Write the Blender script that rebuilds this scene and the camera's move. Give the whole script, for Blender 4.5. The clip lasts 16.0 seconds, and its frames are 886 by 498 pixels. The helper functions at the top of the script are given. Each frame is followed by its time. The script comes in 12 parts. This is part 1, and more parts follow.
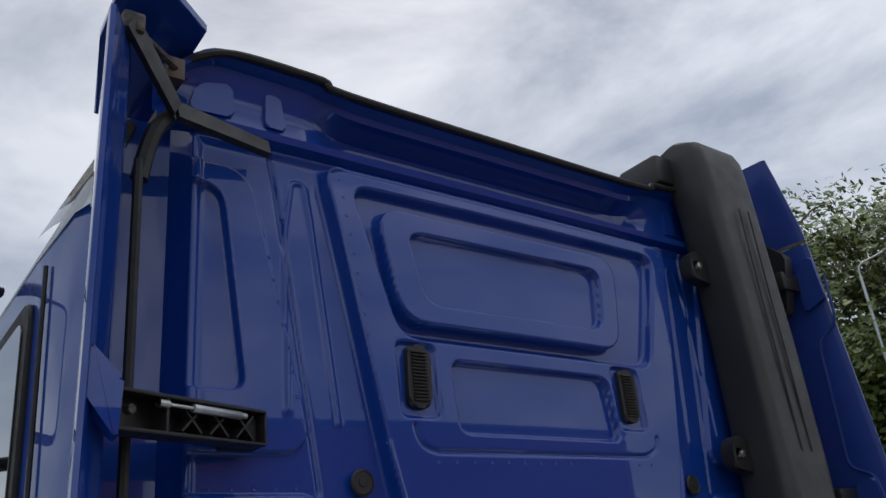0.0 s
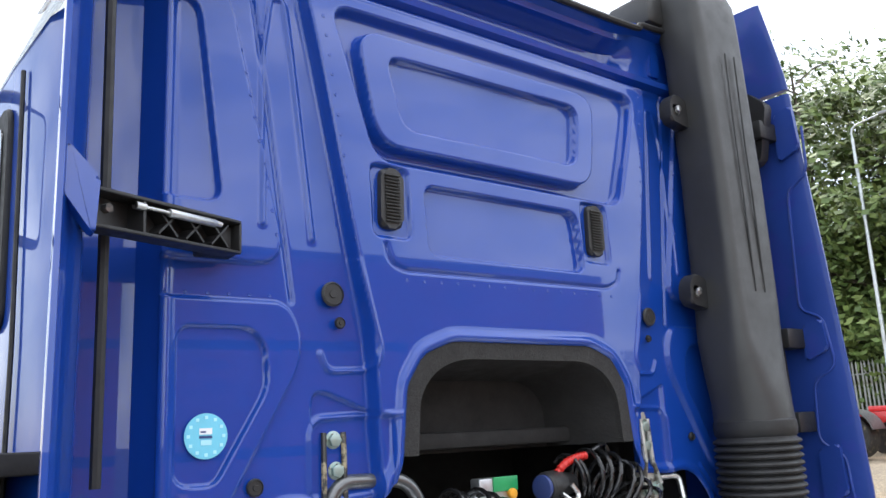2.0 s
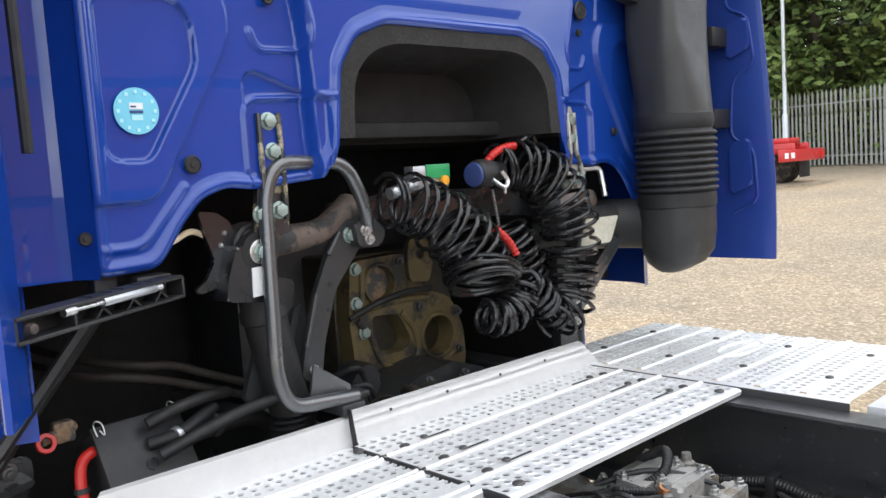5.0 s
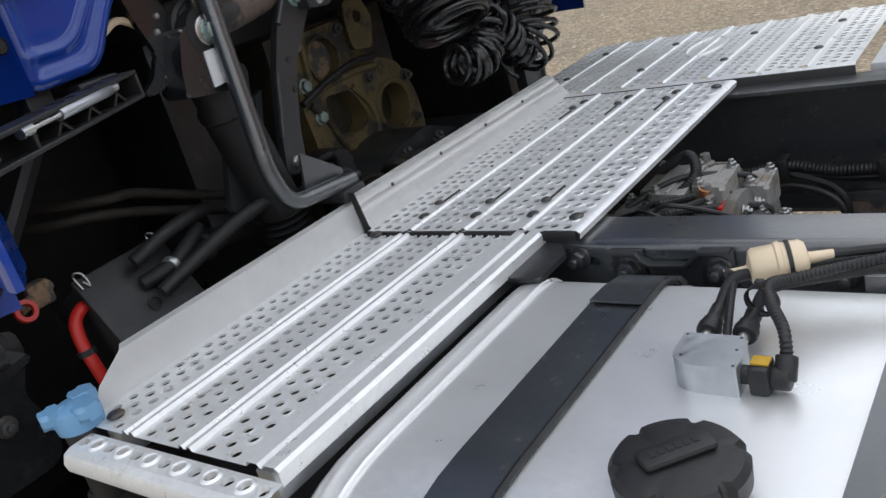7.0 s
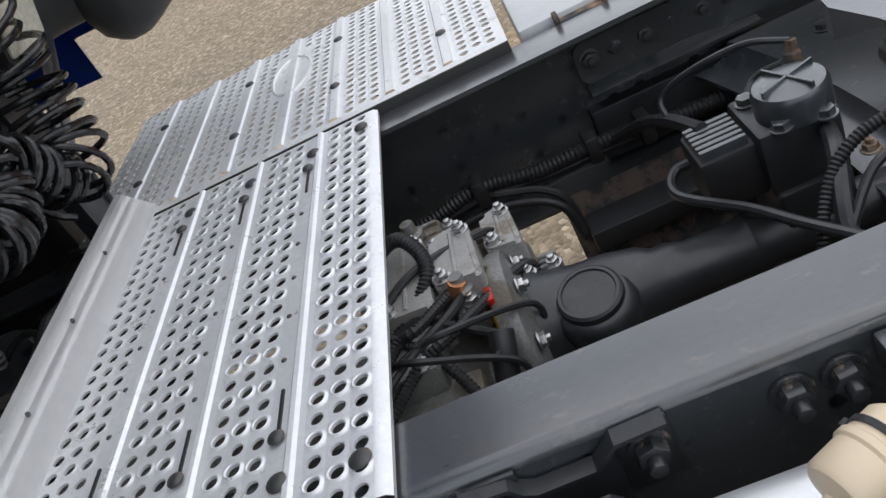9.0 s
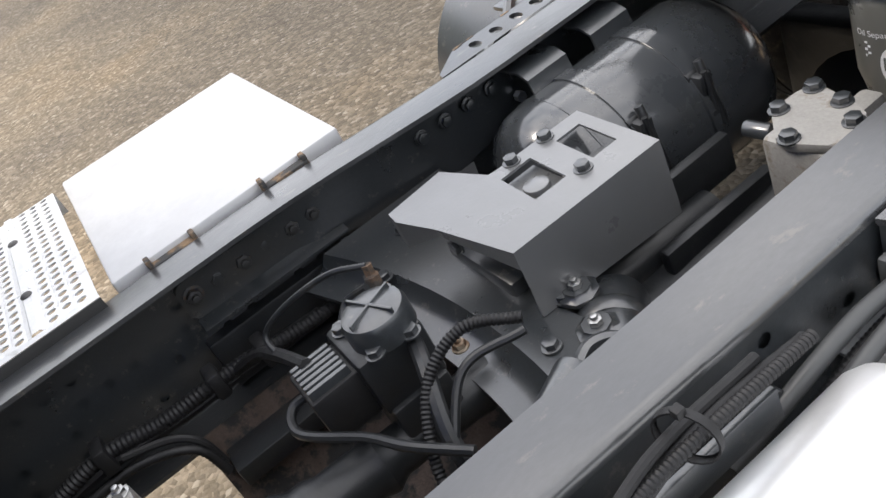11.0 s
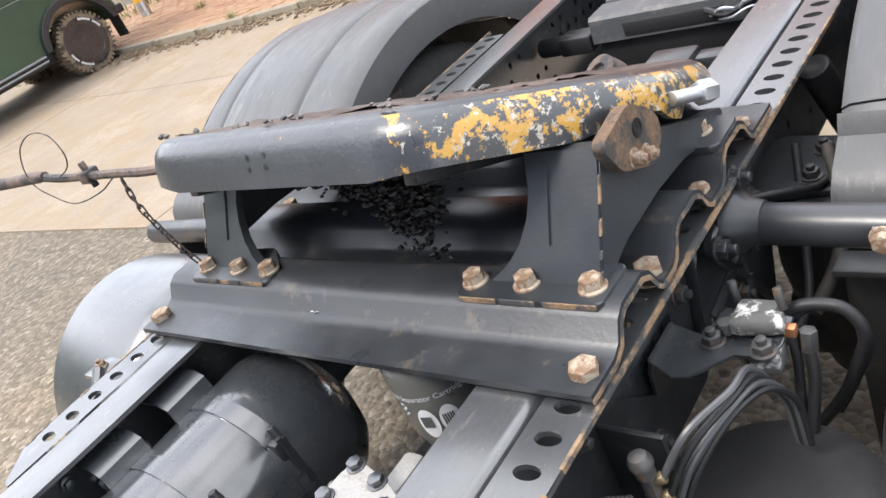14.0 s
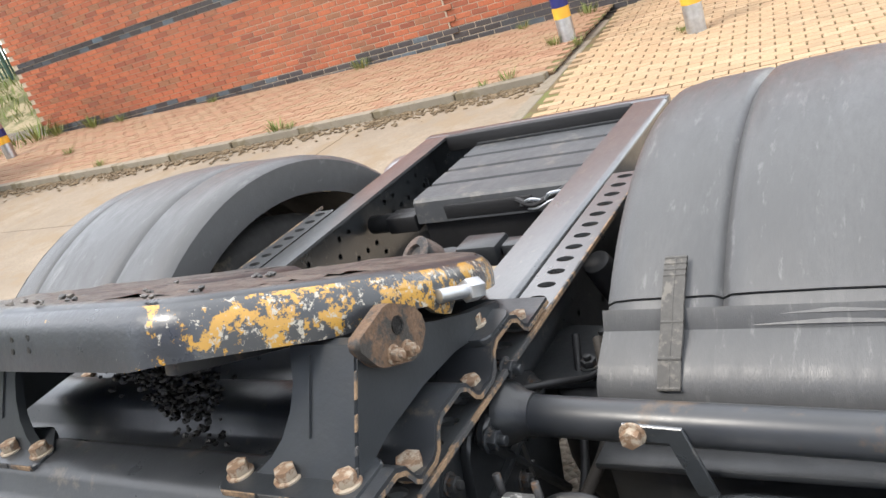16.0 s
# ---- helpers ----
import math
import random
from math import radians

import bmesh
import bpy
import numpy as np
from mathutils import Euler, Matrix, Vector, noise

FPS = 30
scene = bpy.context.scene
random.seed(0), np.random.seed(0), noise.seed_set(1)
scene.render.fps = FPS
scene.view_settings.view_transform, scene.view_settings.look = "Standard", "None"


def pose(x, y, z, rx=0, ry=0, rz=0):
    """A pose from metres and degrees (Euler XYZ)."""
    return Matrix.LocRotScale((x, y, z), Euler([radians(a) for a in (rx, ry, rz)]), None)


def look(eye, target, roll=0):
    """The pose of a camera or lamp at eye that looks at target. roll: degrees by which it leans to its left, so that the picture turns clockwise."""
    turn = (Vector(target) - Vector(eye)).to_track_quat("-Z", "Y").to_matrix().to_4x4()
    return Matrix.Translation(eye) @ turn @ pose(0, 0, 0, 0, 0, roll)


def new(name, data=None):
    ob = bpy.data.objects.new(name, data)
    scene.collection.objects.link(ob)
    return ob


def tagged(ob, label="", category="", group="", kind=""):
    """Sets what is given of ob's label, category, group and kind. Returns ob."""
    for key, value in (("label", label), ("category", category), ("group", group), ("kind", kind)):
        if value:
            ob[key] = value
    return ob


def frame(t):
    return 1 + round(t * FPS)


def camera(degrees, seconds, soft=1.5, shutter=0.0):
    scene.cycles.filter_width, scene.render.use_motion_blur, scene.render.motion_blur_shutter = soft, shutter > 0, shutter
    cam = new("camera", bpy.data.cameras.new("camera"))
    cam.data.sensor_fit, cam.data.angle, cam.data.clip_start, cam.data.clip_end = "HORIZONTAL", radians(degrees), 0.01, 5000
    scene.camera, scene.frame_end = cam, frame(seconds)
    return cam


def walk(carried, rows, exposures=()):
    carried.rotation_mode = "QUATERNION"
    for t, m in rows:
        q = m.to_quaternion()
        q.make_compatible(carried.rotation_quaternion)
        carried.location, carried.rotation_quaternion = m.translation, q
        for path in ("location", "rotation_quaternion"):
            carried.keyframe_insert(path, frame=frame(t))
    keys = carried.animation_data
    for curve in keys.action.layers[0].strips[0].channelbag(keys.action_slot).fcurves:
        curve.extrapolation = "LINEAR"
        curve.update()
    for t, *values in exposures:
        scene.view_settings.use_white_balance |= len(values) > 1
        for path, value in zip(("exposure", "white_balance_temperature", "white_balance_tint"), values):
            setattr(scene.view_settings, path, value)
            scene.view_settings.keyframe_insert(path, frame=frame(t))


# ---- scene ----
cam = camera(56.1, 16.0, soft=1.5)
PATH = [
    (0, (-1.373, -1.443, 1.75), (-0.234, -0.001, 2.54), -5.7),
    (0.5, (-1.363, -1.449, 1.73), (-0.211, 0.02, 2.447), -5.1),
    (1, (-1.36, -1.462, 1.715), (-0.191, 0.034, 2.344), -4.4),
    (1.5, (-1.364, -1.48, 1.706), (-0.177, 0.041, 2.237), -3.3),
    (2, (-1.366, -1.487, 1.701), (-0.158, 0.048, 2.13), -2.7),
    (2.5, (-1.362, -1.488, 1.681), (-0.137, 0.056, 2.022), -2.3),
    (3, (-1.364, -1.491, 1.678), (-0.124, 0.062, 1.901), -1.3),
    (3.2, (-1.362, -1.475, 1.674), (-0.109, 0.073, 1.851), -1.1),
    (5.3, (-1.401, -1.415, 1.562), (-0.023, 0.011, 1.308), -4.6),
    (5.5, (-1.405, -1.393, 1.555), (-0.018, 0.016, 1.252), -5.2),
    (6, (-1.439, -1.31, 1.532), (-0.043, 0.051, 1.084), -7.4),
    (6.5, (-1.488, -1.217, 1.51), (-0.085, 0.082, 0.922), -11.3),
    (7, (-1.437, -1.113, 1.493), (-0.009, 0.1, 0.794), -15.8),
    (7.5, (-1.256, -0.989, 1.493), (0.203, 0.125, 0.7), -19.6),
    (8, (-1.114, -0.88, 1.504), (0.416, 0.059, 0.623), -24.0),
    (8.5, (-0.965, -0.747, 1.502), (0.657, -0.087, 0.536), -28.6),
    (9, (-0.875, -0.745, 1.508), (0.803, -0.402, 0.474), -30.3),
    (9.5, (-0.837, -0.765, 1.516), (0.868, -0.732, 0.47), -29.2),
    (9.7, (-0.826, -0.777, 1.52), (0.871, -0.842, 0.464), -28.9),
    (11.8, (-0.843, -0.979, 1.571), (0.713, -1.649, 0.508), -28.0),
    (12, (-0.853, -1.002, 1.574), (0.683, -1.729, 0.518), -27.7),
    (12.2, (-0.852, -1.028, 1.59), (0.649, -1.802, 0.519), -27.6),
    (12.5, (-0.877, -1.062, 1.581), (0.615, -1.91, 0.555), -27.4),
    (13, (-0.902, -1.128, 1.588), (0.55, -2.091, 0.607), -27.4),
    (13.5, (-0.918, -1.173, 1.599), (0.473, -2.253, 0.651), -26.7),
    (14, (-0.942, -1.219, 1.614), (0.382, -2.405, 0.696), -26.0),
    (14.5, (-0.951, -1.251, 1.63), (0.307, -2.538, 0.759), -24.7),
    (15, (-0.963, -1.278, 1.645), (0.229, -2.653, 0.817), -23.1),
    (15.5, (-0.994, -1.292, 1.65), (0.128, -2.754, 0.875), -20.9),
    (16, (-1.07, -1.298, 1.617), (0.01, -2.825, 0.908), -19.1),
]
EXPOSURES = [(0, -0.65, 6450, 10), (0.5, -0.5, 6450, 10), (1.0, -0.05, 6450, 10), (1.5, 0.66, 6500, 9), (2.0, 1.16, 6500, 9), (3.0, 1.35, 6600, 9), (5.5, 1.02, 6850, 9), (6.0, 0.72, 6900, 9), (7.0, 0.22, 6650, 9), (7.5, 0.12, 6650, 9), (8.0, 0.24, 6650, 9), (9.5, 0.28, 6700, 11), (12.0, 1.0, 6950, 12), (13.0, 1.28, 6800, 12), (14.5, 1.42, 6650, 11), (15.5, 1.28, 6750, 10), (16.0, 1.22, 6750, 10)]
walk(cam, [(t, look(eye, target, roll)) for t, eye, target, roll in PATH], EXPOSURES)

# ---- overcast daylight ----
SUN_ELEVATION, SUN_ROTATION = 56.0, 35.0
world = bpy.data.worlds.new("overcast_sky")
scene.world = world
world.use_nodes = True
wn, wl = world.node_tree.nodes, world.node_tree.links
wn.clear()
sky = wn.new("ShaderNodeTexSky")
sky.sky_type, sky.sun_disc = "NISHITA", False
sky.sun_elevation, sky.sun_rotation = radians(SUN_ELEVATION), radians(SUN_ROTATION)
clear = wn.new("ShaderNodeBackground")
clear.inputs["Strength"].default_value = 0.06
wl.new(sky.outputs["Color"], clear.inputs["Color"])
where = wn.new("ShaderNodeTexCoord")
flat = wn.new("ShaderNodeMapping")
flat.inputs["Scale"].default_value = (1.0, 1.0, 2.1)
flat.inputs["Location"].default_value = (0.37, 0.11, 0.2)
wl.new(where.outputs["Generated"], flat.inputs["Vector"])
cloud = wn.new("ShaderNodeTexNoise")
cloud.inputs["Scale"].default_value, cloud.inputs["Detail"].default_value, cloud.inputs["Roughness"].default_value = 2.6, 9.0, 0.56
cloud.inputs["Distortion"].default_value = 0.25
wl.new(flat.outputs["Vector"], cloud.inputs["Vector"])
shade = wn.new("ShaderNodeValToRGB")
shade.color_ramp.elements[0].position, shade.color_ramp.elements[0].color = 0.38, (0.335, 0.36, 0.405, 1)
shade.color_ramp.elements[1].position, shade.color_ramp.elements[1].color = 0.66, (1.0, 1.0, 1.0, 1)
wl.new(cloud.outputs["Fac"], shade.inputs["Fac"])
grey = wn.new("ShaderNodeBackground")
grey.inputs["Strength"].default_value = 1.05
# the cloud is thin and bright overhead and behind the walk, and greyer ahead
toward = wn.new("ShaderNodeVectorMath")
toward.operation = "DOT_PRODUCT"
toward.inputs[1].default_value = (0.10, -0.55, 0.83)
wl.new(where.outputs["Generated"], toward.inputs[0])
lift = wn.new("ShaderNodeMapRange")
lift.inputs["From Min"].default_value, lift.inputs["From Max"].default_value = -0.4, 1.0
lift.inputs["To Min"].default_value, lift.inputs["To Max"].default_value = 0.66, 1.60
wl.new(toward.outputs["Value"], lift.inputs["Value"])
tone = wn.new("ShaderNodeVectorMath")
tone.operation = "SCALE"
wl.new(shade.outputs["Color"], tone.inputs[0])
wl.new(lift.outputs["Result"], tone.inputs["Scale"])
wl.new(tone.outputs["Vector"], grey.inputs["Color"])
both = wn.new("ShaderNodeAddShader")
wl.new(clear.outputs["Background"], both.inputs[0])
wl.new(grey.outputs["Background"], both.inputs[1])
sky_out = wn.new("ShaderNodeOutputWorld")
wl.new(both.outputs["Shader"], sky_out.inputs["Surface"])

sun = new("sun", bpy.data.lights.new("sun", "SUN"))
sun.data.energy, sun.data.angle, sun.data.color = 1.3, radians(14), (1.0, 0.96, 0.90)
sun.matrix_world = look((3.2, 4.6, 8.3), (0, 0, 0))

from mathutils.bvhtree import BVHTree

# ---- tools for building ----
def thing(name, label, category, at=(0, 0, 0), group="", kind=""):
    """A top-level thing: an Empty at its base."""
    ob = new(name)
    ob.location = at
    ob.empty_display_size = 0.1
    return tagged(ob, label, category, group, kind)


def smooth(me, limit=38):
    """Shades a mesh smooth, with edges sharper than the limit kept sharp."""
    if not me.polygons:
        return
    me.polygons.foreach_set("use_smooth", [True] * len(me.polygons))
    bm = bmesh.new()
    bm.from_mesh(me)
    cut = radians(limit)
    for e in bm.edges:
        if len(e.link_faces) == 2:
            e.smooth = e.calc_face_angle(0) < cut
    bm.to_mesh(me)
    bm.free()


def as_mesh(name, bm, material, soft=True):
    me = bpy.data.meshes.new(name)
    bm.to_mesh(me)
    bm.free()
    for m in material if isinstance(material, (list, tuple)) else [material]:
        me.materials.append(m)
    if soft:
        smooth(me)
    return me


def root_place(ob):
    p = Vector((0, 0, 0))
    while ob is not None:
        p += Vector(ob.location)
        ob = ob.parent
    return p


def part(name, bm, material, parent, label="", soft=True):
    """Links a bmesh, built in world places, as one mesh under a thing or a part."""
    me = as_mesh(name, bm, material, soft) if isinstance(bm, bmesh.types.BMesh) else bm
    ob = new(name, me)
    ob.parent = parent
    if parent is not None:
        top = parent
        while top.parent is not None:
            top = top.parent
        if top is parent:
            ob.matrix_parent_inverse = Matrix.Translation(-Vector(top.location))
    if label:
        ob["label"] = label
    return ob


def single(name, bm, material, label, category, group="", kind="", soft=True):
    """A thing that is one mesh."""
    return tagged(part(name, bm, material, None, "", soft), label, category, group, kind)


def piece(name, me, m, parent):
    """A repeated piece: an object of its own on a shared mesh, at the world pose m."""
    ob = new(name, me)
    ob.parent = parent
    top = parent
    while top.parent is not None:
        top = top.parent
    if top is parent:
        ob.matrix_parent_inverse = Matrix.Translation(-Vector(top.location))
    ob.matrix_basis = m
    return ob


def aim(p, n, spin=0.0):
    """A pose at p whose z axis points along n."""
    q = Vector(n).normalized().to_track_quat("Z", "Y")
    return Matrix.Translation(p) @ q.to_matrix().to_4x4() @ Matrix.Rotation(spin, 4, "Z")


def box(bm, x0, x1, y0, y1, z0, z1, bevel=0.0, m=None, seg=2):
    made = bmesh.ops.create_cube(bm, size=1.0)["verts"]
    for v in made:
        v.co = Vector(((x0 + x1) / 2 + v.co.x * (x1 - x0), (y0 + y1) / 2 + v.co.y * (y1 - y0), (z0 + z1) / 2 + v.co.z * (z1 - z0)))
    if bevel > 0:
        edges = list({e for v in made for e in v.link_edges})
        out = bmesh.ops.bevel(bm, geom=edges, offset=bevel, segments=seg, profile=0.5, affect="EDGES")
        made = list({v for f in out["faces"] for v in f.verts} | {v for v in made if v.is_valid})
    if m is not None:
        bmesh.ops.transform(bm, matrix=m, verts=made)
    return made


def cyl(bm, p0, p1, r0, r1=None, seg=20, bevel=0.0):
    p0, p1 = Vector(p0), Vector(p1)
    d = p1 - p0
    made = bmesh.ops.create_cone(bm, cap_ends=True, cap_tris=False, segments=seg, radius1=r0, radius2=r0 if r1 is None else r1, depth=d.length)["verts"]
    if bevel > 0:
        edges = [e for e in {e for v in made for e in v.link_edges} if len({round(v.co.z, 5) for v in e.verts}) == 1]
        out = bmesh.ops.bevel(bm, geom=edges, offset=bevel, segments=2, profile=0.5, affect="EDGES")
        made = list({v for f in out["faces"] for v in f.verts} | {v for v in made if v.is_valid})
    bmesh.ops.transform(bm, matrix=aim((p0 + p1) / 2, d), verts=made)
    return made


def lathe(bm, profile, m, seg=28, close=True):
    """Turns a profile of (radius, height) round the z axis of the pose m."""
    rings = []
    for r, h in profile:
        rings.append([bm.verts.new(m @ Vector((r * math.cos(2 * math.pi * k / seg), r * math.sin(2 * math.pi * k / seg), h))) for k in range(seg)])
    for a, b in zip(rings, rings[1:]):
        for k in range(seg):
            bm.faces.new((a[k], a[(k + 1) % seg], b[(k + 1) % seg], b[k]))
    if close:
        bm.faces.new(list(reversed(rings[0])))
        bm.faces.new(rings[-1])


def glide(points, steps=8):
    """A smooth line through points (Catmull-Rom)."""
    p = [Vector(q) for q in points]
    if len(p) < 3:
        return p
    p = [p[0] * 2 - p[1]] + p + [p[-1] * 2 - p[-2]]
    out = []
    for a, b, c, d in zip(p, p[1:], p[2:], p[3:]):
        for k in range(steps):
            t = k / steps
            out.append(0.5 * ((2 * b) + (c - a) * t + (2 * a - 5 * b + 4 * c - d) * t * t + (3 * b - a - 3 * c + d) * t**3))
    return out + [p[-2]]


def corner_line(points, r, steps=6):
    """A polyline whose corners are rounded with the radius r."""
    p = [Vector(q) for q in points]
    out = [p[0]]
    for a, b, c in zip(p, p[1:], p[2:]):
        u, w = (a - b), (c - b)
        k = min(r, u.length * 0.49, w.length * 0.49)
        s, e = b + u.normalized() * k, b + w.normalized() * k
        for n in range(steps + 1):
            t = n / steps
            out.append(s * (1 - t) ** 2 + b * 2 * t * (1 - t) + e * t * t)
    return out + [p[-1]]


def sweep(bm, line, r, seg=10, radii=None, caps=True):
    """A tube along a line, with a steady frame."""
    line = [Vector(p) for p in line]
    side = None
    rings = []
    for n, p in enumerate(line):
        d = (line[min(n + 1, len(line) - 1)] - line[max(n - 1, 0)]).normalized()
        if side is None:
            side = d.orthogonal().normalized()
        side = (side - d * side.dot(d)).normalized()
        up = d.cross(side)
        q = radii[n] if radii else r
        rings.append([bm.verts.new(p + (side * math.cos(2 * math.pi * k / seg) + up * math.sin(2 * math.pi * k / seg)) * q) for k in range(seg)])
    for a, b in zip(rings, rings[1:]):
        for k in range(seg):
            bm.faces.new((a[k], a[(k + 1) % seg], b[(k + 1) % seg], b[k]))
    if caps:
        bm.faces.new(list(reversed(rings[0])))
        bm.faces.new(rings[-1])


def ribbed(line, r, pitch=0.006, depth=0.18):
    """The line and the radii of a corrugated hose."""
    line = [Vector(p) for p in line]
    length = [0.0]
    for a, b in zip(line, line[1:]):
        length.append(length[-1] + (b - a).length)
    count = max(4, int(length[-1] / pitch) * 2)
    pts, radii, k = [], [], 0
    for n in range(count + 1):
        s = length[-1] * n / count
        while k < len(length) - 2 and length[k + 1] < s:
            k += 1
        f = (s - length[k]) / max(1e-9, length[k + 1] - length[k])
        pts.append(line[k].lerp(line[k + 1], f))
        radii.append(r * (1 - depth * (n % 2)))
    return pts, radii


def prism(bm, outline, lo, hi, axis="z", bevel=0.0):
    """A flat plate: an outline of (a, b) pairs carried from lo to hi along an axis. a, b are the other two axes in order x, y, z."""
    def at(a, b, c):
        return (a, b, c) if axis == "z" else (a, c, b) if axis == "y" else (c, a, b)
    low = [bm.verts.new(at(a, b, lo)) for a, b in outline]
    high = [bm.verts.new(at(a, b, hi)) for a, b in outline]
    n = len(outline)
    faces = [bm.faces.new(low[::-1]), bm.faces.new(high)]
    faces += [bm.faces.new((low[k], low[(k + 1) % n], high[(k + 1) % n], high[k])) for k in range(n)]
    if bevel > 0:
        rim = [e for f in faces[:2] for e in f.edges]
        out = bmesh.ops.bevel(bm, geom=rim, offset=bevel, segments=1, profile=0.5, affect="EDGES")
        faces = list({f for f in out["faces"]} | {f for f in faces if f.is_valid})
    bmesh.ops.recalc_face_normals(bm, faces=[f for f in bm.faces])
    return low + high


def rounded(points, r, steps=5):
    """A closed outline with rounded corners. r: one radius, or one for each corner."""
    out, n = [], len(points)
    for k in range(n):
        a, b, c = Vector(points[k - 1]), Vector(points[k]), Vector(points[(k + 1) % n])
        q = r[k] if isinstance(r, (list, tuple)) else r
        if q <= 0:
            out.append(tuple(b))
            continue
        u, w = a - b, c - b
        d = min(q, u.length * 0.49, w.length * 0.49)
        s, e = b + u.normalized() * d, b + w.normalized() * d
        for i in range(steps + 1):
            t = i / steps
            out.append(tuple(s * (1 - t) ** 2 + b * 2 * t * (1 - t) + e * t * t))
    return out


def strip(bm, profile, lo, hi, axis="x", steps=1, thick=0.0):
    """A sheet: an open profile of (a, b) pairs carried along an axis."""
    def at(a, b, c):
        return (c, a, b) if axis == "x" else (a, c, b) if axis == "y" else (a, b, c)
    cols = [[bm.verts.new(at(a, b, lo + (hi - lo) * k / steps)) for a, b in profile] for k in range(steps + 1)]
    made = []
    for p, q in zip(cols, cols[1:]):
        for k in range(len(profile) - 1):
            made.append(bm.faces.new((p[k], p[k + 1], q[k + 1], q[k])))
    bmesh.ops.recalc_face_normals(bm, faces=made)
    if thick:
        bmesh.ops.solidify(bm, geom=made, thickness=thick)
    return made


def hexbolt_mesh(name, r, h, material, washer=True, thread=0.0):
    """A hexagon bolt head with its washer, standing on z = 0."""
    bm = bmesh.new()
    z = 0.0
    if washer:
        cyl(bm, (0, 0, -0.001), (0, 0, h * 0.22), r * 1.28, seg=20, bevel=h * 0.05)
        z = h * 0.2
    cyl(bm, (0, 0, z), (0, 0, z + h), r, seg=6, bevel=r * 0.1)
    if thread:
        cyl(bm, (0, 0, z + h * 0.9), (0, 0, z + h + thread), r * 0.52, seg=12, bevel=r * 0.08)
    me = as_mesh(name, bm, material)
    return me


def fields(x, z, outline):
    """The signed distance (inside negative) of grids x, z from a closed outline."""
    p = np.array(outline, float)
    q = np.roll(p, -1, 0)
    best = np.full(x.shape, 1e9)
    inside = np.zeros(x.shape, bool)
    for (ax, az), (bx, bz) in zip(p, q):
        ex, ez = bx - ax, bz - az
        t = np.clip(((x - ax) * ex + (z - az) * ez) / max(1e-12, ex * ex + ez * ez), 0, 1)
        best = np.minimum(best, (x - ax - t * ex) ** 2 + (z - az - t * ez) ** 2)
        crosses = ((az > z) != (bz > z)) & (x < (bx - ax) * (z - az) / (bz - az + 1e-15) + ax)
        inside ^= crosses
    d = np.sqrt(best)
    return np.where(inside, -d, d)


def line_field(x, z, points):
    p = np.array(points, float)
    best = np.full(x.shape, 1e9)
    for (ax, az), (bx, bz) in zip(p, p[1:]):
        ex, ez = bx - ax, bz - az
        t = np.clip(((x - ax) * ex + (z - az) * ez) / max(1e-12, ex * ex + ez * ez), 0, 1)
        best = np.minimum(best, (x - ax - t * ex) ** 2 + (z - az - t * ez) ** 2)
    return np.sqrt(best)


def ease(d, width):
    """1 inside an outline, 0 outside, with a slope of that width round its edge."""
    t = np.clip(0.5 - d / width, 0, 1)
    return t * t * (3 - 2 * t)

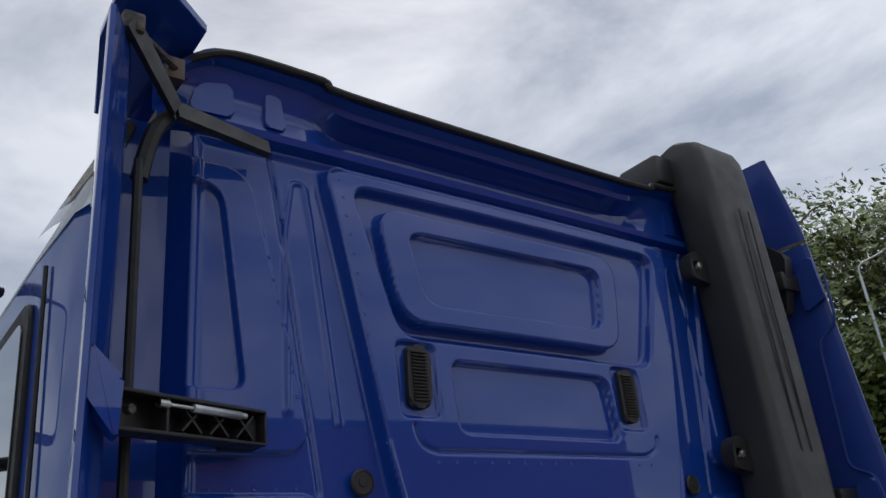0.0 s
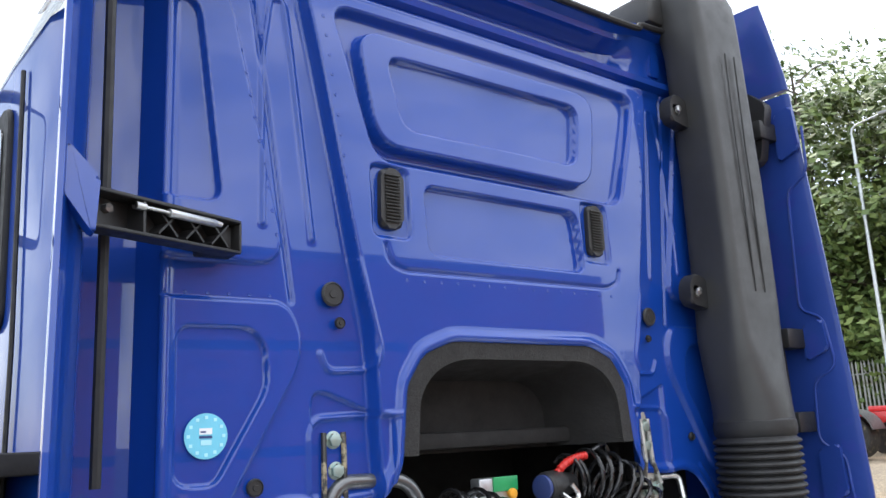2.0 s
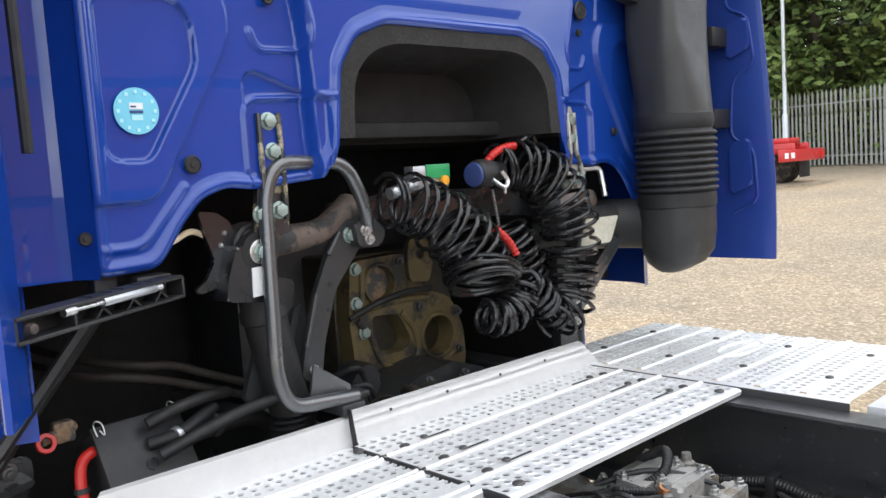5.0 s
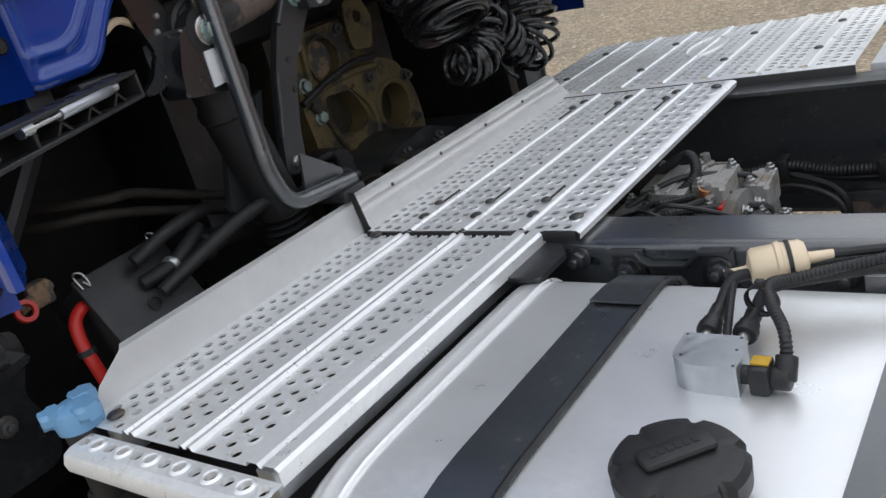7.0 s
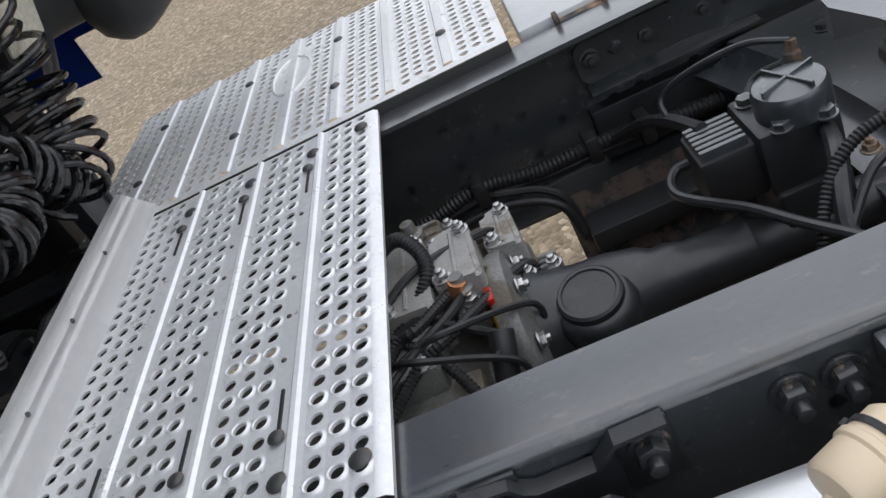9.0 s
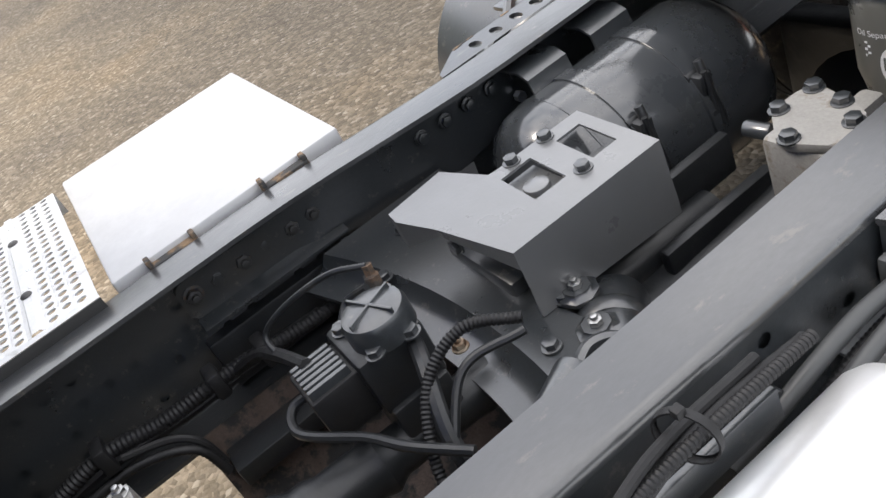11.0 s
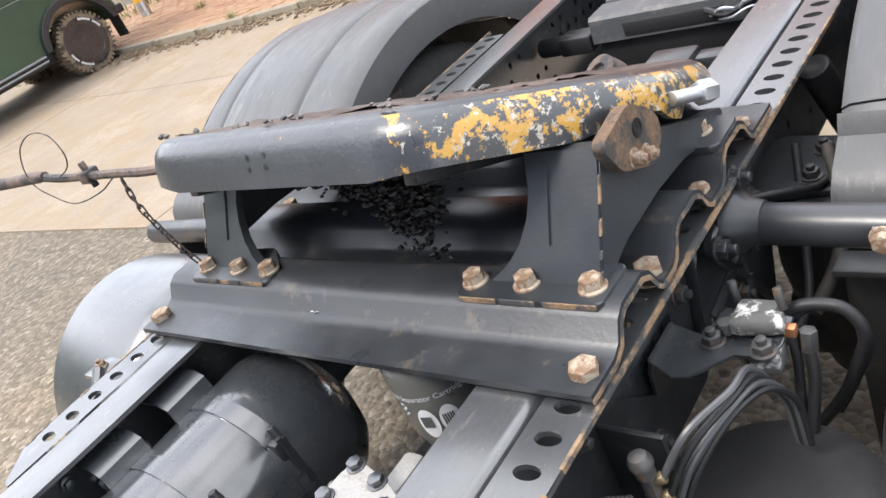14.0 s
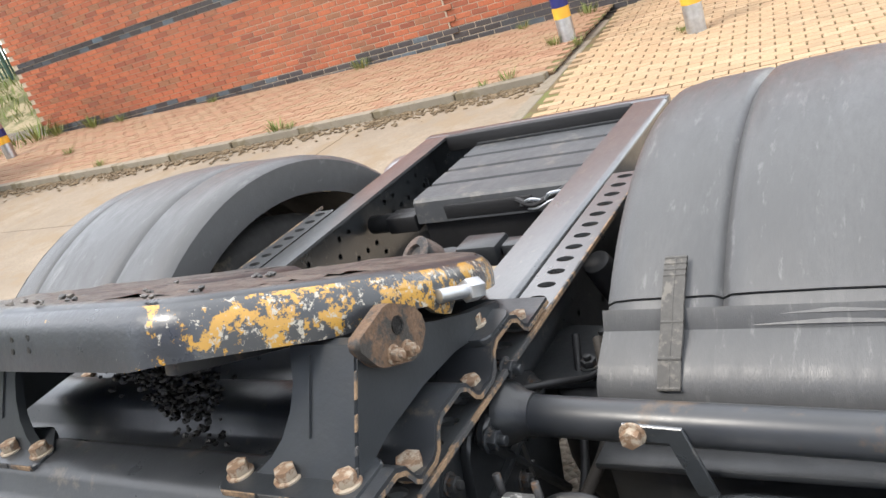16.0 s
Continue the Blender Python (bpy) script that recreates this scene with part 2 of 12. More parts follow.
# ---- materials ----
def surface(name, colour, rough=0.5, metal=0.0, vary=0.15, scale=6.0, grain=0.0, grain_scale=220.0, bump=0.0, bump_scale=90.0, coat=0.0,
            dirt=None, dirt_amount=0.0, dirt_scale=5.0, stretch=(1, 1, 1), rough_vary=0.12, tint=None, pieces=0.0, spec=0.5, sheen_rough=0.05, coat_ior=1.5):
    """A procedural surface: two scales of colour variation, worn gloss, fine relief and patches of dirt."""
    m = bpy.data.materials.new(name)
    m.use_nodes = True
    nt = m.node_tree
    n, l = nt.nodes, nt.links
    bsdf = n["Principled BSDF"]
    bsdf.inputs["Metallic"].default_value = metal
    bsdf.inputs["Specular IOR Level"].default_value = spec
    bsdf.inputs["Coat Weight"].default_value = coat
    bsdf.inputs["Coat Roughness"].default_value = sheen_rough
    bsdf.inputs["Coat IOR"].default_value = coat_ior
    where = n.new("ShaderNodeTexCoord")
    mapping = n.new("ShaderNodeMapping")
    mapping.inputs["Scale"].default_value = stretch
    l.new(where.outputs["Object"], mapping.inputs["Vector"])

    def noisy(s, detail=5.0, roughness=0.6):
        t = n.new("ShaderNodeTexNoise")
        t.inputs["Scale"].default_value, t.inputs["Detail"].default_value, t.inputs["Roughness"].default_value = s, detail, roughness
        l.new(mapping.outputs["Vector"], t.inputs["Vector"])
        return t.outputs["Fac"]

    def ramp(fac, lo, hi, a=0.0, b=1.0):
        r = n.new("ShaderNodeMapRange")
        r.inputs["From Min"].default_value, r.inputs["From Max"].default_value = lo, hi
        r.inputs["To Min"].default_value, r.inputs["To Max"].default_value = a, b
        l.new(fac, r.inputs["Value"])
        return r.outputs["Result"]

    def blend(fac, a, b, mode="MIX"):
        x = n.new("ShaderNodeMix")
        x.data_type, x.blend_type = "RGBA", mode
        for socket, value in ((x.inputs[0], fac), (x.inputs[6], a), (x.inputs[7], b)):
            if isinstance(value, bpy.types.NodeSocket):
                l.new(value, socket)
            elif isinstance(value, (int, float)):
                socket.default_value = value
            else:
                socket.default_value = (*value, 1)
        return x.outputs[2]

    c = Vector(colour)
    lo, hi = tuple(c * (1 - vary)), tuple(c * (1 + vary)) if tint is None else tuple(tint)
    big = noisy(scale)
    col = blend(ramp(big, 0.3, 0.7), lo, hi)
    if grain:
        g = noisy(grain_scale, 3.0, 0.7)
        col = blend(ramp(g, 0.3, 0.75), col, tuple(c * (1 - grain)), "MIX")
    if pieces:
        info = n.new("ShaderNodeObjectInfo")
        col = blend(ramp(info.outputs["Random"], 0, 1, 0, pieces), col, tuple(c * 0.45))
    if dirt:
        d = noisy(dirt_scale, 8.0, 0.68)
        edge = 0.62 - 0.3 * dirt_amount
        mask = ramp(d, edge, edge + 0.08)
        col = blend(mask, col, dirt)
        if metal:
            l.new(ramp(d, edge, edge + 0.08, metal, 0.0), bsdf.inputs["Metallic"])
    l.new(col, bsdf.inputs["Base Color"])
    worn = noisy(scale * 3.1, 6.0, 0.65)
    l.new(ramp(worn, 0.3, 0.7, max(0.02, rough - rough_vary), min(1.0, rough + rough_vary)), bsdf.inputs["Roughness"])
    if bump:
        b = n.new("ShaderNodeBump")
        b.inputs["Strength"].default_value, b.inputs["Distance"].default_value = 1.0, bump
        l.new(noisy(bump_scale, 4.0, 0.6), b.inputs["Height"])
        l.new(b.outputs["Normal"], bsdf.inputs["Normal"])
    return m


BLUE = surface("blue_paint", (0.0060, 0.047, 0.300), 0.45, 0.0, 0.05, 2.0, coat=1.0, rough_vary=0.05, bump=0.00025, bump_scale=7.0, sheen_rough=0.02, spec=0.1, coat_ior=1.52)
BLUE_FLAT = surface("blue_inner_paint", (0.016, 0.046, 0.24), 0.45, 0.0, 0.10, 3.0, coat=0.3, sheen_rough=0.12, spec=0.25, dirt=(0.022, 0.042, 0.25), dirt_amount=0.3, dirt_scale=8.0)
BLACK = surface("black_plastic", (0.018, 0.018, 0.019), 0.5, 0, 0.2, 9.0, bump=0.0004, bump_scale=350.0, grain=0.2)
DUCT = surface("duct_plastic", (0.028, 0.028, 0.028), 0.47, 0, 0.15, 5.0, bump=0.0003, bump_scale=420.0, rough_vary=0.1)
RUBBER = surface("rubber", (0.015, 0.015, 0.016), 0.6, 0, 0.2, 12.0, grain=0.25)
GLOSSY = surface("coil_hose", (0.011, 0.011, 0.012), 0.22, 0, 0.2, 14.0)
FOAM = surface("foam_trim", (0.035, 0.033, 0.032), 0.95, 0, 0.3, 30.0, grain=0.6, grain_scale=260.0, bump=0.003, bump_scale=240.0)
LINER = surface("liner", (0.016, 0.015, 0.015), 0.8, 0, 0.25, 6.0, bump=0.001, bump_scale=120.0)
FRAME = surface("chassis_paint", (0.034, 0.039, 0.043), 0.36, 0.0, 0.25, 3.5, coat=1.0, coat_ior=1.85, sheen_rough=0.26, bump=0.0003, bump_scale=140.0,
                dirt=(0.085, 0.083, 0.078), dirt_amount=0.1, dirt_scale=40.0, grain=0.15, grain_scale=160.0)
# lighter copy of the chassis paint: sky sheen on upper faces put into colour
RAIL_PAINT_LIT = surface("rail_paint_sky_lit", (0.056, 0.059, 0.062), 0.36, 0.0, 0.22, 3.5, coat=0.9, coat_ior=1.88, sheen_rough=0.20, bump=0.0003, bump_scale=140.0,
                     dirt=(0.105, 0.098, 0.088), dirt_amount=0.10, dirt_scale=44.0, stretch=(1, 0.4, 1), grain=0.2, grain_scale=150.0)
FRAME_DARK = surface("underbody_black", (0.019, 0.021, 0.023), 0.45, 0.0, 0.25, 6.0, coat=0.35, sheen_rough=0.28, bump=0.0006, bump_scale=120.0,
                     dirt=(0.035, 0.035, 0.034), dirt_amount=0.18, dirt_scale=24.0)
ALU = surface("tread_aluminium", (0.90, 0.905, 0.905), 0.36, 0.40, 0.08, 9.0, bump=0.0005, bump_scale=55.0, rough_vary=0.12, grain=0.10, grain_scale=120.0, dirt=(0.60, 0.59, 0.565), dirt_amount=0.05, dirt_scale=13.0)
ALU_SHEET = surface("aluminium_sheet", (0.91, 0.91, 0.905), 0.45, 0.18, 0.05, 3.0, bump=0.0003, bump_scale=40.0, grain=0.06, grain_scale=30)
TANK = surface("tank_aluminium", (0.88, 0.885, 0.885), 0.33, 0.6, 0.09, 3.0, stretch=(1.6, 1, 1), bump=0.00006, bump_scale=60.0, rough_vary=0.07, grain=0.03, grain_scale=60.0)
GALV = surface("galvanised_steel", (0.52, 0.54, 0.56), 0.42, 0.9, 0.15, 22.0, rough_vary=0.12)
STEEL = surface("bare_steel", (0.55, 0.55, 0.54), 0.33, 1.0, 0.15, 20.0)
ZINC = surface("zinc_bolt", (0.36, 0.46, 0.43), 0.42, 0.75, 0.15, 60.0, dirt=(0.2, 0.13, 0.07), dirt_amount=0.2, dirt_scale=60.0)
DARKBOLT = surface("dark_bolt", (0.085, 0.085, 0.085), 0.45, 0.5, 0.25, 60.0, dirt=(0.12, 0.07, 0.04), dirt_amount=0.25, dirt_scale=70.0)
NUT_PAINT = surface("painted_nut", (0.030, 0.033, 0.036), 0.35, 0.2, 0.2, 60.0, coat=0.5, sheen_rough=0.2, dirt=(0.17, 0.13, 0.10), dirt_amount=0.16, dirt_scale=70.0)
RUST = surface("rusty_bolt", (0.27, 0.17, 0.105), 0.85, 0.0, 0.3, 70.0, grain=0.4, grain_scale=400.0, bump=0.001, bump_scale=300.0, dirt=(0.38, 0.32, 0.245), dirt_amount=0.5, dirt_scale=40.0)
RUSTY_EDGE = surface("rusty_steel", (0.30, 0.20, 0.12), 0.85, 0.0, 0.35, 40.0, grain=0.4, bump=0.001, bump_scale=220.0, dirt=(0.06, 0.06, 0.06), dirt_amount=0.55, dirt_scale=22.0)
RUSTY_DARK = surface("dark_rust", (0.17, 0.105, 0.065), 0.85, 0.0, 0.35, 40.0, grain=0.4, bump=0.0015, bump_scale=160.0, dirt=(0.05, 0.045, 0.04), dirt_amount=0.5, dirt_scale=24.0)
OLD_STEEL = surface("worn_bracket_steel", (0.16, 0.12, 0.10), 0.62, 0.4, 0.3, 25.0, grain=0.3, dirt=(0.025, 0.025, 0.025), dirt_amount=0.5, dirt_scale=16.0, bump=0.0008, bump_scale=150.0)
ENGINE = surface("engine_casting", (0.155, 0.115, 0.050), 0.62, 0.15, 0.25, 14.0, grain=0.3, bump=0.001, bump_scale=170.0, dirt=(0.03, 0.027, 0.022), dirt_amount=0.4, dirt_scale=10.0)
# darker engine casting: the shade inside the housing's openings put into colour
OPENING_SHADE = surface("shaded_casting", (0.045, 0.036, 0.020), 0.5, 0.1, 0.3, 12.0, grain=0.3, bump=0.001, bump_scale=150.0, dirt=(0.02, 0.018, 0.014), dirt_amount=0.5, dirt_scale=10.0)
CAST = surface("gearbox_casting", (0.30, 0.30, 0.29), 0.5, 0.5, 0.2, 14.0, grain=0.3, bump=0.0012, bump_scale=190.0, dirt=(0.13, 0.11, 0.085), dirt_amount=0.45, dirt_scale=9.0)
PLATE = surface("coupling_steel", (0.030, 0.033, 0.037), 0.36, 0.1, 0.25, 5.0, coat=0.2, sheen_rough=0.28, bump=0.0003, bump_scale=140.0, dirt=(0.075, 0.066, 0.056), dirt_amount=0.10, dirt_scale=26.0)
GREASE = surface("grease", (0.030, 0.027, 0.025), 0.42, 0.0, 0.4, 30.0, coat=0.3, sheen_rough=0.35, bump=0.006, bump_scale=55.0, dirt=(0.10, 0.088, 0.075), dirt_amount=0.5, dirt_scale=18.0)
GUARD = surface("mudguard_plastic", (0.082, 0.0835, 0.085), 0.40, 0.0, 0.16, 5.0, bump=0.0005, bump_scale=260.0, grain=0.12, grain_scale=60.0, dirt=(0.130, 0.131, 0.131), dirt_amount=0.12, dirt_scale=22.0, stretch=(2.5, 0.6, 0.6))
LID = surface("dusty_lid_plastic", (0.062, 0.065, 0.069), 0.5, 0.0, 0.2, 6.0, bump=0.0006, bump_scale=180.0, dirt=(0.11, 0.105, 0.098), dirt_amount=0.2, dirt_scale=14.0)
GREASE_AND_HOLE_BLACK = surface("black_grease_and_hole_dark", (0.010, 0.0095, 0.009), 0.38, 0.0, 0.3, 30.0, bump=0.003, bump_scale=120.0)
AIRTANK = surface("air_tank_paint", (0.042, 0.047, 0.052), 0.30, 0.0, 0.15, 4.0, coat=1.0, coat_ior=1.75, sheen_rough=0.12, bump=0.0003, bump_scale=50.0)
RED = surface("red_plastic", (0.52, 0.02, 0.015), 0.4, 0, 0.1, 8.0)
RED_PAINT = surface("red_paint", (0.50, 0.018, 0.02), 0.35, 0, 0.1, 8.0, coat=0.5)
PALE_BLUE = surface("pale_blue_plastic", (0.17, 0.36, 0.58), 0.45, 0, 0.1, 10.0, bump=0.0003, bump_scale=200)
CREAM = surface("cream_plastic", (0.74, 0.60, 0.42), 0.4, 0, 0.06, 10.0, coat=0.2)
CYAN = surface("cyan_label", (0.17, 0.56, 0.72), 0.55, 0, 0.05, 20.0)
PALE_CYAN = surface("pale_label_print", (0.42, 0.76, 0.85), 0.55, 0, 0.05, 20.0)
WHITE = surface("white_print", (0.78, 0.79, 0.80), 0.5, 0, 0.04, 20.0)
NAVY = surface("navy_print", (0.03, 0.05, 0.17), 0.5, 0, 0.1, 20.0)
GREEN = surface("green_plastic", (0.02, 0.30, 0.10), 0.4, 0, 0.1, 20.0)
ORANGE = surface("orange_plastic", (0.80, 0.36, 0.03), 0.4, 0, 0.1, 20.0)
YELLOW = surface("yellow_paint", (0.60, 0.36, 0.03), 0.6, 0, 0.15, 30.0, grain=0.2)
COPPER = surface("copper", (0.55, 0.25, 0.12), 0.4, 0.8, 0.2, 40.0)
LAMPGLASS = surface("lamp_lens", (0.62, 0.60, 0.50), 0.25, 0.0, 0.1, 60.0, coat=0.6, bump=0.001, bump_scale=140)
SIDE_GLASS = surface("door_glass", (0.015, 0.018, 0.02), 0.05, 0, 0.1, 3.0, coat=1.0, rough_vary=0.02)
BAY_HOSE = surface("dusty_bay_hose", (0.026, 0.021, 0.016), 0.75, 0, 0.3, 14.0, grain=0.3, bump=0.001, bump_scale=160.0)
MIRROR = surface("mirror_glass", (0.8, 0.82, 0.82), 0.04, 1.0, 0.02, 5.0, rough_vary=0.01)
TYRE = surface("tyre_rubber", (0.022, 0.021, 0.020), 0.8, 0, 0.25, 10.0, grain=0.3, dirt=(0.11, 0.09, 0.065), dirt_amount=0.3, dirt_scale=6.0)
PALE_CAST = surface("pale_casting", (0.40, 0.39, 0.37), 0.55, 0.35, 0.12, 12.0, grain=0.2, bump=0.0008, bump_scale=160.0, dirt=(0.20, 0.17, 0.13), dirt_amount=0.25, dirt_scale=12.0)
LIGHT_GREY = surface("light_grey_paint", (0.150, 0.155, 0.158), 0.34, 0.0, 0.12, 4.0, coat=1.0, coat_ior=1.9, sheen_rough=0.24, bump=0.0003, bump_scale=120.0)
CAN = surface("cartridge_grey", (0.16, 0.16, 0.145), 0.35, 0.2, 0.06, 6.0, coat=0.4, sheen_rough=0.15)
GREY_HOSE = surface("grey_nylon_pipe", (0.060, 0.063, 0.065), 0.4, 0.0, 0.15, 9.0, coat=0.3, sheen_rough=0.25)
BRASS = surface("brass", (0.32, 0.25, 0.15), 0.45, 0.8, 0.2, 40.0)
GLOSS_BLACK = surface("gloss_black_paint", (0.016, 0.017, 0.019), 0.28, 0.0, 0.2, 4.0, coat=0.8, sheen_rough=0.08, dirt=(0.03, 0.03, 0.028), dirt_amount=0.1, dirt_scale=8.0)
PAINTED_WHITE = surface("white_splashed_casting", (0.075, 0.075, 0.072), 0.6, 0.0, 0.2, 20.0, dirt=(0.50, 0.50, 0.48), dirt_amount=0.34, dirt_scale=34.0, bump=0.001, bump_scale=160.0)

# ---- ground, road and the yard's edges ----
def ground_material():
    m = bpy.data.materials.new("gravel_yard")
    m.use_nodes = True
    nt = m.node_tree
    n, l = nt.nodes, nt.links
    bsdf = n["Principled BSDF"]
    bsdf.inputs["Roughness"].default_value = 0.9
    tc = n.new("ShaderNodeTexCoord")

    def tex(kind, scale, **kw):
        t = n.new(kind)
        t.inputs["Scale"].default_value = scale
        for k, v in kw.items():
            t.inputs[k].default_value = v
        l.new(tc.outputs["Object"], t.inputs["Vector"])
        return t

    def ramp(fac, stops):
        r = n.new("ShaderNodeValToRGB")
        e = r.color_ramp.elements
        while len(e) < len(stops):
            e.new(0.5)
        for k, (p, c) in enumerate(stops):
            e[k].position, e[k].color = p, (*c, 1)
        l.new(fac, r.inputs["Fac"])
        return r.outputs["Color"]

    def ramp_of(value, lo, hi):
        r = n.new("ShaderNodeMapRange")
        r.inputs["From Min"].default_value, r.inputs["From Max"].default_value = lo, hi
        r.inputs["To Min"].default_value, r.inputs["To Max"].default_value = 1.0, 0.0
        l.new(value, r.inputs["Value"])
        return r.outputs["Result"]

    stones = tex("ShaderNodeTexVoronoi", 42.0)
    small = tex("ShaderNodeTexVoronoi", 150.0)
    patch = tex("ShaderNodeTexNoise", 0.45, Detail=6.0, Roughness=0.62)
    fine = tex("ShaderNodeTexNoise", 9.0, Detail=6.0, Roughness=0.7)
    stone_col = ramp(stones.outputs["Color"], [(0.0, (0.09, 0.08, 0.068)), (0.5, (0.22, 0.19, 0.15)), (0.8, (0.38, 0.33, 0.27)), (1.0, (0.66, 0.62, 0.56))])
    small_col = ramp(small.outputs["Color"], [(0.0, (0.15, 0.125, 0.09)), (1.0, (0.34, 0.28, 0.205))])
    mix1 = n.new("ShaderNodeMix")
    mix1.data_type = "RGBA"
    mix1.inputs[0].default_value = 0.34
    l.new(stone_col, mix1.inputs[6])
    l.new(small_col, mix1.inputs[7])
    tone = ramp(patch.outputs["Fac"], [(0.3, (0.78, 0.77, 0.76)), (0.55, (1.0, 0.97, 0.9)), (0.75, (1.16, 1.04, 0.86))])
    mix2 = n.new("ShaderNodeMix")
    mix2.data_type, mix2.blend_type = "RGBA", "MULTIPLY"
    mix2.inputs[0].default_value = 1.0
    l.new(mix1.outputs[2], mix2.inputs[6])
    l.new(tone, mix2.inputs[7])
    dirt = ramp(fine.outputs["Fac"], [(0.35, (0.84, 0.82, 0.78)), (0.65, (1.08, 1.06, 1.03))])
    mix3 = n.new("ShaderNodeMix")
    mix3.data_type, mix3.blend_type = "RGBA", "MULTIPLY"
    mix3.inputs[0].default_value = 1.0
    l.new(mix2.outputs[2], mix3.inputs[6])
    l.new(dirt, mix3.inputs[7])
    # the yard turns to greyer tarmac with grit towards the street
    axes = n.new("ShaderNodeSeparateXYZ")
    l.new(tc.outputs["Object"], axes.inputs["Vector"])
    wavy = n.new("ShaderNodeMath")
    wavy.operation = "MULTIPLY_ADD"
    wavy.inputs[1].default_value = 1.6
    l.new(patch.outputs["Fac"], wavy.inputs[0])
    l.new(axes.outputs["Y"], wavy.inputs[2])
    tarmac = ramp_of(wavy.outputs["Value"], -1.6, 0.6)
    mix4 = n.new("ShaderNodeMix")
    mix4.data_type, mix4.blend_type = "RGBA", "MULTIPLY"
    mix4.inputs[7].default_value = (0.58, 0.60, 0.64, 1)
    l.new(tarmac, mix4.inputs[0])
    l.new(mix3.outputs[2], mix4.inputs[6])
    l.new(mix4.outputs[2], bsdf.inputs["Base Color"])
    b = n.new("ShaderNodeBump")
    b.inputs["Strength"].default_value, b.inputs["Distance"].default_value = 0.8, 0.012
    l.new(stones.outputs["Distance"], b.inputs["Height"])
    b.invert = True
    l.new(b.outputs["Normal"], bsdf.inputs["Normal"])
    return m


GRAVEL = ground_material()
CONCRETE = surface("concrete_road", (0.285, 0.232, 0.172), 0.88, 0, 0.20, 1.3, grain=0.30, grain_scale=42.0, bump=0.003, bump_scale=90.0,
                   dirt=(0.235, 0.180, 0.120), dirt_amount=0.42, dirt_scale=2.4)
KERBSTONE = surface("kerb_concrete", (0.30, 0.26, 0.20), 0.9, 0, 0.2, 5.0, grain=0.3, bump=0.003, bump_scale=60.0, dirt=(0.17, 0.14, 0.09), dirt_amount=0.4, dirt_scale=4.0, pieces=0.35)



def rise(x):
    """The height of the yard and the street: level by the truck, climbing gently towards x."""
    if x < 2:
        return 0.0
    if x < 10:
        return 0.0028 * (x - 2) ** 2
    return min(0.1792 + 0.045 * (x - 10), 1.53)


GX = [-900, -300, -100, -40, -20] + [-10 + 0.8 * k for k in range(64)] + [46, 60, 100, 300, 900]
GY = [-900, -300, -100, -50, -25, -12, -6, 0, 6, 12, 25, 50, 100, 300, 900]


def laid_sheet(xs, ys, up):
    bm = bmesh.new()
    cols = [[bm.verts.new((x, y, rise(x) + up)) for y in ys] for x in xs]
    for a, b in zip(cols, cols[1:]):
        for k in range(len(ys) - 1):
            bm.faces.new((a[k], b[k], b[k + 1], a[k + 1]))
    return bm


single("ground", laid_sheet(GX, GY, 0.0), GRAVEL, "compacted gravel yard with loose grey and tan stones", "ground", kind="structure")

def road_edge(x):
    """How far the slab's near edge swings into the yard along the road."""
    u = min(max(x - 3.0, 0.0), 14.0)
    return 0.03 * u + 0.005 * u * u


ROAD_Y0, ROAD_Y1 = -8.6, -3.48
bm = bmesh.new()
for k in range(14):
    for y0, y1 in ((ROAD_Y0, -5.94), (-5.93, ROAD_Y1)):
        x0, cols = -26 + 5.0 * k, []
        for i in range(7):
            x = x0 + 0.006 + 4.988 * i / 6
            cols.append([bm.verts.new((x, y, rise(x) + h)) for y, h in ((y0, -0.1), (y0, 0.012), (y1 + road_edge(x) * (y1 > -4), 0.012), (y1 + road_edge(x) * (y1 > -4), -0.1))])
        for a, b in zip(cols, cols[1:]):
            for j in range(3):
                bm.faces.new((a[j], a[j + 1], b[j + 1], b[j]))
        bm.faces.new(cols[0][::-1])
        bm.faces.new(cols[-1])
bmesh.ops.recalc_face_normals(bm, faces=bm.faces[:])
single("road", bm, CONCRETE, "pale tan concrete slab road with dusty stains", "road", kind="structure", soft=False)

# ---- the tractor's cab ----
cab = thing("truck_cab", "glossy dark blue sleeper cab of a tractor unit, stamped rear wall", "truck cab", (0, 0.8, 1.3))

HALF = 0.86
OUTLINE = [(-HALF, 1.430), (-0.762, 1.434), (-0.740, 1.448), (-0.697, 1.512), (-0.657, 1.554), (-0.605, 1.570), (-0.545, 1.562), (-0.395, 1.575), (-0.362, 1.64)]
OUTLINE += [(-0.345, 1.80), (-0.30, 1.865), (-0.22, 1.895)]
OUTLINE += [(-x, z) for x, z in reversed(OUTLINE)]
OUTLINE += [(HALF, 2.70), (-HALF, 2.70)]


def mirrored(shape):
    return [(-x, z) for x, z in reversed(shape)]


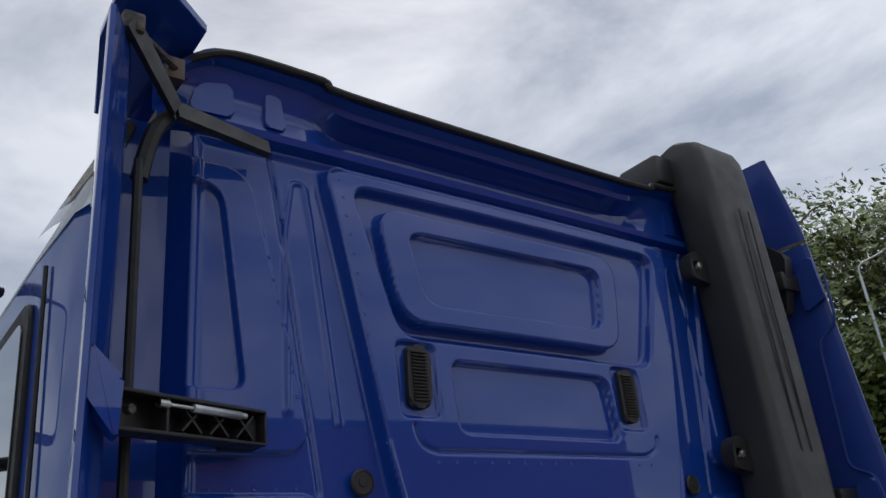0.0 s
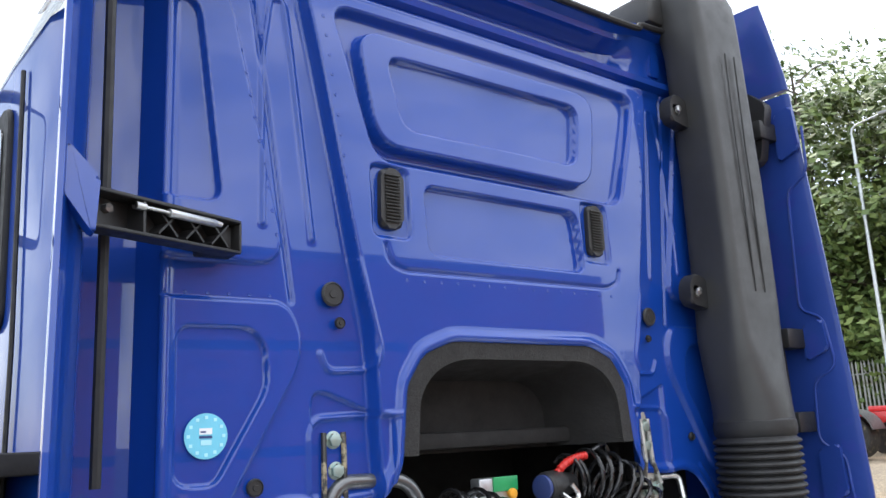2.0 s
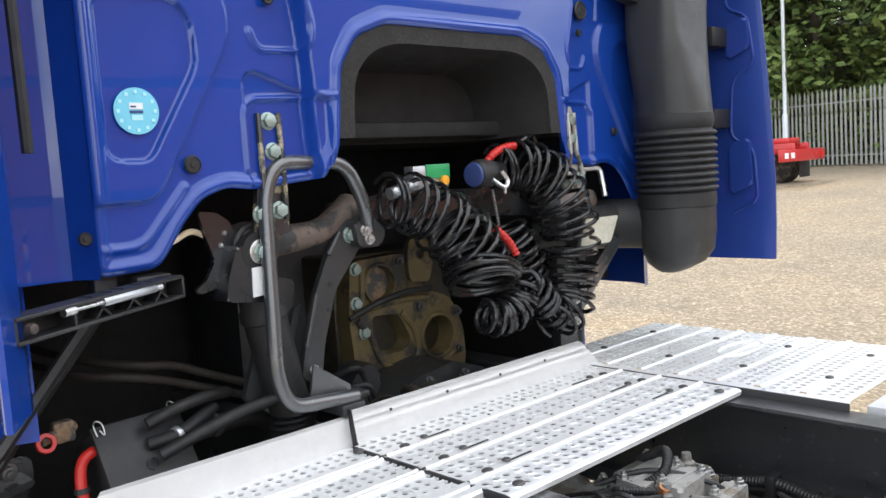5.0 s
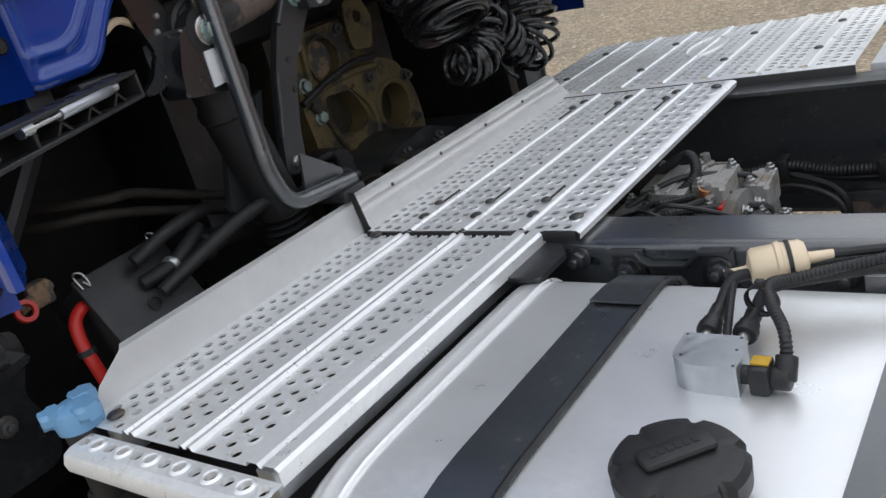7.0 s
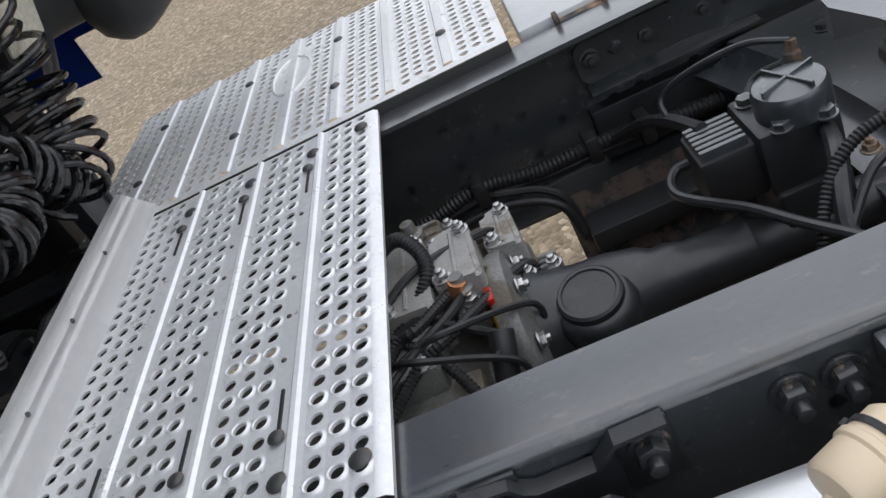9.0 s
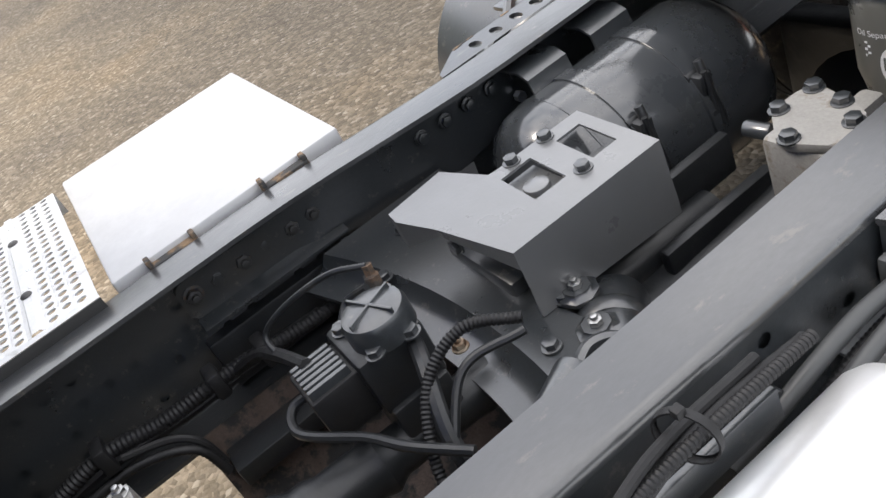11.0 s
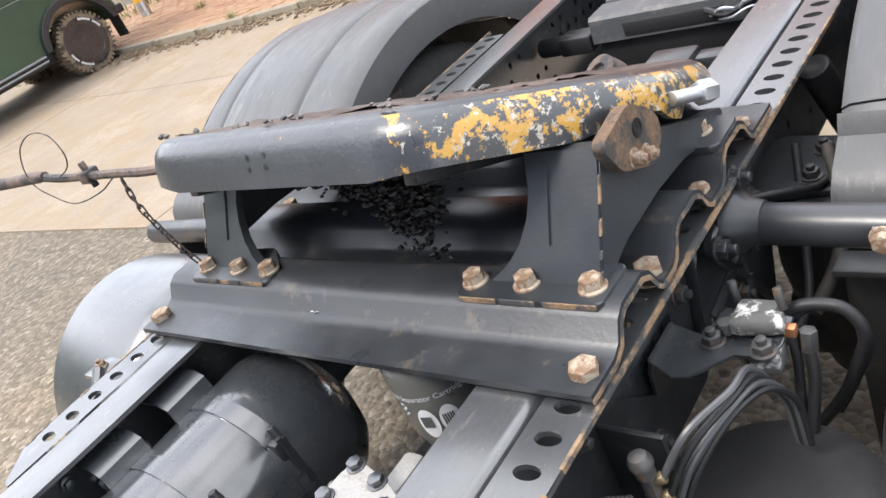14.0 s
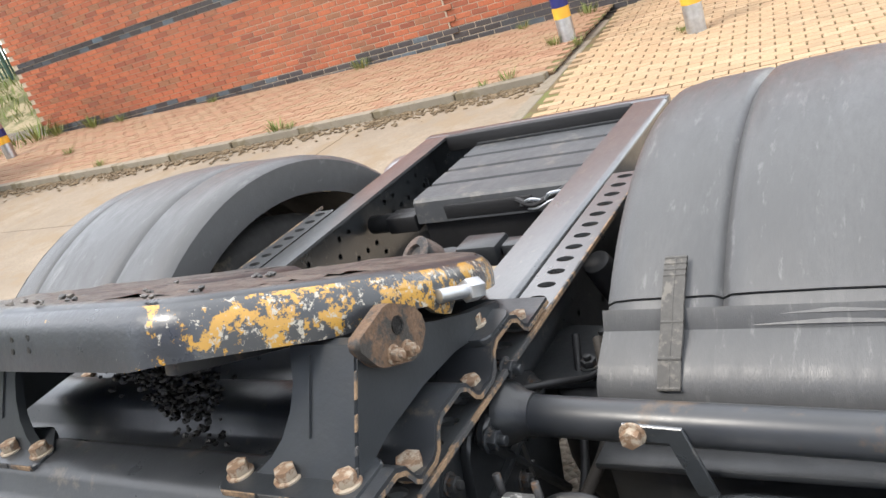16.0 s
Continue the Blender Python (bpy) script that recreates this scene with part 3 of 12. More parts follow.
def stamped_wall():
    """The rear wall: one pressed sheet whose panels, ribs and frames stand out of it."""
    step = 0.0036
    xs, zs = np.arange(-HALF - step, HALF + 2 * step, step), np.arange(1.41, 2.70 + step, step)
    x, z = np.meshgrid(xs, zs)
    edge = fields(x, z, rounded(OUTLINE, 0.02))
    h = np.zeros_like(x)
    # the whole wall bows a little
    h += 0.012 * np.cos(np.clip(x / HALF, -1, 1) * 1.4) - 0.010 * np.clip((z - 2.45) / 0.25, 0, 1) ** 2

    def press(shape, r, amount, slope=0.012, both=False):
        nonlocal h
        for s in ([shape, mirrored(shape)] if both else [shape]):
            h = h + 1.8 * amount * ease(fields(x, z, rounded(s, r)), slope * 0.46)

    def bead(points, r, amount, width=0.010, both=False):
        nonlocal h
        for s in ([points, [(-a, b) for a, b in points]] if both else [points]):
            line = [(p.x, p.z) for p in corner_line([(a, 0, b) for a, b in s], r)]
            h = h + 1.7 * amount * np.exp(-((line_field(x, z, line) / (width * 0.58)) ** 2))

    # tall outer panels with their stepped edges
    press([(-0.90, 2.628), (-0.735, 2.628), (-0.607, 2.04), (-0.90, 2.04)], [0, 0.07, 0.07, 0], 0.007, 0.012, True)
    press([(-0.90, 2.574), (-0.795, 2.574), (-0.745, 2.155), (-0.90, 2.155)], [0, 0.045, 0.03, 0], -0.010, 0.012, True)
    bead([(-0.686, 2.69), (-0.592, 1.97)], 0.01, -0.005, 0.007, True)
    bead([(-0.66, 2.12), (-0.655, 2.50), (-0.635, 2.625), (-0.605, 2.625), (-0.545, 2.10)], 0.03, 0.004, 0.008, True)
    # lower corner panels
    press([(-0.90, 1.965), (-0.605, 1.965), (-0.575, 1.90), (-0.582, 1.84), (-0.745, 1.555), (-0.90, 1.552)], [0, 0.05, 0.03, 0.03, 0.03, 0], 0.008, 0.011, True)
    press([(-0.827, 1.912), (-0.685, 1.912), (-0.655, 1.88), (-0.648, 1.80), (-0.752, 1.625), (-0.827, 1.628)], [0.03, 0.02, 0.02, 0.03, 0.02, 0.03], -0.006, 0.009, True)
    bead([(-0.84, 1.475), (-0.775, 1.475), (-0.69, 1.575)], 0.03, 0.004, 0.012, True)
    # the big middle field with its slanting shoulders
    press([(-0.575, 2.672), (0.575, 2.672), (0.425, 1.90), (0.40, 1.5), (-0.40, 1.5), (-0.425, 1.90)], 0.05, 0.020, 0.028)
    bead([(-0.565, 2.655), (-0.53, 2.672), (0.53, 2.672), (0.565, 2.655)], 0.02, 0.006, 0.008)
    press([(-0.505, 2.63), (0.505, 2.63), (0.40, 2.29), (-0.40, 2.29)], 0.05, -0.016, 0.035)
    # the closed rear window: a proud frame round a sunk field
    press([(-0.455, 2.588), (0.315, 2.588), (0.278, 2.318), (-0.405, 2.318)], 0.07, 0.022, 0.016)
    press([(-0.375, 2.535), (0.243, 2.540), (0.222, 2.372), (-0.333, 2.368)], 0.04, -0.012, 0.012)
    # vent pockets and the blank panel between them
    for s in (-1, 1):
        c = -0.369 if s < 0 else 0.284
        press([(c - 0.052, 2.277), (c + 0.046, 2.277), (c + 0.052, 2.116), (c - 0.046, 2.116)], 0.02, -0.006, 0.012)
    press([(-0.278, 2.246), (0.213, 2.244), (0.232, 2.086), (-0.268, 2.088)], 0.03, -0.011, 0.011)
    bead([(-0.385, 2.10), (-0.375, 2.062), (-0.34, 2.047), (0.32, 2.052), (0.36, 2.072), (0.365, 2.10)], 0.02, -0.005, 0.006)
    # small pockets with the round plugs
    bead([(-0.53, 1.865), (-0.515, 1.83), (-0.42, 1.832), (-0.405, 1.87), (-0.455, 2.06)], 0.03, 0.004, 0.007, True)
    # mounting recesses over the strut brackets
    press([(-0.55, 1.80), (-0.38, 1.735), (-0.38, 1.50), (-0.55, 1.50)], [0.04, 0.01, 0, 0], -0.006, 0.012, True)
    bead([(-0.555, 1.60), (-0.555, 1.715), (-0.535, 1.738), (-0.37, 1.742)], 0.03, 0.005, 0.008, True)
    # rolled bottom edge
    h = h + 0.010 * np.exp(-((edge + 0.012) / 0.011) ** 2)
    y = -h
    # what lies outside the outline is drawn to it or dropped
    gx, gz = np.gradient(edge, step, axis=1), np.gradient(edge, step, axis=0)
    near = (edge > 0) & (edge < 1.6 * step)
    x = np.where(near, x - edge * gx, x)
    z = np.where(near, z - edge * gz, z)
    ok = edge < 1.6 * step
    rows, cols = x.shape
    index = np.full(x.shape, -1)
    index[ok] = np.arange(ok.sum())
    verts = np.stack([x[ok], y[ok], z[ok]], 1)
    faces = []
    core = (edge[:-1, :-1] < 0.6 * step) | (edge[1:, 1:] < 0.6 * step)
    whole = ok[:-1, :-1] & ok[1:, :-1] & ok[:-1, 1:] & ok[1:, 1:] & core
    for i, j in np.argwhere(whole):
        faces.append((int(index[i, j]), int(index[i, j + 1]), int(index[i + 1, j + 1]), int(index[i + 1, j])))
    me = bpy.data.meshes.new("rear_wall")
    me.from_pydata([tuple(v) for v in verts.tolist()], [], faces)
    me.materials.append(BLUE)
    me.polygons.foreach_set("use_smooth", [True] * len(me.polygons))
    me.update()
    return me


wall_mesh = stamped_wall()
skin = BVHTree.FromPolygons([v.co.copy() for v in wall_mesh.vertices], [tuple(p.vertices) for p in wall_mesh.polygons])
wall = part("rear_wall", wall_mesh, None, cab, "stamped blue rear wall with raised panels and blank window")
# rows of spot welds
bm = bmesh.new()
for a, b, c, d, k in ((-0.723, 2.575, -0.630, 2.10, 11), (-0.535, 2.64, -0.455, 2.06, 14), (0.723, 2.575, 0.630, 2.10, 11), (0.535, 2.64, 0.455, 2.06, 14), (-0.335, 2.024, 0.325, 2.030, 15), (-0.85, 1.975, -0.64, 1.977, 6)):
    for n in range(k):
        f = n / (k - 1)
        hit, face, _, _ = skin.ray_cast(Vector((a + (c - a) * f, -0.5, b + (d - b) * f)), Vector((0, 1, 0)))
        if hit:
            lathe(bm, [(0.0042, 0.0), (0.0030, 0.0012), (0.0003, 0.0004)], aim(hit - Vector((0, 0.0002, 0)), face if face.y < 0 else -face), 8)
tagged(part("spot_weld", bm, BLUE, wall), kind="stuff")

# roof cap above the wall: a rail, a sunk band and a lip, higher at the corners
def roof_cap():
    bm = bmesh.new()
    n = 90
    cols = []
    for k in range(n + 1):
        x = -0.93 + 1.86 * k / n
        s = 1 - 1 / (1 + math.exp(-(abs(x) - 0.53) / 0.022))
        top = 2.870 + 0.022 * (1 - s)
        corner = max(0.0, abs(x) - 0.80) / 0.13
        top -= 0.10 * corner**2
        back = 0.03 * corner**2
        deep = 0.055 * s
        prof = [(-0.004 + back, 2.690), (-0.030 + back, 2.700), (-0.034 + back, 2.716), (-0.018 + back, 2.728), (0.0 + back + deep * 0.4, 2.738), (0.006 + back + deep, 2.775),
                (0.004 + back + deep, 2.802), (-0.002 + back + deep * 0.6, 2.818), (-0.010 + back, top - 0.046), (-0.014 + back, top - 0.030), (-0.040 + back, top - 0.020), (-0.044 + back, top - 0.004), (-0.036 + back, top + 0.002), (0.05 + back, top + 0.012), (0.30, top + 0.05), (1.1, top + 0.10)]
        cols.append([bm.verts.new((x, a, b)) for a, b in prof])
    for p, q in zip(cols, cols[1:]):
        for k in range(len(p) - 1):
            bm.faces.new((p[k], q[k], q[k + 1], p[k + 1]))
    return bm


part("roof_cap", roof_cap(), BLUE, cab, "blue roof edge with a sunk band and a dark lip", soft=True)
bm = bmesh.new()
lip = [(-0.92, 0.0, 2.815), (-0.86, -0.030, 2.856), (-0.78, -0.046, 2.880), (-0.60, -0.050, 2.881), (-0.56, -0.050, 2.876), (-0.51, -0.050, 2.861), (0.0, -0.050, 2.859), (0.51, -0.050, 2.861), (0.56, -0.050, 2.876), (0.60, -0.050, 2.881), (0.78, -0.046, 2.880), (0.92, 0.0, 2.815)]
sweep(bm, glide(lip, 6), 0.0095, 8)
part("roof_seal", bm, RUBBER, cab, "black rubber strip along the roof edge")
# embossed fields beside the band
for s in (-1, 1):
    bm = bmesh.new()
    prism(bm, rounded([(s * 0.868, 2.742), (s * 0.85, 2.812), (s * 0.772, 2.832), (s * 0.766, 2.748)], 0.016), -0.006, 0.010, "y", 0.004)
    part("roof_emboss", bm, BLUE, cab)
    bm = bmesh.new()
    prism(bm, rounded([(s * 0.695, 2.748), (s * 0.695, 2.836), (s * 0.660, 2.836), (s * 0.645, 2.748)], 0.010), -0.006, 0.010, "y", 0.004)
    part("roof_emboss", bm, BLUE, cab)

# corner pillars beside the wall and the cab's sides
for s in (-1, 1):
    bm = bmesh.new()
    strip(bm, [(s * 0.858, -0.010), (s * 0.864, 0.012), (s * 0.885, 0.045), (s * 0.915, 0.052), (s * 0.975, 0.052), (s * 0.985, 0.06), (s * 0.985, 0.12)], 1.428, 2.72, "z", 1)
    part("corner_pillar", bm, BLUE, cab)
    bm = bmesh.new()
    strip(bm, [(s * 0.950, 0.10), (s * 1.000, 0.12), (s * 1.022, 0.20), (s * 1.032, 0.5), (s * 1.036, 2.1)], 1.15, 2.56, "z", 1)
    strip(bm, [(s * 1.036, 2.56), (s * 1.02, 2.60), (s * 0.97, 2.68), (s * 0.86, 2.80), (s * 0.72, 2.86)], 0.14, 2.1, "y", 1)
    part("side_wall", bm, BLUE, cab)
    bm = bmesh.new()
    sweep(bm, [(s * 0.995, 0.045, 1.40), (s * 0.998, 0.045, 2.62), (s * 0.97, 0.045, 2.70)], 0.017, 8)
    part("door_seal", bm, RUBBER, cab, "black rubber seal in the gap")
# floor and front that close the cab
bm = bmesh.new()
box(bm, -1.01, 1.01, 0.9, 2.1, 1.15, 2.55, 0.05)
part("cab_shell", bm, BLUE, cab)
# door with its side window and handle on the near side
bm = bmesh.new()
prism(bm, rounded([(0.42, 1.95), (0.46, 2.46), (1.55, 2.46), (1.75, 1.95)], 0.05), -1.043, -1.030, "x", 0.004)
part("window_rubber", bm, RUBBER, cab, "black rubber round the door window")
bm = bmesh.new()
prism(bm, rounded([(0.46, 1.99), (0.50, 2.42), (1.52, 2.42), (1.70, 1.99)], 0.04), -1.048, -1.042, "x", 0.001)
part("door_window", bm, SIDE_GLASS, cab, "dark door window reflecting the sky")
bm = bmesh.new()
sweep(bm, [(-1.036, 0.30, 1.2), (-1.036, 0.30, 1.9), (-1.036, 0.36, 2.5)], 0.005, 6)
sweep(bm, [(-1.036, 0.30, 1.52), (-1.040, 2.0, 1.52)], 0.004, 6)
part("door_gap", bm, RUBBER, cab)
bm = bmesh.new()
box(bm, -1.062, -1.038, 0.42, 0.60, 1.60, 1.645, 0.008)
part("door_handle", bm, GALV, cab)

# the sunk arch with its foam trim
bm = bmesh.new()
arch_out = [(-0.366, 1.655), (-0.352, 1.80), (-0.30, 1.872), (-0.215, 1.905), (0.215, 1.905), (0.30, 1.872), (0.352, 1.80), (0.366, 1.655)]
arch_in = [(-0.322, 1.655), (-0.312, 1.78), (-0.268, 1.832), (-0.20, 1.857), (0.20, 1.857), (0.268, 1.832), (0.312, 1.78), (0.322, 1.655)]
o, i = [corner_line([(a, 0, b) for a, b in q], 0.05) for q in (arch_out, arch_in)]
rows = []
for y in (-0.048, -0.012):
    rows.append([[bm.verts.new((p.x, y, p.z)) for p in q] for q in (o, i)])
for k in range(len(o) - 1):
    for a, b in ((rows[0][0], rows[0][1]), (rows[1][0], rows[0][0]), (rows[0][1], rows[1][1])):
        bm.faces.new((a[k], a[k + 1], b[k + 1], b[k]))
for k in (0, -1):
    bm.faces.new((rows[0][0][k], rows[0][1][k], rows[1][1][k], rows[1][0][k]))
bmesh.ops.recalc_face_normals(bm, faces=bm.faces)
part("arch_trim", bm, FOAM, cab, "coarse black foam trim round the arch")
bm = bmesh.new()
back = [(p.x * 0.82, 0.17, 1.62 + (p.z - 1.62) * 0.86) for p in i]
mid = [(p.x * 0.95, 0.02, 1.64 + (p.z - 1.64) * 0.97) for p in i]
ring = [[bm.verts.new((p.x, -0.03, p.z)) for p in i], [bm.verts.new(p) for p in mid], [bm.verts.new(p) for p in back]]
for a, b in zip(ring, ring[1:]):
    for k in range(len(a) - 1):
        bm.faces.new((a[k], a[k + 1], b[k + 1], b[k]))
bm.faces.new(ring[2])
bmesh.ops.recalc_face_normals(bm, faces=bm.faces)
part("arch_liner", bm, LINER, cab, "dark soft liner inside the arch")

# vents
VENT_Y = -0.050
slat = bmesh.new()
box(slat, -0.019, 0.019, -0.004, 0.004, -0.0014, 0.0014, 0.0006, seg=1)
# lighter plastic than the vent: the light caught by the slats put into colour
slat = as_mesh("slat", slat, DUCT)
for x in (-0.369, 0.284):
    bm = bmesh.new()
    outer = rounded([(x - 0.031, 2.135), (x + 0.029, 2.135), (x + 0.033, 2.272), (x - 0.027, 2.272)], 0.022)
    prism(bm, outer, VENT_Y, -0.004, "y", 0.006)
    vent = part("vent", bm, BLACK, cab, "black louvred vent")
    for k in range(15):
        piece("slat", slat, Matrix.Translation((x + 0.001, VENT_Y - 0.002, 2.152 + 0.0074 * k)) @ Matrix.Rotation(radians(35), 4, "X"), vent)

# plugs and blanking bolts
for x, z, r in ((-0.506, 1.987, 0.026), (0.506, 1.987, 0.026), (-0.49, 1.928, 0.012), (0.493, 1.926, 0.010), (-0.673, 1.616, 0.017), (0.652, 1.656, 0.012), (-0.878, 1.50, 0.012)):
    bm = bmesh.new()
    lathe(bm, [(r, 0), (r, 0.003), (r * 0.85, 0.006), (r * 0.8, 0.004), (r * 0.35, 0.004), (r * 0.3, 0.006), (0.001, 0.006)], aim((x, -0.020 if abs(x) < 0.6 else -0.012, z), (0, -1, 0)), 24)
    part("blanking_plug", bm, BLACK, cab)
for x in (-0.215, -0.006, 0.20):
    bm = bmesh.new()
    lathe(bm, [(0.013, 0), (0.013, 0.004), (0.009, 0.006), (0.008, 0.002), (0.001, 0.002)], aim((x, -0.032, 1.943), (0, -1, 0)), 20)
    part("blind_nut", bm, OLD_STEEL, cab)

# round sticker
bm = bmesh.new()
lathe(bm, [(0.0405, 0), (0.0405, 0.0012), (0.0001, 0.0012)], aim((-0.768, -0.0125, 1.713), (0, -1, 0)), 48)
label = part("round_label", bm, CYAN, cab, "round pale blue paper label")
bm = bmesh.new()
for k in range(12):
    a = math.pi / 6 * k
    box(bm, -0.768 + 0.033 * math.cos(a) - 0.003, -0.768 + 0.033 * math.cos(a) + 0.003, -0.0149, -0.0136, 1.713 + 0.033 * math.sin(a) - 0.003, 1.713 + 0.033 * math.sin(a) + 0.003)
box(bm, -0.778, -0.758, -0.0149, -0.0136, 1.697, 1.706)
part("print", bm, PALE_CYAN, label)
bm = bmesh.new()
box(bm, -0.781, -0.757, -0.0149, -0.0136, 1.716, 1.727)
part("print", bm, WHITE, label)
bm = bmesh.new()
box(bm, -0.781, -0.757, -0.0149, -0.0136, 1.709, 1.7135)
box(bm, -0.779, -0.769, -0.0153, -0.0148, 1.719, 1.722)
part("print", bm, NAVY, label)

screw = bmesh.new()
lathe(screw, [(0.0145, 0), (0.0145, 0.002), (0.012, 0.004), (0.006, 0.0035), (0.005, 0.005), (0.0005, 0.005)], Matrix.Identity(4), 18)
screw = as_mesh("screw", screw, DARKBOLT)
for x in (-0.237, -0.022, 0.190):
    piece("screw", screw, aim((x, -0.0415, 1.940), (0, -1, 0)), cab)

# ---- side fairings, struts, intake duct ----
def fairing(s):
    ob = thing("side_fairing", "tall blue side fairing panel hinged behind the cab", "fairing", (s * 1.1, -0.1, 1.27), "side fairings")
    # in plan: outer skin, rolled rear edge, inner flange with a step
    plan = [(1.000, 0.10), (1.030, 0.02), (1.058, -0.08), (1.084, -0.20), (1.096, -0.255), (1.096, -0.268), (1.088, -0.270), (1.080, -0.255), (1.062, -0.225), (1.054, -0.205), (1.040, -0.185), (1.026, -0.150), (1.010, -0.06), (0.998, 0.04)] if s < 0 else \
           [(1.150, 0.36), (1.146, 0.10), (1.138, -0.10), (1.128, -0.255), (1.122, -0.268), (1.112, -0.270), (1.106, -0.255), (1.104, -0.20), (1.102, -0.12), (1.100, 0.0), (1.090, 0.06)]

    def panel(z0, z1, name, lean=0.0, label=""):
        bm = bmesh.new()
        n = 12
        cols = []
        for k in range(n + 1):
            z = z0 + (z1 - z0) * k / n
            slide = float(np.interp(z, [1.2, 1.45, 1.83, 2.36, 2.78, 3.05], [0.0, -0.008, 0.012, 0.05, 0.08, 0.12])) if s > 0 else 0.0
            inward = 0.055 * max(0.0, (z - 2.72) / 0.45) ** 1.5
            out = 0.0
            cols.append([bm.verts.new((s * (x + out - inward), y + slide * min(1.0, max(0.0, 0.36 - y) / 0.5), z)) for x, y in plan])
        faces = []
        for p, q in zip(cols, cols[1:]):
            for k in range(len(p) - 1):
                faces.append(bm.faces.new((p[k], p[k + 1], q[k + 1], q[k])))
        faces.append(bm.faces.new(cols[0]))
        faces.append(bm.faces.new(cols[-1][::-1]))
        bmesh.ops.recalc_face_normals(bm, faces=faces)
        return part(name, bm, BLUE_FLAT if s > 0 else BLUE, ob, label)

    panel(1.235 if s > 0 else 1.27, 2.725, "main_panel")
    if s > 0:
        panel(2.74, 3.05, "upper_panel")
    return ob


left_fair, right_fair = fairing(-1), fairing(1)
# raised inner pressings of the far fairing
for z0, z1, kind in ((2.50, 2.66, 0), (1.86, 1.97, 1), (1.44, 1.60, 1)):
    bm = bmesh.new()
    prism(bm, rounded([(-0.14, z0), (-0.14, z1), (-0.205, z1 + 0.015), (-0.215, z0 + 0.03)], 0.014), 1.088, 1.104, "x", 0.006)
    part("pressing", bm, BLUE_FLAT, right_fair)
for line in ([(-0.225, 2.60), (-0.222, 2.45), (-0.15, 2.40), (-0.135, 2.02), (-0.205, 1.99), (-0.225, 1.84), (-0.15, 1.80), (-0.14, 1.62), (-0.215, 1.58), (-0.225, 1.42), (-0.14, 1.38)],):
    bm = bmesh.new()
    sweep(bm, corner_line([(1.1025, y, z) for y, z in line], 0.03), 0.0045, 8)
    part("bead", bm, BLUE_FLAT, right_fair)
# black seal and hinge arms on the far side
bm = bmesh.new()
sweep(bm, glide([(1.05, -0.02, 2.62), (1.06, -0.06, 2.2), (1.06, -0.08, 1.8), (1.06, -0.07, 1.62)], 8), 0.014, 8)
part("seal", bm, RUBBER, right_fair, "black rubber edge strip")
for z in (2.60, 1.93, 1.68):
    bm = bmesh.new()
    box(bm, 1.00, 1.095, -0.145, -0.075, z - 0.03, z + 0.03, 0.006)
    box(bm, 0.97, 1.02, -0.10, -0.05, z - 0.05, z + 0.05, 0.006)
    part("hinge", bm, BLACK, right_fair, "black hinge bracket")
bm = bmesh.new()
prism(bm, rounded([(-0.16, 2.68), (-0.10, 2.74), (-0.02, 2.60), (-0.06, 2.48), (-0.12, 2.50)], 0.01), 1.02, 1.06, "x", 0.004)
part("hinge_arm", bm, BLACK, right_fair)
# the near fairing's inner pressings
bm = bmesh.new()
prism(bm, rounded([(-1.035, 2.09), (-1.085, 2.14), (-1.085, 2.06), (-1.04, 2.0)], 0.008), -0.262, -0.235, "y", 0.006)
part("pressing", bm, BLUE, left_fair)
bm = bmesh.new()
sweep(bm, [(-0.992, -0.115, 2.53), (-0.988, -0.12, 2.0), (-0.986, -0.12, 1.64)], 0.009, 8)
part("seal", bm, RUBBER, left_fair, "black rubber edge strip")
# dark deflector sheet over the near corner
bm = bmesh.new()
prism(bm, [(-1.045, 0.02), (-1.062, -0.26), (-0.868, -0.10), (-0.86, 0.30), (-0.98, 0.30)], 2.868, 2.890, "z", 0.003)
part("top_deflector", bm, BLUE, left_fair, "dark blue top deflector")


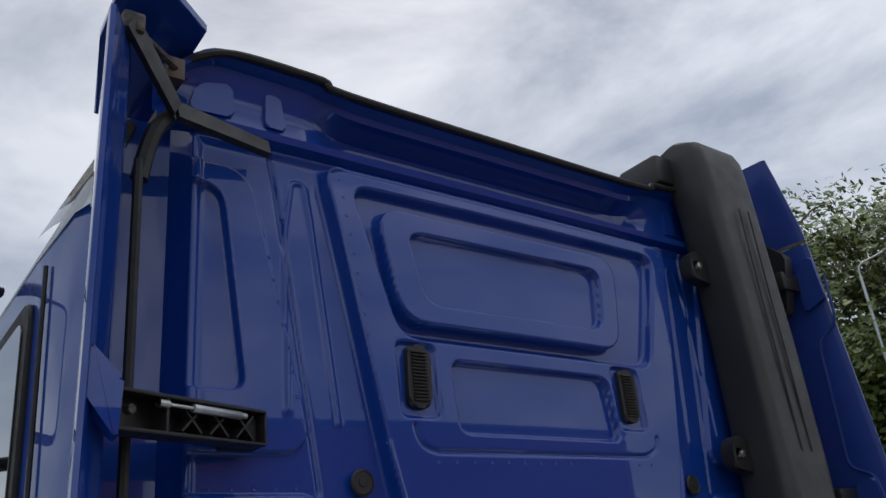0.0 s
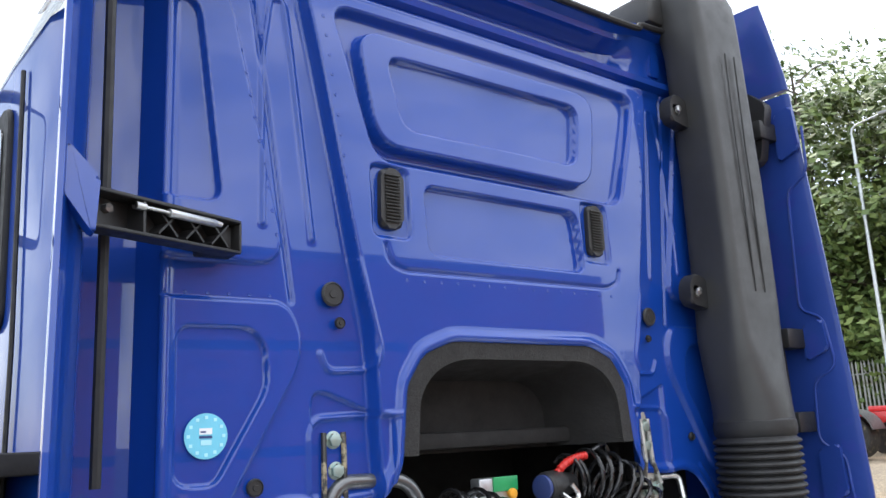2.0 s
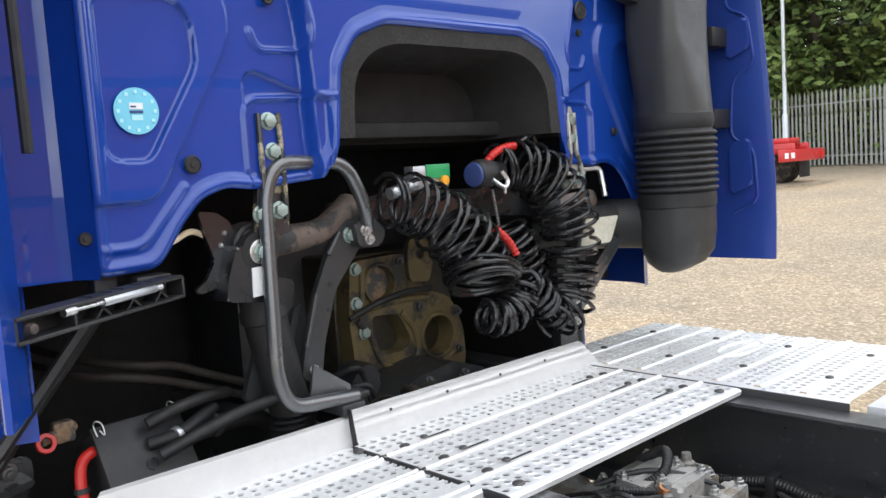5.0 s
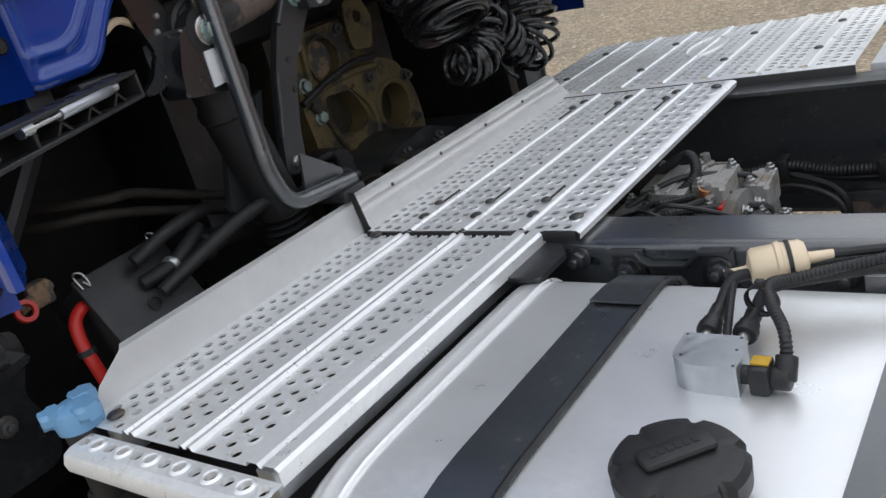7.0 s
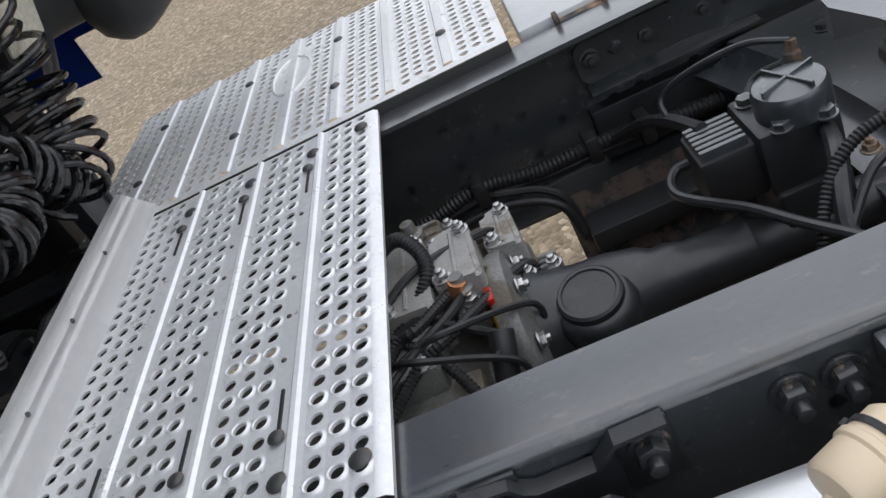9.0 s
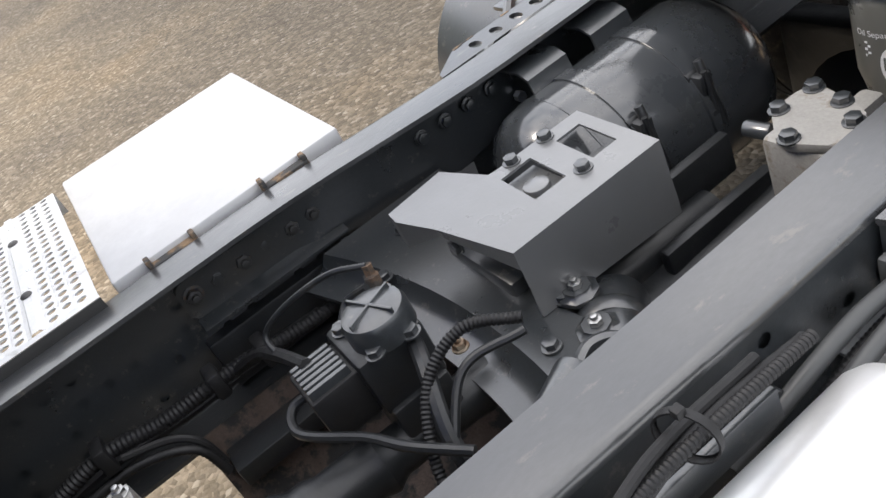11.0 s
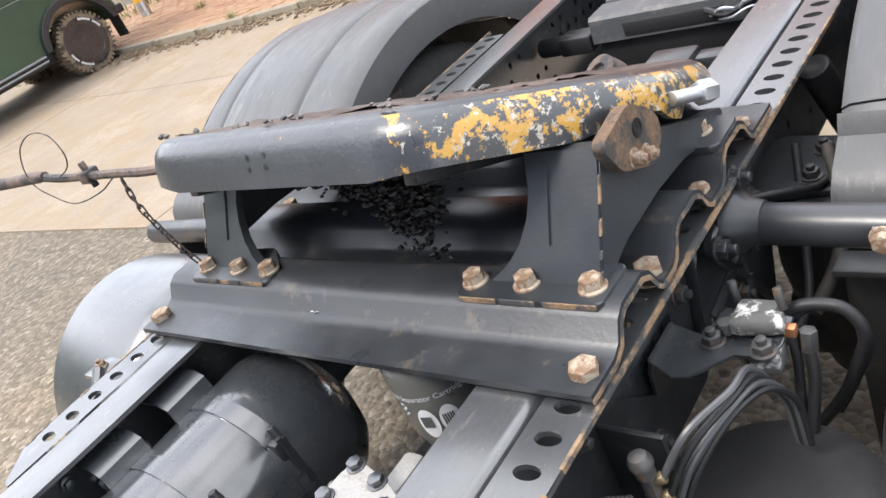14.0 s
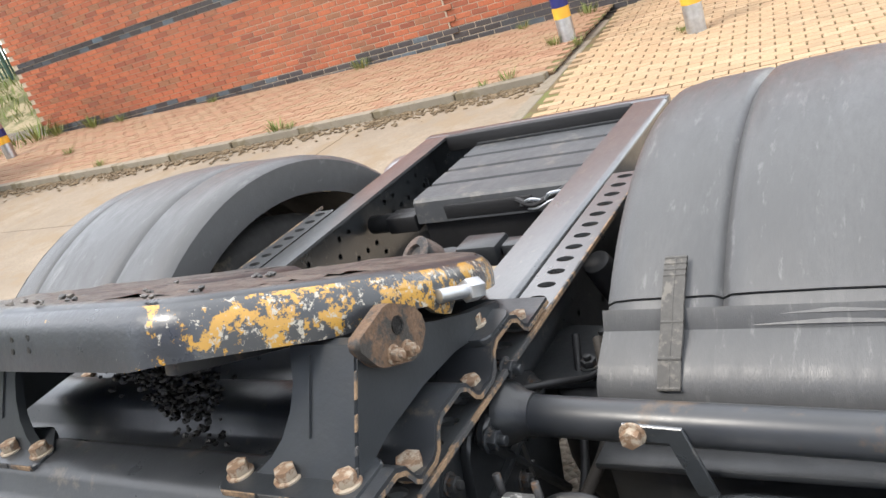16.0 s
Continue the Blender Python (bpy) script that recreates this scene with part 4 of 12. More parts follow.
def strut(name, a, b, wide, label):
    """A moulded arm with cross ribs and a damper rod in it."""
    ob = thing(name, label, "strut", b, "fairing struts")
    a, b = Vector(a), Vector(b)
    d = (b - a).normalized()
    up = Vector((0, 0, 1))
    n = d.cross(up).normalized()
    m = Matrix.Translation(a) @ Matrix((d, -n, up)).transposed().to_4x4()
    L = (b - a).length
    bm = bmesh.new()
    w = wide
    for z in (-w / 2, w / 2):
        box(bm, 0, L, -0.022, 0.022, z - 0.003, z + 0.003, 0.0015, m, 1)
    box(bm, 0, L, 0.016, 0.022, -w / 2, w / 2, 0.0015, m, 1)
    for x in (0.0, L * 0.30, L):
        box(bm, x - 0.003, x + 0.003, -0.020, 0.02, -w / 2, w / 2, 0.001, m, 1)
    for k in range(3):
        c = L * (0.48 + 0.19 * k)
        for q in (-1, 1):
            box(bm, c - 0.03, c + 0.03, -0.012, 0.016, -0.002, 0.002, 0.0, m @ Matrix.Translation((c, 0, 0)) @ Matrix.Rotation(q * 0.75, 4, "Y") @ Matrix.Translation((-c, 0, 0)), 1)
    arm = part("arm", bm, BLACK, ob, "ribbed black moulded arm")
    bm = bmesh.new()
    cyl(bm, m @ Vector((L * 0.46, -0.018, w * 0.28)), m @ Vector((L * 0.80, -0.018, w * 0.28)), 0.0075, seg=12, bevel=0.001)
    part("damper", bm, GALV, ob, "grey gas damper")
    bm = bmesh.new()
    cyl(bm, m @ Vector((L * 0.26, -0.018, w * 0.28)), m @ Vector((L * 0.46, -0.018, w * 0.28)), 0.0035, seg=10)
    part("rod", bm, STEEL, ob, "bright damper rod")
    for u, v, q in ((0.24, 0.30, 0.007), (0.80, 0.84, 0.006)):
        bm = bmesh.new()
        cyl(bm, m @ Vector((L * u, -0.018, w * 0.28)), m @ Vector((L * v, -0.018, w * 0.28)), q, seg=10)
        part("rod_end", bm, STEEL, ob)
    bolt_p = m @ Vector((L * 0.07, -0.014, 0.0))
    bm = bmesh.new()
    cyl(bm, bolt_p, bolt_p + n * 0.012, 0.008, seg=6)
    part("bolt", bm, OLD_STEEL, ob)
    return ob


strut("fairing_strut", (-1.040, -0.20, 2.058), (-0.738, -0.052, 2.072), 0.058, "black ribbed strut with damper between cab wall and fairing")
strut("fairing_strut", (-1.062, -0.19, 1.392), (-0.742, -0.040, 1.403), 0.034, "black ribbed strut with damper under the cab corner")
bm = bmesh.new()
box(bm, -0.86, -0.82, 0.016, 0.05, 1.36, 1.44, 0.004)
box(bm, -0.80, -0.735, -0.02, 0.03, 1.385, 1.425, 0.004)
part("strut_bracket", bm, BLACK, cab)
bm = bmesh.new()
box(bm, -0.80, -0.73, -0.052, -0.012, 2.04, 2.095, 0.004)
part("strut_bracket", bm, BLACK, cab)
# top strut: dark bent arm with a gutter strip
upper = thing("roof_strut", "dark bent steel stay at the cab's upper corner", "stay", (-0.9, -0.08, 2.65), "fairing struts")
bm = bmesh.new()
for a, b in (((-1.045, -0.20, 2.745), (-0.925, -0.10, 2.655)), ((-0.925, -0.10, 2.655), (-0.715, -0.052, 2.652))):
    a, b = Vector(a), Vector(b)
    d = (b - a).normalized()
    n = d.cross(Vector((0, -1, 0.3))).normalized()
    w = Vector((0, -1, 0.3)).normalized()
    q = [a + n * 0.022, b + n * 0.018, b - n * 0.018, a - n * 0.022]
    lo, hi = [bm.verts.new(p) for p in q], [bm.verts.new(p + w * 0.016) for p in q]
    bm.faces.new(lo[::-1]), bm.faces.new(hi)
    for k in range(4):
        bm.faces.new((lo[k], lo[(k + 1) % 4], hi[(k + 1) % 4], hi[k]))
bmesh.ops.recalc_face_normals(bm, faces=bm.faces)
part("arm", bm, BLACK, upper)
bm = bmesh.new()
sweep(bm, [(-1.04, -0.19, 2.755), (-0.925, -0.09, 2.77)], 0.008, 8)
box(bm, -0.94, -0.905, -0.09, -0.04, 2.745, 2.795, 0.004)
box(bm, -1.06, -1.02, -0.21, -0.16, 2.735, 2.775, 0.006)
part("hinge", bm, OLD_STEEL, upper, "weathered steel hinge")
bm = bmesh.new()
sweep(bm, glide([(-0.985, -0.10, 2.50), (-0.975, -0.10, 2.56), (-0.96, -0.10, 2.61), (-0.935, -0.09, 2.65)], 6), 0.016, 8)
part("rubber_boot", bm, RUBBER, upper)

# air intake duct
duct = thing("air_intake_duct", "tall black plastic air intake duct with a ribbed bellows", "intake duct", (0.77, -0.13, 1.2))


def duct_ring(bm, cx, cy, z, w, d, r, tilt=0.0, seg=6):
    pts = rounded([(cx - w / 2, cy - d / 2), (cx + w / 2, cy - d / 2), (cx + w / 2, cy + d / 2), (cx - w / 2, cy + d / 2)], r, seg)
    return [bm.verts.new((x, y, z + tilt * (y - cy))) for x, y in pts]


def skin(bm, rings, caps=True):
    for a, b in zip(rings, rings[1:]):
        for k in range(len(a)):
            bm.faces.new((a[k], a[(k + 1) % len(a)], b[(k + 1) % len(a)], b[k]))
    if caps:
        bm.faces.new(rings[0][::-1])
        bm.faces.new(rings[-1])
    bmesh.ops.recalc_face_normals(bm, faces=bm.faces)


bm = bmesh.new()
rings = []
for z, cx, cy, w, d, r, t in ((1.69, 0.770, -0.140, 0.205, 0.205, 0.1024, 0), (1.74, 0.770, -0.138, 0.205, 0.200, 0.098, 0), (1.82, 0.770, -0.130, 0.212, 0.185, 0.075, 0), (1.92, 0.775, -0.122, 0.222, 0.165, 0.045, 0), (2.02, 0.790, -0.116, 0.228, 0.155, 0.034, 0), (2.4, 0.797, -0.112, 0.228, 0.150, 0.032, 0),
                              (2.80, 0.790, -0.105, 0.228, 0.150, 0.034, 0), (2.92, 0.787, -0.095, 0.234, 0.160, 0.034, 0.05), (2.965, 0.785, -0.075, 0.236, 0.19, 0.032, 0.10), (2.992, 0.785, -0.045, 0.234, 0.22, 0.032, 0.18), (3.006, 0.785, 0.02, 0.226, 0.24, 0.04, 0.30)):
    rings.append(duct_ring(bm, cx, cy, z, w, d, r, -t))
skin(bm, rings)
part("upper_duct", bm, DUCT, duct, "matt black moulded duct")
for x in (0.775, 0.822):
    bm = bmesh.new()
    line = [(x, -0.1905 + 0.0 * z, z) for z in (2.05, 2.1, 2.3, 2.5, 2.7, 2.78)]
    sweep(bm, [(p[0], -0.1905 if p[2] > 2.3 else -0.193, p[2]) for p in line], 0.0028, 6)
    part("moulded_line", bm, BLACK, duct)
bm = bmesh.new()
prof = [(0.104, 1.695), (0.110, 1.69), (0.112, 1.672), (0.110, 1.655), (0.105, 1.648)]
z = 1.645
for k in range(9):
    prof += [(0.106, z), (0.116, z - 0.006), (0.118, z - 0.010), (0.116, z - 0.014), (0.106, z - 0.0185)]
    z -= 0.0195
prof += [(0.107, z), (0.111, z - 0.004), (0.111, z - 0.04), (0.104, z - 0.044)]
lathe(bm, [(r, h) for r, h in prof], Matrix.Translation((0.770, -0.140, 0)), 40, close=False)
part("bellows", bm, RUBBER, duct, "ribbed black rubber bellows")
bm = bmesh.new()
rings = []
for z, cx, cy, w, d, r in ((1.46, 0.770, -0.140, 0.205, 0.205, 0.1024), (1.36, 0.772, -0.139, 0.205, 0.205, 0.1024), (1.30, 0.772, -0.137, 0.195, 0.19, 0.09), (1.265, 0.770, -0.13, 0.16, 0.15, 0.07), (1.245, 0.768, -0.12, 0.10, 0.09, 0.04), (1.235, 0.766, -0.115, 0.06, 0.05, 0.022)):
    rings.append(duct_ring(bm, cx, cy, z, w, d, r))
skin(bm, rings)
elbow = glide([(0.77, -0.09, 1.375), (0.74, 0.02, 1.38), (0.66, 0.14, 1.38), (0.54, 0.24, 1.37)], 6)
sweep(bm, elbow, 0.075, 18)
part("lower_elbow", bm, DUCT, duct, "black moulded elbow")
for z in (2.60, 2.055):
    bm = bmesh.new()
    prism(bm, rounded([(0.60, z - 0.035), (0.60, z + 0.02), (0.63, z + 0.055), (0.69, z + 0.03), (0.69, z - 0.05)], 0.016), -0.10, -0.06, "y", 0.005)
    lug = part("mounting_lug", bm, BLACK, duct)
    bm = bmesh.new()
    cyl(bm, (0.628, -0.112, z), (0.628, -0.098, z), 0.011, seg=6, bevel=0.001)
    cyl(bm, (0.628, -0.100, z), (0.628, -0.0985, z), 0.018, seg=18)
    part("bolt", bm, STEEL, lug)
bm = bmesh.new()
box(bm, 0.60, 0.70, -0.06, 0.10, 2.90, 3.0, 0.015)
part("roof_cowl", bm, DUCT, duct)

# the near side of the cab: windowless panel, trim, mirror
mirror = thing("door_mirror", "black door mirror on a curved arm at the cab's side", "mirror", (-1.2, 0.9, 2.3))
bm = bmesh.new()
sweep(bm, glide([(-1.03, 0.98, 2.66), (-1.12, 0.92, 2.66), (-1.19, 0.86, 2.62), (-1.21, 0.84, 2.5), (-1.21, 0.84, 2.3), (-1.17, 0.9, 2.2), (-1.04, 0.98, 2.18)], 8), 0.018, 10)
part("arm", bm, BLACK, mirror)
bm = bmesh.new()
rings = []
for y, k in ((0.78, 0.97), (0.795, 1.0), (0.85, 0.96), (0.90, 0.7)):
    rings.append([bm.verts.new((-1.25 + (x + 1.25) * k, y, 2.41 + (z - 2.41) * k)) for x, z in rounded([(-1.37, 2.22), (-1.14, 2.22), (-1.14, 2.60), (-1.37, 2.60)], 0.05)])
skin(bm, rings)
part("housing", bm, BLACK, mirror)
bm = bmesh.new()
prism(bm, rounded([(-1.35, 2.24), (-1.16, 2.24), (-1.16, 2.58), (-1.35, 2.58)], 0.04), 0.772, 0.777, "y")
part("glass", bm, MIRROR, mirror)

# ---- the chassis ----
RAIL_TOP, RAIL_OUT, RAIL_LOW, RAIL_IN, RAIL_END = 1.0, 0.396, 0.72, 0.304, -3.47
chassis = thing("truck_chassis", "dark grey painted steel ladder chassis of the tractor", "chassis", (0, -1.5, 0.72))


def rail_profile(s):
    """A pressed channel, open to the inside: flange, bend, web, bend, flange."""
    web, inn, r, t = s * RAIL_OUT, s * RAIL_IN, 0.014, 0.008
    out = [(inn, RAIL_TOP)]
    for k in range(6):
        a = math.pi / 2 * k / 5
        out.append((web - s * r + s * r * math.sin(a), RAIL_TOP - r + r * math.cos(a)))
    for k in range(6):
        a = math.pi / 2 * k / 5
        out.append((web - s * r + s * r * math.cos(a), RAIL_LOW + r - r * math.sin(a)))
    out.append((inn, RAIL_LOW))
    inside = [(inn, RAIL_LOW + t), (web - s * t, RAIL_LOW + t), (web - s * t, RAIL_TOP - t), (inn, RAIL_TOP - t)]
    return out + inside



def flare(y):
    """How far the far rail steps outwards towards the cab."""
    t = min(1.0, max(0.0, (y + 1.48) / 0.5))
    return 0.05 * t * t * (3 - 2 * t)


def flared(bm):
    for v in bm.verts:
        v.co.x += flare(v.co.y)
    return bm


def pierced(bm, place, cell, r, rim=0.0, deep=0.004, seg=16, oval=1.0):
    """One rectangular cell with a round hole; place(u, v, w) lays it out, cell is (u0, u1, v0, v1, cu, cv)."""
    u0, u1, v0, v1, cu, cv = cell
    hu, hv = (u1 - u0) / 2, (v1 - v0) / 2
    mu, mv = (u0 + u1) / 2, (v0 + v1) / 2
    levels = [(r * 1.6, 0.0), (r * 1.22, rim), (r, rim * 0.6), (r * 0.98, -deep)] if rim else [(r, 0.0), (r, -deep)]
    ring = []
    for k in range(seg):
        a = 2 * math.pi * k / seg
        c, s = math.cos(a), math.sin(a)
        m = max(abs(c), abs(s))
        ring.append(bm.verts.new(place(mu + hu * c / m, mv + hv * s / m, 0.0)))
    for q, w in levels:
        nxt = [bm.verts.new(place(cu + q * math.cos(2 * math.pi * k / seg), cv + oval * q * math.sin(2 * math.pi * k / seg), w)) for k in range(seg)]
        for k in range(seg):
            bm.faces.new((ring[k], ring[(k + 1) % seg], nxt[(k + 1) % seg], nxt[k]))
        ring = nxt


def quad(bm, place, u0, u1, v0, v1, w0=0.0, w1=0.0):
    bm.faces.new([bm.verts.new(place(*q)) for q in ((u0, v0, w0), (u1, v0, w0), (u1, v1, w1), (u0, v1, w1))])


def row_of_holes(bm, place, u0, u1, v0, v1, count, r, rim=0.0, shift=0.0, deep=0.004, solid=(), oval=1.0):
    """A strip from u0 to u1 with evenly spaced holes; shift moves them by that part of a pitch."""
    pitch = (u1 - u0) / (count + abs(shift))
    start = u0 + pitch * max(0.0, shift)
    if shift > 0:
        quad(bm, place, u0, start, v0, v1)
    for k in range(count):
        a = start + pitch * k
        if k in solid:
            quad(bm, place, a, a + pitch, v0, v1)
        else:
            pierced(bm, place, (a, a + pitch, v0, v1, a + pitch / 2, (v0 + v1) / 2), r, rim * (1.0 if k % 2 else 0.35), deep, 16 if oval == 1.0 else 24, oval)
    if start + pitch * count < u1 - 1e-6:
        quad(bm, place, start + pitch * count, u1, v0, v1)


for s in (-1, 1):
    # flanges and bends, with the web cut into rows of punched holes
    bm = bmesh.new()
    full = rail_profile(s)
    top = full[:7] + [(s * (RAIL_OUT - 0.008), RAIL_TOP - 0.016), (s * (RAIL_OUT - 0.008), RAIL_TOP - 0.008), (s * RAIL_IN, RAIL_TOP - 0.008)]
    stations = [RAIL_END, 1.1] if s < 0 else [RAIL_END, -1.48, -1.40, -1.32, -1.23, -1.14, -1.06, -0.98, 1.1]
    for a, b in zip(stations, stations[1:]):
        prism(bm, top, a, b, "y")
        prism(bm, [(p, RAIL_TOP + RAIL_LOW - q) for p, q in top], a, b, "y")
    if s > 0:
        flared(bm)
    rail = part("rail", bm, RAIL_PAINT_LIT, chassis, "dark grey pressed steel side rail")
    bm = bmesh.new()
    for side, punched in ((s * RAIL_OUT, s < 0), (s * (RAIL_OUT - 0.008), s > 0)):
        rng = random.Random(5 + s)
        rows = [RAIL_LOW + 0.014 + (RAIL_TOP - RAIL_LOW - 0.028) * k / 6 for k in range(7)]
        for k in range(6):
            count = 94
            solid = {n for n in range(count) if rng.random() < 0.62 or not punched} | {n for n in range(count) if k in (0, 5) and n % 3}
            row_of_holes(bm, lambda u, v, w: (side, u, v), RAIL_END, 1.1, rows[k], rows[k + 1], count, 0.0085, 0.0, 0.5 if k % 2 else 0.0, 0.0, solid)
    if s > 0:
        flared(bm)
    # the web keeps the darker paint, without the sheen coloured into the flanges
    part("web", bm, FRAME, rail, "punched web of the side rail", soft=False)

# the perforated outer angles that carry the coupling plate
for s in (-1, 1):
    bm = bmesh.new()
    def lay(u, v, w, s=s):
        return (s * v, u, RAIL_TOP - 0.004 + w)
    x0, x1, pitch, n = RAIL_OUT + 0.006, RAIL_OUT + 0.078, 0.0478, 31
    y0 = -1.472 - n * pitch
    row_of_holes(bm, lay, y0, y0 + n * pitch, x0 + 0.012, x1 - 0.014, n, 0.0105, 0.0, 0.0, 0.008, (), 1.65)
    for a, b in ((x0, x0 + 0.012), (x1 - 0.014, x1)):
        quad(bm, lay, y0, y0 + n * pitch, a, b)
    # pointed end, edges and underside
    e = y0 + n * pitch
    tip = [(s * x0, e), (s * x1, e), (s * (x1 - 0.004), e + 0.008), (s * (x0 + 0.016), e + 0.070), (s * x0, e + 0.074)]
    prism(bm, tip, RAIL_TOP - 0.012, RAIL_TOP - 0.004, "z")
    prism(bm, [(s * x1, y0), (s * x1, e), (s * (x1 - 0.001), e), (s * (x1 - 0.001), y0)], RAIL_TOP - 0.012, RAIL_TOP - 0.004, "z")
    angle = part("angle_plate", bm, RAIL_PAINT_LIT, chassis, "grey angle plate with a row of slotted holes and rusty edges", soft=False)
    bm = bmesh.new()
    box(bm, min(s * x0, s * (x0 + 0.008)), max(s * x0, s * (x0 + 0.008)), y0, e + 0.07, RAIL_TOP - 0.11, RAIL_TOP - 0.0125)
    part("angle_leg", bm, FRAME, angle)
    bm = bmesh.new()
    rr = random.Random(3 + s)
    y = e + 0.005
    while y > y0:
        l = rr.uniform(0.010, 0.05)
        if rr.random() < (0.98 if y < -1.62 else 0.7):
            w = rr.choice((0.0025, 0.003, 0.004, 0.0065))
            box(bm, min(s * (x1 - w), s * (x1 + 0.0012)), max(s * (x1 - w), s * (x1 + 0.0012)), y - l, y, RAIL_TOP - 0.011, RAIL_TOP - 0.0031, 0.0004, seg=1)
        y -= l * 0.98
    tagged(part("rust", bm, RUSTY_EDGE, angle, "orange rust along the outer edge"), kind="stuff")

# ---- walkway plates behind the cab ----
DECK = 1.02


def walkway(name, label, x0, x1, bands, y_rear, count, r, ribs, edge, stagger):
    """A pressed plate: bands of three rows of rimmed holes between raised ribs, folded edges at the rear and the ends."""
    ob = thing(name, label, "walkway plate", ((x0 + x1) / 2, y_rear, DECK - 0.03), "walkway plates")
    bm = bmesh.new()
    def lay(u, v, w):
        return (u, v, DECK + w)
    y = y_rear
    # rolled rear edge
    strip(bm, [(y, DECK - 0.015), (y - 0.002, DECK - 0.005), (y + 0.004, DECK - 0.001), (y + edge, DECK)], x0, x1, "x")
    y += edge
    for k in range(bands):
        h = (ribs[0]) / 3
        for n in range(3):
            row_of_holes(bm, lay, x0, x1, y + h * n, y + h * (n + 1), count, r, 0.0021 if (n + k) % 2 == 0 else 0.0016, (0.5 if n % 2 else 0.0) if stagger else (0.16 if n == 1 else 0.0), 0.0028)
        y += ribs[0]
        if k < bands - 1:
            w = ribs[1]
            strip(bm, [(y, DECK), (y + w * 0.18, DECK + 0.0005), (y + w * 0.27, DECK + 0.0042), (y + w * 0.40, DECK + 0.0048), (y + w * 0.50, DECK + 0.0008), (y + w, DECK)], x0, x1, "x")
            y += w
    bmesh.ops.recalc_face_normals(bm, faces=bm.faces)
    for f in bm.faces:
        if f.normal.z < -0.5:
            f.normal_flip()
    deck = part("tread", bm, ALU, ob, "bright perforated aluminium tread with rimmed holes")
    return ob, y


def upstand(parent, x0, x1, y, cut0, cut1, high=0.062):
    bm = bmesh.new()
    prof = [(0.0, 0.0), (0.004, 0.006), (0.010, high * 0.5), (0.016, high), (0.026, high + 0.004)]
    a = [bm.verts.new((x0 + cut0 * (h / high) ** 1.6, y + d, DECK + h)) for d, h in prof]
    b = [bm.verts.new((x1 - cut1 * (h / high), y + d, DECK + h)) for d, h in prof]
    faces = [bm.faces.new((a[k], b[k], b[k + 1], a[k + 1])) for k in range(len(prof) - 1)]
    bmesh.ops.solidify(bm, geom=faces, thickness=0.003)
    part("upstand", bm, ALU_SHEET, parent, "plain bent front edge of the plate")


dome = bmesh.new()
lathe(dome, [(0.0095, 0), (0.0095, 0.0015), (0.007, 0.0042), (0.0035, 0.0052), (0.0001, 0.0053)], Matrix.Identity(4), 16)
dome = as_mesh("rivet", dome, DARKBOLT)

left_deck = thing("walkway_plate", "bright perforated aluminium walkway plate over the fuel tank", "walkway plate", (-0.7, -0.44, DECK - 0.03), "walkway plates")
bm = bmesh.new()
def lay(u, v, w):
    return (u, v, DECK + w)
x0, x1 = -1.006, -0.396
strip(bm, [(-0.440, DECK - 0.018), (-0.4415, DECK + 0.002), (-0.437, DECK + 0.0065), (-0.418, DECK + 0.0065), (-0.414, DECK + 0.001), (-0.411, DECK + 0.001), (-0.408, DECK + 0.0065), (-0.392, DECK + 0.0065), (-0.388, DECK), (-0.3675, DECK)], x0, x1, "x")
for a, b in ((-0.3675, -0.2975), (-0.2490, -0.1785), (-0.1300, -0.0595)):
    h = (b - a) / 3
    for n in range(3):
        row_of_holes(bm, lay, x0, x1, a + h * n, a + h * (n + 1), 22, 0.0070, 0.0012, 0.5 if n % 2 else 0.0, 0.0032)
for a, b in ((-0.2975, -0.2490), (-0.1785, -0.1300)):
    strip(bm, [(a, DECK), (a + 0.007, DECK), (a + 0.010, DECK + 0.0055), (a + 0.016, DECK + 0.0055), (a + 0.019, DECK + 0.001), (a + 0.023, DECK + 0.001), (a + 0.026, DECK + 0.0055), (a + 0.031, DECK + 0.0055), (a + 0.034, DECK), (b, DECK)], x0, x1, "x")
y = -0.050
strip(bm, [(-0.0595, DECK), (y, DECK)], x0, x1, "x")
bmesh.ops.recalc_face_normals(bm, faces=bm.faces)
for f in bm.faces:
    if f.normal.z < -0.5:
        f.normal_flip()
part("tread", bm, ALU, left_deck, "bright perforated aluminium tread with rimmed holes")
upstand(left_deck, -0.985, -0.372, y, 0.075, 0.0, 0.056)
mid_deck, y2 = walkway("walkway_plate", "perforated aluminium walkway plate bolted across the chassis rails", -0.400, 0.408, 4, -0.504, 29, 0.0078, (0.074, 0.042), 0.014, False)
upstand(mid_deck, -0.388, 0.455, y2, 0.0, 0.055, 0.064)
for x in (-0.352, 0.355):
    piece("rivet", dome, Matrix.Translation((x, -0.478, DECK + 0.002)) @ Matrix.Diagonal((1.25, 1.25, 1, 1)), mid_deck)
    for k in range(3):
        piece("rivet", dome, Matrix.Translation((x + (0.012 if x < 0 else -0.012), -0.392 + 0.116 * k, DECK + 0.002)) @ Matrix.Diagonal((1.25, 1.25, 1, 1)), mid_deck)
# black strip stands for the shadow gap where this plate overlaps the left one
bm = bmesh.new()
box(bm, -0.4045, -0.4005, -0.500, y2, DECK - 0.016, DECK - 0.001, 0.001)
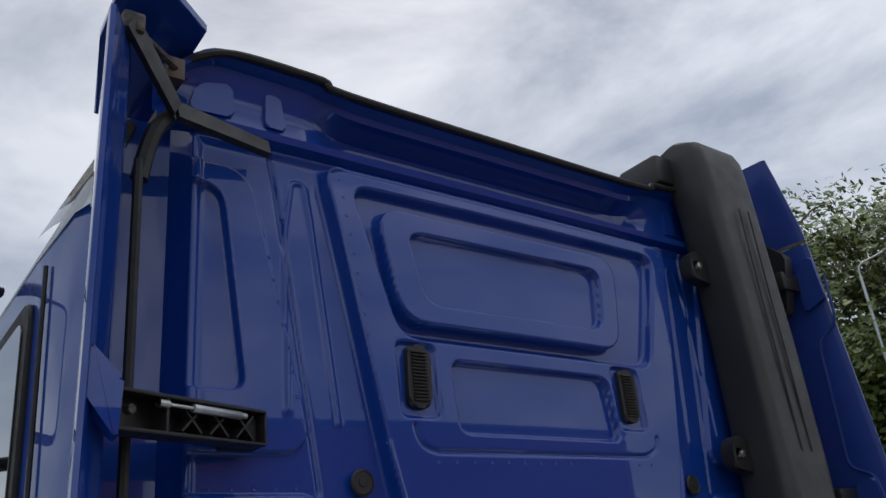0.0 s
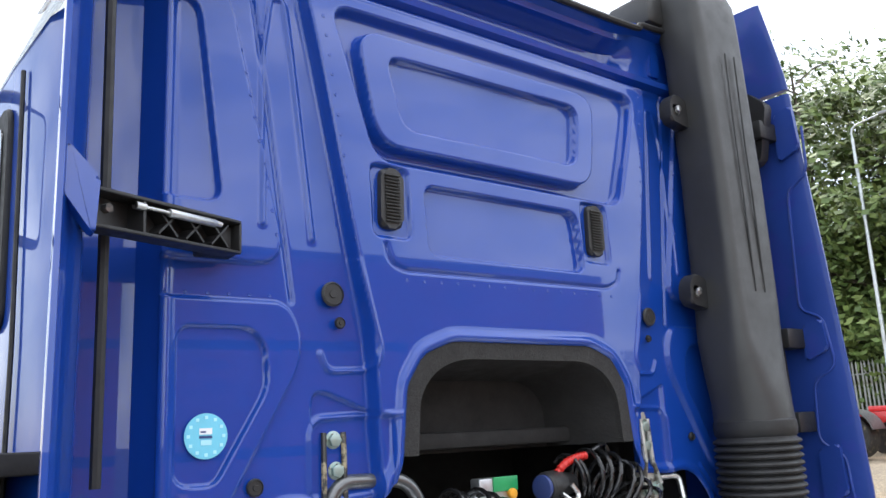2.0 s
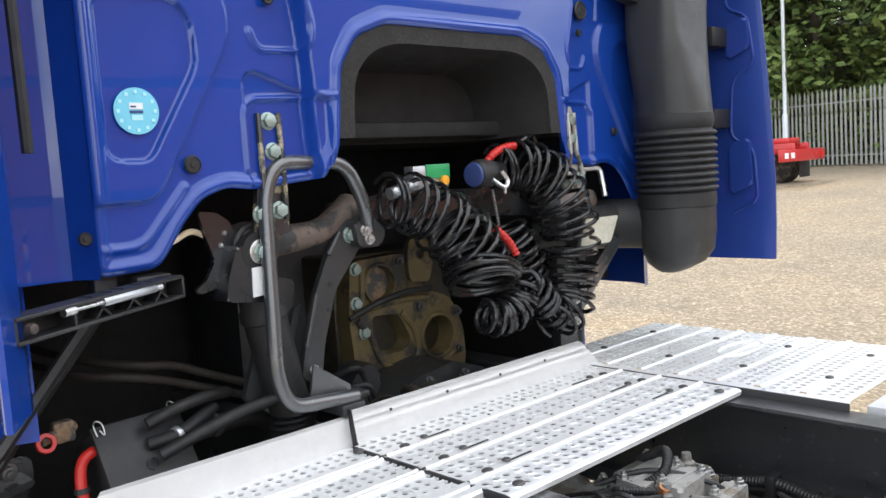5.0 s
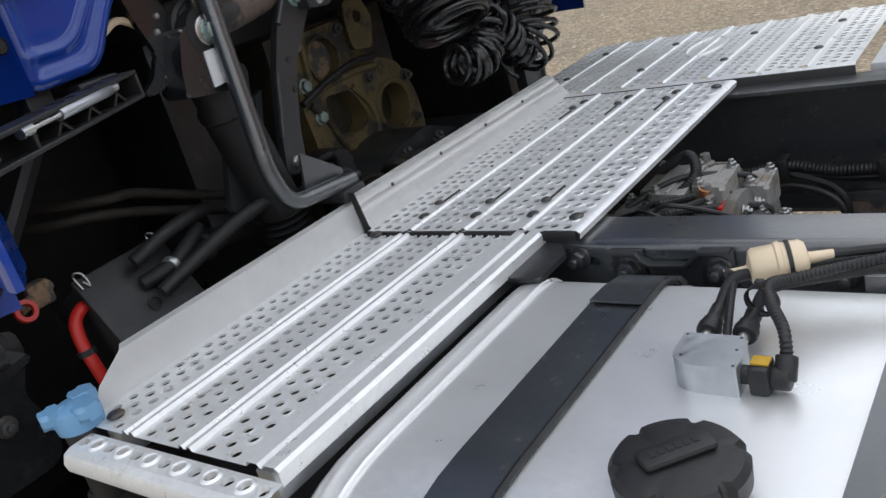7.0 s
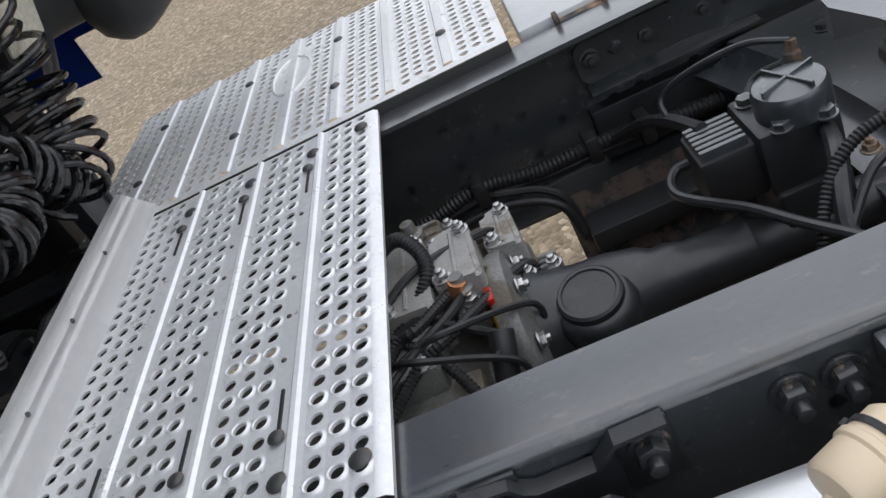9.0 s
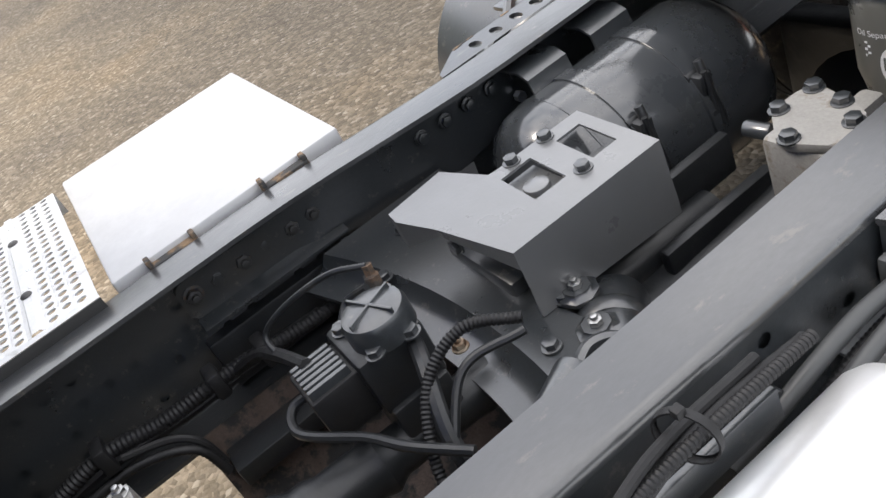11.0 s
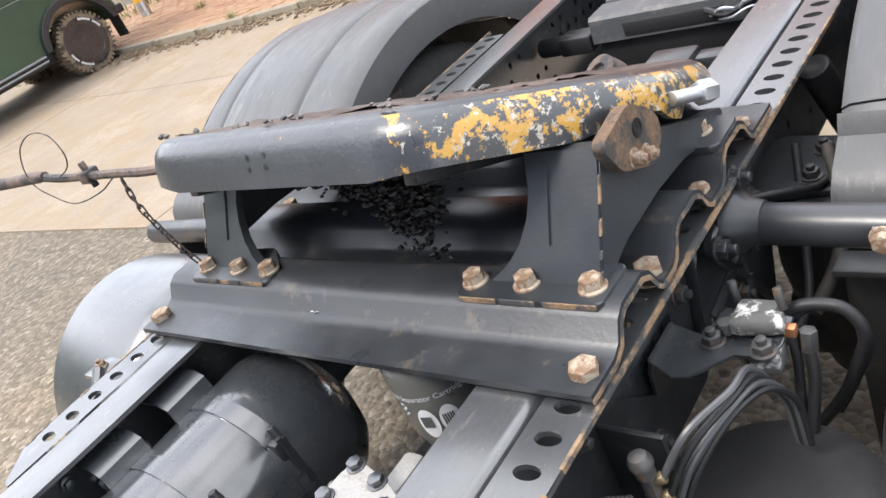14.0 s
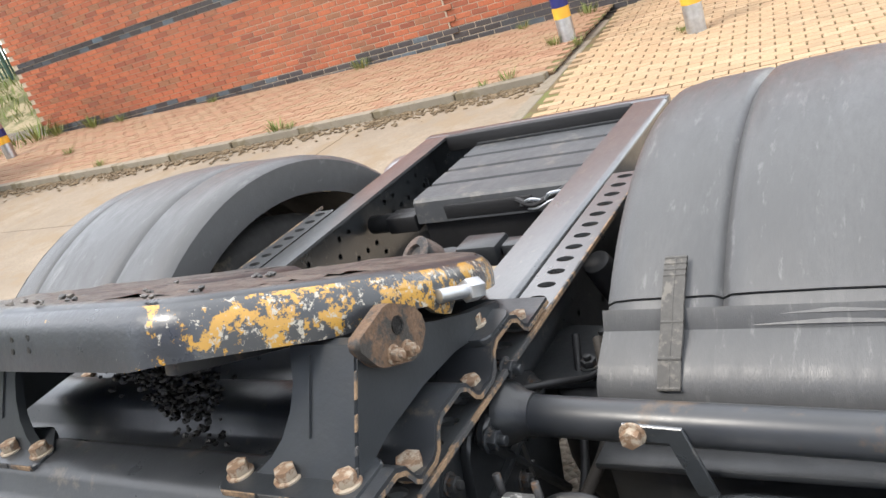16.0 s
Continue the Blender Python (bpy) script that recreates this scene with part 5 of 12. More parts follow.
prism(bm, [(y2, DECK - 0.016), (y2, DECK), (y2 + 0.004, DECK + 0.006), (y2 + 0.016, DECK + 0.070), (y2 + 0.026, DECK + 0.074), (y2 + 0.026, DECK + 0.05), (y2 + 0.016, DECK - 0.016)], -0.3905, -0.3880, "x")
part("edge_seal", bm, RUBBER, mid_deck, "black strip for the shadow gap at the plate's edge")
# black bars for the dark of the slots in the ribs, with their holding bolts
slot = bmesh.new()
box(slot, -0.032, 0.032, -0.0022, 0.0022, -0.002, 0.0018, 0.0008, seg=1)
slot = as_mesh("slot", slot, RUBBER)
for k in range(3):
    yr = -0.504 + 0.014 + 0.074 * (k + 1) + 0.042 * k + 0.030
    for x in (-0.252, 0.262):
        piece("slot", slot, Matrix.Translation((x + (0.01 if x < 0 else -0.01), yr, DECK + 0.001)), mid_deck)
        piece("rivet", dome, Matrix.Translation((x + (-0.03 if x < 0 else 0.03), yr, DECK + 0.004)), mid_deck)
    for x in (-0.16, -0.08, 0.0, 0.08, 0.16):
        piece("rivet", dome, Matrix.Translation((x, yr + 0.004, DECK + 0.0005)) @ Matrix.Diagonal((0.38, 0.38, 0.4, 1)), mid_deck)
# small rivets on the upstand
for x in (-0.29, -0.12, 0.06, 0.23):
    piece("rivet", dome, aim((x, y2 + 0.008, DECK + 0.05), (0, -1, 0.1)) @ Matrix.Diagonal((0.4, 0.4, 0.6, 1)), mid_deck)
# serrated step edge at the outer end of the left plate
bm = bmesh.new()
def lay(u, v, w):
    return (v, u, DECK - 0.006 + w)
row_of_holes(bm, lay, -0.452, -0.075, -1.045, -1.012, 13, 0.0085, 0.003, 0.0, 0.006)
strip(bm, [(-1.045, DECK - 0.006), (-1.055, DECK - 0.010), (-1.060, DECK - 0.022), (-1.058, DECK - 0.034)], -0.452, -0.075, "y", 1)
bmesh.ops.recalc_face_normals(bm, faces=bm.faces)
for f in bm.faces:
    if f.normal.z < -0.3:
        f.normal_flip()
part("step_edge", bm, ALU, left_deck, "serrated aluminium step edge")
bm = bmesh.new()
box(bm, -1.0, -0.41, -0.42, -0.39, DECK - 0.05, DECK - 0.008, 0.004)
box(bm, -1.0, -0.41, -0.12, -0.09, DECK - 0.05, DECK - 0.008, 0.004)
part("bearer", bm, GALV, left_deck)
for x in (-0.992, -0.42):
    piece("rivet", dome, Matrix.Translation((x + 0.012, -0.094, DECK + 0.003)) @ Matrix.Diagonal((1.3, 1.3, 1.2, 1)), left_deck)

# the plate over the far side, and the plain box behind it
right_deck = thing("walkway_plate", "wide perforated aluminium walkway plate with an oval pressing", "walkway plate", (0.8, -0.3, DECK - 0.03), "walkway plates")
bm = bmesh.new()
def lay(u, v, w):
    return (u, v, DECK + 0.004 + w)
y = -0.745
x0, x1 = 0.425, 0.985
strip(bm, [(x0 - 0.002, DECK - 0.001), (x0 + 0.004, DECK + 0.004)], y, y + 0.838, "y")
strip(bm, [(x1, DECK + 0.004), (x1 + 0.008, DECK - 0.003), (x1 + 0.010, DECK - 0.05)], y, y + 0.838, "y")
quad(bm, lay, x0 + 0.004, x1, y, y + 0.012)
y += 0.012
for k in range(8):
    for n in range(3):
        row_of_holes(bm, lay, x0 + 0.004, x1, y + 0.0245 * n, y + 0.0245 * (n + 1), 21, 0.0080, 0.0012, 0.5 if n % 2 else 0.0, 0.0028, set(range(9, 18)) if (k, n) in ((3, 2), (4, 0)) else ())
    y += 0.0735
    if k < 7:
        strip(bm, [(y, DECK + 0.004), (y + 0.007, DECK + 0.0045), (y + 0.010, DECK + 0.0082), (y + 0.024, DECK + 0.0082), (y + 0.027, DECK + 0.0045), (y + 0.034, DECK + 0.004)], x0 + 0.004, x1, "x")
        y += 0.034
bmesh.ops.recalc_face_normals(bm, faces=bm.faces)
for f in bm.faces:
    if f.normal.z < -0.5:
        f.normal_flip()
part("tread", bm, ALU, right_deck, "bright perforated aluminium tread with rimmed holes")
bm = bmesh.new()
box(bm, x0 - 0.006, x0 - 0.002, -0.745, 0.093, DECK - 0.035, DECK - 0.001, 0.001)
part("edge_fold", bm, DUCT, right_deck, "dark strip along the plate's edge")
bm = bmesh.new()
cy = -0.745 + 0.012 + 4 * 0.0735 + 3.5 * 0.034
oval = [(0.770 + 0.100 * math.cos(a), cy + 0.044 * math.sin(a), DECK + 0.0055) for a in [2 * math.pi * k / 40 for k in range(41)]]
sweep(bm, oval, 0.0035, 6)
part("oval_pressing", bm, ALU, right_deck)
for x in (0.575, 0.835):
    for k in (0, 2, 4, 6):
        piece("rivet", dome, Matrix.Translation((x, -0.745 + 0.012 + 0.0735 * (k + 1) + 0.034 * k + 0.017, DECK + 0.0082)) @ Matrix.Diagonal((1.1, 1.1, 1, 1)), right_deck)

LID_ALU = surface("weathered_aluminium_lid", (0.66, 0.665, 0.67), 0.5, 0.3, 0.07, 3.0, bump=0.0003, bump_scale=40.0, grain=0.08, grain_scale=30)
locker = thing("locker_box", "plain bright aluminium box lid beside the chassis rail", "box", (0.8, -1.0, 0.7))
bm = bmesh.new()
box(bm, 0.458, 1.06, -1.207, -0.765, 0.94, 1.010, 0.006)
part("lid", bm, LID_ALU, locker, "plain aluminium lid with a folded edge")
bm = bmesh.new()
box(bm, 0.475, 1.045, -1.19, -0.78, 0.50, 0.942, 0.006)
part("body", bm, GALV, locker)
bm = bmesh.new()
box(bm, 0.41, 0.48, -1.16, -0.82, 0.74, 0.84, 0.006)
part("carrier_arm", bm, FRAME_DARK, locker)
for y in (-1.088, -0.87):
    bm = bmesh.new()
    box(bm, 0.436, 0.4575, y - 0.045, y + 0.045, 0.992, 1.001, 0.002)
    box(bm, 0.436, 0.4575, y + 0.036, y + 0.045, 1.001, 1.016, 0.002)
    box(bm, 0.436, 0.4575, y - 0.045, y - 0.036, 1.001, 1.012, 0.002)
    part("hinge", bm, RUSTY_EDGE, locker, "rusty steel hinge")

left_deck.location.z -= 0.007

# ---- fuel tank ----
TANK_TOP = 0.99
tank = thing("fuel_tank", "brushed aluminium fuel tank with black straps and a black cap", "fuel tank", (-0.75, -0.75, 0.38))
shape = rounded([(-0.455, 0.40), (-0.455, TANK_TOP), (-1.10, TANK_TOP), (-1.10, 0.40)], [0.10, 0.085, 0.20, 0.20], 10)


def tank_ring(inset, y):
    cx, cz = -0.765, 0.70
    return [(cx + (x - cx) * (1 - inset / 0.335), y, cz + (z - cz) * (1 - inset / 0.30)) for x, z in shape]


bm = bmesh.new()
rings = []
for inset, y in ((0.09, -0.424), (0.045, -0.430), (0.016, -0.442), (0.004, -0.458), (0.0, -0.478), (0.0, -1.255), (0.004, -1.27), (0.018, -1.28), (0.05, -1.284)):
    rings.append([bm.verts.new(p) for p in tank_ring(inset, y)])
for a, b in zip(rings, rings[1:]):
    for k in range(len(a)):
        bm.faces.new((a[k], a[(k + 1) % len(a)], b[(k + 1) % len(a)], b[k]))
bm.faces.new(rings[0][::-1])
bm.faces.new(rings[-1])
bmesh.ops.recalc_face_normals(bm, faces=bm.faces)
part("shell", bm, TANK, tank, "brushed aluminium tank shell")
bm = bmesh.new()
sweep(bm, [tuple(p) for p in tank_ring(-0.0015, -0.500)] + [tank_ring(-0.0015, -0.500)[0]], 0.003, 6)
part("weld_seam", bm, TANK, tank)
for y in (-0.637, -1.0):
    bm = bmesh.new()
    over = [p for p in tank_ring(-0.005, 0)]
    line = over[8:36]
    for e in (0.036,):
        va = [bm.verts.new((p[0], y - e, p[2])) for p in line]
        vb = [bm.verts.new((p[0], y + e, p[2])) for p in line]
        f = [bm.faces.new((va[k], va[k + 1], vb[k + 1], vb[k])) for k in range(len(line) - 1)]
        bmesh.ops.recalc_face_normals(bm, faces=f)
        bmesh.ops.solidify(bm, geom=f, thickness=0.004)
    part("strap", bm, FRAME, tank, "black steel tank strap")
    bm = bmesh.new()
    sweep(bm, [(p[0], y - 0.040, p[2]) for p in line], 0.0045, 6)
    part("rubber_edge", bm, RUBBER, tank)

# black box added under the walkway to hide bright ground and darken the holes
tray = thing("battery_carrier", "black filler box added to darken the space under the walkway plate", "battery carrier", (-0.72, -0.27, 0.42))
bm = bmesh.new()
box(bm, -1.03, -0.42, -0.410, 0.0, 0.42, 0.90, 0.012)
part("body", bm, BLACK, tray)
bm = bmesh.new()
for k in range(5):
    box(bm, -1.04, -1.028, -0.40 + 0.085 * k, -0.37 + 0.085 * k, 0.44, 0.88, 0.004)
part("side_ribs", bm, BLACK, tray)
bm = bmesh.new()
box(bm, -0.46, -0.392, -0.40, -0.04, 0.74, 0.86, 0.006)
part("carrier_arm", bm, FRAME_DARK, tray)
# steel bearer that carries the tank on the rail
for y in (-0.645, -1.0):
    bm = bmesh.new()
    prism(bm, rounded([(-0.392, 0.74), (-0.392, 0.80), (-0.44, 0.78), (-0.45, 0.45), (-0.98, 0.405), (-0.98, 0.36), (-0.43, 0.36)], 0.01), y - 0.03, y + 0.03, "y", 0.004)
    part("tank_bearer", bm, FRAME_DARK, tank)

# ---- coupling plate and fifth wheel ----
RUST_BOLT = hexbolt_mesh("bolt", 0.0145, 0.014, RUST)
RUST_SMALL = hexbolt_mesh("bolt", 0.010, 0.009, RUST, True, 0.006)
RUST_BOLT_BIG = hexbolt_mesh("bolt", 0.0185, 0.018, RUST)
DARK_BOLT = hexbolt_mesh("bolt", 0.0135, 0.012, DARKBOLT, True, 0.008)
GREY_BOLT = hexbolt_mesh("bolt", 0.011, 0.009, FRAME)
ZINC_BOLT = hexbolt_mesh("bolt", 0.014, 0.011, ZINC)
STEEL_BOLT = hexbolt_mesh("bolt", 0.010, 0.008, STEEL, True, 0.006)
bolt_rng = random.Random(11)


def bolt(me, p, n, parent):
    return piece("bolt", me, aim(p, n, bolt_rng.uniform(0, 1)), parent)


mount = thing("coupling_mounting_plate", "dark grey corrugated steel mounting plate with rusty bolts", "mounting plate", (0, -2.05, 1.0))
LOW, HIGH = 1.006, 1.047
wave = [(-1.738, LOW), (-1.800, LOW), (-1.822, LOW + 0.010), (-1.836, HIGH - 0.008), (-1.850, HIGH), (-1.900, HIGH), (-1.914, HIGH - 0.008), (-1.926, LOW + 0.010), (-1.938, LOW), (-1.975, LOW)]
for k in range(2):
    y = -1.975 - 0.177 * k
    wave += [(y - 0.016, LOW + 0.010), (y - 0.030, HIGH - 0.008), (y - 0.044, HIGH), (y - 0.096, HIGH), (y - 0.110, HIGH - 0.008), (y - 0.124, LOW + 0.010), (y - 0.138, LOW), (y - 0.177, LOW)]
wave += [(-2.375, LOW)]
bm = bmesh.new()
strip(bm, wave, -0.472, 0.472, "x", 1, thick=-0.009)
part("corrugated_plate", bm, PLATE, mount, "corrugated dark steel plate, dirt and scratches")
for s in (-1, 1):
    bm = bmesh.new()
    strip(bm, [(y, z - 0.003) for y, z in wave], s * 0.4725 - 0.0012, s * 0.4725 + 0.0012, "x", 1, thick=-0.006)
    part("rusty_edge", bm, RUSTY_EDGE, mount, "rusty sawn edge")
    for y, big in ((-1.772, True), (-1.955, True), (-2.135, False), (-2.312, False)):
        bolt(RUST_BOLT_BIG if big else RUST_BOLT, (s * 0.448, y, LOW + 0.001), (0, 0, 1), mount)
# paint scrapes
bm = bmesh.new()
for a, b, c, d in ((0.035, -1.826, 0.05, 0.006), (0.065, -1.824, 0.008, 0.02), (0.05, -1.79, 0.05, 0.007), (0.03, -1.80, 0.012, 0.006)):
    box(bm, a - c / 2, a + c / 2, b - d / 2, b + d / 2, LOW + (0.018 if b < -1.81 else 0.0006), LOW + (0.0195 if b < -1.81 else 0.0016), 0.0004, Matrix.Translation((a, b, 0)) @ Matrix.Rotation(0.5, 4, "Z") @ Matrix.Translation((-a, -b, 0)), seg=1)
part("scrape", bm, GALV, mount)

fifth = thing("fifth_wheel", "black fifth wheel coupling with worn yellow paint and greasy top", "fifth wheel", (0, -2.06, 1.05))
TILT5 = radians(23)
PIVOT = Matrix.Translation((0, -2.06, 1.166)) @ Matrix.Rotation(TILT5, 4, "X")
half = [(0.0, 0.252), (0.25, 0.252), (0.31, 0.235), (0.40, 0.12), (0.455, 0.01), (0.462, -0.10), (0.445, -0.24), (0.38, -0.37), (0.26, -0.45), (0.13, -0.46), (0.085, -0.36), (0.052, -0.14), (0.05, -0.02), (0.035, 0.03), (0.0, 0.045)]
rim = rounded([(0.985 * x, y) for x, y in half[1:-1]] + [half[-1]] + [(-0.955 * x, y) for x, y in reversed(half[1:-1])], 0.07, 6)


def fifth_top():
    """The coupling's top: a plate with rolled shoulder and a deep skirt round it."""
    bm = bmesh.new()
    n = len(rim)
    def ring(inset, w, drop=False):
        out = []
        for k in range(n):
            p = Vector(rim[k])
            a, b = Vector(rim[k - 1]), Vector(rim[(k + 1) % n])
            t = (b - a).normalized()
            q = p + Vector((-t.y, t.x)) * inset
            h = w
            if drop:
                f = max(0.0, min(1.0, (p.y - 0.10) / 0.15))
                # the skirt hangs lowest a third of the way along, and is cut away over the pivots
                h = w - 0.016 * math.exp(-((abs(p.x) - 0.16) / 0.09) ** 2) * f
                h -= 0.014 * max(0.0, 1 - abs(p.x - 0.405) / 0.05)
                h += 0.050 * math.exp(-((p.y + 0.0) / 0.045) ** 2)
                if p.y < -0.1:
                    h = w + 0.02
            out.append(bm.verts.new(PIVOT @ Vector((q.x, q.y, h))))
        return out
    rings = [ring(-0.034, 0.068), ring(-0.020, 0.066), ring(-0.008, 0.060), ring(0.001, 0.051), ring(0.006, 0.040), ring(0.008, 0.028), ring(0.008, 0.012), ring(0.006, -0.006, True), ring(-0.004, -0.006, True), ring(-0.006, 0.03)]
    for a, b in zip(rings, rings[1:]):
        for k in range(n):
            bm.faces.new((a[k], a[(k + 1) % n], b[(k + 1) % n], b[k]))
    bm.faces.new(rings[0])
    bm.faces.new(list(reversed(rings[-1])))
    bmesh.ops.triangulate(bm, faces=[f for f in bm.faces if len(f.verts) > 4])
    bmesh.ops.recalc_face_normals(bm, faces=bm.faces)
    return bm


def worn_yellow():
    """Dark steel with chips of old yellow paint, thinning out along the skirt away from the near pivot."""
    m = surface("worn_yellow_on_black", (0.046, 0.050, 0.055), 0.34, 0.0, 0.2, 6.0, coat=0.5, sheen_rough=0.22, bump=0.0012, bump_scale=70.0)
    n, l = m.node_tree.nodes, m.node_tree.links
    bsdf = n["Principled BSDF"]
    old = bsdf.inputs["Base Color"].links[0].from_socket
    where = n.new("ShaderNodeTexCoord")
    parts_of = n.new("ShaderNodeSeparateXYZ")
    l.new(where.outputs["Object"], parts_of.inputs["Vector"])
    share = n.new("ShaderNodeMapRange")
    share.inputs["From Min"].default_value, share.inputs["From Max"].default_value = -0.02, -0.36
    share.inputs["To Min"].default_value, share.inputs["To Max"].default_value = -0.15, 0.055
    l.new(parts_of.outputs["X"], share.inputs["Value"])
    for scale, colour, bias in ((27.0, (0.50, 0.275, 0.045), -0.012), (70.0, (0.44, 0.41, 0.34), -0.075)):
        spots = n.new("ShaderNodeTexNoise")
        spots.inputs["Scale"].default_value, spots.inputs["Detail"].default_value, spots.inputs["Roughness"].default_value = scale, 10.0, 0.74
        l.new(where.outputs["Object"], spots.inputs["Vector"])
        total = n.new("ShaderNodeMath")
        l.new(spots.outputs["Fac"], total.inputs[0])
        l.new(share.outputs["Result"], total.inputs[1])
        edge = n.new("ShaderNodeMapRange")
        edge.inputs["From Min"].default_value, edge.inputs["From Max"].default_value = 0.545 - bias, 0.560 - bias
        l.new(total.outputs["Value"], edge.inputs["Value"])
        x = n.new("ShaderNodeMix")
        x.data_type = "RGBA"
        l.new(edge.outputs["Result"], x.inputs[0])
        l.new(old, x.inputs[6])
        x.inputs[7].default_value = (*colour, 1)
        old = x.outputs[2]
    l.new(old, bsdf.inputs["Base Color"])
    return m


WORN_YELLOW = worn_yellow()
SMEAR = surface("greasy_dirt", (0.050, 0.040, 0.032), 0.5, 0.0, 0.35, 18.0, coat=0.2, sheen_rough=0.35, bump=0.002, bump_scale=70.0, dirt=(0.10, 0.078, 0.055), dirt_amount=0.4, dirt_scale=22.0)
CHIPPED = surface("chipped_dark_paint", (0.030, 0.034, 0.038), 0.38, 0.1, 0.25, 5.0, coat=0.4, sheen_rough=0.28, bump=0.0004, bump_scale=130.0, dirt=(0.40, 0.36, 0.29), dirt_amount=-0.42, dirt_scale=30.0)
bm = fifth_top()
# skirt near the pivot still carries yellow paint; the top is caked in grease
for f in bm.faces:
    c = PIVOT.inverted() @ f.calc_center_median()
    if c.z > 0.0655:
        f.material_index = 1
    elif c.z < 0.059 and -0.30 < c.y:
        f.material_index = 2
plate = part("top_plate", bm, [PLATE, GREASE, WORN_YELLOW], fifth, "greasy steel top with patches of worn yellow paint")
# cake of grease, uneven
bm = bmesh.new()
g = random.Random(21)
n = 46
grid = {}
for i in range(n + 1):
    for j in range(n + 1):
        u, v = -0.46 + 0.92 * i / n, -0.46 + 0.715 * j / n
        d = float(fields(np.array([[u]]), np.array([[v]]), rim)[0, 0])
        if d < -0.030:
            h = 0.0675 + 0.004 * max(0, noise.noise(Vector((u * 22, v * 22, 0)))) + 0.012 * max(0, noise.noise(Vector((u * 9 + 5, v * 14, 2))) - 0.22) + 0.006 * max(0, noise.noise(Vector((u * 45, v * 45, 4))) - 0.2)
            h -= 0.004 * max(0, 1 + d / 0.05) if d > -0.05 else 0
            grid[i, j] = bm.verts.new(PIVOT @ Vector((u, v, h)))
for i in range(n):
    for j in range(n):
        q = [(i, j), (i + 1, j), (i + 1, j + 1), (i, j + 1)]
        if all(k in grid for k in q):
            bm.faces.new([grid[k] for k in q])
part("grease_cake", bm, GREASE, fifth, "caked dark grease with lumps")


def lumps(bm, centre, spread, count, size, seed):
    r = random.Random(seed)
    for _ in range(count):
        p = Vector([centre[k] + r.gauss(0, 0.45) * spread[k] for k in range(3)])
        s = size * r.uniform(0.5, 1.4)
        made = bmesh.ops.create_icosphere(bm, subdivisions=1, radius=s)["verts"]
        for v in made:
            v.co *= 1 + 0.45 * noise.noise(v.co * 90 + p * 50)
            v.co = Vector((v.co.x * r.uniform(0.7, 1.5), v.co.y, v.co.z * 0.8)) + p


bm = bmesh.new()
lumps(bm, (-0.115, -1.935, 1.165), (0.055, 0.03, 0.085), 1000, 0.0048, 4)
lumps(bm, (-0.06, -1.945, 1.185), (0.13, 0.03, 0.04), 800, 0.0048, 14)
lumps(bm, (-0.03, -1.95, 1.20), (0.20, 0.03, 0.03), 260, 0.008, 5)
tagged(part("grease_clump", bm, GREASE_AND_HOLE_BLACK, fifth, "hanging clump of black grease"), kind="stuff")
# smear of old grease and dirt on the mounting plate below
bm = bmesh.new()
cells = {}
for i in range(61):
    for j in range(15):
        u, v = -0.27 + 0.42 * i / 60, -1.9 + 0.052 * j / 14
        n1 = noise.noise(Vector((u * 14, v * 26, 7))) + 0.5 * noise.noise(Vector((u * 40, v * 60, 3)))
        edge = 1.0 - abs(u + 0.06) / 0.21
        if n1 + 0.9 * edge > 0.28:
            cells[i, j] = bm.verts.new((u, v, HIGH + 0.0014 + 0.003 * max(0.0, n1)))
for i in range(60):
    for j in range(14):
        q = [(i, j), (i + 1, j), (i + 1, j + 1), (i, j + 1)]
        if all(k in cells for k in q):
            bm.faces.new([cells[k] for k in q])
part("dirt_smear", bm, SMEAR, mount, "smear of old grease and brown dirt")
bm = bmesh.new()
r = random.Random(8)
for k in range(13):
    u = r.uniform(-0.30, 0.32)
    p = PIVOT @ Vector((u, r.uniform(0.15, 0.235) if r.random() < 0.7 else r.uniform(-0.05, 0.2), 0.071))
    lumps(bm, p, (0.012, 0.006, 0.002), 5, 0.004, 100 + k)
tagged(part("grease_flake", bm, GREASE, fifth), kind="stuff")
# black discs on the skirt stand for the dark of four drilled holes
for u, w in ((0.024, 0.026), (0.024, 0.010), (-0.014, 0.028), (-0.014, 0.012)):
    bm = bmesh.new()
    cyl(bm, PIVOT @ Vector((u, 0.252, w)), PIVOT @ Vector((u, 0.2606, w)), 0.0042, seg=12)
    part("drilled_hole", bm, GREASE_AND_HOLE_BLACK, fifth)
# underside ribs that bridge the plate
bm = bmesh.new()
for u in (-0.24, 0.24):
    box(bm, u - 0.012, u + 0.012, -0.30, 0.22, -0.03, 0.055, 0.004, PIVOT)
box(bm, -0.40, 0.40, -0.05, 0.02, -0.02, 0.055, 0.004, PIVOT)
part("underside_rib", bm, PLATE, fifth)

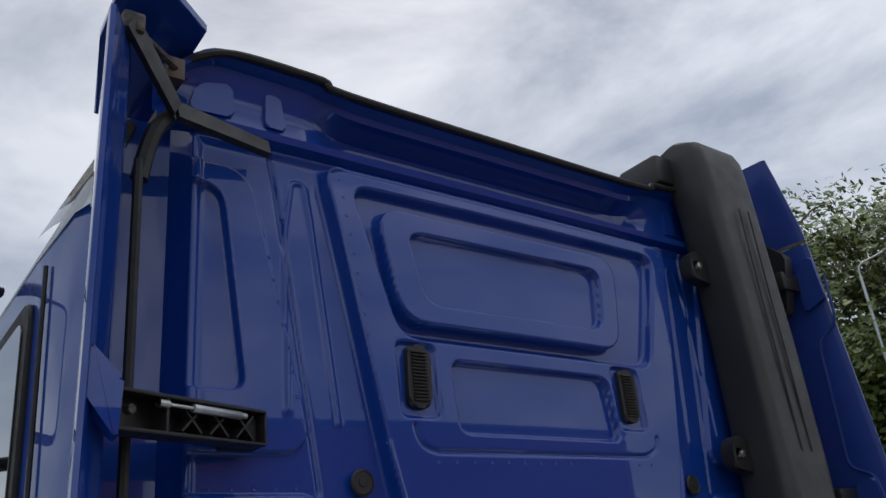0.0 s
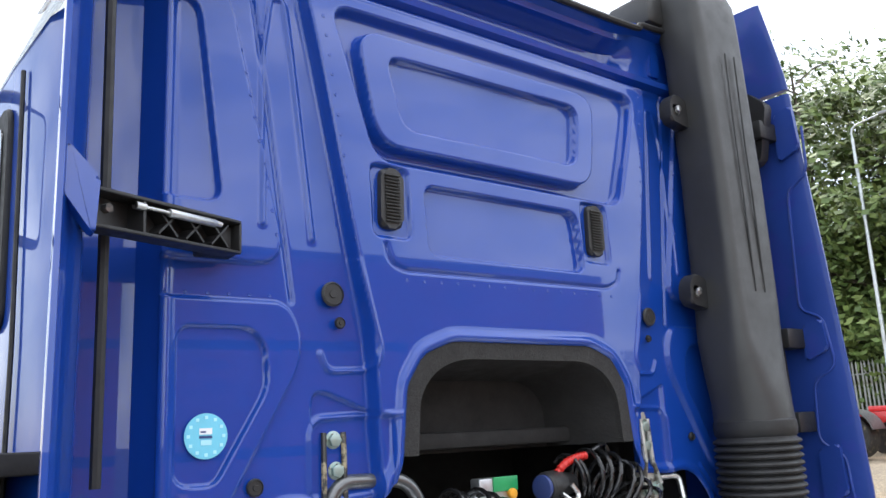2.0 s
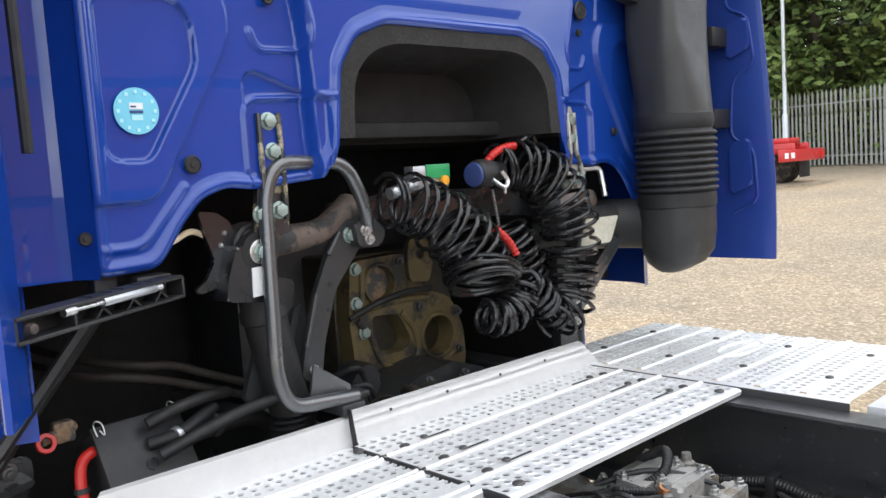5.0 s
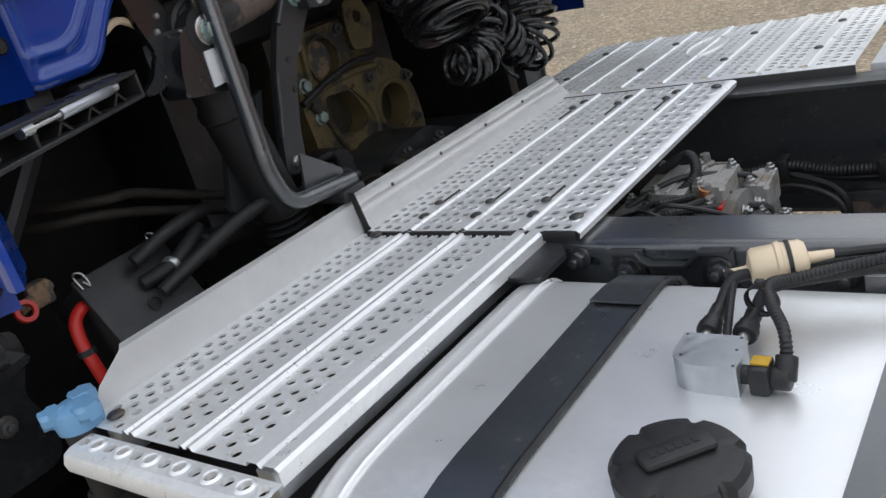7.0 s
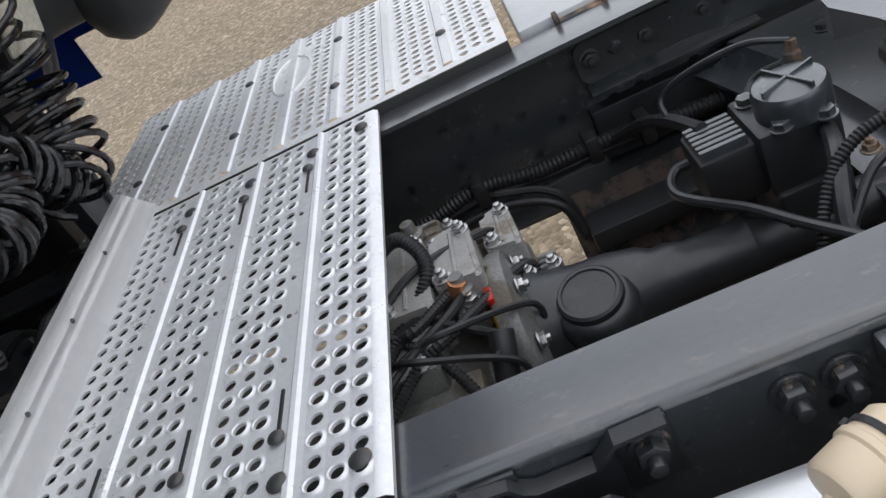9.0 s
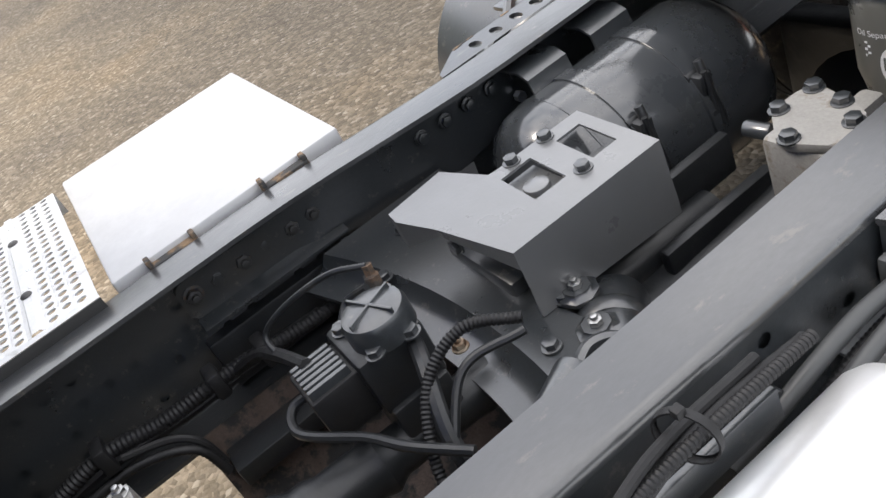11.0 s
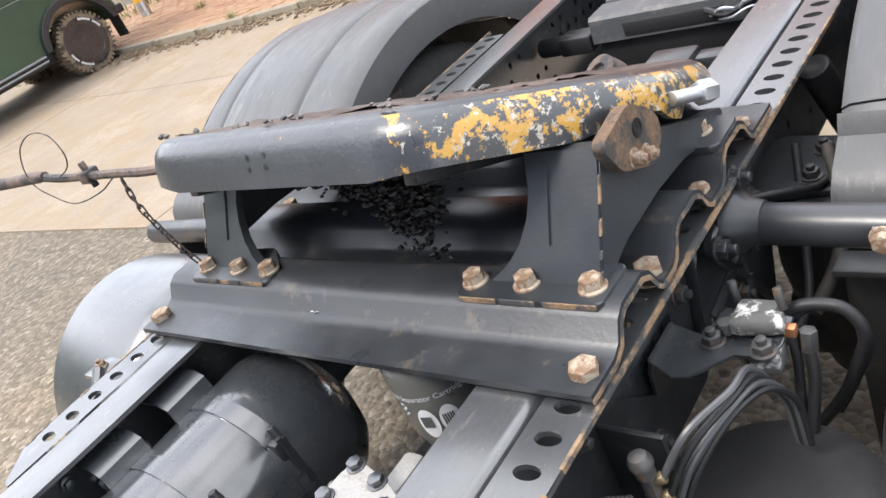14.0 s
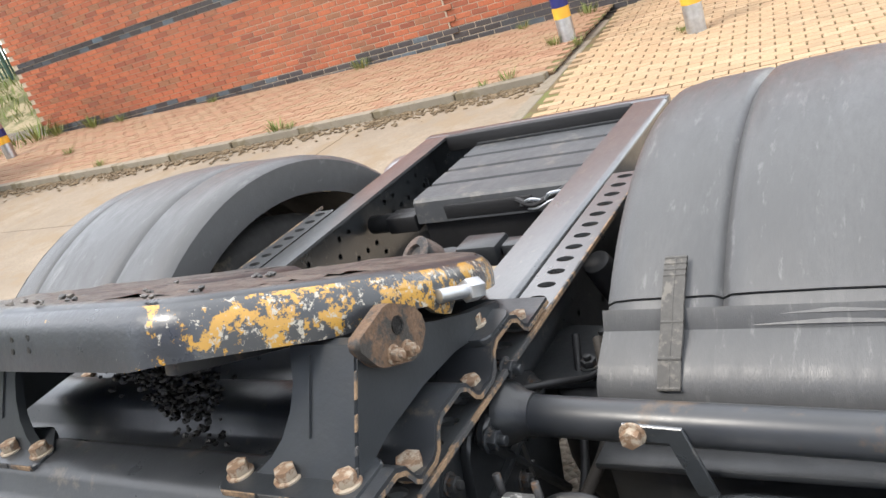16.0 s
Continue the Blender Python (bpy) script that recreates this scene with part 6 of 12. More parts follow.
for s in (-1, 1):
    # pedestal: foot, leaning front web with a concave side, low wing plate to the rear foot, pivot block
    off = -0.055 if s > 0 else 0.0
    X = lambda x: s * x + off
    bm = bmesh.new()
    foot = rounded([(X(0.452), -1.915), (X(0.452), -1.836), (X(0.230), -1.836), (X(0.230), -1.872), (X(0.30), -1.93)], 0.014)
    prism(bm, foot, HIGH + 0.001, HIGH + 0.013, "z", 0.002)
    web = [(X(0.436), HIGH + 0.006), (X(0.225), HIGH + 0.006), (X(0.276), HIGH + 0.014), (X(0.300), HIGH + 0.030), (X(0.320), HIGH + 0.052), (X(0.333), HIGH + 0.080), (X(0.338), HIGH + 0.11), (X(0.332), HIGH + 0.15), (X(0.436), HIGH + 0.15)]
    made = prism(bm, web, -1.878, -1.862, "y", 0.0)
    lean = Matrix.Translation((0, 0, HIGH)) @ Matrix(((1, 0, 0, 0), (0, 1, -0.62, 0), (0, 0, 1, 0), (0, 0, 0, 1))) @ Matrix.Translation((0, 0, -HIGH))
    bmesh.ops.transform(bm, matrix=lean, verts=made)
    wing = rounded([(-1.872, HIGH + 0.004), (-1.955, 1.190), (-2.03, 1.178), (-2.107, 1.134), (-2.20, 1.092), (-2.285, HIGH + 0.016), (-2.285, HIGH + 0.003), (-2.19, HIGH + 0.006), (-2.14, 1.066), (-2.05, 1.073), (-1.95, 1.069), (-1.905, 1.058)], 0.014)
    prism(bm, wing, min(X(0.420), X(0.438)), max(X(0.420), X(0.438)), "x", 0.002)
    rear = rounded([(X(0.47), -2.265), (X(0.47), -2.175), (X(0.36), -2.175), (X(0.36), -2.265)], 0.02)
    prism(bm, rear, HIGH + 0.001, HIGH + 0.013, "z", 0.002)
    # raised cast ribs on the web
    rib = [(X(0.368), HIGH + 0.055), (X(0.366), HIGH + 0.055), (X(0.366), HIGH + 0.14), (X(0.368), HIGH + 0.14)]
    made = prism(bm, rib, -1.862, -1.8575, "y", 0.0)
    bmesh.ops.transform(bm, matrix=lean, verts=made)
    pedestal = part("pedestal", bm, CHIPPED, fifth, "cast dark grey pedestal bracket")
    for x in (0.250, 0.333, 0.428):
        bolt(RUST_BOLT, (X(x), -1.866, HIGH + 0.013), (0, 0, 1), pedestal)
    bolt(RUST_BOLT, (X(0.428), -2.219, HIGH + 0.013), (0, 0, 1), pedestal)
    bm = bmesh.new()
    for a, b in ((0.240, 0.30), (0.305, 0.36), (0.37, 0.445)):
        box(bm, min(X(a), X(b)), max(X(a), X(b)), -1.8375, -1.8345, HIGH + 0.003, HIGH + 0.012, 0.001, seg=1)
    # bare worn corner where the web meets the wing
    rr = random.Random(40 + s)
    z = HIGH + 0.012
    while z < HIGH + 0.11:
        l = rr.uniform(0.004, 0.02)
        if rr.random() < 0.6:
            y = -1.862 - 0.62 * (z - HIGH)
            made = box(bm, X(0.4385) - 0.0015, X(0.4385) + 0.0015, -1.8645, -1.8605, z, z + l, 0.0, lean, seg=1)
        z += l
    tagged(part("rust", bm, RUSTY_EDGE, pedestal), kind="stuff")
    bm = bmesh.new()
    prism(bm, rounded([(-1.934, 1.207), (-2.015, 1.219), (-2.060, 1.188), (-2.080, 1.155), (-2.040, 1.120), (-1.962, 1.157)], 0.014), min(X(0.4385), X(0.456)), max(X(0.4385), X(0.456)), "x", 0.003)
    boss = part("pivot_boss", bm, RUSTY_DARK, fifth, "rusty pivot block")
    # rim and a black disc that stands for the dark inside the pin hole
    bm = bmesh.new()
    lathe(bm, [(0.0085, -0.006), (0.0085, 0.0012), (0.012, 0.0016), (0.012, 0.0), (0.0085, -0.001)], aim((X(0.456), -2.019, 1.184), (s, 0, 0)), 18, close=False)
    cyl(bm, (X(0.4555), -2.019, 1.184), (X(0.4563), -2.019, 1.184), 0.0084, seg=18)
    part("pin_hole", bm, GREASE_AND_HOLE_BLACK, boss)
    for y, z in ((-2.020, 1.147), (-1.992, 1.158)):
        bolt(RUST_SMALL, (X(0.456), y, z), (s, 0, 0), boss)
    bm = bmesh.new()
    cyl(bm, (X(0.452), -2.125, 1.163), (X(0.470), -2.172, 1.145), 0.010, seg=14, bevel=0.001)
    cyl(bm, (X(0.468), -2.166, 1.147), (X(0.476), -2.190, 1.138), 0.017, seg=6, bevel=0.002)
    part("stop_bolt", bm, GALV, fifth, "bare steel stop bolt")
# release handle and its chain
bm = bmesh.new()
sweep(bm, glide([(0.20, -1.89, 1.266), (0.34, -1.858, 1.272), (0.46, -1.855, 1.275), (0.66, -1.860, 1.272), (0.76, -1.860, 1.278)], 6), 0.0085, 8)
sweep(bm, [(0.74, -1.860, 1.281), (0.77, -1.860, 1.280), (1.0, -1.860, 1.269), (1.02, -1.860, 1.267)], 0.0125, 12, radii=[0.009, 0.0125, 0.0125, 0.0115])
box(bm, 0.545, 0.58, -1.875, -1.845, 1.262, 1.286, 0.003)
cyl(bm, (0.562, -1.86, 1.25), (0.562, -1.86, 1.302), 0.007, seg=6, bevel=0.001)
part("release_handle", bm, OLD_STEEL, fifth, "worn steel release handle")
bm = bmesh.new()
sweep(bm, glide([(0.66, -1.85, 1.279), (0.60, -1.85, 1.300), (0.576, -1.85, 1.330), (0.592, -1.85, 1.367), (0.656, -1.85, 1.375), (0.735, -1.85, 1.350), (0.785, -1.85, 1.305), (0.790, -1.85, 1.268), (0.751, -1.85, 1.243), (0.671, -1.85, 1.220), (0.544, -1.85, 1.241), (0.46, -1.85, 1.27)], 8), 0.0014, 6)
part("wire_loop", bm, OLD_STEEL, fifth)
link = bmesh.new()
loop = [(0.0045 * math.cos(a) , 0, 0.009 * math.sin(a) + (0.004 if math.sin(a) > 0 else -0.004)) for a in [2 * math.pi * k / 14 for k in range(15)]]
sweep(link, loop, 0.0018, 6, caps=False)
link = as_mesh("chain_link", link, OLD_STEEL)
chain = glide([(0.43, -1.848, 1.275), (0.42, -1.842, 1.21), (0.40, -1.85, 1.13), (0.385, -1.862, 1.075)], 24)
step, last = 0.0165, None
walked = 0.0
for a, b in zip(chain, chain[1:]):
    walked += (b - a).length
    if walked >= step:
        walked = 0.0
        last = not last
        piece("chain_link", link, aim(b, b - a) @ Matrix.Rotation(math.pi / 2 if last else 0.3, 4, "Z"), fifth)

# ---- rear wheels, mudguards and tail ----
AXLE_Y, AXLE_Z, GUARD_R = -2.87, 0.355, 0.805


def tyre_profile(r, w):
    return [(r * 0.56, -w * 0.42), (r * 0.62, -w * 0.5), (r * 0.82, -w * 0.52), (r * 0.93, -w * 0.49), (r * 0.985, -w * 0.42), (r, -w * 0.36), (r, -w * 0.20), (r - 0.012, -w * 0.19), (r - 0.012, -w * 0.16), (r, -w * 0.15),
            (r, -w * 0.02), (r - 0.012, -w * 0.01), (r - 0.012, w * 0.02), (r, w * 0.03), (r, w * 0.16), (r - 0.012, w * 0.17), (r - 0.012, w * 0.20), (r, w * 0.21), (r, w * 0.36), (r * 0.985, w * 0.42), (r * 0.93, w * 0.49),
            (r * 0.82, w * 0.52), (r * 0.62, w * 0.5), (r * 0.56, w * 0.42)]


def wheel(name, label, at, r, w, rim_mat, group, axis=(1, 0, 0), twin=0.0):
    ob = thing(name, label, "wheel", (at[0], at[1], at[2] - r), group)
    m = aim(at, axis)
    for off in ((-twin / 2, twin / 2) if twin else (0.0,)):
        bm = bmesh.new()
        lathe(bm, tyre_profile(r, w), m @ Matrix.Translation((0, 0, off)), 48, close=False)
        part("tyre", bm, TYRE, ob, "worn black rubber tyre")
        bm = bmesh.new()
        lathe(bm, [(0.02, 0.02), (r * 0.18, 0.03), (r * 0.22, -0.03), (r * 0.42, -0.05), (r * 0.52, -w * 0.2), (r * 0.57, -w * 0.42), (r * 0.59, -w * 0.43), (r * 0.56, -w * 0.3), (r * 0.55, w * 0.4), (r * 0.59, w * 0.43)], m @ Matrix.Translation((0, 0, off)), 36)
        part("rim", bm, rim_mat, ob)
    return ob


for s in (-1, 1):
    wheel("rear_wheel", "twin rear tyres of the tractor on steel rims", (s * 0.92, AXLE_Y, 0.5), 0.5, 0.27, GALV, "rear wheels", (s, 0, 0), 0.32)


TUBE_PAINT = surface("dark_tube_paint", (0.030, 0.033, 0.037), 0.42, 0.0, 0.2, 6.0, coat=0.35, sheen_rough=0.3, dirt=(0.085, 0.06, 0.04), dirt_amount=0.12, dirt_scale=9.0)
NUT = hexbolt_mesh("bolt", 0.0150, 0.014, NUT_PAINT, True, 0.012)


def guard(s):
    ob = thing("mudguard", "dark grey plastic mudguard with pressed ribs over a rear wheel", "mudguard", (s * 0.92, AXLE_Y, 0.7), "rear mudguards")
    across = [(0.572, -0.115), (0.566, -0.075), (0.564, -0.02), (0.580, -0.006), (0.615, 0.0), (0.735, 0.004), (0.742, -0.001), (0.748, -0.008), (0.756, -0.001), (0.763, 0.005), (0.80, 0.008), (0.90, 0.011), (1.00, 0.009), (1.060, 0.005), (1.067, -0.001), (1.075, -0.008), (1.083, -0.001), (1.09, 0.002), (1.17, -0.004), (1.19, -0.012), (1.20, -0.03), (1.202, -0.08)]

    def shell(a0, a1, grow, name, label=""):
        bm = bmesh.new()
        n = max(3, int(abs(a1 - a0) / 4))
        cols = []
        for k in range(n + 1):
            a = radians(a0 + (a1 - a0) * k / n)
            row = []
            for x, d in across:
                q = GUARD_R + d + grow
                row.append(bm.verts.new((s * x, AXLE_Y + q * math.cos(a), AXLE_Z + q * math.sin(a))))
            cols.append(row)
        faces = []
        for p, q in zip(cols, cols[1:]):
            for k in range(len(p) - 1):
                faces.append(bm.faces.new((p[k], p[k + 1], q[k + 1], q[k])))
        bmesh.ops.recalc_face_normals(bm, faces=faces)
        bmesh.ops.solidify(bm, geom=faces, thickness=0.005)
        return part(name, bm, GUARD, ob, label)

    shell(53.0, 141, 0.0, "crown", "ribbed grey crown of the mudguard")
    shell(139.0, 180, -0.022, "rear_piece", "lower rear piece of the mudguard")
    shell(50.6, 52.8, -0.003, "joint_band")
    shell(49.6, 54.4, -0.008, "joint_lap")
    bm = bmesh.new()
    cols = [[bm.verts.new((s * 1.196, AXLE_Y + q * math.cos(radians(a)), AXLE_Z + q * math.sin(radians(a)))) for q in (0.42, GUARD_R - 0.012)] for a in range(28, 184, 6)]
    faces = [bm.faces.new((p[0], p[1], q[1], q[0])) for p, q in zip(cols, cols[1:])]
    bmesh.ops.recalc_face_normals(bm, faces=faces)
    bmesh.ops.solidify(bm, geom=faces, thickness=0.004)
    part("valance", bm, BLACK, ob, "dark outer side of the mudguard")
    # the front piece falls away more steeply, with a crease below its lap
    a = radians(51.6)
    y0, z0 = AXLE_Y + (GUARD_R + 0.004) * math.cos(a), AXLE_Z + (GUARD_R + 0.004) * math.sin(a)
    front = [(y0, z0), (y0 + 0.008, z0 - 0.012), (y0 + 0.016, z0 - 0.030), (y0 + 0.066, z0 - 0.056), (y0 + 0.090, z0 - 0.078), (y0 + 0.102, z0 - 0.112), (y0 + 0.098, z0 - 0.142)]
    bm = bmesh.new()
    strip(bm, front, s * 0.568, s * 1.20, "x", 1, thick=0.006)
    part("front_piece", bm, GUARD, ob, "lower front piece of the mudguard")
    # rubber strap with ribbed ends across the joint
    bm = bmesh.new()
    line = []
    for k in range(9):
        b = radians(57.2 - 5.6 * k / 8)
        q = GUARD_R + 0.012
        line.append((AXLE_Y + q * math.cos(b), AXLE_Z + q * math.sin(b)))
    line += [(y0 + 0.022, z0 - 0.012), (y0 + 0.068, z0 - 0.046), (y0 + 0.098, z0 - 0.078)]
    strip(bm, line, s * 0.664, s * 0.698, "x", 1, thick=0.005)
    strap = part("strap", bm, OLD_RUBBER, ob, "faded rubber fastening strap with ribbed ends")
    for k in (0, 1, 2, 3, 9, 10, 11):
        bm = bmesh.new()
        p = line[min(k, len(line) - 1)]
        cyl(bm, (s * 0.664, p[0] + 0.002, p[1] + 0.002), (s * 0.698, p[0] + 0.002, p[1] + 0.002), 0.0035, seg=8)
        part("rib", bm, OLD_RUBBER, strap)
    bm = bmesh.new()
    sweep(bm, [(s * 0.681, p[0] + 0.002, p[1] + 0.003) for p in line], 0.0025, 6)
    part("rib", bm, OLD_RUBBER, strap)
    # carrier tube from the rail, with its bracket
    TUBE_Z = 0.933
    bm = bmesh.new()
    cyl(bm, (s * 0.40, -2.175, TUBE_Z), (s * 1.15, -2.175, TUBE_Z - 0.020), 0.030, seg=20, bevel=0.003)
    tube = part("carrier_tube", bm, TUBE_PAINT, ob, "round painted carrier tube")
    bm = bmesh.new()
    star = []
    for k in range(36):
        b = 2 * math.pi * k / 36 + 0.5
        q = 0.052 + 0.024 * math.cos(3 * b)
        star.append((-2.175 + q * math.cos(b), TUBE_Z + q * math.sin(b)))
    prism(bm, star, s * 0.445 if s > 0 else -0.462, s * 0.462 if s > 0 else -0.445, "x", 0.004)
    part("tube_flange", bm, FRAME_DARK, ob, "three-lobed cast flange")
    bm = bmesh.new()
    lathe(bm, [(0.032, 0.0), (0.050, 0.0), (0.046, 0.016), (0.036, 0.030), (0.031, 0.05)], aim((s * 0.460, -2.175, TUBE_Z), (s, 0, 0)), 20)
    part("tube_collar", bm, FRAME_DARK, ob)
    for k in range(3):
        b = 2 * math.pi * k / 3
        bolt(NUT, (s * 0.462, -2.175 + 0.064 * math.cos(b), TUBE_Z + 0.064 * math.sin(b)), (s, 0, 0), ob)
    bm = bmesh.new()
    arm = [(s * 0.655, 0.948), (s * 0.735, 0.943), (s * 0.765, 0.835), (s * 0.735, 0.835), (s * 0.715, 0.921), (s * 0.655, 0.921)]
    prism(bm, arm, -2.145, -2.139, "y", 0.0015)
    part("arm", bm, FRAME, ob)
    bolt(RUST_BOLT, (s * 0.668, -2.139, TUBE_Z), (0, 1, 0), ob)
    return ob


OLD_RUBBER = surface("faded_rubber", (0.085, 0.082, 0.076), 0.75, 0, 0.2, 25.0, grain=0.2, dirt=(0.14, 0.13, 0.115), dirt_amount=0.3, dirt_scale=40)
guard(-1)
guard(1)

# ribbed plastic cover between the rails at the tail
cover = thing("chassis_cover", "dark ribbed plastic cover between the rails at the tail", "cover", (0, -3.2, 0.9))
bm = bmesh.new()
prof = []
y = -3.02
prof.append((y + 0.006, 0.90))
prof.append((y, 0.958))
prof.append((y - 0.008, 0.966))
for k in range(4):
    a = y - 0.012 - 0.103 * k
    prof += [(a, 0.966), (a - 0.082, 0.966), (a - 0.087, 0.950), (a - 0.095, 0.950), (a - 0.100, 0.966)]
prof.append((-3.435, 0.966))
strip(bm, [(x, z) for x, z in prof], -0.300, 0.192, "x", 1, thick=-0.004)
part("lid", bm, LID, cover, "ribbed dark plastic lid, dusty")
bm = bmesh.new()
box(bm, -0.295, 0.187, -3.43, -3.03, 0.80, 0.955, 0.01)
part("body", bm, BLACK, cover)
bm = bmesh.new()
box(bm, -0.16, 0.10, -3.030, -3.012, 0.905, 0.945, 0.006)
cyl(bm, (0.26, -3.045, 0.90), (0.37, -3.045, 0.90), 0.026, seg=16, bevel=0.004)
box(bm, 0.20, 0.30, -3.085, -3.015, 0.875, 0.925, 0.008)
part("latch", bm, BLACK, cover)
bm = bmesh.new()
sweep(bm, glide([(-0.12, -3.01, 0.94), (-0.17, -2.99, 0.93), (-0.22, -3.005, 0.942), (-0.26, -3.02, 0.955)], 8), 0.008, 8)
part("loom", bm, BLACK, cover)
bm = bmesh.new()
sweep(bm, glide([(-0.13, -3.005, 0.925), (-0.17, -2.985, 0.945), (-0.20, -2.995, 0.935), (-0.225, -2.985, 0.955), (-0.255, -3.0, 0.95), (-0.275, -3.01, 0.935)], 8), 0.0045, 8)
sweep(bm, glide([(-0.15, -3.0, 0.915), (-0.19, -2.975, 0.925), (-0.23, -2.98, 0.94), (-0.265, -3.0, 0.93)], 8), 0.003, 8)
part("wrapped_cable", bm, GALV, cover, "bright wrapped cable ends")

tail = thing("tail_member", "dark steel rear crossmember closing the chassis", "crossmember", (0, -3.49, 0.75))
bm = bmesh.new()
box(bm, -0.396, 0.396, -3.51, -3.47, 0.72, 1.0, 0.006)
part("beam", bm, FRAME, tail)
bm = bmesh.new()
box(bm, -0.30, 0.30, -3.469, -3.44, 0.955, 1.004, 0.006)
part("edge_strip", bm, BLACK, tail)
# bright lamp lens seen behind the far mudguard
lamp = thing("tail_lamp", "pale round work lamp behind the rear mudguard", "lamp", (0.52, -3.55, 0.9))
bm = bmesh.new()
lathe(bm, [(0.04, 0), (0.075, 0.02), (0.085, 0.05), (0.075, 0.09), (0.04, 0.11)], aim((0.52, -3.50, 0.83), (0, 0, 1)), 24)
part("lens", bm, LIGHT_GREY, lamp)
bm = bmesh.new()
box(bm, 0.396, 0.52, -3.46, -3.42, 0.86, 0.90, 0.004)
part("arm", bm, FRAME, lamp)
# brake cylinder top and cover plate between the rails
axle = thing("axle_casing", "dark rear axle casing under the coupling", "axle", (0, AXLE_Y, 0.3))
bm = bmesh.new()
cyl(bm, (-0.70, AXLE_Y, 0.5), (0.70, AXLE_Y, 0.5), 0.09, seg=20, bevel=0.01)
lathe(bm, [(0.05, -0.22), (0.19, -0.12), (0.22, 0.0), (0.19, 0.12), (0.06, 0.22)], aim((0, AXLE_Y, 0.5), (0, 1, 0)), 28)
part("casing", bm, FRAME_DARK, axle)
bm = bmesh.new()
lathe(bm, [(0.03, -0.30), (0.10, -0.26), (0.17, -0.16), (0.205, 0.0), (0.20, 0.12), (0.15, 0.22), (0.08, 0.27)], aim((0.08, -2.20, 0.52), (0, 1, 0.05)), 28)
box(bm, -0.28, 0.30, -2.12, -2.04, 0.44, 0.74, 0.02)
part("pinion_housing", bm, FRAME_DARK, axle, "dark cast pinion housing")
bm = bmesh.new()
lathe(bm, [(0.045, 0), (0.048, 0.02), (0.048, 0.055), (0.042, 0.06), (0.026, 0.06), (0.022, 0.05), (0.001, 0.05)], aim((0.02, -2.78, 0.895), (0.25, 0.5, 0.6)), 24)
part("bearing_cup", bm, OLD_STEEL, axle, "worn steel cup")
bm = bmesh.new()
box(bm, -0.17, -0.06, -2.84, -2.76, 0.88, 0.935, 0.012)
box(bm, -0.24, -0.17, -2.83, -2.78, 0.89, 0.925, 0.008)
cyl(bm, (0.0, -2.8, 0.55), (0.0, -2.8, 0.90), 0.05, seg=14)
part("valve", bm, FRAME_DARK, axle)

# ---- fittings on the tank and outside the near rail ----
cap = thing("filler_cap", "black ribbed plastic fuel filler cap on the tank", "cap", (-0.891, -0.840, TANK_TOP))
m = Matrix.Translation((-0.891, -0.840, TANK_TOP - 0.004))
bm = bmesh.new()
lathe(bm, [(0.046, 0.0), (0.048, 0.01), (0.044, 0.018)], m, 32)
part("neck", bm, TANK, cap)
bm = bmesh.new()
seg = 72
prof = [(0.054, 0.014), (0.060, 0.018), (0.061, 0.036), (0.056, 0.043), (0.045, 0.046), (0.001, 0.046)]
rings = []
for r, h in prof:
    row = []
    for k in range(seg):
        a = 2 * math.pi * k / seg
        notch = 0.006 if (k % 12) < 2 and r > 0.05 else 0.0
        row.append(bm.verts.new(m @ Vector(((r - notch) * math.cos(a), (r - notch) * math.sin(a), h))))
    rings.append(row)
for a, b in zip(rings, rings[1:]):
    for k in range(seg):
        bm.faces.new((a[k], a[(k + 1) % seg], b[(k + 1) % seg], b[k]))
bm.faces.new(rings[-1])
bm.faces.new(rings[0][::-1])
part("cap_body", bm, BLACK, cap)
bm = bmesh.new()
box(bm, -0.034, 0.034, -0.014, 0.014, 0.046, 0.054, 0.004, m @ Matrix.Rotation(-0.75, 4, "Z"))
grip = part("grip", bm, BLACK, cap)
bm = bmesh.new()
for k in range(6):
    box(bm, -0.024 + 0.008 * k, -0.0185 + 0.008 * k, -0.004, 0.004, 0.054, 0.0546, 0.0, m @ Matrix.Rotation(-0.75, 4, "Z"))
part("embossing", bm, RUBBER, grip)

sender = thing("fuel_sender", "small bare aluminium sender block with hoses on the tank", "sender block", (-0.71, -0.81, TANK_TOP))
bm = bmesh.new()
prism(bm, rounded([(-0.678, -0.838), (-0.678, -0.772), (-0.741, -0.772), (-0.741, -0.845), (-0.702, -0.845), (-0.702, -0.838)], [0.002, 0.003, 0.045, 0.002, 0.001, 0.001], 10), TANK_TOP - 0.004, TANK_TOP + 0.034, "z", 0.0012)
body = part("block", bm, GALV, sender, "bare grey aluminium block")
screw = bmesh.new()
lathe(screw, [(0.0017, 0.0), (0.0017, 0.0006), (0.0001, 0.0006)], Matrix.Identity(4), 10)
screw = as_mesh("screw", screw, DARKBOLT)
for p in ((-0.682, -0.776), (-0.682, -0.834), (-0.706, -0.836), (-0.736, -0.841), (-0.724, -0.783)):
    piece("screw", screw, Matrix.Translation((p[0], p[1], TANK_TOP + 0.034)), body)
bm = bmesh.new()
cyl(bm, (-0.722, -0.845, TANK_TOP + 0.016), (-0.722, -0.853, TANK_TOP + 0.016), 0.010, seg=14)
box(bm, -0.737, -0.707, -0.874, -0.853, TANK_TOP, TANK_TOP + 0.032, 0.004)
cyl(bm, (-0.722, -0.873, TANK_TOP + 0.016), (-0.722, -0.892, TANK_TOP + 0.016), 0.0125, seg=16, bevel=0.003)
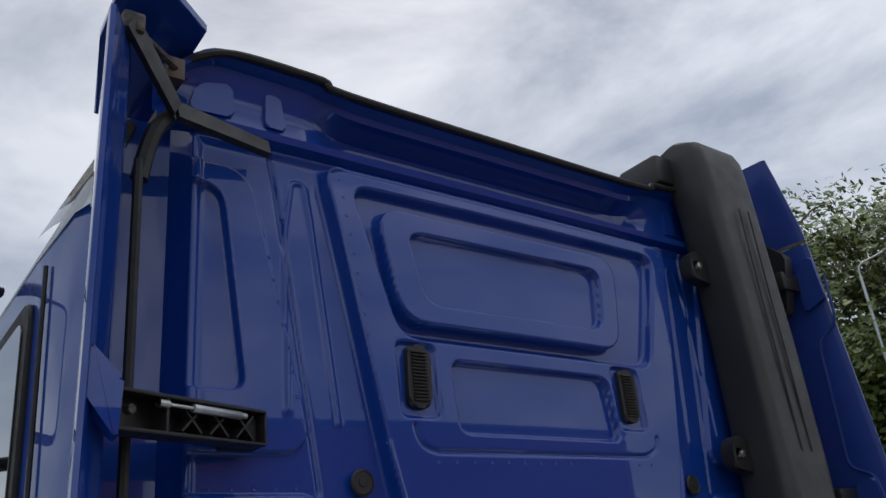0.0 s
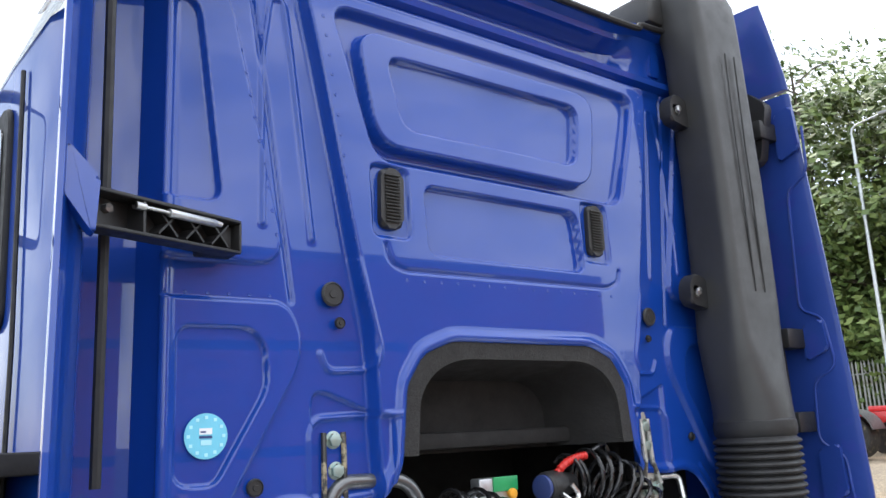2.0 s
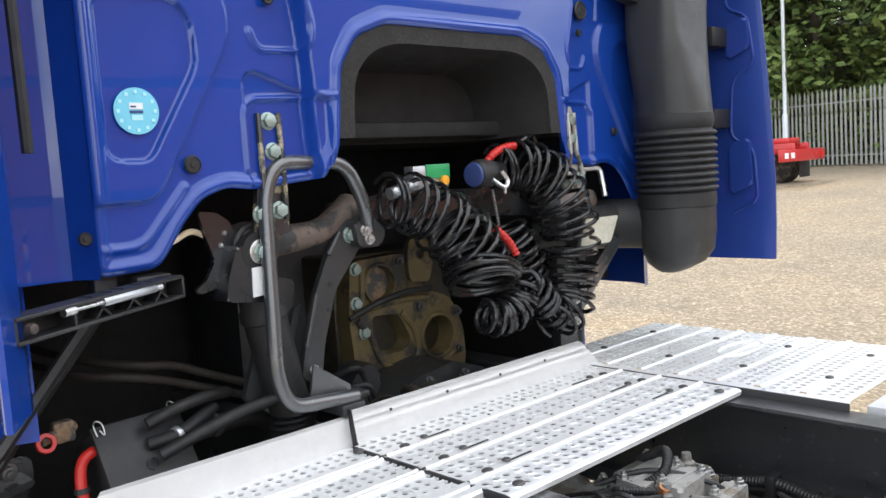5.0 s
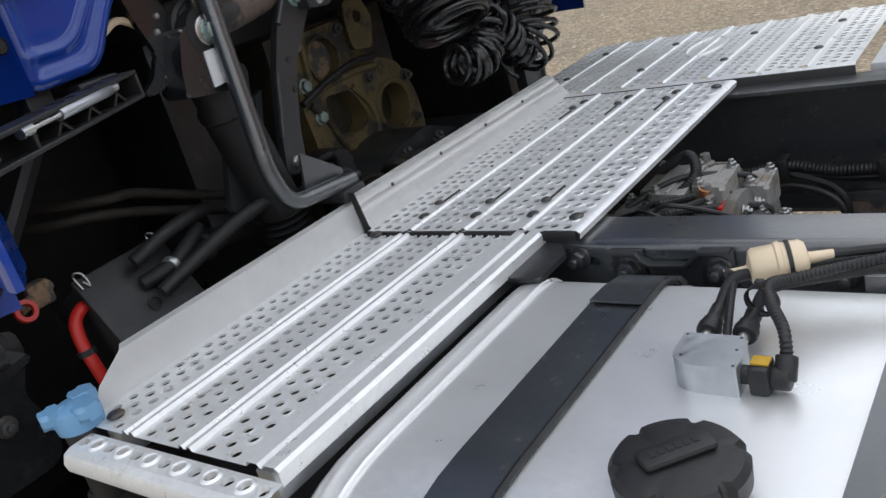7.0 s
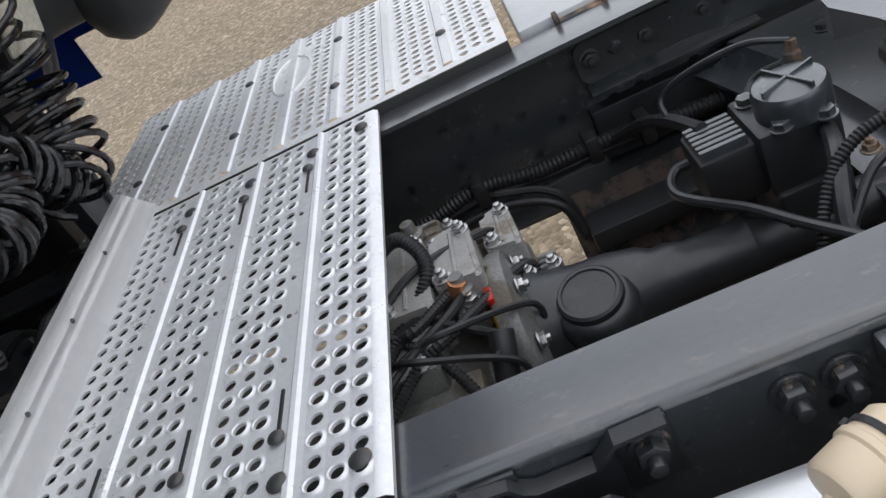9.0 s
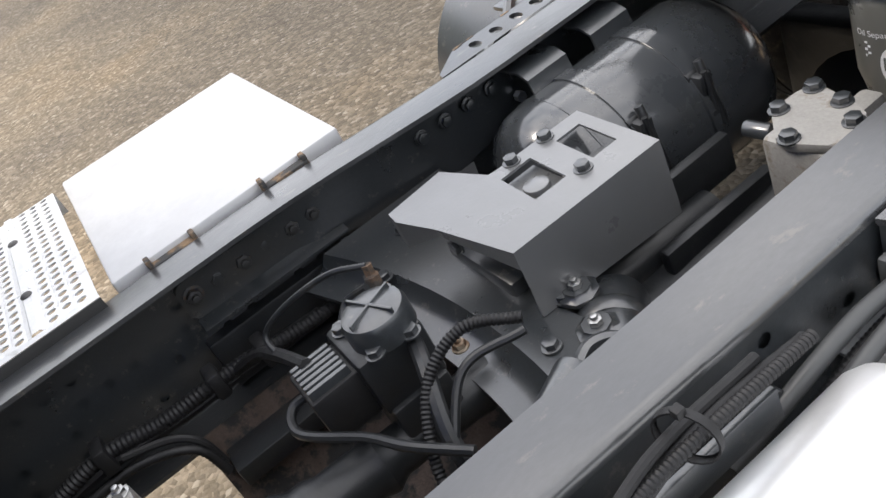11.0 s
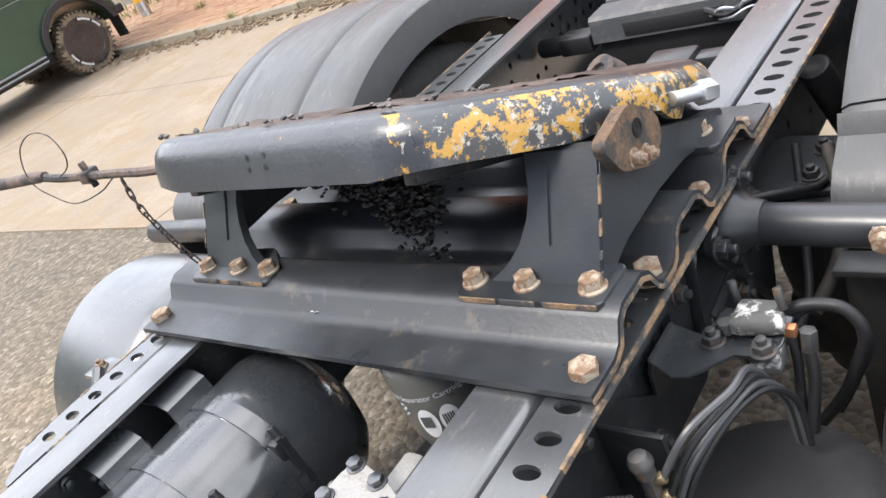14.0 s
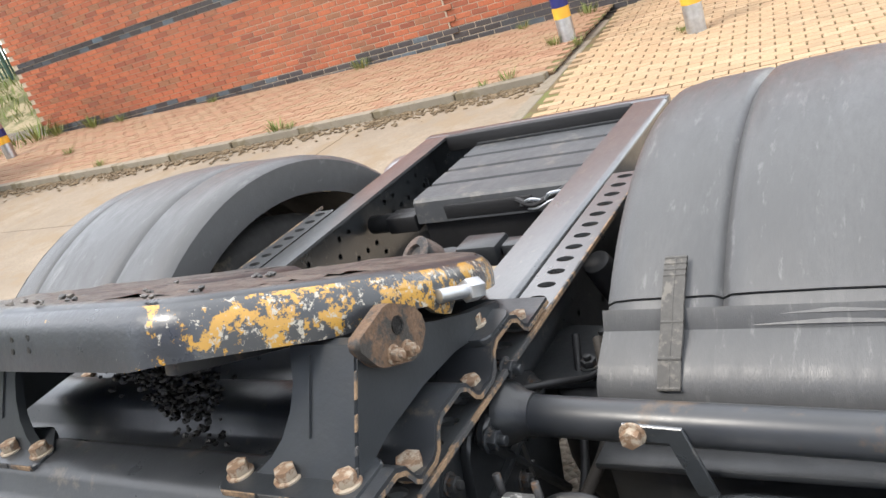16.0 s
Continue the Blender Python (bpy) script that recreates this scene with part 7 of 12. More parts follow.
cyl(bm, (-0.724, -0.886, TANK_TOP + 0.014), (-0.708, -0.886, TANK_TOP + 0.034), 0.011, seg=16, bevel=0.002)
part("plug", bm, BLACK, sender, "black plug with a yellow clip")
bm = bmesh.new()
box(bm, -0.729, -0.713, -0.873, -0.855, TANK_TOP + 0.032, TANK_TOP + 0.035, 0.001)
part("clip", bm, YELLOW, sender, "yellow plastic clip")
filt = Vector((-0.546, -0.838, 1.044))
along = Vector((0.40, -0.91, 0.03)).normalized()
for y, bend in ((-0.789, (-0.575, -0.800, 1.040)), (-0.829, (-0.590, -0.842, 1.036))):
    bm = bmesh.new()
    cyl(bm, (-0.680, y, TANK_TOP + 0.020), (-0.655, y, TANK_TOP + 0.024), 0.0065, seg=16)
    part("spigot", bm, STEEL, sender, "bright steel spigot")
    bm = bmesh.new()
    lathe(bm, [(0.007, 0.0), (0.0125, 0.001), (0.0135, 0.004), (0.0135, 0.012), (0.011, 0.015), (0.0115, 0.018), (0.0115, 0.022), (0.0095, 0.025), (0.0095, 0.048), (0.006, 0.050)], aim((-0.661, y, TANK_TOP + 0.023), (1, 0.0, 0.13)), 20)
    part("quick_coupling", bm, BLACK, sender, "black hose coupling")
    bm = bmesh.new()
    sweep(bm, glide([(-0.620, y, 1.020), bend, (-0.545, bend[1] - 0.05, 1.030), (-0.515, bend[1] - 0.11, 1.030), (-0.478, -1.02, 1.030), (-0.455, -1.12, 1.02), (-0.44, -1.25, 0.99)], 10), 0.0072, 10)
    part("hose", bm, RUBBER, sender)
bm = bmesh.new()
lathe(bm, [(0.003, -0.060), (0.004, -0.036), (0.005, -0.034), (0.020, -0.030), (0.023, -0.026), (0.0235, -0.003), (0.0255, -0.001), (0.0255, 0.004), (0.0235, 0.006), (0.0235, 0.026), (0.020, 0.031), (0.007, 0.034), (0.0055, 0.060), (0.004, 0.062)], aim(filt, along), 28)
inline = part("inline_filter", bm, CREAM, sender, "cream plastic inline filter")
bm = bmesh.new()
lathe(bm, [(0.0238, 0.010), (0.0252, 0.010), (0.0252, 0.015), (0.0238, 0.015)], aim(filt, along), 28, close=False)
box(bm, -0.004, 0.004, -0.003, 0.004, 0.009, 0.016, 0.001, aim(filt, along) @ Matrix.Translation((0.0265, 0, 0)))
part("cable_tie", bm, BLACK, inline)
elbow_top = Vector((-0.709, -0.886, TANK_TOP + 0.032))
runs = [
    ([elbow_top, (-0.690, -0.880, 1.043), (-0.650, -0.858, 1.052), (-0.612, -0.848, 1.052), (-0.575, -0.872, 1.043), (-0.525, -0.935, 1.040), (-0.475, -1.03, 1.035), (-0.45, -1.25, 1.0)], 0.0068, True),
    ([filt - along * 0.058, (-0.575, -0.795, 1.040), (-0.615, -0.803, 1.030), (-0.660, -0.812, 1.020), (-0.682, -0.815, TANK_TOP + 0.020)], 0.0048, False),
    ([filt + along * 0.055, (-0.50, -0.945, 1.043), (-0.46, -1.06, 1.04), (-0.435, -1.2, 1.01)], 0.0055, False),
]
for line, r, rib in runs:
    bm = bmesh.new()
    path = glide(line, 10)
    if rib:
        p, radii = ribbed(path, r, 0.0052)
        sweep(bm, p, r, 10, radii)
    else:
        sweep(bm, path, r, 9)
    part("hose", bm, BLACK if rib else RUBBER, sender, "corrugated black conduit" if rib else "")
for c in (Vector((-0.628, -0.842, 1.040)), Vector((-0.488, -0.985, 1.036)), Vector((-0.46, -1.10, 1.03))):
    big = c.y < -0.9
    bm = bmesh.new()
    q = 0.026 if big else 0.017
    lathe(bm, [(q, -0.004), (q + 0.002, -0.004), (q + 0.002, 0.004), (q, 0.004)], aim(c, (0.45, -1, -0.1) if big else (1, -0.2, 0.1)), 20, close=False)
    box(bm, c.x - 0.005, c.x + 0.005, c.y - 0.005, c.y + 0.005, c.z + q - 0.002, c.z + q + 0.008, 0.002)
    part("cable_tie", bm, BLACK, sender)

# strap hook on the rail, bolts and steps outside the web
hook = thing("strap_bracket", "black pressed bracket that holds the tank strap to the rail", "bracket", (-0.41, -0.65, 0.95))
bm = bmesh.new()
strip(bm, [(-0.552, 0.990), (-0.596, 0.988), (-0.605, 0.976), (-0.616, 0.970), (-0.668, 0.971), (-0.680, 0.982), (-0.690, 0.992), (-0.735, 0.994)], -0.416, -0.398, "x", 1, thick=0.004)
part("bracket", bm, FRAME_DARK, hook)
for y0, y1, z0 in ((-0.604, -0.553, 0.925), (-0.737, -0.688, 0.915)):
    bm = bmesh.new()
    box(bm, -0.403, -0.3975, y0, y1, z0, 0.990, 0.0015)
    part("pad", bm, FRAME_DARK, hook)
bolt(NUT, (-0.403, -0.579, 0.960), (-1, 0, 0), hook)
bolt(NUT, (-0.403, -0.715, 0.962), (-1, 0, 0), hook)
# rim of the hook, its roller and the pointed end of the strap
bm = bmesh.new()
strip(bm, [(-0.592, 0.905), (-0.592, 0.918), (-0.602, 0.926), (-0.603, 0.958), (-0.612, 0.966), (-0.672, 0.967), (-0.681, 0.958), (-0.681, 0.936), (-0.692, 0.926), (-0.712, 0.920)], -0.450, -0.438, "x", 1, thick=0.003)
part("hook_rim", bm, FRAME_DARK, hook, "worn edge of the strap hook")
bm = bmesh.new()
cyl(bm, (-0.452, -0.676, 0.952), (-0.452, -0.608, 0.952), 0.007, seg=10)
part("pin", bm, FRAME_DARK, hook)
bm = bmesh.new()
cyl(bm, (-0.452, -0.690, 0.950), (-0.452, -0.676, 0.950), 0.009, seg=10)
part("pin_end", bm, STEEL, hook)
bm = bmesh.new()
rows = [(-0.450, 0.966, 0.024), (-0.468, 0.982, 0.029), (-0.490, 0.992, 0.034), (-0.535, 0.9995, 0.036), (-0.580, 1.002, 0.036)]
va = [bm.verts.new((x, -0.640 - w, z)) for x, z, w in rows]
vb = [bm.verts.new((x, -0.640 + w, z)) for x, z, w in rows]
faces = [bm.faces.new((va[k], va[k + 1], vb[k + 1], vb[k])) for k in range(len(rows) - 1)]
bmesh.ops.recalc_face_normals(bm, faces=faces)
bmesh.ops.solidify(bm, geom=faces, thickness=0.003)
part("strap_end", bm, FRAME, hook, "tapered end of the tank strap")

# bolts on the web beyond, a spacer and a flat bar
for y, z in ((-0.836, 0.955), (-0.879, 0.955), (-0.963, 0.958), (-1.004, 0.957), (-1.15, 0.93), (-1.22, 0.93), (-0.495, 0.972)):
    bolt(NUT, (-0.3975, y, z), (-1, 0, 0), chassis)
bm = bmesh.new()
box(bm, -0.442, -0.3975, -0.930, -0.906, 0.948, 0.985, 0.003)
part("spacer_block", bm, FRAME, chassis)
bm = bmesh.new()
box(bm, -0.452, -0.4435, -1.20, -0.908, 0.945, 0.982, 0.002)
part("flat_bar", bm, FRAME, chassis)
bm = bmesh.new()
prism(bm, rounded([(-0.52, -0.495), (-0.435, -0.495), (-0.398, -0.470), (-0.398, -0.40), (-0.52, -0.40)], 0.008), 0.990, 0.998, "z", 0.002)
part("walkway_foot", bm, FRAME_DARK, chassis)
bm = bmesh.new()
box(bm, -0.402, -0.398, -0.475, -0.40, 0.95, 0.990, 0.001)
part("foot_plate", bm, FRAME_DARK, chassis)

# ---- between the rails ----
box_gear = thing("gearbox", "grey cast gearbox with wiring under the walkway", "gearbox", (0, -0.2, 0.5))
bm = bmesh.new()
lathe(bm, [(0.10, -0.62), (0.13, -0.60), (0.135, -0.55), (0.17, -0.52), (0.185, -0.42), (0.18, -0.30), (0.20, -0.26), (0.20, -0.05), (0.23, 0.0), (0.26, 0.15), (0.30, 0.25)], aim((0.08, 0, 0.62), (0, 1, 0)), 28)
part("casing", bm, CAST, box_gear, "stained grey aluminium casing")
for x0, x1, y0, y1, z0, z1 in ((0.08, 0.22, -0.50, -0.42, 0.78, 0.865), (0.15, 0.25, -0.575, -0.50, 0.76, 0.845), (-0.06, 0.06, -0.52, -0.40, 0.80, 0.855), (0.06, 0.16, -0.62, -0.56, 0.76, 0.82), (-0.15, -0.04, -0.56, -0.42, 0.74, 0.815), (0.22, 0.28, -0.48, -0.40, 0.72, 0.80)):
    bm = bmesh.new()
    box(bm, x0, x1, y0, y1, z0, z1, 0.008)
    part("housing", bm, CAST, box_gear)
for p in ((0.10, -0.49, 0.866), (0.20, -0.43, 0.866), (0.23, -0.56, 0.846), (0.17, -0.51, 0.846), (-0.05, -0.50, 0.856), (0.05, -0.42, 0.856), (-0.13, -0.54, 0.816)):
    bolt(STEEL_BOLT, p, (0, 0, 1), box_gear)
bm = bmesh.new()
cyl(bm, (0.06, -0.545, 0.83), (0.055, -0.565, 0.875), 0.012, seg=12)
part("sensor", bm, COPPER, box_gear)
bm = bmesh.new()
cyl(bm, (-0.07, -0.585, 0.80), (-0.03, -0.60, 0.845), 0.016, seg=12, bevel=0.003)
part("connector", bm, BLACK, box_gear)
bm = bmesh.new()
box(bm, 0.028, 0.060, -0.60, -0.59, 0.838, 0.848, 0.002)
part("tag", bm, RED, box_gear)
bm = bmesh.new()
box(bm, 0.065, 0.10, -0.592, -0.585, 0.842, 0.846, 0.001)
part("tag", bm, WHITE, box_gear)
for line, r, rib in (
    ([(0.18, -0.42, 0.86), (0.16, -0.50, 0.905), (0.10, -0.53, 0.88), (0.04, -0.48, 0.85), (-0.02, -0.40, 0.84)], 0.011, True),
    ([(0.17, -0.55, 0.85), (0.10, -0.575, 0.86), (0.03, -0.55, 0.855), (-0.05, -0.44, 0.85)], 0.007, False),
    ([(0.04, -0.50, 0.855), (-0.01, -0.56, 0.85), (-0.04, -0.60, 0.84), (-0.06, -0.585, 0.83)], 0.006, False),
    ([(0.02, -0.46, 0.86), (-0.04, -0.52, 0.845), (-0.11, -0.56, 0.80), (-0.17, -0.57, 0.74)], 0.008, True),
    ([(0.02, -0.42, 0.855), (0.10, -0.50, 0.88), (0.16, -0.60, 0.86), (0.20, -0.63, 0.82)], 0.006, False),
    ([(0.0, -0.40, 0.845), (0.06, -0.55, 0.862), (0.09, -0.60, 0.85)], 0.005, False)):
    bm = bmesh.new()
    path = glide(line, 10)
    if rib:
        p, radii = ribbed(path, r, 0.006)
        sweep(bm, p, r, 9, radii)
    else:
        sweep(bm, path, r, 8)
    part("cable", bm, BLACK, box_gear)

shaft = thing("propeller_shaft", "black propeller shaft with a round joint boss", "shaft", (0, -1.1, 0.65))
bm = bmesh.new()
lathe(bm, [(0.05, -0.025), (0.118, -0.022), (0.122, -0.010), (0.122, 0.006), (0.10, 0.012), (0.06, 0.03)], aim((0.0, -0.615, 0.790), (0, -1, 0)), 36)
part("flange", bm, CAST, shaft, "toothed cast flange")
bm = bmesh.new()
lathe(bm, [(0.105, 0.0), (0.112, 0.004), (0.112, 0.012), (0.105, 0.016)], aim((0.0, -0.588, 0.790), (0, -1, 0)), 36)
part("brass_ring", bm, YELLOW, shaft)
for k in range(8):
    a = 2 * math.pi * (k + 0.3) / 8
    bolt(STEEL_BOLT, (0.098 * math.cos(a), -0.630, 0.790 + 0.098 * math.sin(a)), (0, -1, 0), shaft)
bm = bmesh.new()
sweep(bm, [(0, -0.63, 0.790), (0, -0.66, 0.790), (0, -0.70, 0.789), (0, -0.74, 0.788), (0, -0.775, 0.786)], 0.06, 20, [0.085, 0.072, 0.064, 0.062, 0.056])
part("yoke", bm, FRAME_DARK, shaft)
bm = bmesh.new()
lathe(bm, [(0.058, -0.02), (0.058, 0.02), (0.050, 0.032), (0.0445, 0.034), (0.0435, 0.043), (0.040, 0.046), (0.036, 0.046), (0.0345, 0.0435), (0.001, 0.0435)], aim((-0.034, -0.708, 0.806), (-0.22, 0, 1)), 32)
part("joint_cup", bm, FRAME_DARK, shaft, "round capped joint")
bm = bmesh.new()
line = [(0, -0.76 - 0.02 * k, 0.786 - 0.0009 * k) for k in range(40)]
radii = [0.056 if k < 2 else 0.046 if k < 4 else 0.040 if k < 8 else 0.045 if k < 9 else 0.034 if k < 16 else 0.037 if k < 19 else 0.030 for k in range(40)]
sweep(bm, line, 0.05, 24, radii)
part("tube", bm, FRAME_DARK, shaft, "black painted shaft tube")
bm = bmesh.new()
sweep(bm, [(0, -1.13, 0.769), (0, -1.20, 0.767)], 0.0315, 20)
part("bare_section", bm, OLD_STEEL, shaft, "rusty bare section of the shaft")

# heat shield and lower tray far down
tray = thing("lower_tray", "dark brown stained tray low between the rails", "tray", (0.15, -0.95, 0.5))
bm = bmesh.new()
strip(bm, [(0.36, 0.74), (0.33, 0.62), (0.24, 0.52), (0.06, 0.48), (-0.20, 0.47)], -1.20, -0.715, "y", 1, thick=0.004)
part("sheet", bm, OLD_STEEL, tray)
bm = bmesh.new()
box(bm, 0.28, 0.36, -1.2, -0.74, 0.66, 0.70, 0.004)
part("lip", bm, FRAME_DARK, tray)

# loom along the far web
loom = thing("wiring_loom", "black corrugated wiring loom along the inside of the rail", "wiring", (0.33, -0.8, 0.8))
for line, r, rib in (
    ([(0.36, -0.35, 0.79), (0.36, -0.50, 0.81), (0.358, -0.60, 0.828), (0.352, -0.70, 0.815), (0.35, -0.78, 0.816), (0.352, -0.86, 0.812), (0.35, -0.95, 0.80), (0.34, -1.10, 0.80)], 0.014, True),
    ([(0.37, -0.35, 0.77), (0.366, -0.52, 0.80), (0.362, -0.62, 0.81), (0.36, -0.73, 0.80), (0.36, -0.83, 0.80), (0.362, -1.0, 0.79)], 0.015, False),
    ([(0.35, -0.40, 0.76), (0.345, -0.58, 0.785), (0.335, -0.66, 0.780), (0.32, -0.715, 0.752), (0.31, -0.73, 0.69)], 0.009, True),
    ([(0.345, -0.62, 0.812), (0.338, -0.69, 0.790), (0.325, -0.725, 0.760), (0.32, -0.735, 0.70)], 0.007, False),
    ([(0.34, -0.84, 0.815), (0.27, -0.88, 0.86), (0.16, -0.90, 0.91), (0.06, -0.92, 0.935)], 0.010, False)):
    bm = bmesh.new()
    path = glide(line, 10)
    if rib:
        p, radii = ribbed(path, r, 0.008, 0.14)
        sweep(bm, p, r, 10, radii)
    else:
        sweep(bm, path, r, 8)
    part("conduit", bm, BLACK, loom)
for p in ((0.352, -0.80, 0.815), (0.36, -0.60, 0.824), (0.352, -0.89, 0.808)):
    bm = bmesh.new()
    box(bm, p[0] - 0.024, p[0] + 0.024, p[1] - 0.012, p[1] + 0.012, p[2] - 0.024, p[2] + 0.026, 0.006)
    part("clip", bm, BLACK, loom)

# solenoid valve
valve = thing("solenoid_valve", "black valve block with ribbed coil and hoses", "valve", (0.17, -1.0, 0.8))
vc = Vector((0.165, -1.0, 0.86))
bm = bmesh.new()
box(bm, vc.x - 0.055, vc.x + 0.055, vc.y - 0.05, vc.y + 0.05, 0.78, 0.875, 0.008)
part("body", bm, FRAME_DARK, valve)
bm = bmesh.new()
lathe(bm, [(0.046, 0.0), (0.046, 0.03), (0.042, 0.038), (0.030, 0.042), (0.001, 0.044)], Matrix.Translation((vc.x - 0.02, vc.y - 0.01, 0.872)), 28)
dome_cap = part("dome", bm, FRAME, valve, "round dark cap with a cross rib")
for a in (0.4, 0.4 + math.pi / 2):
    bm = bmesh.new()
    box(bm, -0.040, 0.040, -0.002, 0.002, 0.036, 0.047, 0.001, Matrix.Translation((vc.x - 0.02, vc.y - 0.01, 0.872)) @ Matrix.Rotation(a, 4, "Z"))
    part("cross_rib", bm, FRAME, dome_cap)
for k in range(6):
    bm = bmesh.new()
    box(bm, vc.x - 0.03 + 0.012 * k - 0.004, vc.x - 0.03 + 0.012 * k + 0.004, vc.y + 0.055, vc.y + 0.115, 0.80, 0.875, 0.002)
    part("coil_fin", bm, FRAME, valve)
bm = bmesh.new()
box(bm, vc.x - 0.04, vc.x + 0.045, vc.y + 0.045, vc.y + 0.12, 0.785, 0.862, 0.006)
part("coil_body", bm, BLACK, valve)
for p, n in (((vc.x + 0.02, vc.y - 0.045, 0.885), (0, 0, 1)), ((vc.x - 0.06, vc.y - 0.03, 0.872), (0, 0, 1)), ((vc.x + 0.03, vc.y + 0.03, 0.876), (0, 0, 1)), ((vc.x - 0.055, vc.y + 0.02, 0.876), (0, 0, 1))):
    bolt(GREY_BOLT, p, n, valve)
bm = bmesh.new()
lathe(bm, [(0.020, -0.01), (0.020, 0.010), (0.013, 0.013), (0.013, 0.022), (0.012, 0.024), (0.012, 0.033), (0.008, 0.036), (0.008, 0.05)], aim((vc.x + 0.045, vc.y - 0.040, 0.872), (0.15, -0.15, 1)), 6)
part("union", bm, RUSTY_DARK, valve, "copper coloured pipe union")
for line, r, rib in (
    ([(vc.x + 0.052, vc.y - 0.047, 0.920), (vc.x + 0.085, vc.y + 0.0, 0.925), (vc.x + 0.125, vc.y + 0.07, 0.90), (vc.x + 0.14, vc.y + 0.11, 0.870), (vc.x + 0.10, vc.y + 0.11, 0.845)], 0.0045, False),
    ([(vc.x + 0.02, vc.y + 0.10, 0.835), (vc.x + 0.03, vc.y + 0.14, 0.825), (vc.x - 0.01, vc.y + 0.15, 0.815), (vc.x - 0.10, vc.y + 0.09, 0.82), (vc.x - 0.17, vc.y + 0.06, 0.83), (vc.x - 0.23, vc.y + 0.01, 0.82)], 0.007, False),
    ([(vc.x - 0.05, vc.y - 0.03, 0.85), (vc.x - 0.12, vc.y - 0.01, 0.86), (vc.x - 0.19, vc.y + 0.02, 0.81), (vc.x - 0.25, vc.y + 0.02, 0.72)], 0.011, False),
    ([(vc.x - 0.17, vc.y - 0.13, 0.875), (vc.x - 0.13, vc.y - 0.07, 0.885), (vc.x - 0.14, vc.y + 0.0, 0.86), (vc.x - 0.19, vc.y + 0.05, 0.80), (vc.x - 0.24, vc.y + 0.06, 0.74)], 0.008, True),
    ([(vc.x - 0.19, vc.y - 0.12, 0.875), (vc.x - 0.16, vc.y - 0.04, 0.86), (vc.x - 0.20, vc.y + 0.03, 0.80)], 0.006, False),
    ([(vc.x + 0.05, vc.y + 0.03, 0.86), (vc.x + 0.07, vc.y + 0.0, 0.88), (vc.x + 0.04, vc.y - 0.03, 0.90)], 0.006, False)):
    bm = bmesh.new()
    path = glide(line, 10)
    if rib:
        p, radii = ribbed(path, r, 0.0055)
        sweep(bm, p, r, 9, radii)
    else:
        sweep(bm, path, r, 9)
    part("hose", bm, BLACK if rib else FRAME_DARK, valve)

bm = bmesh.new()
box(bm, 0.10, 0.23, -1.045, -0.955, 0.70, 0.79, 0.006)
part("foot", bm, FRAME_DARK, valve)
valve.location += Vector((-0.125, -0.012, 0.062))

# bolted gusset inside the far rail, and the pressed crossmember
gusset = thing("gusset_plate", "dark grey gusset bolted inside the chassis rail", "gusset", (0.38, -1.2, 0.85))
bm = bmesh.new()
face = rounded([(-0.83, 0.905), (-0.83, 0.978), (-1.56, 0.978), (-1.56, 0.90), (-1.45, 0.86), (-1.30, 0.83), (-1.12, 0.875)], [0.01, 0.015, 0.01, 0.02, 0.03, 0.05, 0.04])
prism(bm, face, 0.374, 0.3875, "x", 0.003)
strip(bm, [(0.374, 0.905), (0.360, 0.897), (0.345, 0.895)], -1.12, -0.835, "y", 1, thick=0.006)
for v in bm.verts:
    v.co.z -= 0.4 * flare(v.co.y)
part("web_plate", flared(bm), FRAME, gusset)
for y in (-0.854, -0.949, -1.044, -1.085, -1.31, -1.36, -1.41, -1.46, -1.51):
    bolt(DARK_BOLT if y > -1.2 else GREY_BOLT, (0.3735 + flare(y), y, (0.948 if y > -1.2 else 0.94) - 0.4 * flare(y)), (-1, 0, 0), gusset)
for y in (-0.90, -0.995):
    bolt(GREY_BOLT, (0.3735 + flare(y), y, 0.948 - 0.4 * flare(y)), (-1, 0, 0), gusset)
cross = thing("crossmember", "pressed dark grey crossmember between the rails", "crossmember", (0, -1.2, 0.75))
bm = bmesh.new()
rings = []
n = 24
for k in range(n + 1):
    x = -0.38 + 0.76 * k / n
    w = 0.075 + 0.085 * (abs(x) / 0.38) ** 2.2
    cy = -1.185
    crown = 0.835 + 0.035 * (abs(x) / 0.38) ** 2
    rings.append([bm.verts.new((x, cy + d, z)) for d, z in ((w + 0.03, crown - 0.03), (w, crown - 0.03), (w - 0.02, crown - 0.022), (w - 0.035, crown), (-w + 0.035, crown), (-w + 0.02, crown - 0.022), (-w, crown - 0.03), (-w - 0.03, crown - 0.03))])
f = []
for a, b in zip(rings, rings[1:]):
    for k in range(7):
        f.append(bm.faces.new((a[k], a[k + 1], b[k + 1], b[k])))
bmesh.ops.recalc_face_normals(bm, faces=f)
bmesh.ops.solidify(bm, geom=f, thickness=0.008)
part("pressing", bm, FRAME, cross)
for x, y in ((-0.045, -1.236), (0.012, -1.095), (0.24, -1.10), (0.26, -1.26), (-0.10, -1.17), (-0.20, -1.25), (-0.22, -1.10), (0.31, -1.18)):
    bolt(RUST_SMALL if (x, y) == (0.012, -1.095) else GREY_BOLT, (x, y, 0.838 + 0.03 * (abs(x) / 0.38) ** 2), (0, 0, 1), cross)
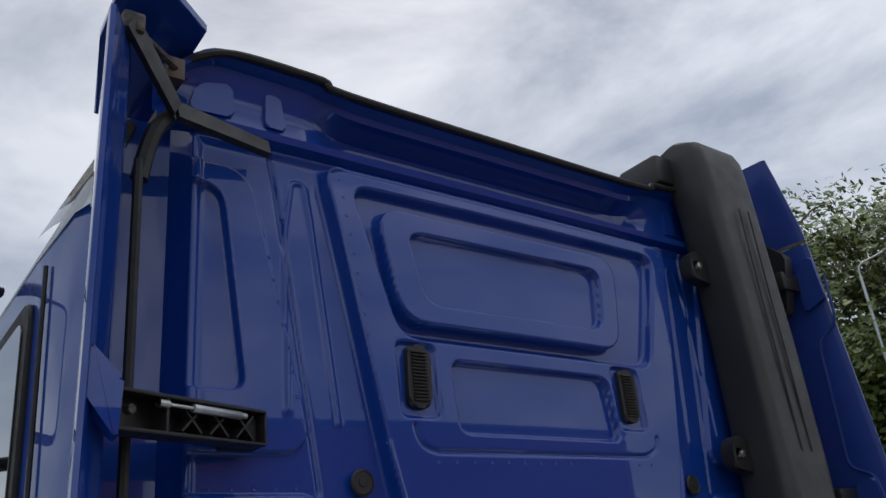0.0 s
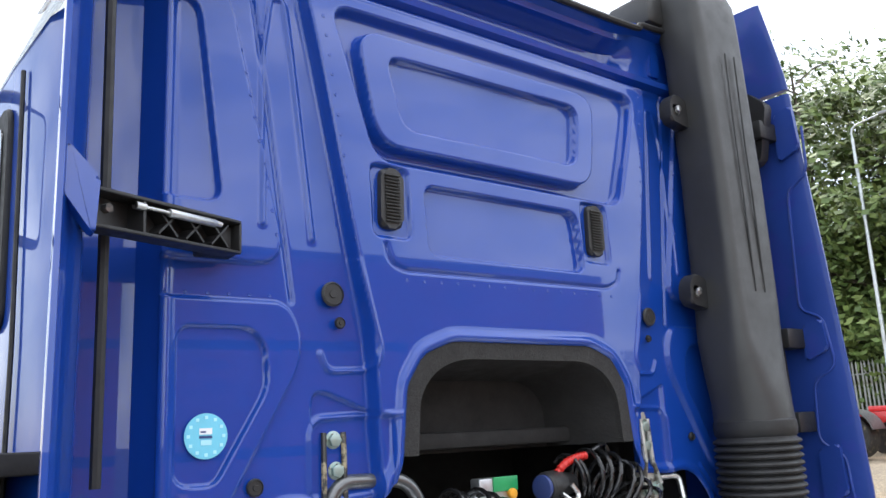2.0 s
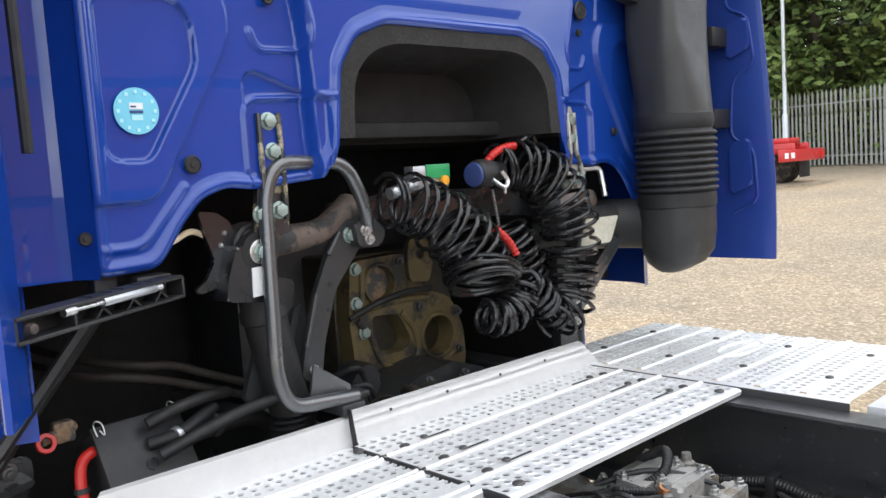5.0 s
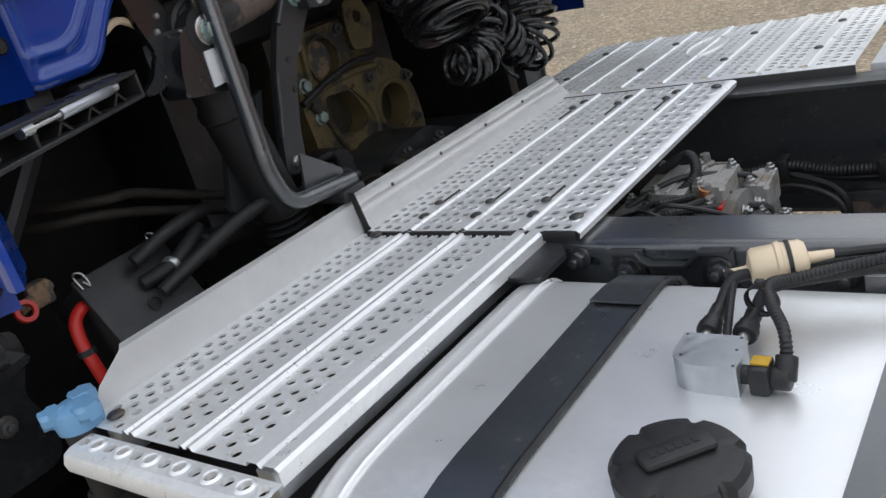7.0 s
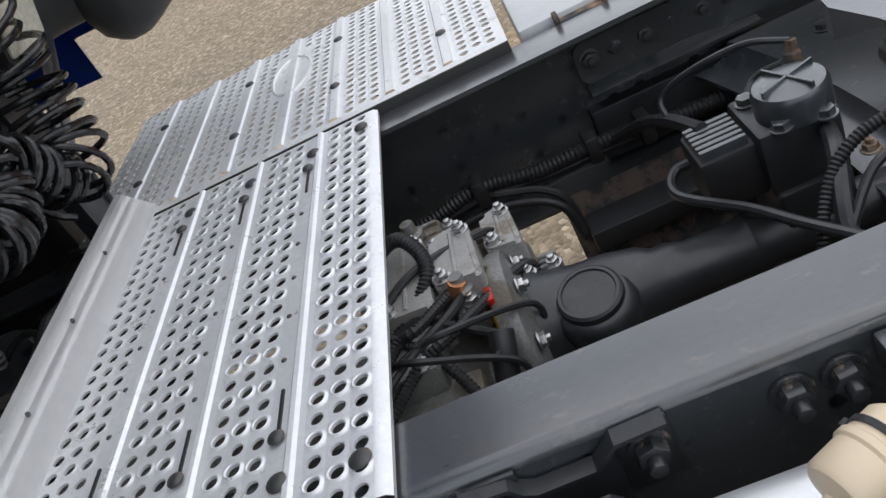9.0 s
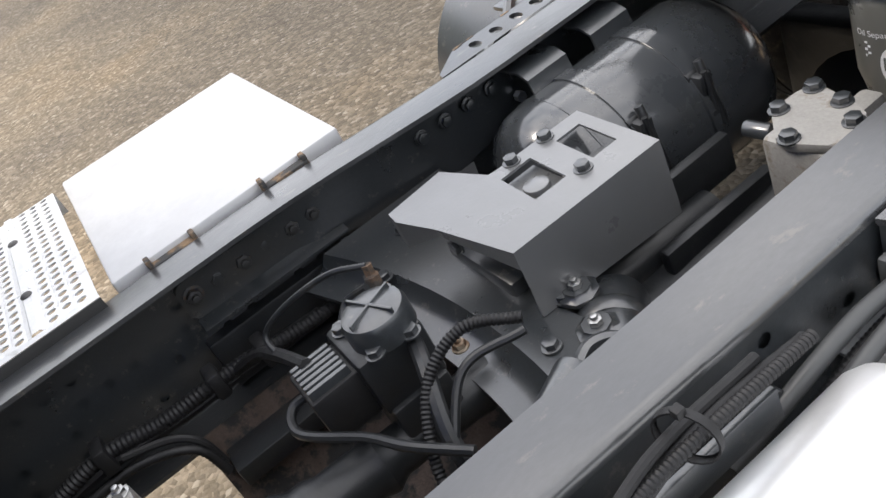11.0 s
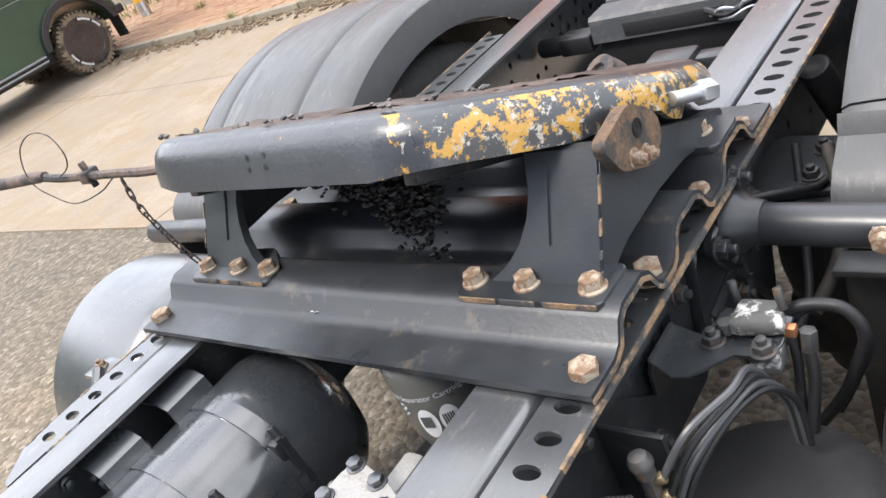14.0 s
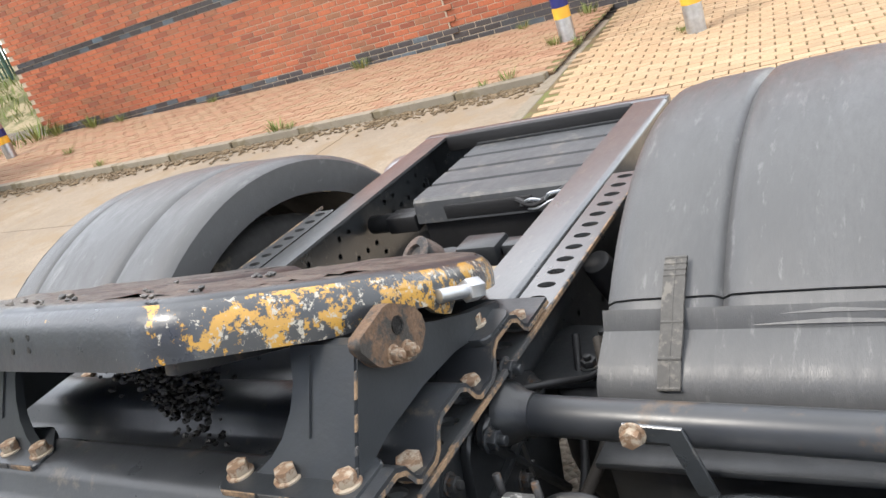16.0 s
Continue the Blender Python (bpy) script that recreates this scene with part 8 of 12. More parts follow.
for x, y in ((-0.055, -1.255), (-0.13, -1.225)):
    bm = bmesh.new()
    lathe(bm, [(0.030, 0.0), (0.030, 0.006), (0.022, 0.010), (0.020, 0.014), (0.001, 0.014)], Matrix.Translation((x, y, 0.838)), 8)
    part("pad", bm, FRAME, cross)
    bolt(STEEL_BOLT, (x, y, 0.850), (0, 0, 1), cross)
# small cylinder valve lying by the near rail
bm = bmesh.new()
cyl(bm, (-0.27, -1.03, 0.90), (-0.22, -1.14, 0.905), 0.026, seg=18, bevel=0.004)
cyl(bm, (-0.25, -1.0, 0.897), (-0.225, -0.95, 0.893), 0.016, seg=14, bevel=0.003)
sweep(bm, glide([(-0.22, -1.14, 0.905), (-0.21, -1.17, 0.91), (-0.22, -1.20, 0.90), (-0.25, -1.22, 0.87)], 6), 0.010, 8)
part("damper_valve", bm, FRAME, cross)

# bent cover plate with two windows
lid = thing("cover_plate", "light grey bent steel cover plate with two windows", "cover plate", (0.07, -1.33, 0.85))
TOP = 0.952
bm = bmesh.new()
edge = [(0.216, -1.150), (0.185, -1.146), (0.105, -1.170), (-0.046, -1.199), (-0.050, -1.452), (0.130, -1.458), (0.133, -1.300), (0.136, -1.288), (0.228, -1.255)]
outer = [bm.verts.new((x, y, TOP)) for x, y in edge]
wins = [[(0.015, -1.285), (0.015, -1.340), (0.105, -1.345), (0.105, -1.290)], [(0.010, -1.385), (0.010, -1.430), (0.098, -1.435), (0.098, -1.390)]]
loops = [outer] + [[bm.verts.new((x, y, TOP)) for x, y in w] for w in wins]
edges = []
for lp in loops:
    for k in range(len(lp)):
        edges.append(bm.edges.new((lp[k], lp[(k + 1) % len(lp)])))
bmesh.ops.triangle_fill(bm, use_beauty=True, use_dissolve=False, edges=edges)
for f in bm.faces:
    if f.normal.z < 0:
        f.normal_flip()
fold = []
for (a, b, da, db) in ((0, 1, 0.05, 0.05), (1, 2, 0.05, 0.012), (2, 3, 0.012, 0.03), (3, 4, 0.115, 0.125)):
    p, q = Vector(edge[a]), Vector(edge[b])
    inn = 0.006
    v = [outer[a], outer[b], bm.verts.new((q.x, q.y, TOP - db)), bm.verts.new((p.x, p.y, TOP - da))]
    fold.append(bm.faces.new(v))
bmesh.ops.recalc_face_normals(bm, faces=bm.faces)
bmesh.ops.solidify(bm, geom=bm.faces[:], thickness=0.004)
part("sheet", bm, LIGHT_GREY, lid, "light grey painted sheet")
for x, y in ((0.130, -1.388), (0.132, -1.325), (0.012, -1.362)):
    bolt(GREY_BOLT, (x - 0.008, y, TOP), (0, 0, 1), lid)
bm = bmesh.new()
cyl(bm, (0.058, -1.315, TOP - 0.02), (0.058, -1.315, TOP - 0.009), 0.020, seg=20, bevel=0.003)
box(bm, 0.005, 0.115, -1.35, -1.28, TOP - 0.03, TOP - 0.02)
part("blank", bm, LIGHT_GREY, lid)
bm = bmesh.new()
box(bm, 0.02, 0.20, -1.30, -1.20, 0.80, 0.86, 0.01)
box(bm, 0.0, 0.10, -1.46, -1.32, 0.82, 0.90, 0.01)
part("bracket", bm, FRAME, lid)
for p in ((0.19, -1.178, 0.925), (0.11, -1.19, 0.905)):
    bolt(GREY_BOLT, p, (0, 1, 0), lid)

# air tank
air = thing("air_tank", "dark grey air reservoir with two strap bands", "air tank", (0.2, -1.65, 0.72))
AX, AZ, AR = 0.222, 0.797, 0.148
bm = bmesh.new()
prof = [(0.0005, -1.356), (0.055, -1.360), (0.100, -1.372), (0.128, -1.394), (0.143, -1.420), (AR, -1.450), (AR, -1.462), (AR + 0.001, -1.463), (AR + 0.001, -1.467), (AR, -1.468), (AR, -1.760), (0.143, -1.79), (0.122, -1.82), (0.08, -1.845), (0.0005, -1.855)]
lathe(bm, [(r, -y) for r, y in prof], aim((AX, 0, AZ), (0, -1, 0)), 44)
part("shell", bm, AIRTANK, air, "glossy grey reservoir shell")
for y in (-1.535, -1.663):
    bm = bmesh.new()
    lathe(bm, [(AR + 0.0005, -0.016), (AR + 0.003, -0.016), (AR + 0.003, 0.016), (AR + 0.0005, 0.016)], aim((AX, y, AZ), (0, -1, 0)), 44, close=False)
    band = part("band", bm, AIRTANK, air, "steel strap band")
    side = AX - AR * 0.80
    bm = bmesh.new()
    box(bm, side - 0.020, side + 0.006, y - 0.013, y + 0.013, AZ + 0.055, AZ + 0.095, 0.003)
    cyl(bm, (side - 0.018, y, AZ + 0.10), (side - 0.026, y, AZ + 0.03), 0.005, seg=8)
    box(bm, side - 0.030, side - 0.008, y - 0.012, y + 0.012, AZ + 0.01, AZ + 0.035, 0.003)
    cyl(bm, (side - 0.012, y - 0.012, AZ + 0.085), (side - 0.012, y + 0.012, AZ + 0.085), 0.006, seg=8)
    cyl(bm, (side - 0.030, y - 0.006, AZ + 0.005), (side - 0.004, y - 0.006, AZ + 0.115), 0.0075, seg=10, bevel=0.001)
    cyl(bm, (side + 0.008, y + 0.018, AZ + 0.09), (side + 0.008, y - 0.018, AZ + 0.09), 0.010, seg=12, bevel=0.002)
    part("clamp", bm, FRAME_DARK, band, "dark screw clamp of the strap band")
for y in (-1.52, -1.66):
    bm = bmesh.new()
    strip(bm, [(0.372, 0.968), (0.30, 0.972), (0.275, 0.962), (0.268, 0.93)], y - 0.042, y + 0.042, "y", 1, thick=0.005)
    part("hanger", bm, FRAME, air, "bent steel hanger to the rail")
for y, z in ((-1.50, 0.90), (-1.58, 0.90), (-1.62, 0.86)):
    bm = bmesh.new()
    cyl(bm, (0.37, y, z), (0.355, y, z), 0.010, seg=6)
    part("stud", bm, GALV, air)

# oil separator cartridge and the dryer's casting
sep = thing("separator_cartridge", "grey screw-on cartridge with white print", "cartridge", (-0.125, -1.80, 0.75))
sm = Matrix.Translation((-0.150, -1.815, 0.812))
bm = bmesh.new()
lathe(bm, [(0.030, 0.0), (0.052, 0.002), (0.056, 0.008), (0.060, 0.020), (0.0695, 0.060), (0.070, 0.168), (0.066, 0.182), (0.055, 0.190), (0.001, 0.193)], sm, 40)
can = part("can", bm, CAN, sep)


def wrapped(text, r, z, size, a0, mat, parent):
    """Lettering laid round the cartridge."""
    cu = bpy.data.curves.new("lettering", "FONT")
    cu.body, cu.size, cu.align_x = text, size, "CENTER"
    tmp = bpy.data.objects.new("lettering", cu)
    me = bpy.data.meshes.new_from_object(tmp)
    bpy.data.objects.remove(tmp)
    for v in me.vertices:
        a = a0 + v.co.x / r
        v.co = sm @ Vector((r * math.cos(a), r * math.sin(a), z + v.co.y))
    me.materials.append(mat)
    return part("lettering", me, None, parent, "white lettering")


FACE = radians(112)
wrapped("Oil Separator Cartridge", 0.0706, 0.128, 0.0128, FACE + 0.06, WHITE, can)
wrapped("clean air", 0.0706, 0.090, 0.007, FACE + 0.66, WHITE, can)
for da in (-0.12, 0.36):
    bm = bmesh.new()
    cols = []
    for k in range(25):
        b = 2 * math.pi * k / 24
        a = FACE + da + 0.215 * math.cos(b)
        cols.append(bm.verts.new(sm @ Vector((0.0704 * math.cos(a), 0.0704 * math.sin(a), 0.086 + 0.027 * math.sin(b)))))
    c = bm.verts.new(sm @ Vector((0.0708 * math.cos(FACE + da), 0.0708 * math.sin(FACE + da), 0.090)))
    for k in range(24):
        bm.faces.new((cols[k], cols[k + 1], c))
    disc = part("white_disc", bm, WHITE, can)
    bm = bmesh.new()
    for j in range(5):
        a = FACE + da - 0.12 + 0.05 * j
        box(bm, -0.0012, 0.0012, -0.0004, 0.0004, -0.010, 0.010, 0, sm @ Matrix.Rotation(a, 4, "Z") @ Matrix.Translation((0.0712, 0, 0.089)) @ Matrix.Rotation(math.pi / 2, 4, "Z"))
    part("print_bar", bm, CAN, disc)
bm = bmesh.new()
for j in range(9):
    a = FACE - 0.62 + 0.035 * (j % 4)
    box(bm, -0.0009, 0.0009, -0.0003, 0.0003, -0.0015, 0.0015, 0, sm @ Matrix.Rotation(a, 4, "Z") @ Matrix.Translation((0.0704, 0, 0.118 - 0.005 * (j // 2))) @ Matrix.Rotation(math.pi / 2, 4, "Z"))
part("print_bar", bm, WHITE, can)
dryer = thing("air_dryer", "grey cast air dryer body beside the near rail", "air dryer", (-0.19, -1.56, 0.75))
bm = bmesh.new()
prism(bm, rounded([(-0.118, -1.572), (-0.122, -1.620), (-0.135, -1.640), (-0.198, -1.622), (-0.240, -1.60), (-0.240, -1.54), (-0.170, -1.518)], 0.012), 0.888, 0.900, "z", 0.003)
box(bm, -0.23, -0.13, -1.62, -1.53, 0.76, 0.888, 0.01)
box(bm, -0.185, -0.15, -1.70, -1.62, 0.79, 0.86, 0.008)
part("body", bm, PALE_CAST, dryer)
bm = bmesh.new()
cyl(bm, (-0.150, -1.815, 0.74), (-0.150, -1.815, 0.816), 0.046, seg=20)
part("filter_seat", bm, LIGHT_GREY, dryer)
for p in ((-0.180, -1.530, 0.900), (-0.128, -1.575, 0.900), (-0.138, -1.630, 0.900), (-0.190, -1.615, 0.900), (-0.228, -1.585, 0.900)):
    bolt(GREY_BOLT, p, (0, 0, 1), dryer)
bm = bmesh.new()
cyl(bm, (-0.12, -1.565, 0.87), (-0.08, -1.56, 0.87), 0.012, seg=12, bevel=0.002)
cyl(bm, (-0.13, -1.60, 0.87), (-0.09, -1.61, 0.87), 0.010, seg=12, bevel=0.002)
part("stub", bm, FRAME, dryer)

dryer.location += Vector((-0.008, 0.0, 0.036))

# lower pipes seen between tank and rail
low = thing("brake_chamber", "dark brake chamber and pipes low between the rails", "brake chamber", (-0.05, -1.45, 0.6))
bm = bmesh.new()
cyl(bm, (-0.05, -1.30, 0.78), (-0.16, -1.22, 0.80), 0.05, seg=20, bevel=0.008)
lathe(bm, [(0.052, -0.01), (0.056, 0), (0.056, 0.012), (0.052, 0.02)], aim((-0.10, -1.26, 0.79), (-0.8, 0.6, 0.1)), 24)
part("chamber", bm, FRAME, low)
bm = bmesh.new()
cyl(bm, (-0.02, -1.25, 0.66), (-0.10, -1.95, 0.70), 0.085, seg=24, bevel=0.01)
part("tube", bm, FRAME_DARK, low)
bm = bmesh.new()
box(bm, 0.015, 0.035, -1.62, -1.33, 0.76, 0.83, 0.004)
box(bm, -0.06, -0.04, -1.62, -1.40, 0.74, 0.79, 0.004)
cyl(bm, (0.06, -1.42, 0.80), (0.10, -1.42, 0.80), 0.018, seg=14, bevel=0.003)
part("bracket", bm, FRAME_DARK, low)
bm = bmesh.new()
lathe(bm, [(0.02, -0.03), (0.05, -0.025), (0.055, 0.0), (0.045, 0.03), (0.03, 0.035)], aim((-0.03, -1.86, 0.68), (0.2, -0.3, 1)), 20)
cyl(bm, (-0.03, -1.86, 0.5), (-0.03, -1.86, 0.70), 0.03, seg=12)
part("bush", bm, FRAME_DARK, low)

# outside the near rail: tubes, air spring, valve
out = thing("brake_pipes", "grey plastic air pipes tied together beside the rail", "pipes", (-0.45, -1.5, 0.85))
for line, r, mat, rib in (
    ([(-0.425, -1.15, 0.90), (-0.432, -1.30, 0.945), (-0.435, -1.385, 0.948), (-0.442, -1.497, 0.948), (-0.455, -1.575, 0.948), (-0.492, -1.640, 0.945), (-0.530, -1.640, 0.935), (-0.556, -1.612, 0.91), (-0.560, -1.60, 0.85), (-0.555, -1.60, 0.76)], 0.0092, GREY_HOSE, False),
    ([(-0.455, -1.15, 0.88), (-0.456, -1.30, 0.930), (-0.458, -1.38, 0.945), (-0.464, -1.49, 0.945), (-0.475, -1.555, 0.945), (-0.503, -1.612, 0.942), (-0.530, -1.614, 0.930), (-0.548, -1.597, 0.90), (-0.550, -1.59, 0.84), (-0.550, -1.59, 0.76)], 0.0092, GREY_HOSE, False),
    ([(-0.440, -1.15, 0.87), (-0.444, -1.30, 0.925), (-0.447, -1.40, 0.932), (-0.452, -1.50, 0.932), (-0.462, -1.60, 0.935), (-0.480, -1.66, 0.93), (-0.50, -1.70, 0.90)], 0.007, BLACK, True),
    ([(-0.455, -1.50, 0.930), (-0.475, -1.518, 0.938), (-0.520, -1.534, 0.940), (-0.594, -1.512, 0.935), (-0.66, -1.48, 0.915), (-0.73, -1.43, 0.88)], 0.008, BLACK, True),
    ([(-0.50, -1.60, 0.905), (-0.525, -1.615, 0.915), (-0.550, -1.61, 0.90), (-0.57, -1.60, 0.86)], 0.011, BLACK, True)):
    bm = bmesh.new()
    path = glide(line, 10)
    if rib:
        p, radii = ribbed(path, r, 0.006)
        sweep(bm, p, r, 10, radii)
    else:
        sweep(bm, path, r, 12)
    part("pipe", bm, mat, out)
for c in ((-0.447, -1.383, 0.947), (-0.453, -1.495, 0.947)):
    bm = bmesh.new()
    box(bm, c[0] - 0.030, c[0] + 0.030, c[1] - 0.006, c[1] + 0.006, c[2] + 0.012, c[2] + 0.017, 0.002)
    box(bm, c[0] - 0.030, c[0] + 0.030, c[1] - 0.006, c[1] + 0.006, c[2] - 0.026, c[2] - 0.020, 0.002)
    box(bm, c[0] + 0.022, c[0] + 0.032, c[1] - 0.007, c[1] + 0.007, c[2] - 0.02, c[2] + 0.022, 0.003)
    part("pipe_clip", bm, GREY_HOSE, out)
silver = thing("small_air_tank", "grey painted cylinder lying across below the pipes", "air tank", (-0.7, -1.6, 0.7))
bm = bmesh.new()
prof = [(0.0005, 0.0), (0.04, 0.004), (0.058, 0.02), (0.064, 0.045), (0.064, 0.46), (0.058, 0.485), (0.0005, 0.50)]
lathe(bm, prof, aim((-0.50, -1.66, 0.825), (-0.93, 0.36, -0.10)), 32)
part("shell", bm, AIRTANK, silver)
for d in (0.10, 0.22):
    c = Vector((-0.50, -1.66, 0.825)) + Vector((-0.93, 0.36, -0.10)).normalized() * d
    bm = bmesh.new()
    lathe(bm, [(0.0645, -0.005), (0.067, -0.005), (0.067, 0.005), (0.0645, 0.005)], aim(c, (-0.93, 0.36, -0.10)), 28, close=False)
    box(bm, c.x - 0.008, c.x + 0.008, c.y - 0.008, c.y + 0.008, c.z + 0.062, c.z + 0.08, 0.003)
    part("tie", bm, BLACK, silver)
spring = thing("air_spring", "black rubber air spring on a dark round seat", "air spring", (-0.56, -1.88, 0.4))
bm = bmesh.new()
lathe(bm, [(0.10, 0.42), (0.115, 0.45), (0.12, 0.52), (0.115, 0.60), (0.118, 0.66), (0.125, 0.70), (0.135, 0.715), (0.135, 0.735), (0.10, 0.742), (0.001, 0.742)], Matrix.Translation((-0.575, -1.86, 0)), 32)
part("bellows", bm, RUBBER, spring)
bm = bmesh.new()
prism(bm, rounded([(-2.08, 0.72), (-1.70, 0.72), (-1.66, 0.98), (-1.74, 0.985), (-1.95, 0.80), (-2.08, 0.80)], 0.02), -0.4105, -0.3985, "x", 0.003)
box(bm, -0.50, -0.41, -1.80, -1.79, 0.74, 0.90, 0.003)
part("bracket", bm, FRAME_DARK, spring)
for p in ((-0.411, -1.90, 0.76), (-0.411, -1.82, 0.78), (-0.411, -1.75, 0.92)):
    bolt(DARK_BOLT, p, (-1, 0, 0), spring)
block = thing("pipe_manifold", "small cast manifold with brass unions on a bracket", "manifold", (-0.50, -1.77, 0.8))
bm = bmesh.new()
box(bm, -0.514, -0.498, -1.744, -1.726, 0.79, 0.905, 0.004)
lathe(bm, [(0.006, 0.0), (0.012, 0.004), (0.012, 0.018), (0.015, 0.020), (0.015, 0.026), (0.011, 0.034), (0.001, 0.037)], aim((-0.506, -1.735, 0.900), (0.1, 0.0, 1)), 16)
part("body", bm, DARKBOLT, block)
for k in range(4):
    bm = bmesh.new()
    cyl(bm, (-0.512, -1.737, 0.805 + 0.030 * k), (-0.524, -1.741, 0.810 + 0.030 * k), 0.0078, seg=10, bevel=0.002)
    part("union", bm, BRASS, block)
    bm = bmesh.new()
    sweep(bm, glide([(-0.522, -1.740, 0.810 + 0.030 * k), (-0.540 - 0.004 * k, -1.768, 0.870 + 0.026 * k), (-0.572 - 0.003 * k, -1.825, 0.915 + 0.014 * k), (-0.592 + 0.004 * k, -1.885, 0.905 + 0.010 * k), (-0.604 + 0.005 * k, -1.925, 0.85), (-0.606 + 0.005 * k, -1.93, 0.77)], 8), 0.0046, 8)
    part("pipe", bm, GREY_HOSE if k in (1, 3) else BLACK, block)

lev = thing("levelling_valve", "valve splashed with white paint on a grey bracket", "valve", (-0.53, -2.0, 0.85))
bm = bmesh.new()
prism(bm, [(-0.417, -1.929), (-0.462, -1.904), (-0.483, -1.909), (-0.525, -1.956), (-0.569, -1.956), (-0.577, -1.982), (-0.577, -2.035), (-0.485, -2.045), (-0.475, -1.985), (-0.417, -2.006)], 0.880, 0.885, "z", 0.001)
strip(bm, [(-0.425, 0.885), (-0.415, 0.86), (-0.41, 0.80)], -2.005, -1.93, "y", 1, thick=0.005)
part("bracket", bm, FRAME, lev, "folded grey steel bracket")
bm = bmesh.new()
box(bm, -0.566, -0.512, -2.038, -1.992, 0.886, 0.912, 0.008)
lathe(bm, [(0.006, -0.034), (0.014, -0.032), (0.016, -0.02), (0.016, 0.02), (0.013, 0.03), (0.006, 0.032)], aim((-0.545, -1.998, 0.902), (1, 0.2, 0.05)), 18)
box(bm, -0.575, -0.535, -2.005, -1.965, 0.845, 0.880, 0.006)
cyl(bm, (-0.505, -1.995, 0.886), (-0.505, -1.995, 0.905), 0.011, seg=12, bevel=0.003)
part("body", bm, PAINTED_WHITE, lev, "valve body splashed with white paint")
for p in ((-0.492, -1.975, 0.885), (-0.560, -1.966, 0.885)):
    bolt(DARK_BOLT, p, (0, 0, 1), lev)
for p in ((-0.506, -2.040, 0.90), (-0.568, -2.030, 0.90)):
    bm = bmesh.new()
    cyl(bm, p, (p[0] + 0.004, p[1] - 0.006, p[2] + 0.030), 0.006, seg=10, bevel=0.001)
    part("stud", bm, DARKBOLT, lev)
bm = bmesh.new()
box(bm, -0.590, -0.574, -2.012, -1.998, 0.880, 0.896, 0.003)
part("cap", bm, COPPER, lev, "copper coloured cap")
for line, r in (([(-0.560, -2.045, 0.880), (-0.590, -2.05, 0.893), (-0.633, -2.05, 0.891), (-0.652, -2.05, 0.852), (-0.634, -2.05, 0.791), (-0.603, -2.05, 0.724), (-0.540, -2.05, 0.632)], 0.0085), ([(-0.565, -2.045, 0.872), (-0.60, -2.055, 0.884), (-0.640, -2.057, 0.872), (-0.655, -2.057, 0.83), (-0.628, -2.057, 0.76), (-0.60, -2.055, 0.70)], 0.0045), ([(-0.582, -2.003, 0.882), (-0.583, -2.0, 0.84), (-0.578, -1.99, 0.76)], 0.0065), ([(-0.596, -2.01, 0.865), (-0.600, -2.0, 0.82), (-0.590, -1.98, 0.74)], 0.008)):
    bm = bmesh.new()
    sweep(bm, glide(line, 10), r, 10)
    part("hose", bm, BLACK, lev)
bm = bmesh.new()
cyl(bm, (-0.600, -2.012, 0.885), (-0.598, -2.008, 0.855), 0.0115, seg=6, bevel=0.001)
part("union", bm, DARKBOLT, lev)
bm = bmesh.new()
box(bm, -0.545, -0.505, -2.065, -2.035, 0.600, 0.635, 0.005, None)
part("elbow", bm, RUST, lev, "rusty square elbow")

black_tank = thing("side_air_tank", "large glossy black air reservoir below the mudguard tube", "air tank", (-0.9, -2.0, 0.55))
bm = bmesh.new()
prof = [(0.0005, 0.0), (0.08, 0.006), (0.13, 0.022), (0.165, 0.055), (0.180, 0.09), (0.185, 0.13), (0.185, 0.44), (0.16, 0.49), (0.0005, 0.51)]
lathe(bm, prof, aim((-0.675, -2.01, 0.715), (-1, 0, 0)), 48)
part("shell", bm, AIRTANK, black_tank)
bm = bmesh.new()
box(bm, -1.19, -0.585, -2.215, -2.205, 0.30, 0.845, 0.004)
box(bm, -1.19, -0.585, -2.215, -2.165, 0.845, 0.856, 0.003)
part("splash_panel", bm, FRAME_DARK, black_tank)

# cast bracket of the carrier tube, on the outside of the rail
lugs = thing("suspension_bracket", "dark cast suspension bracket bolted outside the rail", "bracket", (-0.42, -2.1, 0.75))
bm = bmesh.new()
prism(bm, rounded([(-2.02, 0.90), (-2.0, 0.82), (-2.03, 0.74), (-2.16, 0.72), (-2.28, 0.76), (-2.30, 0.86), (-2.26, 0.95), (-2.17, 0.962), (-2.08, 0.95)], 0.03), -0.414, -0.399, "x", 0.004)
part("casting", bm, FRAME_DARK, lugs)
for y, z in ((-2.05, 0.90), (-2.04, 0.80), (-2.12, 0.75), (-2.24, 0.78), (-2.27, 0.90), (-2.20, 0.945)):
    bolt(DARK_BOLT, (-0.4145, y, z), (-1, 0, 0), lugs)
for y in (-1.82, -1.87, -1.93, -1.99, -2.05, -2.11, -2.17, -2.23, -2.29, -2.36):
    bolt(RUST_SMALL, (-0.4125, y, 0.945), (-1, 0, 0), chassis)

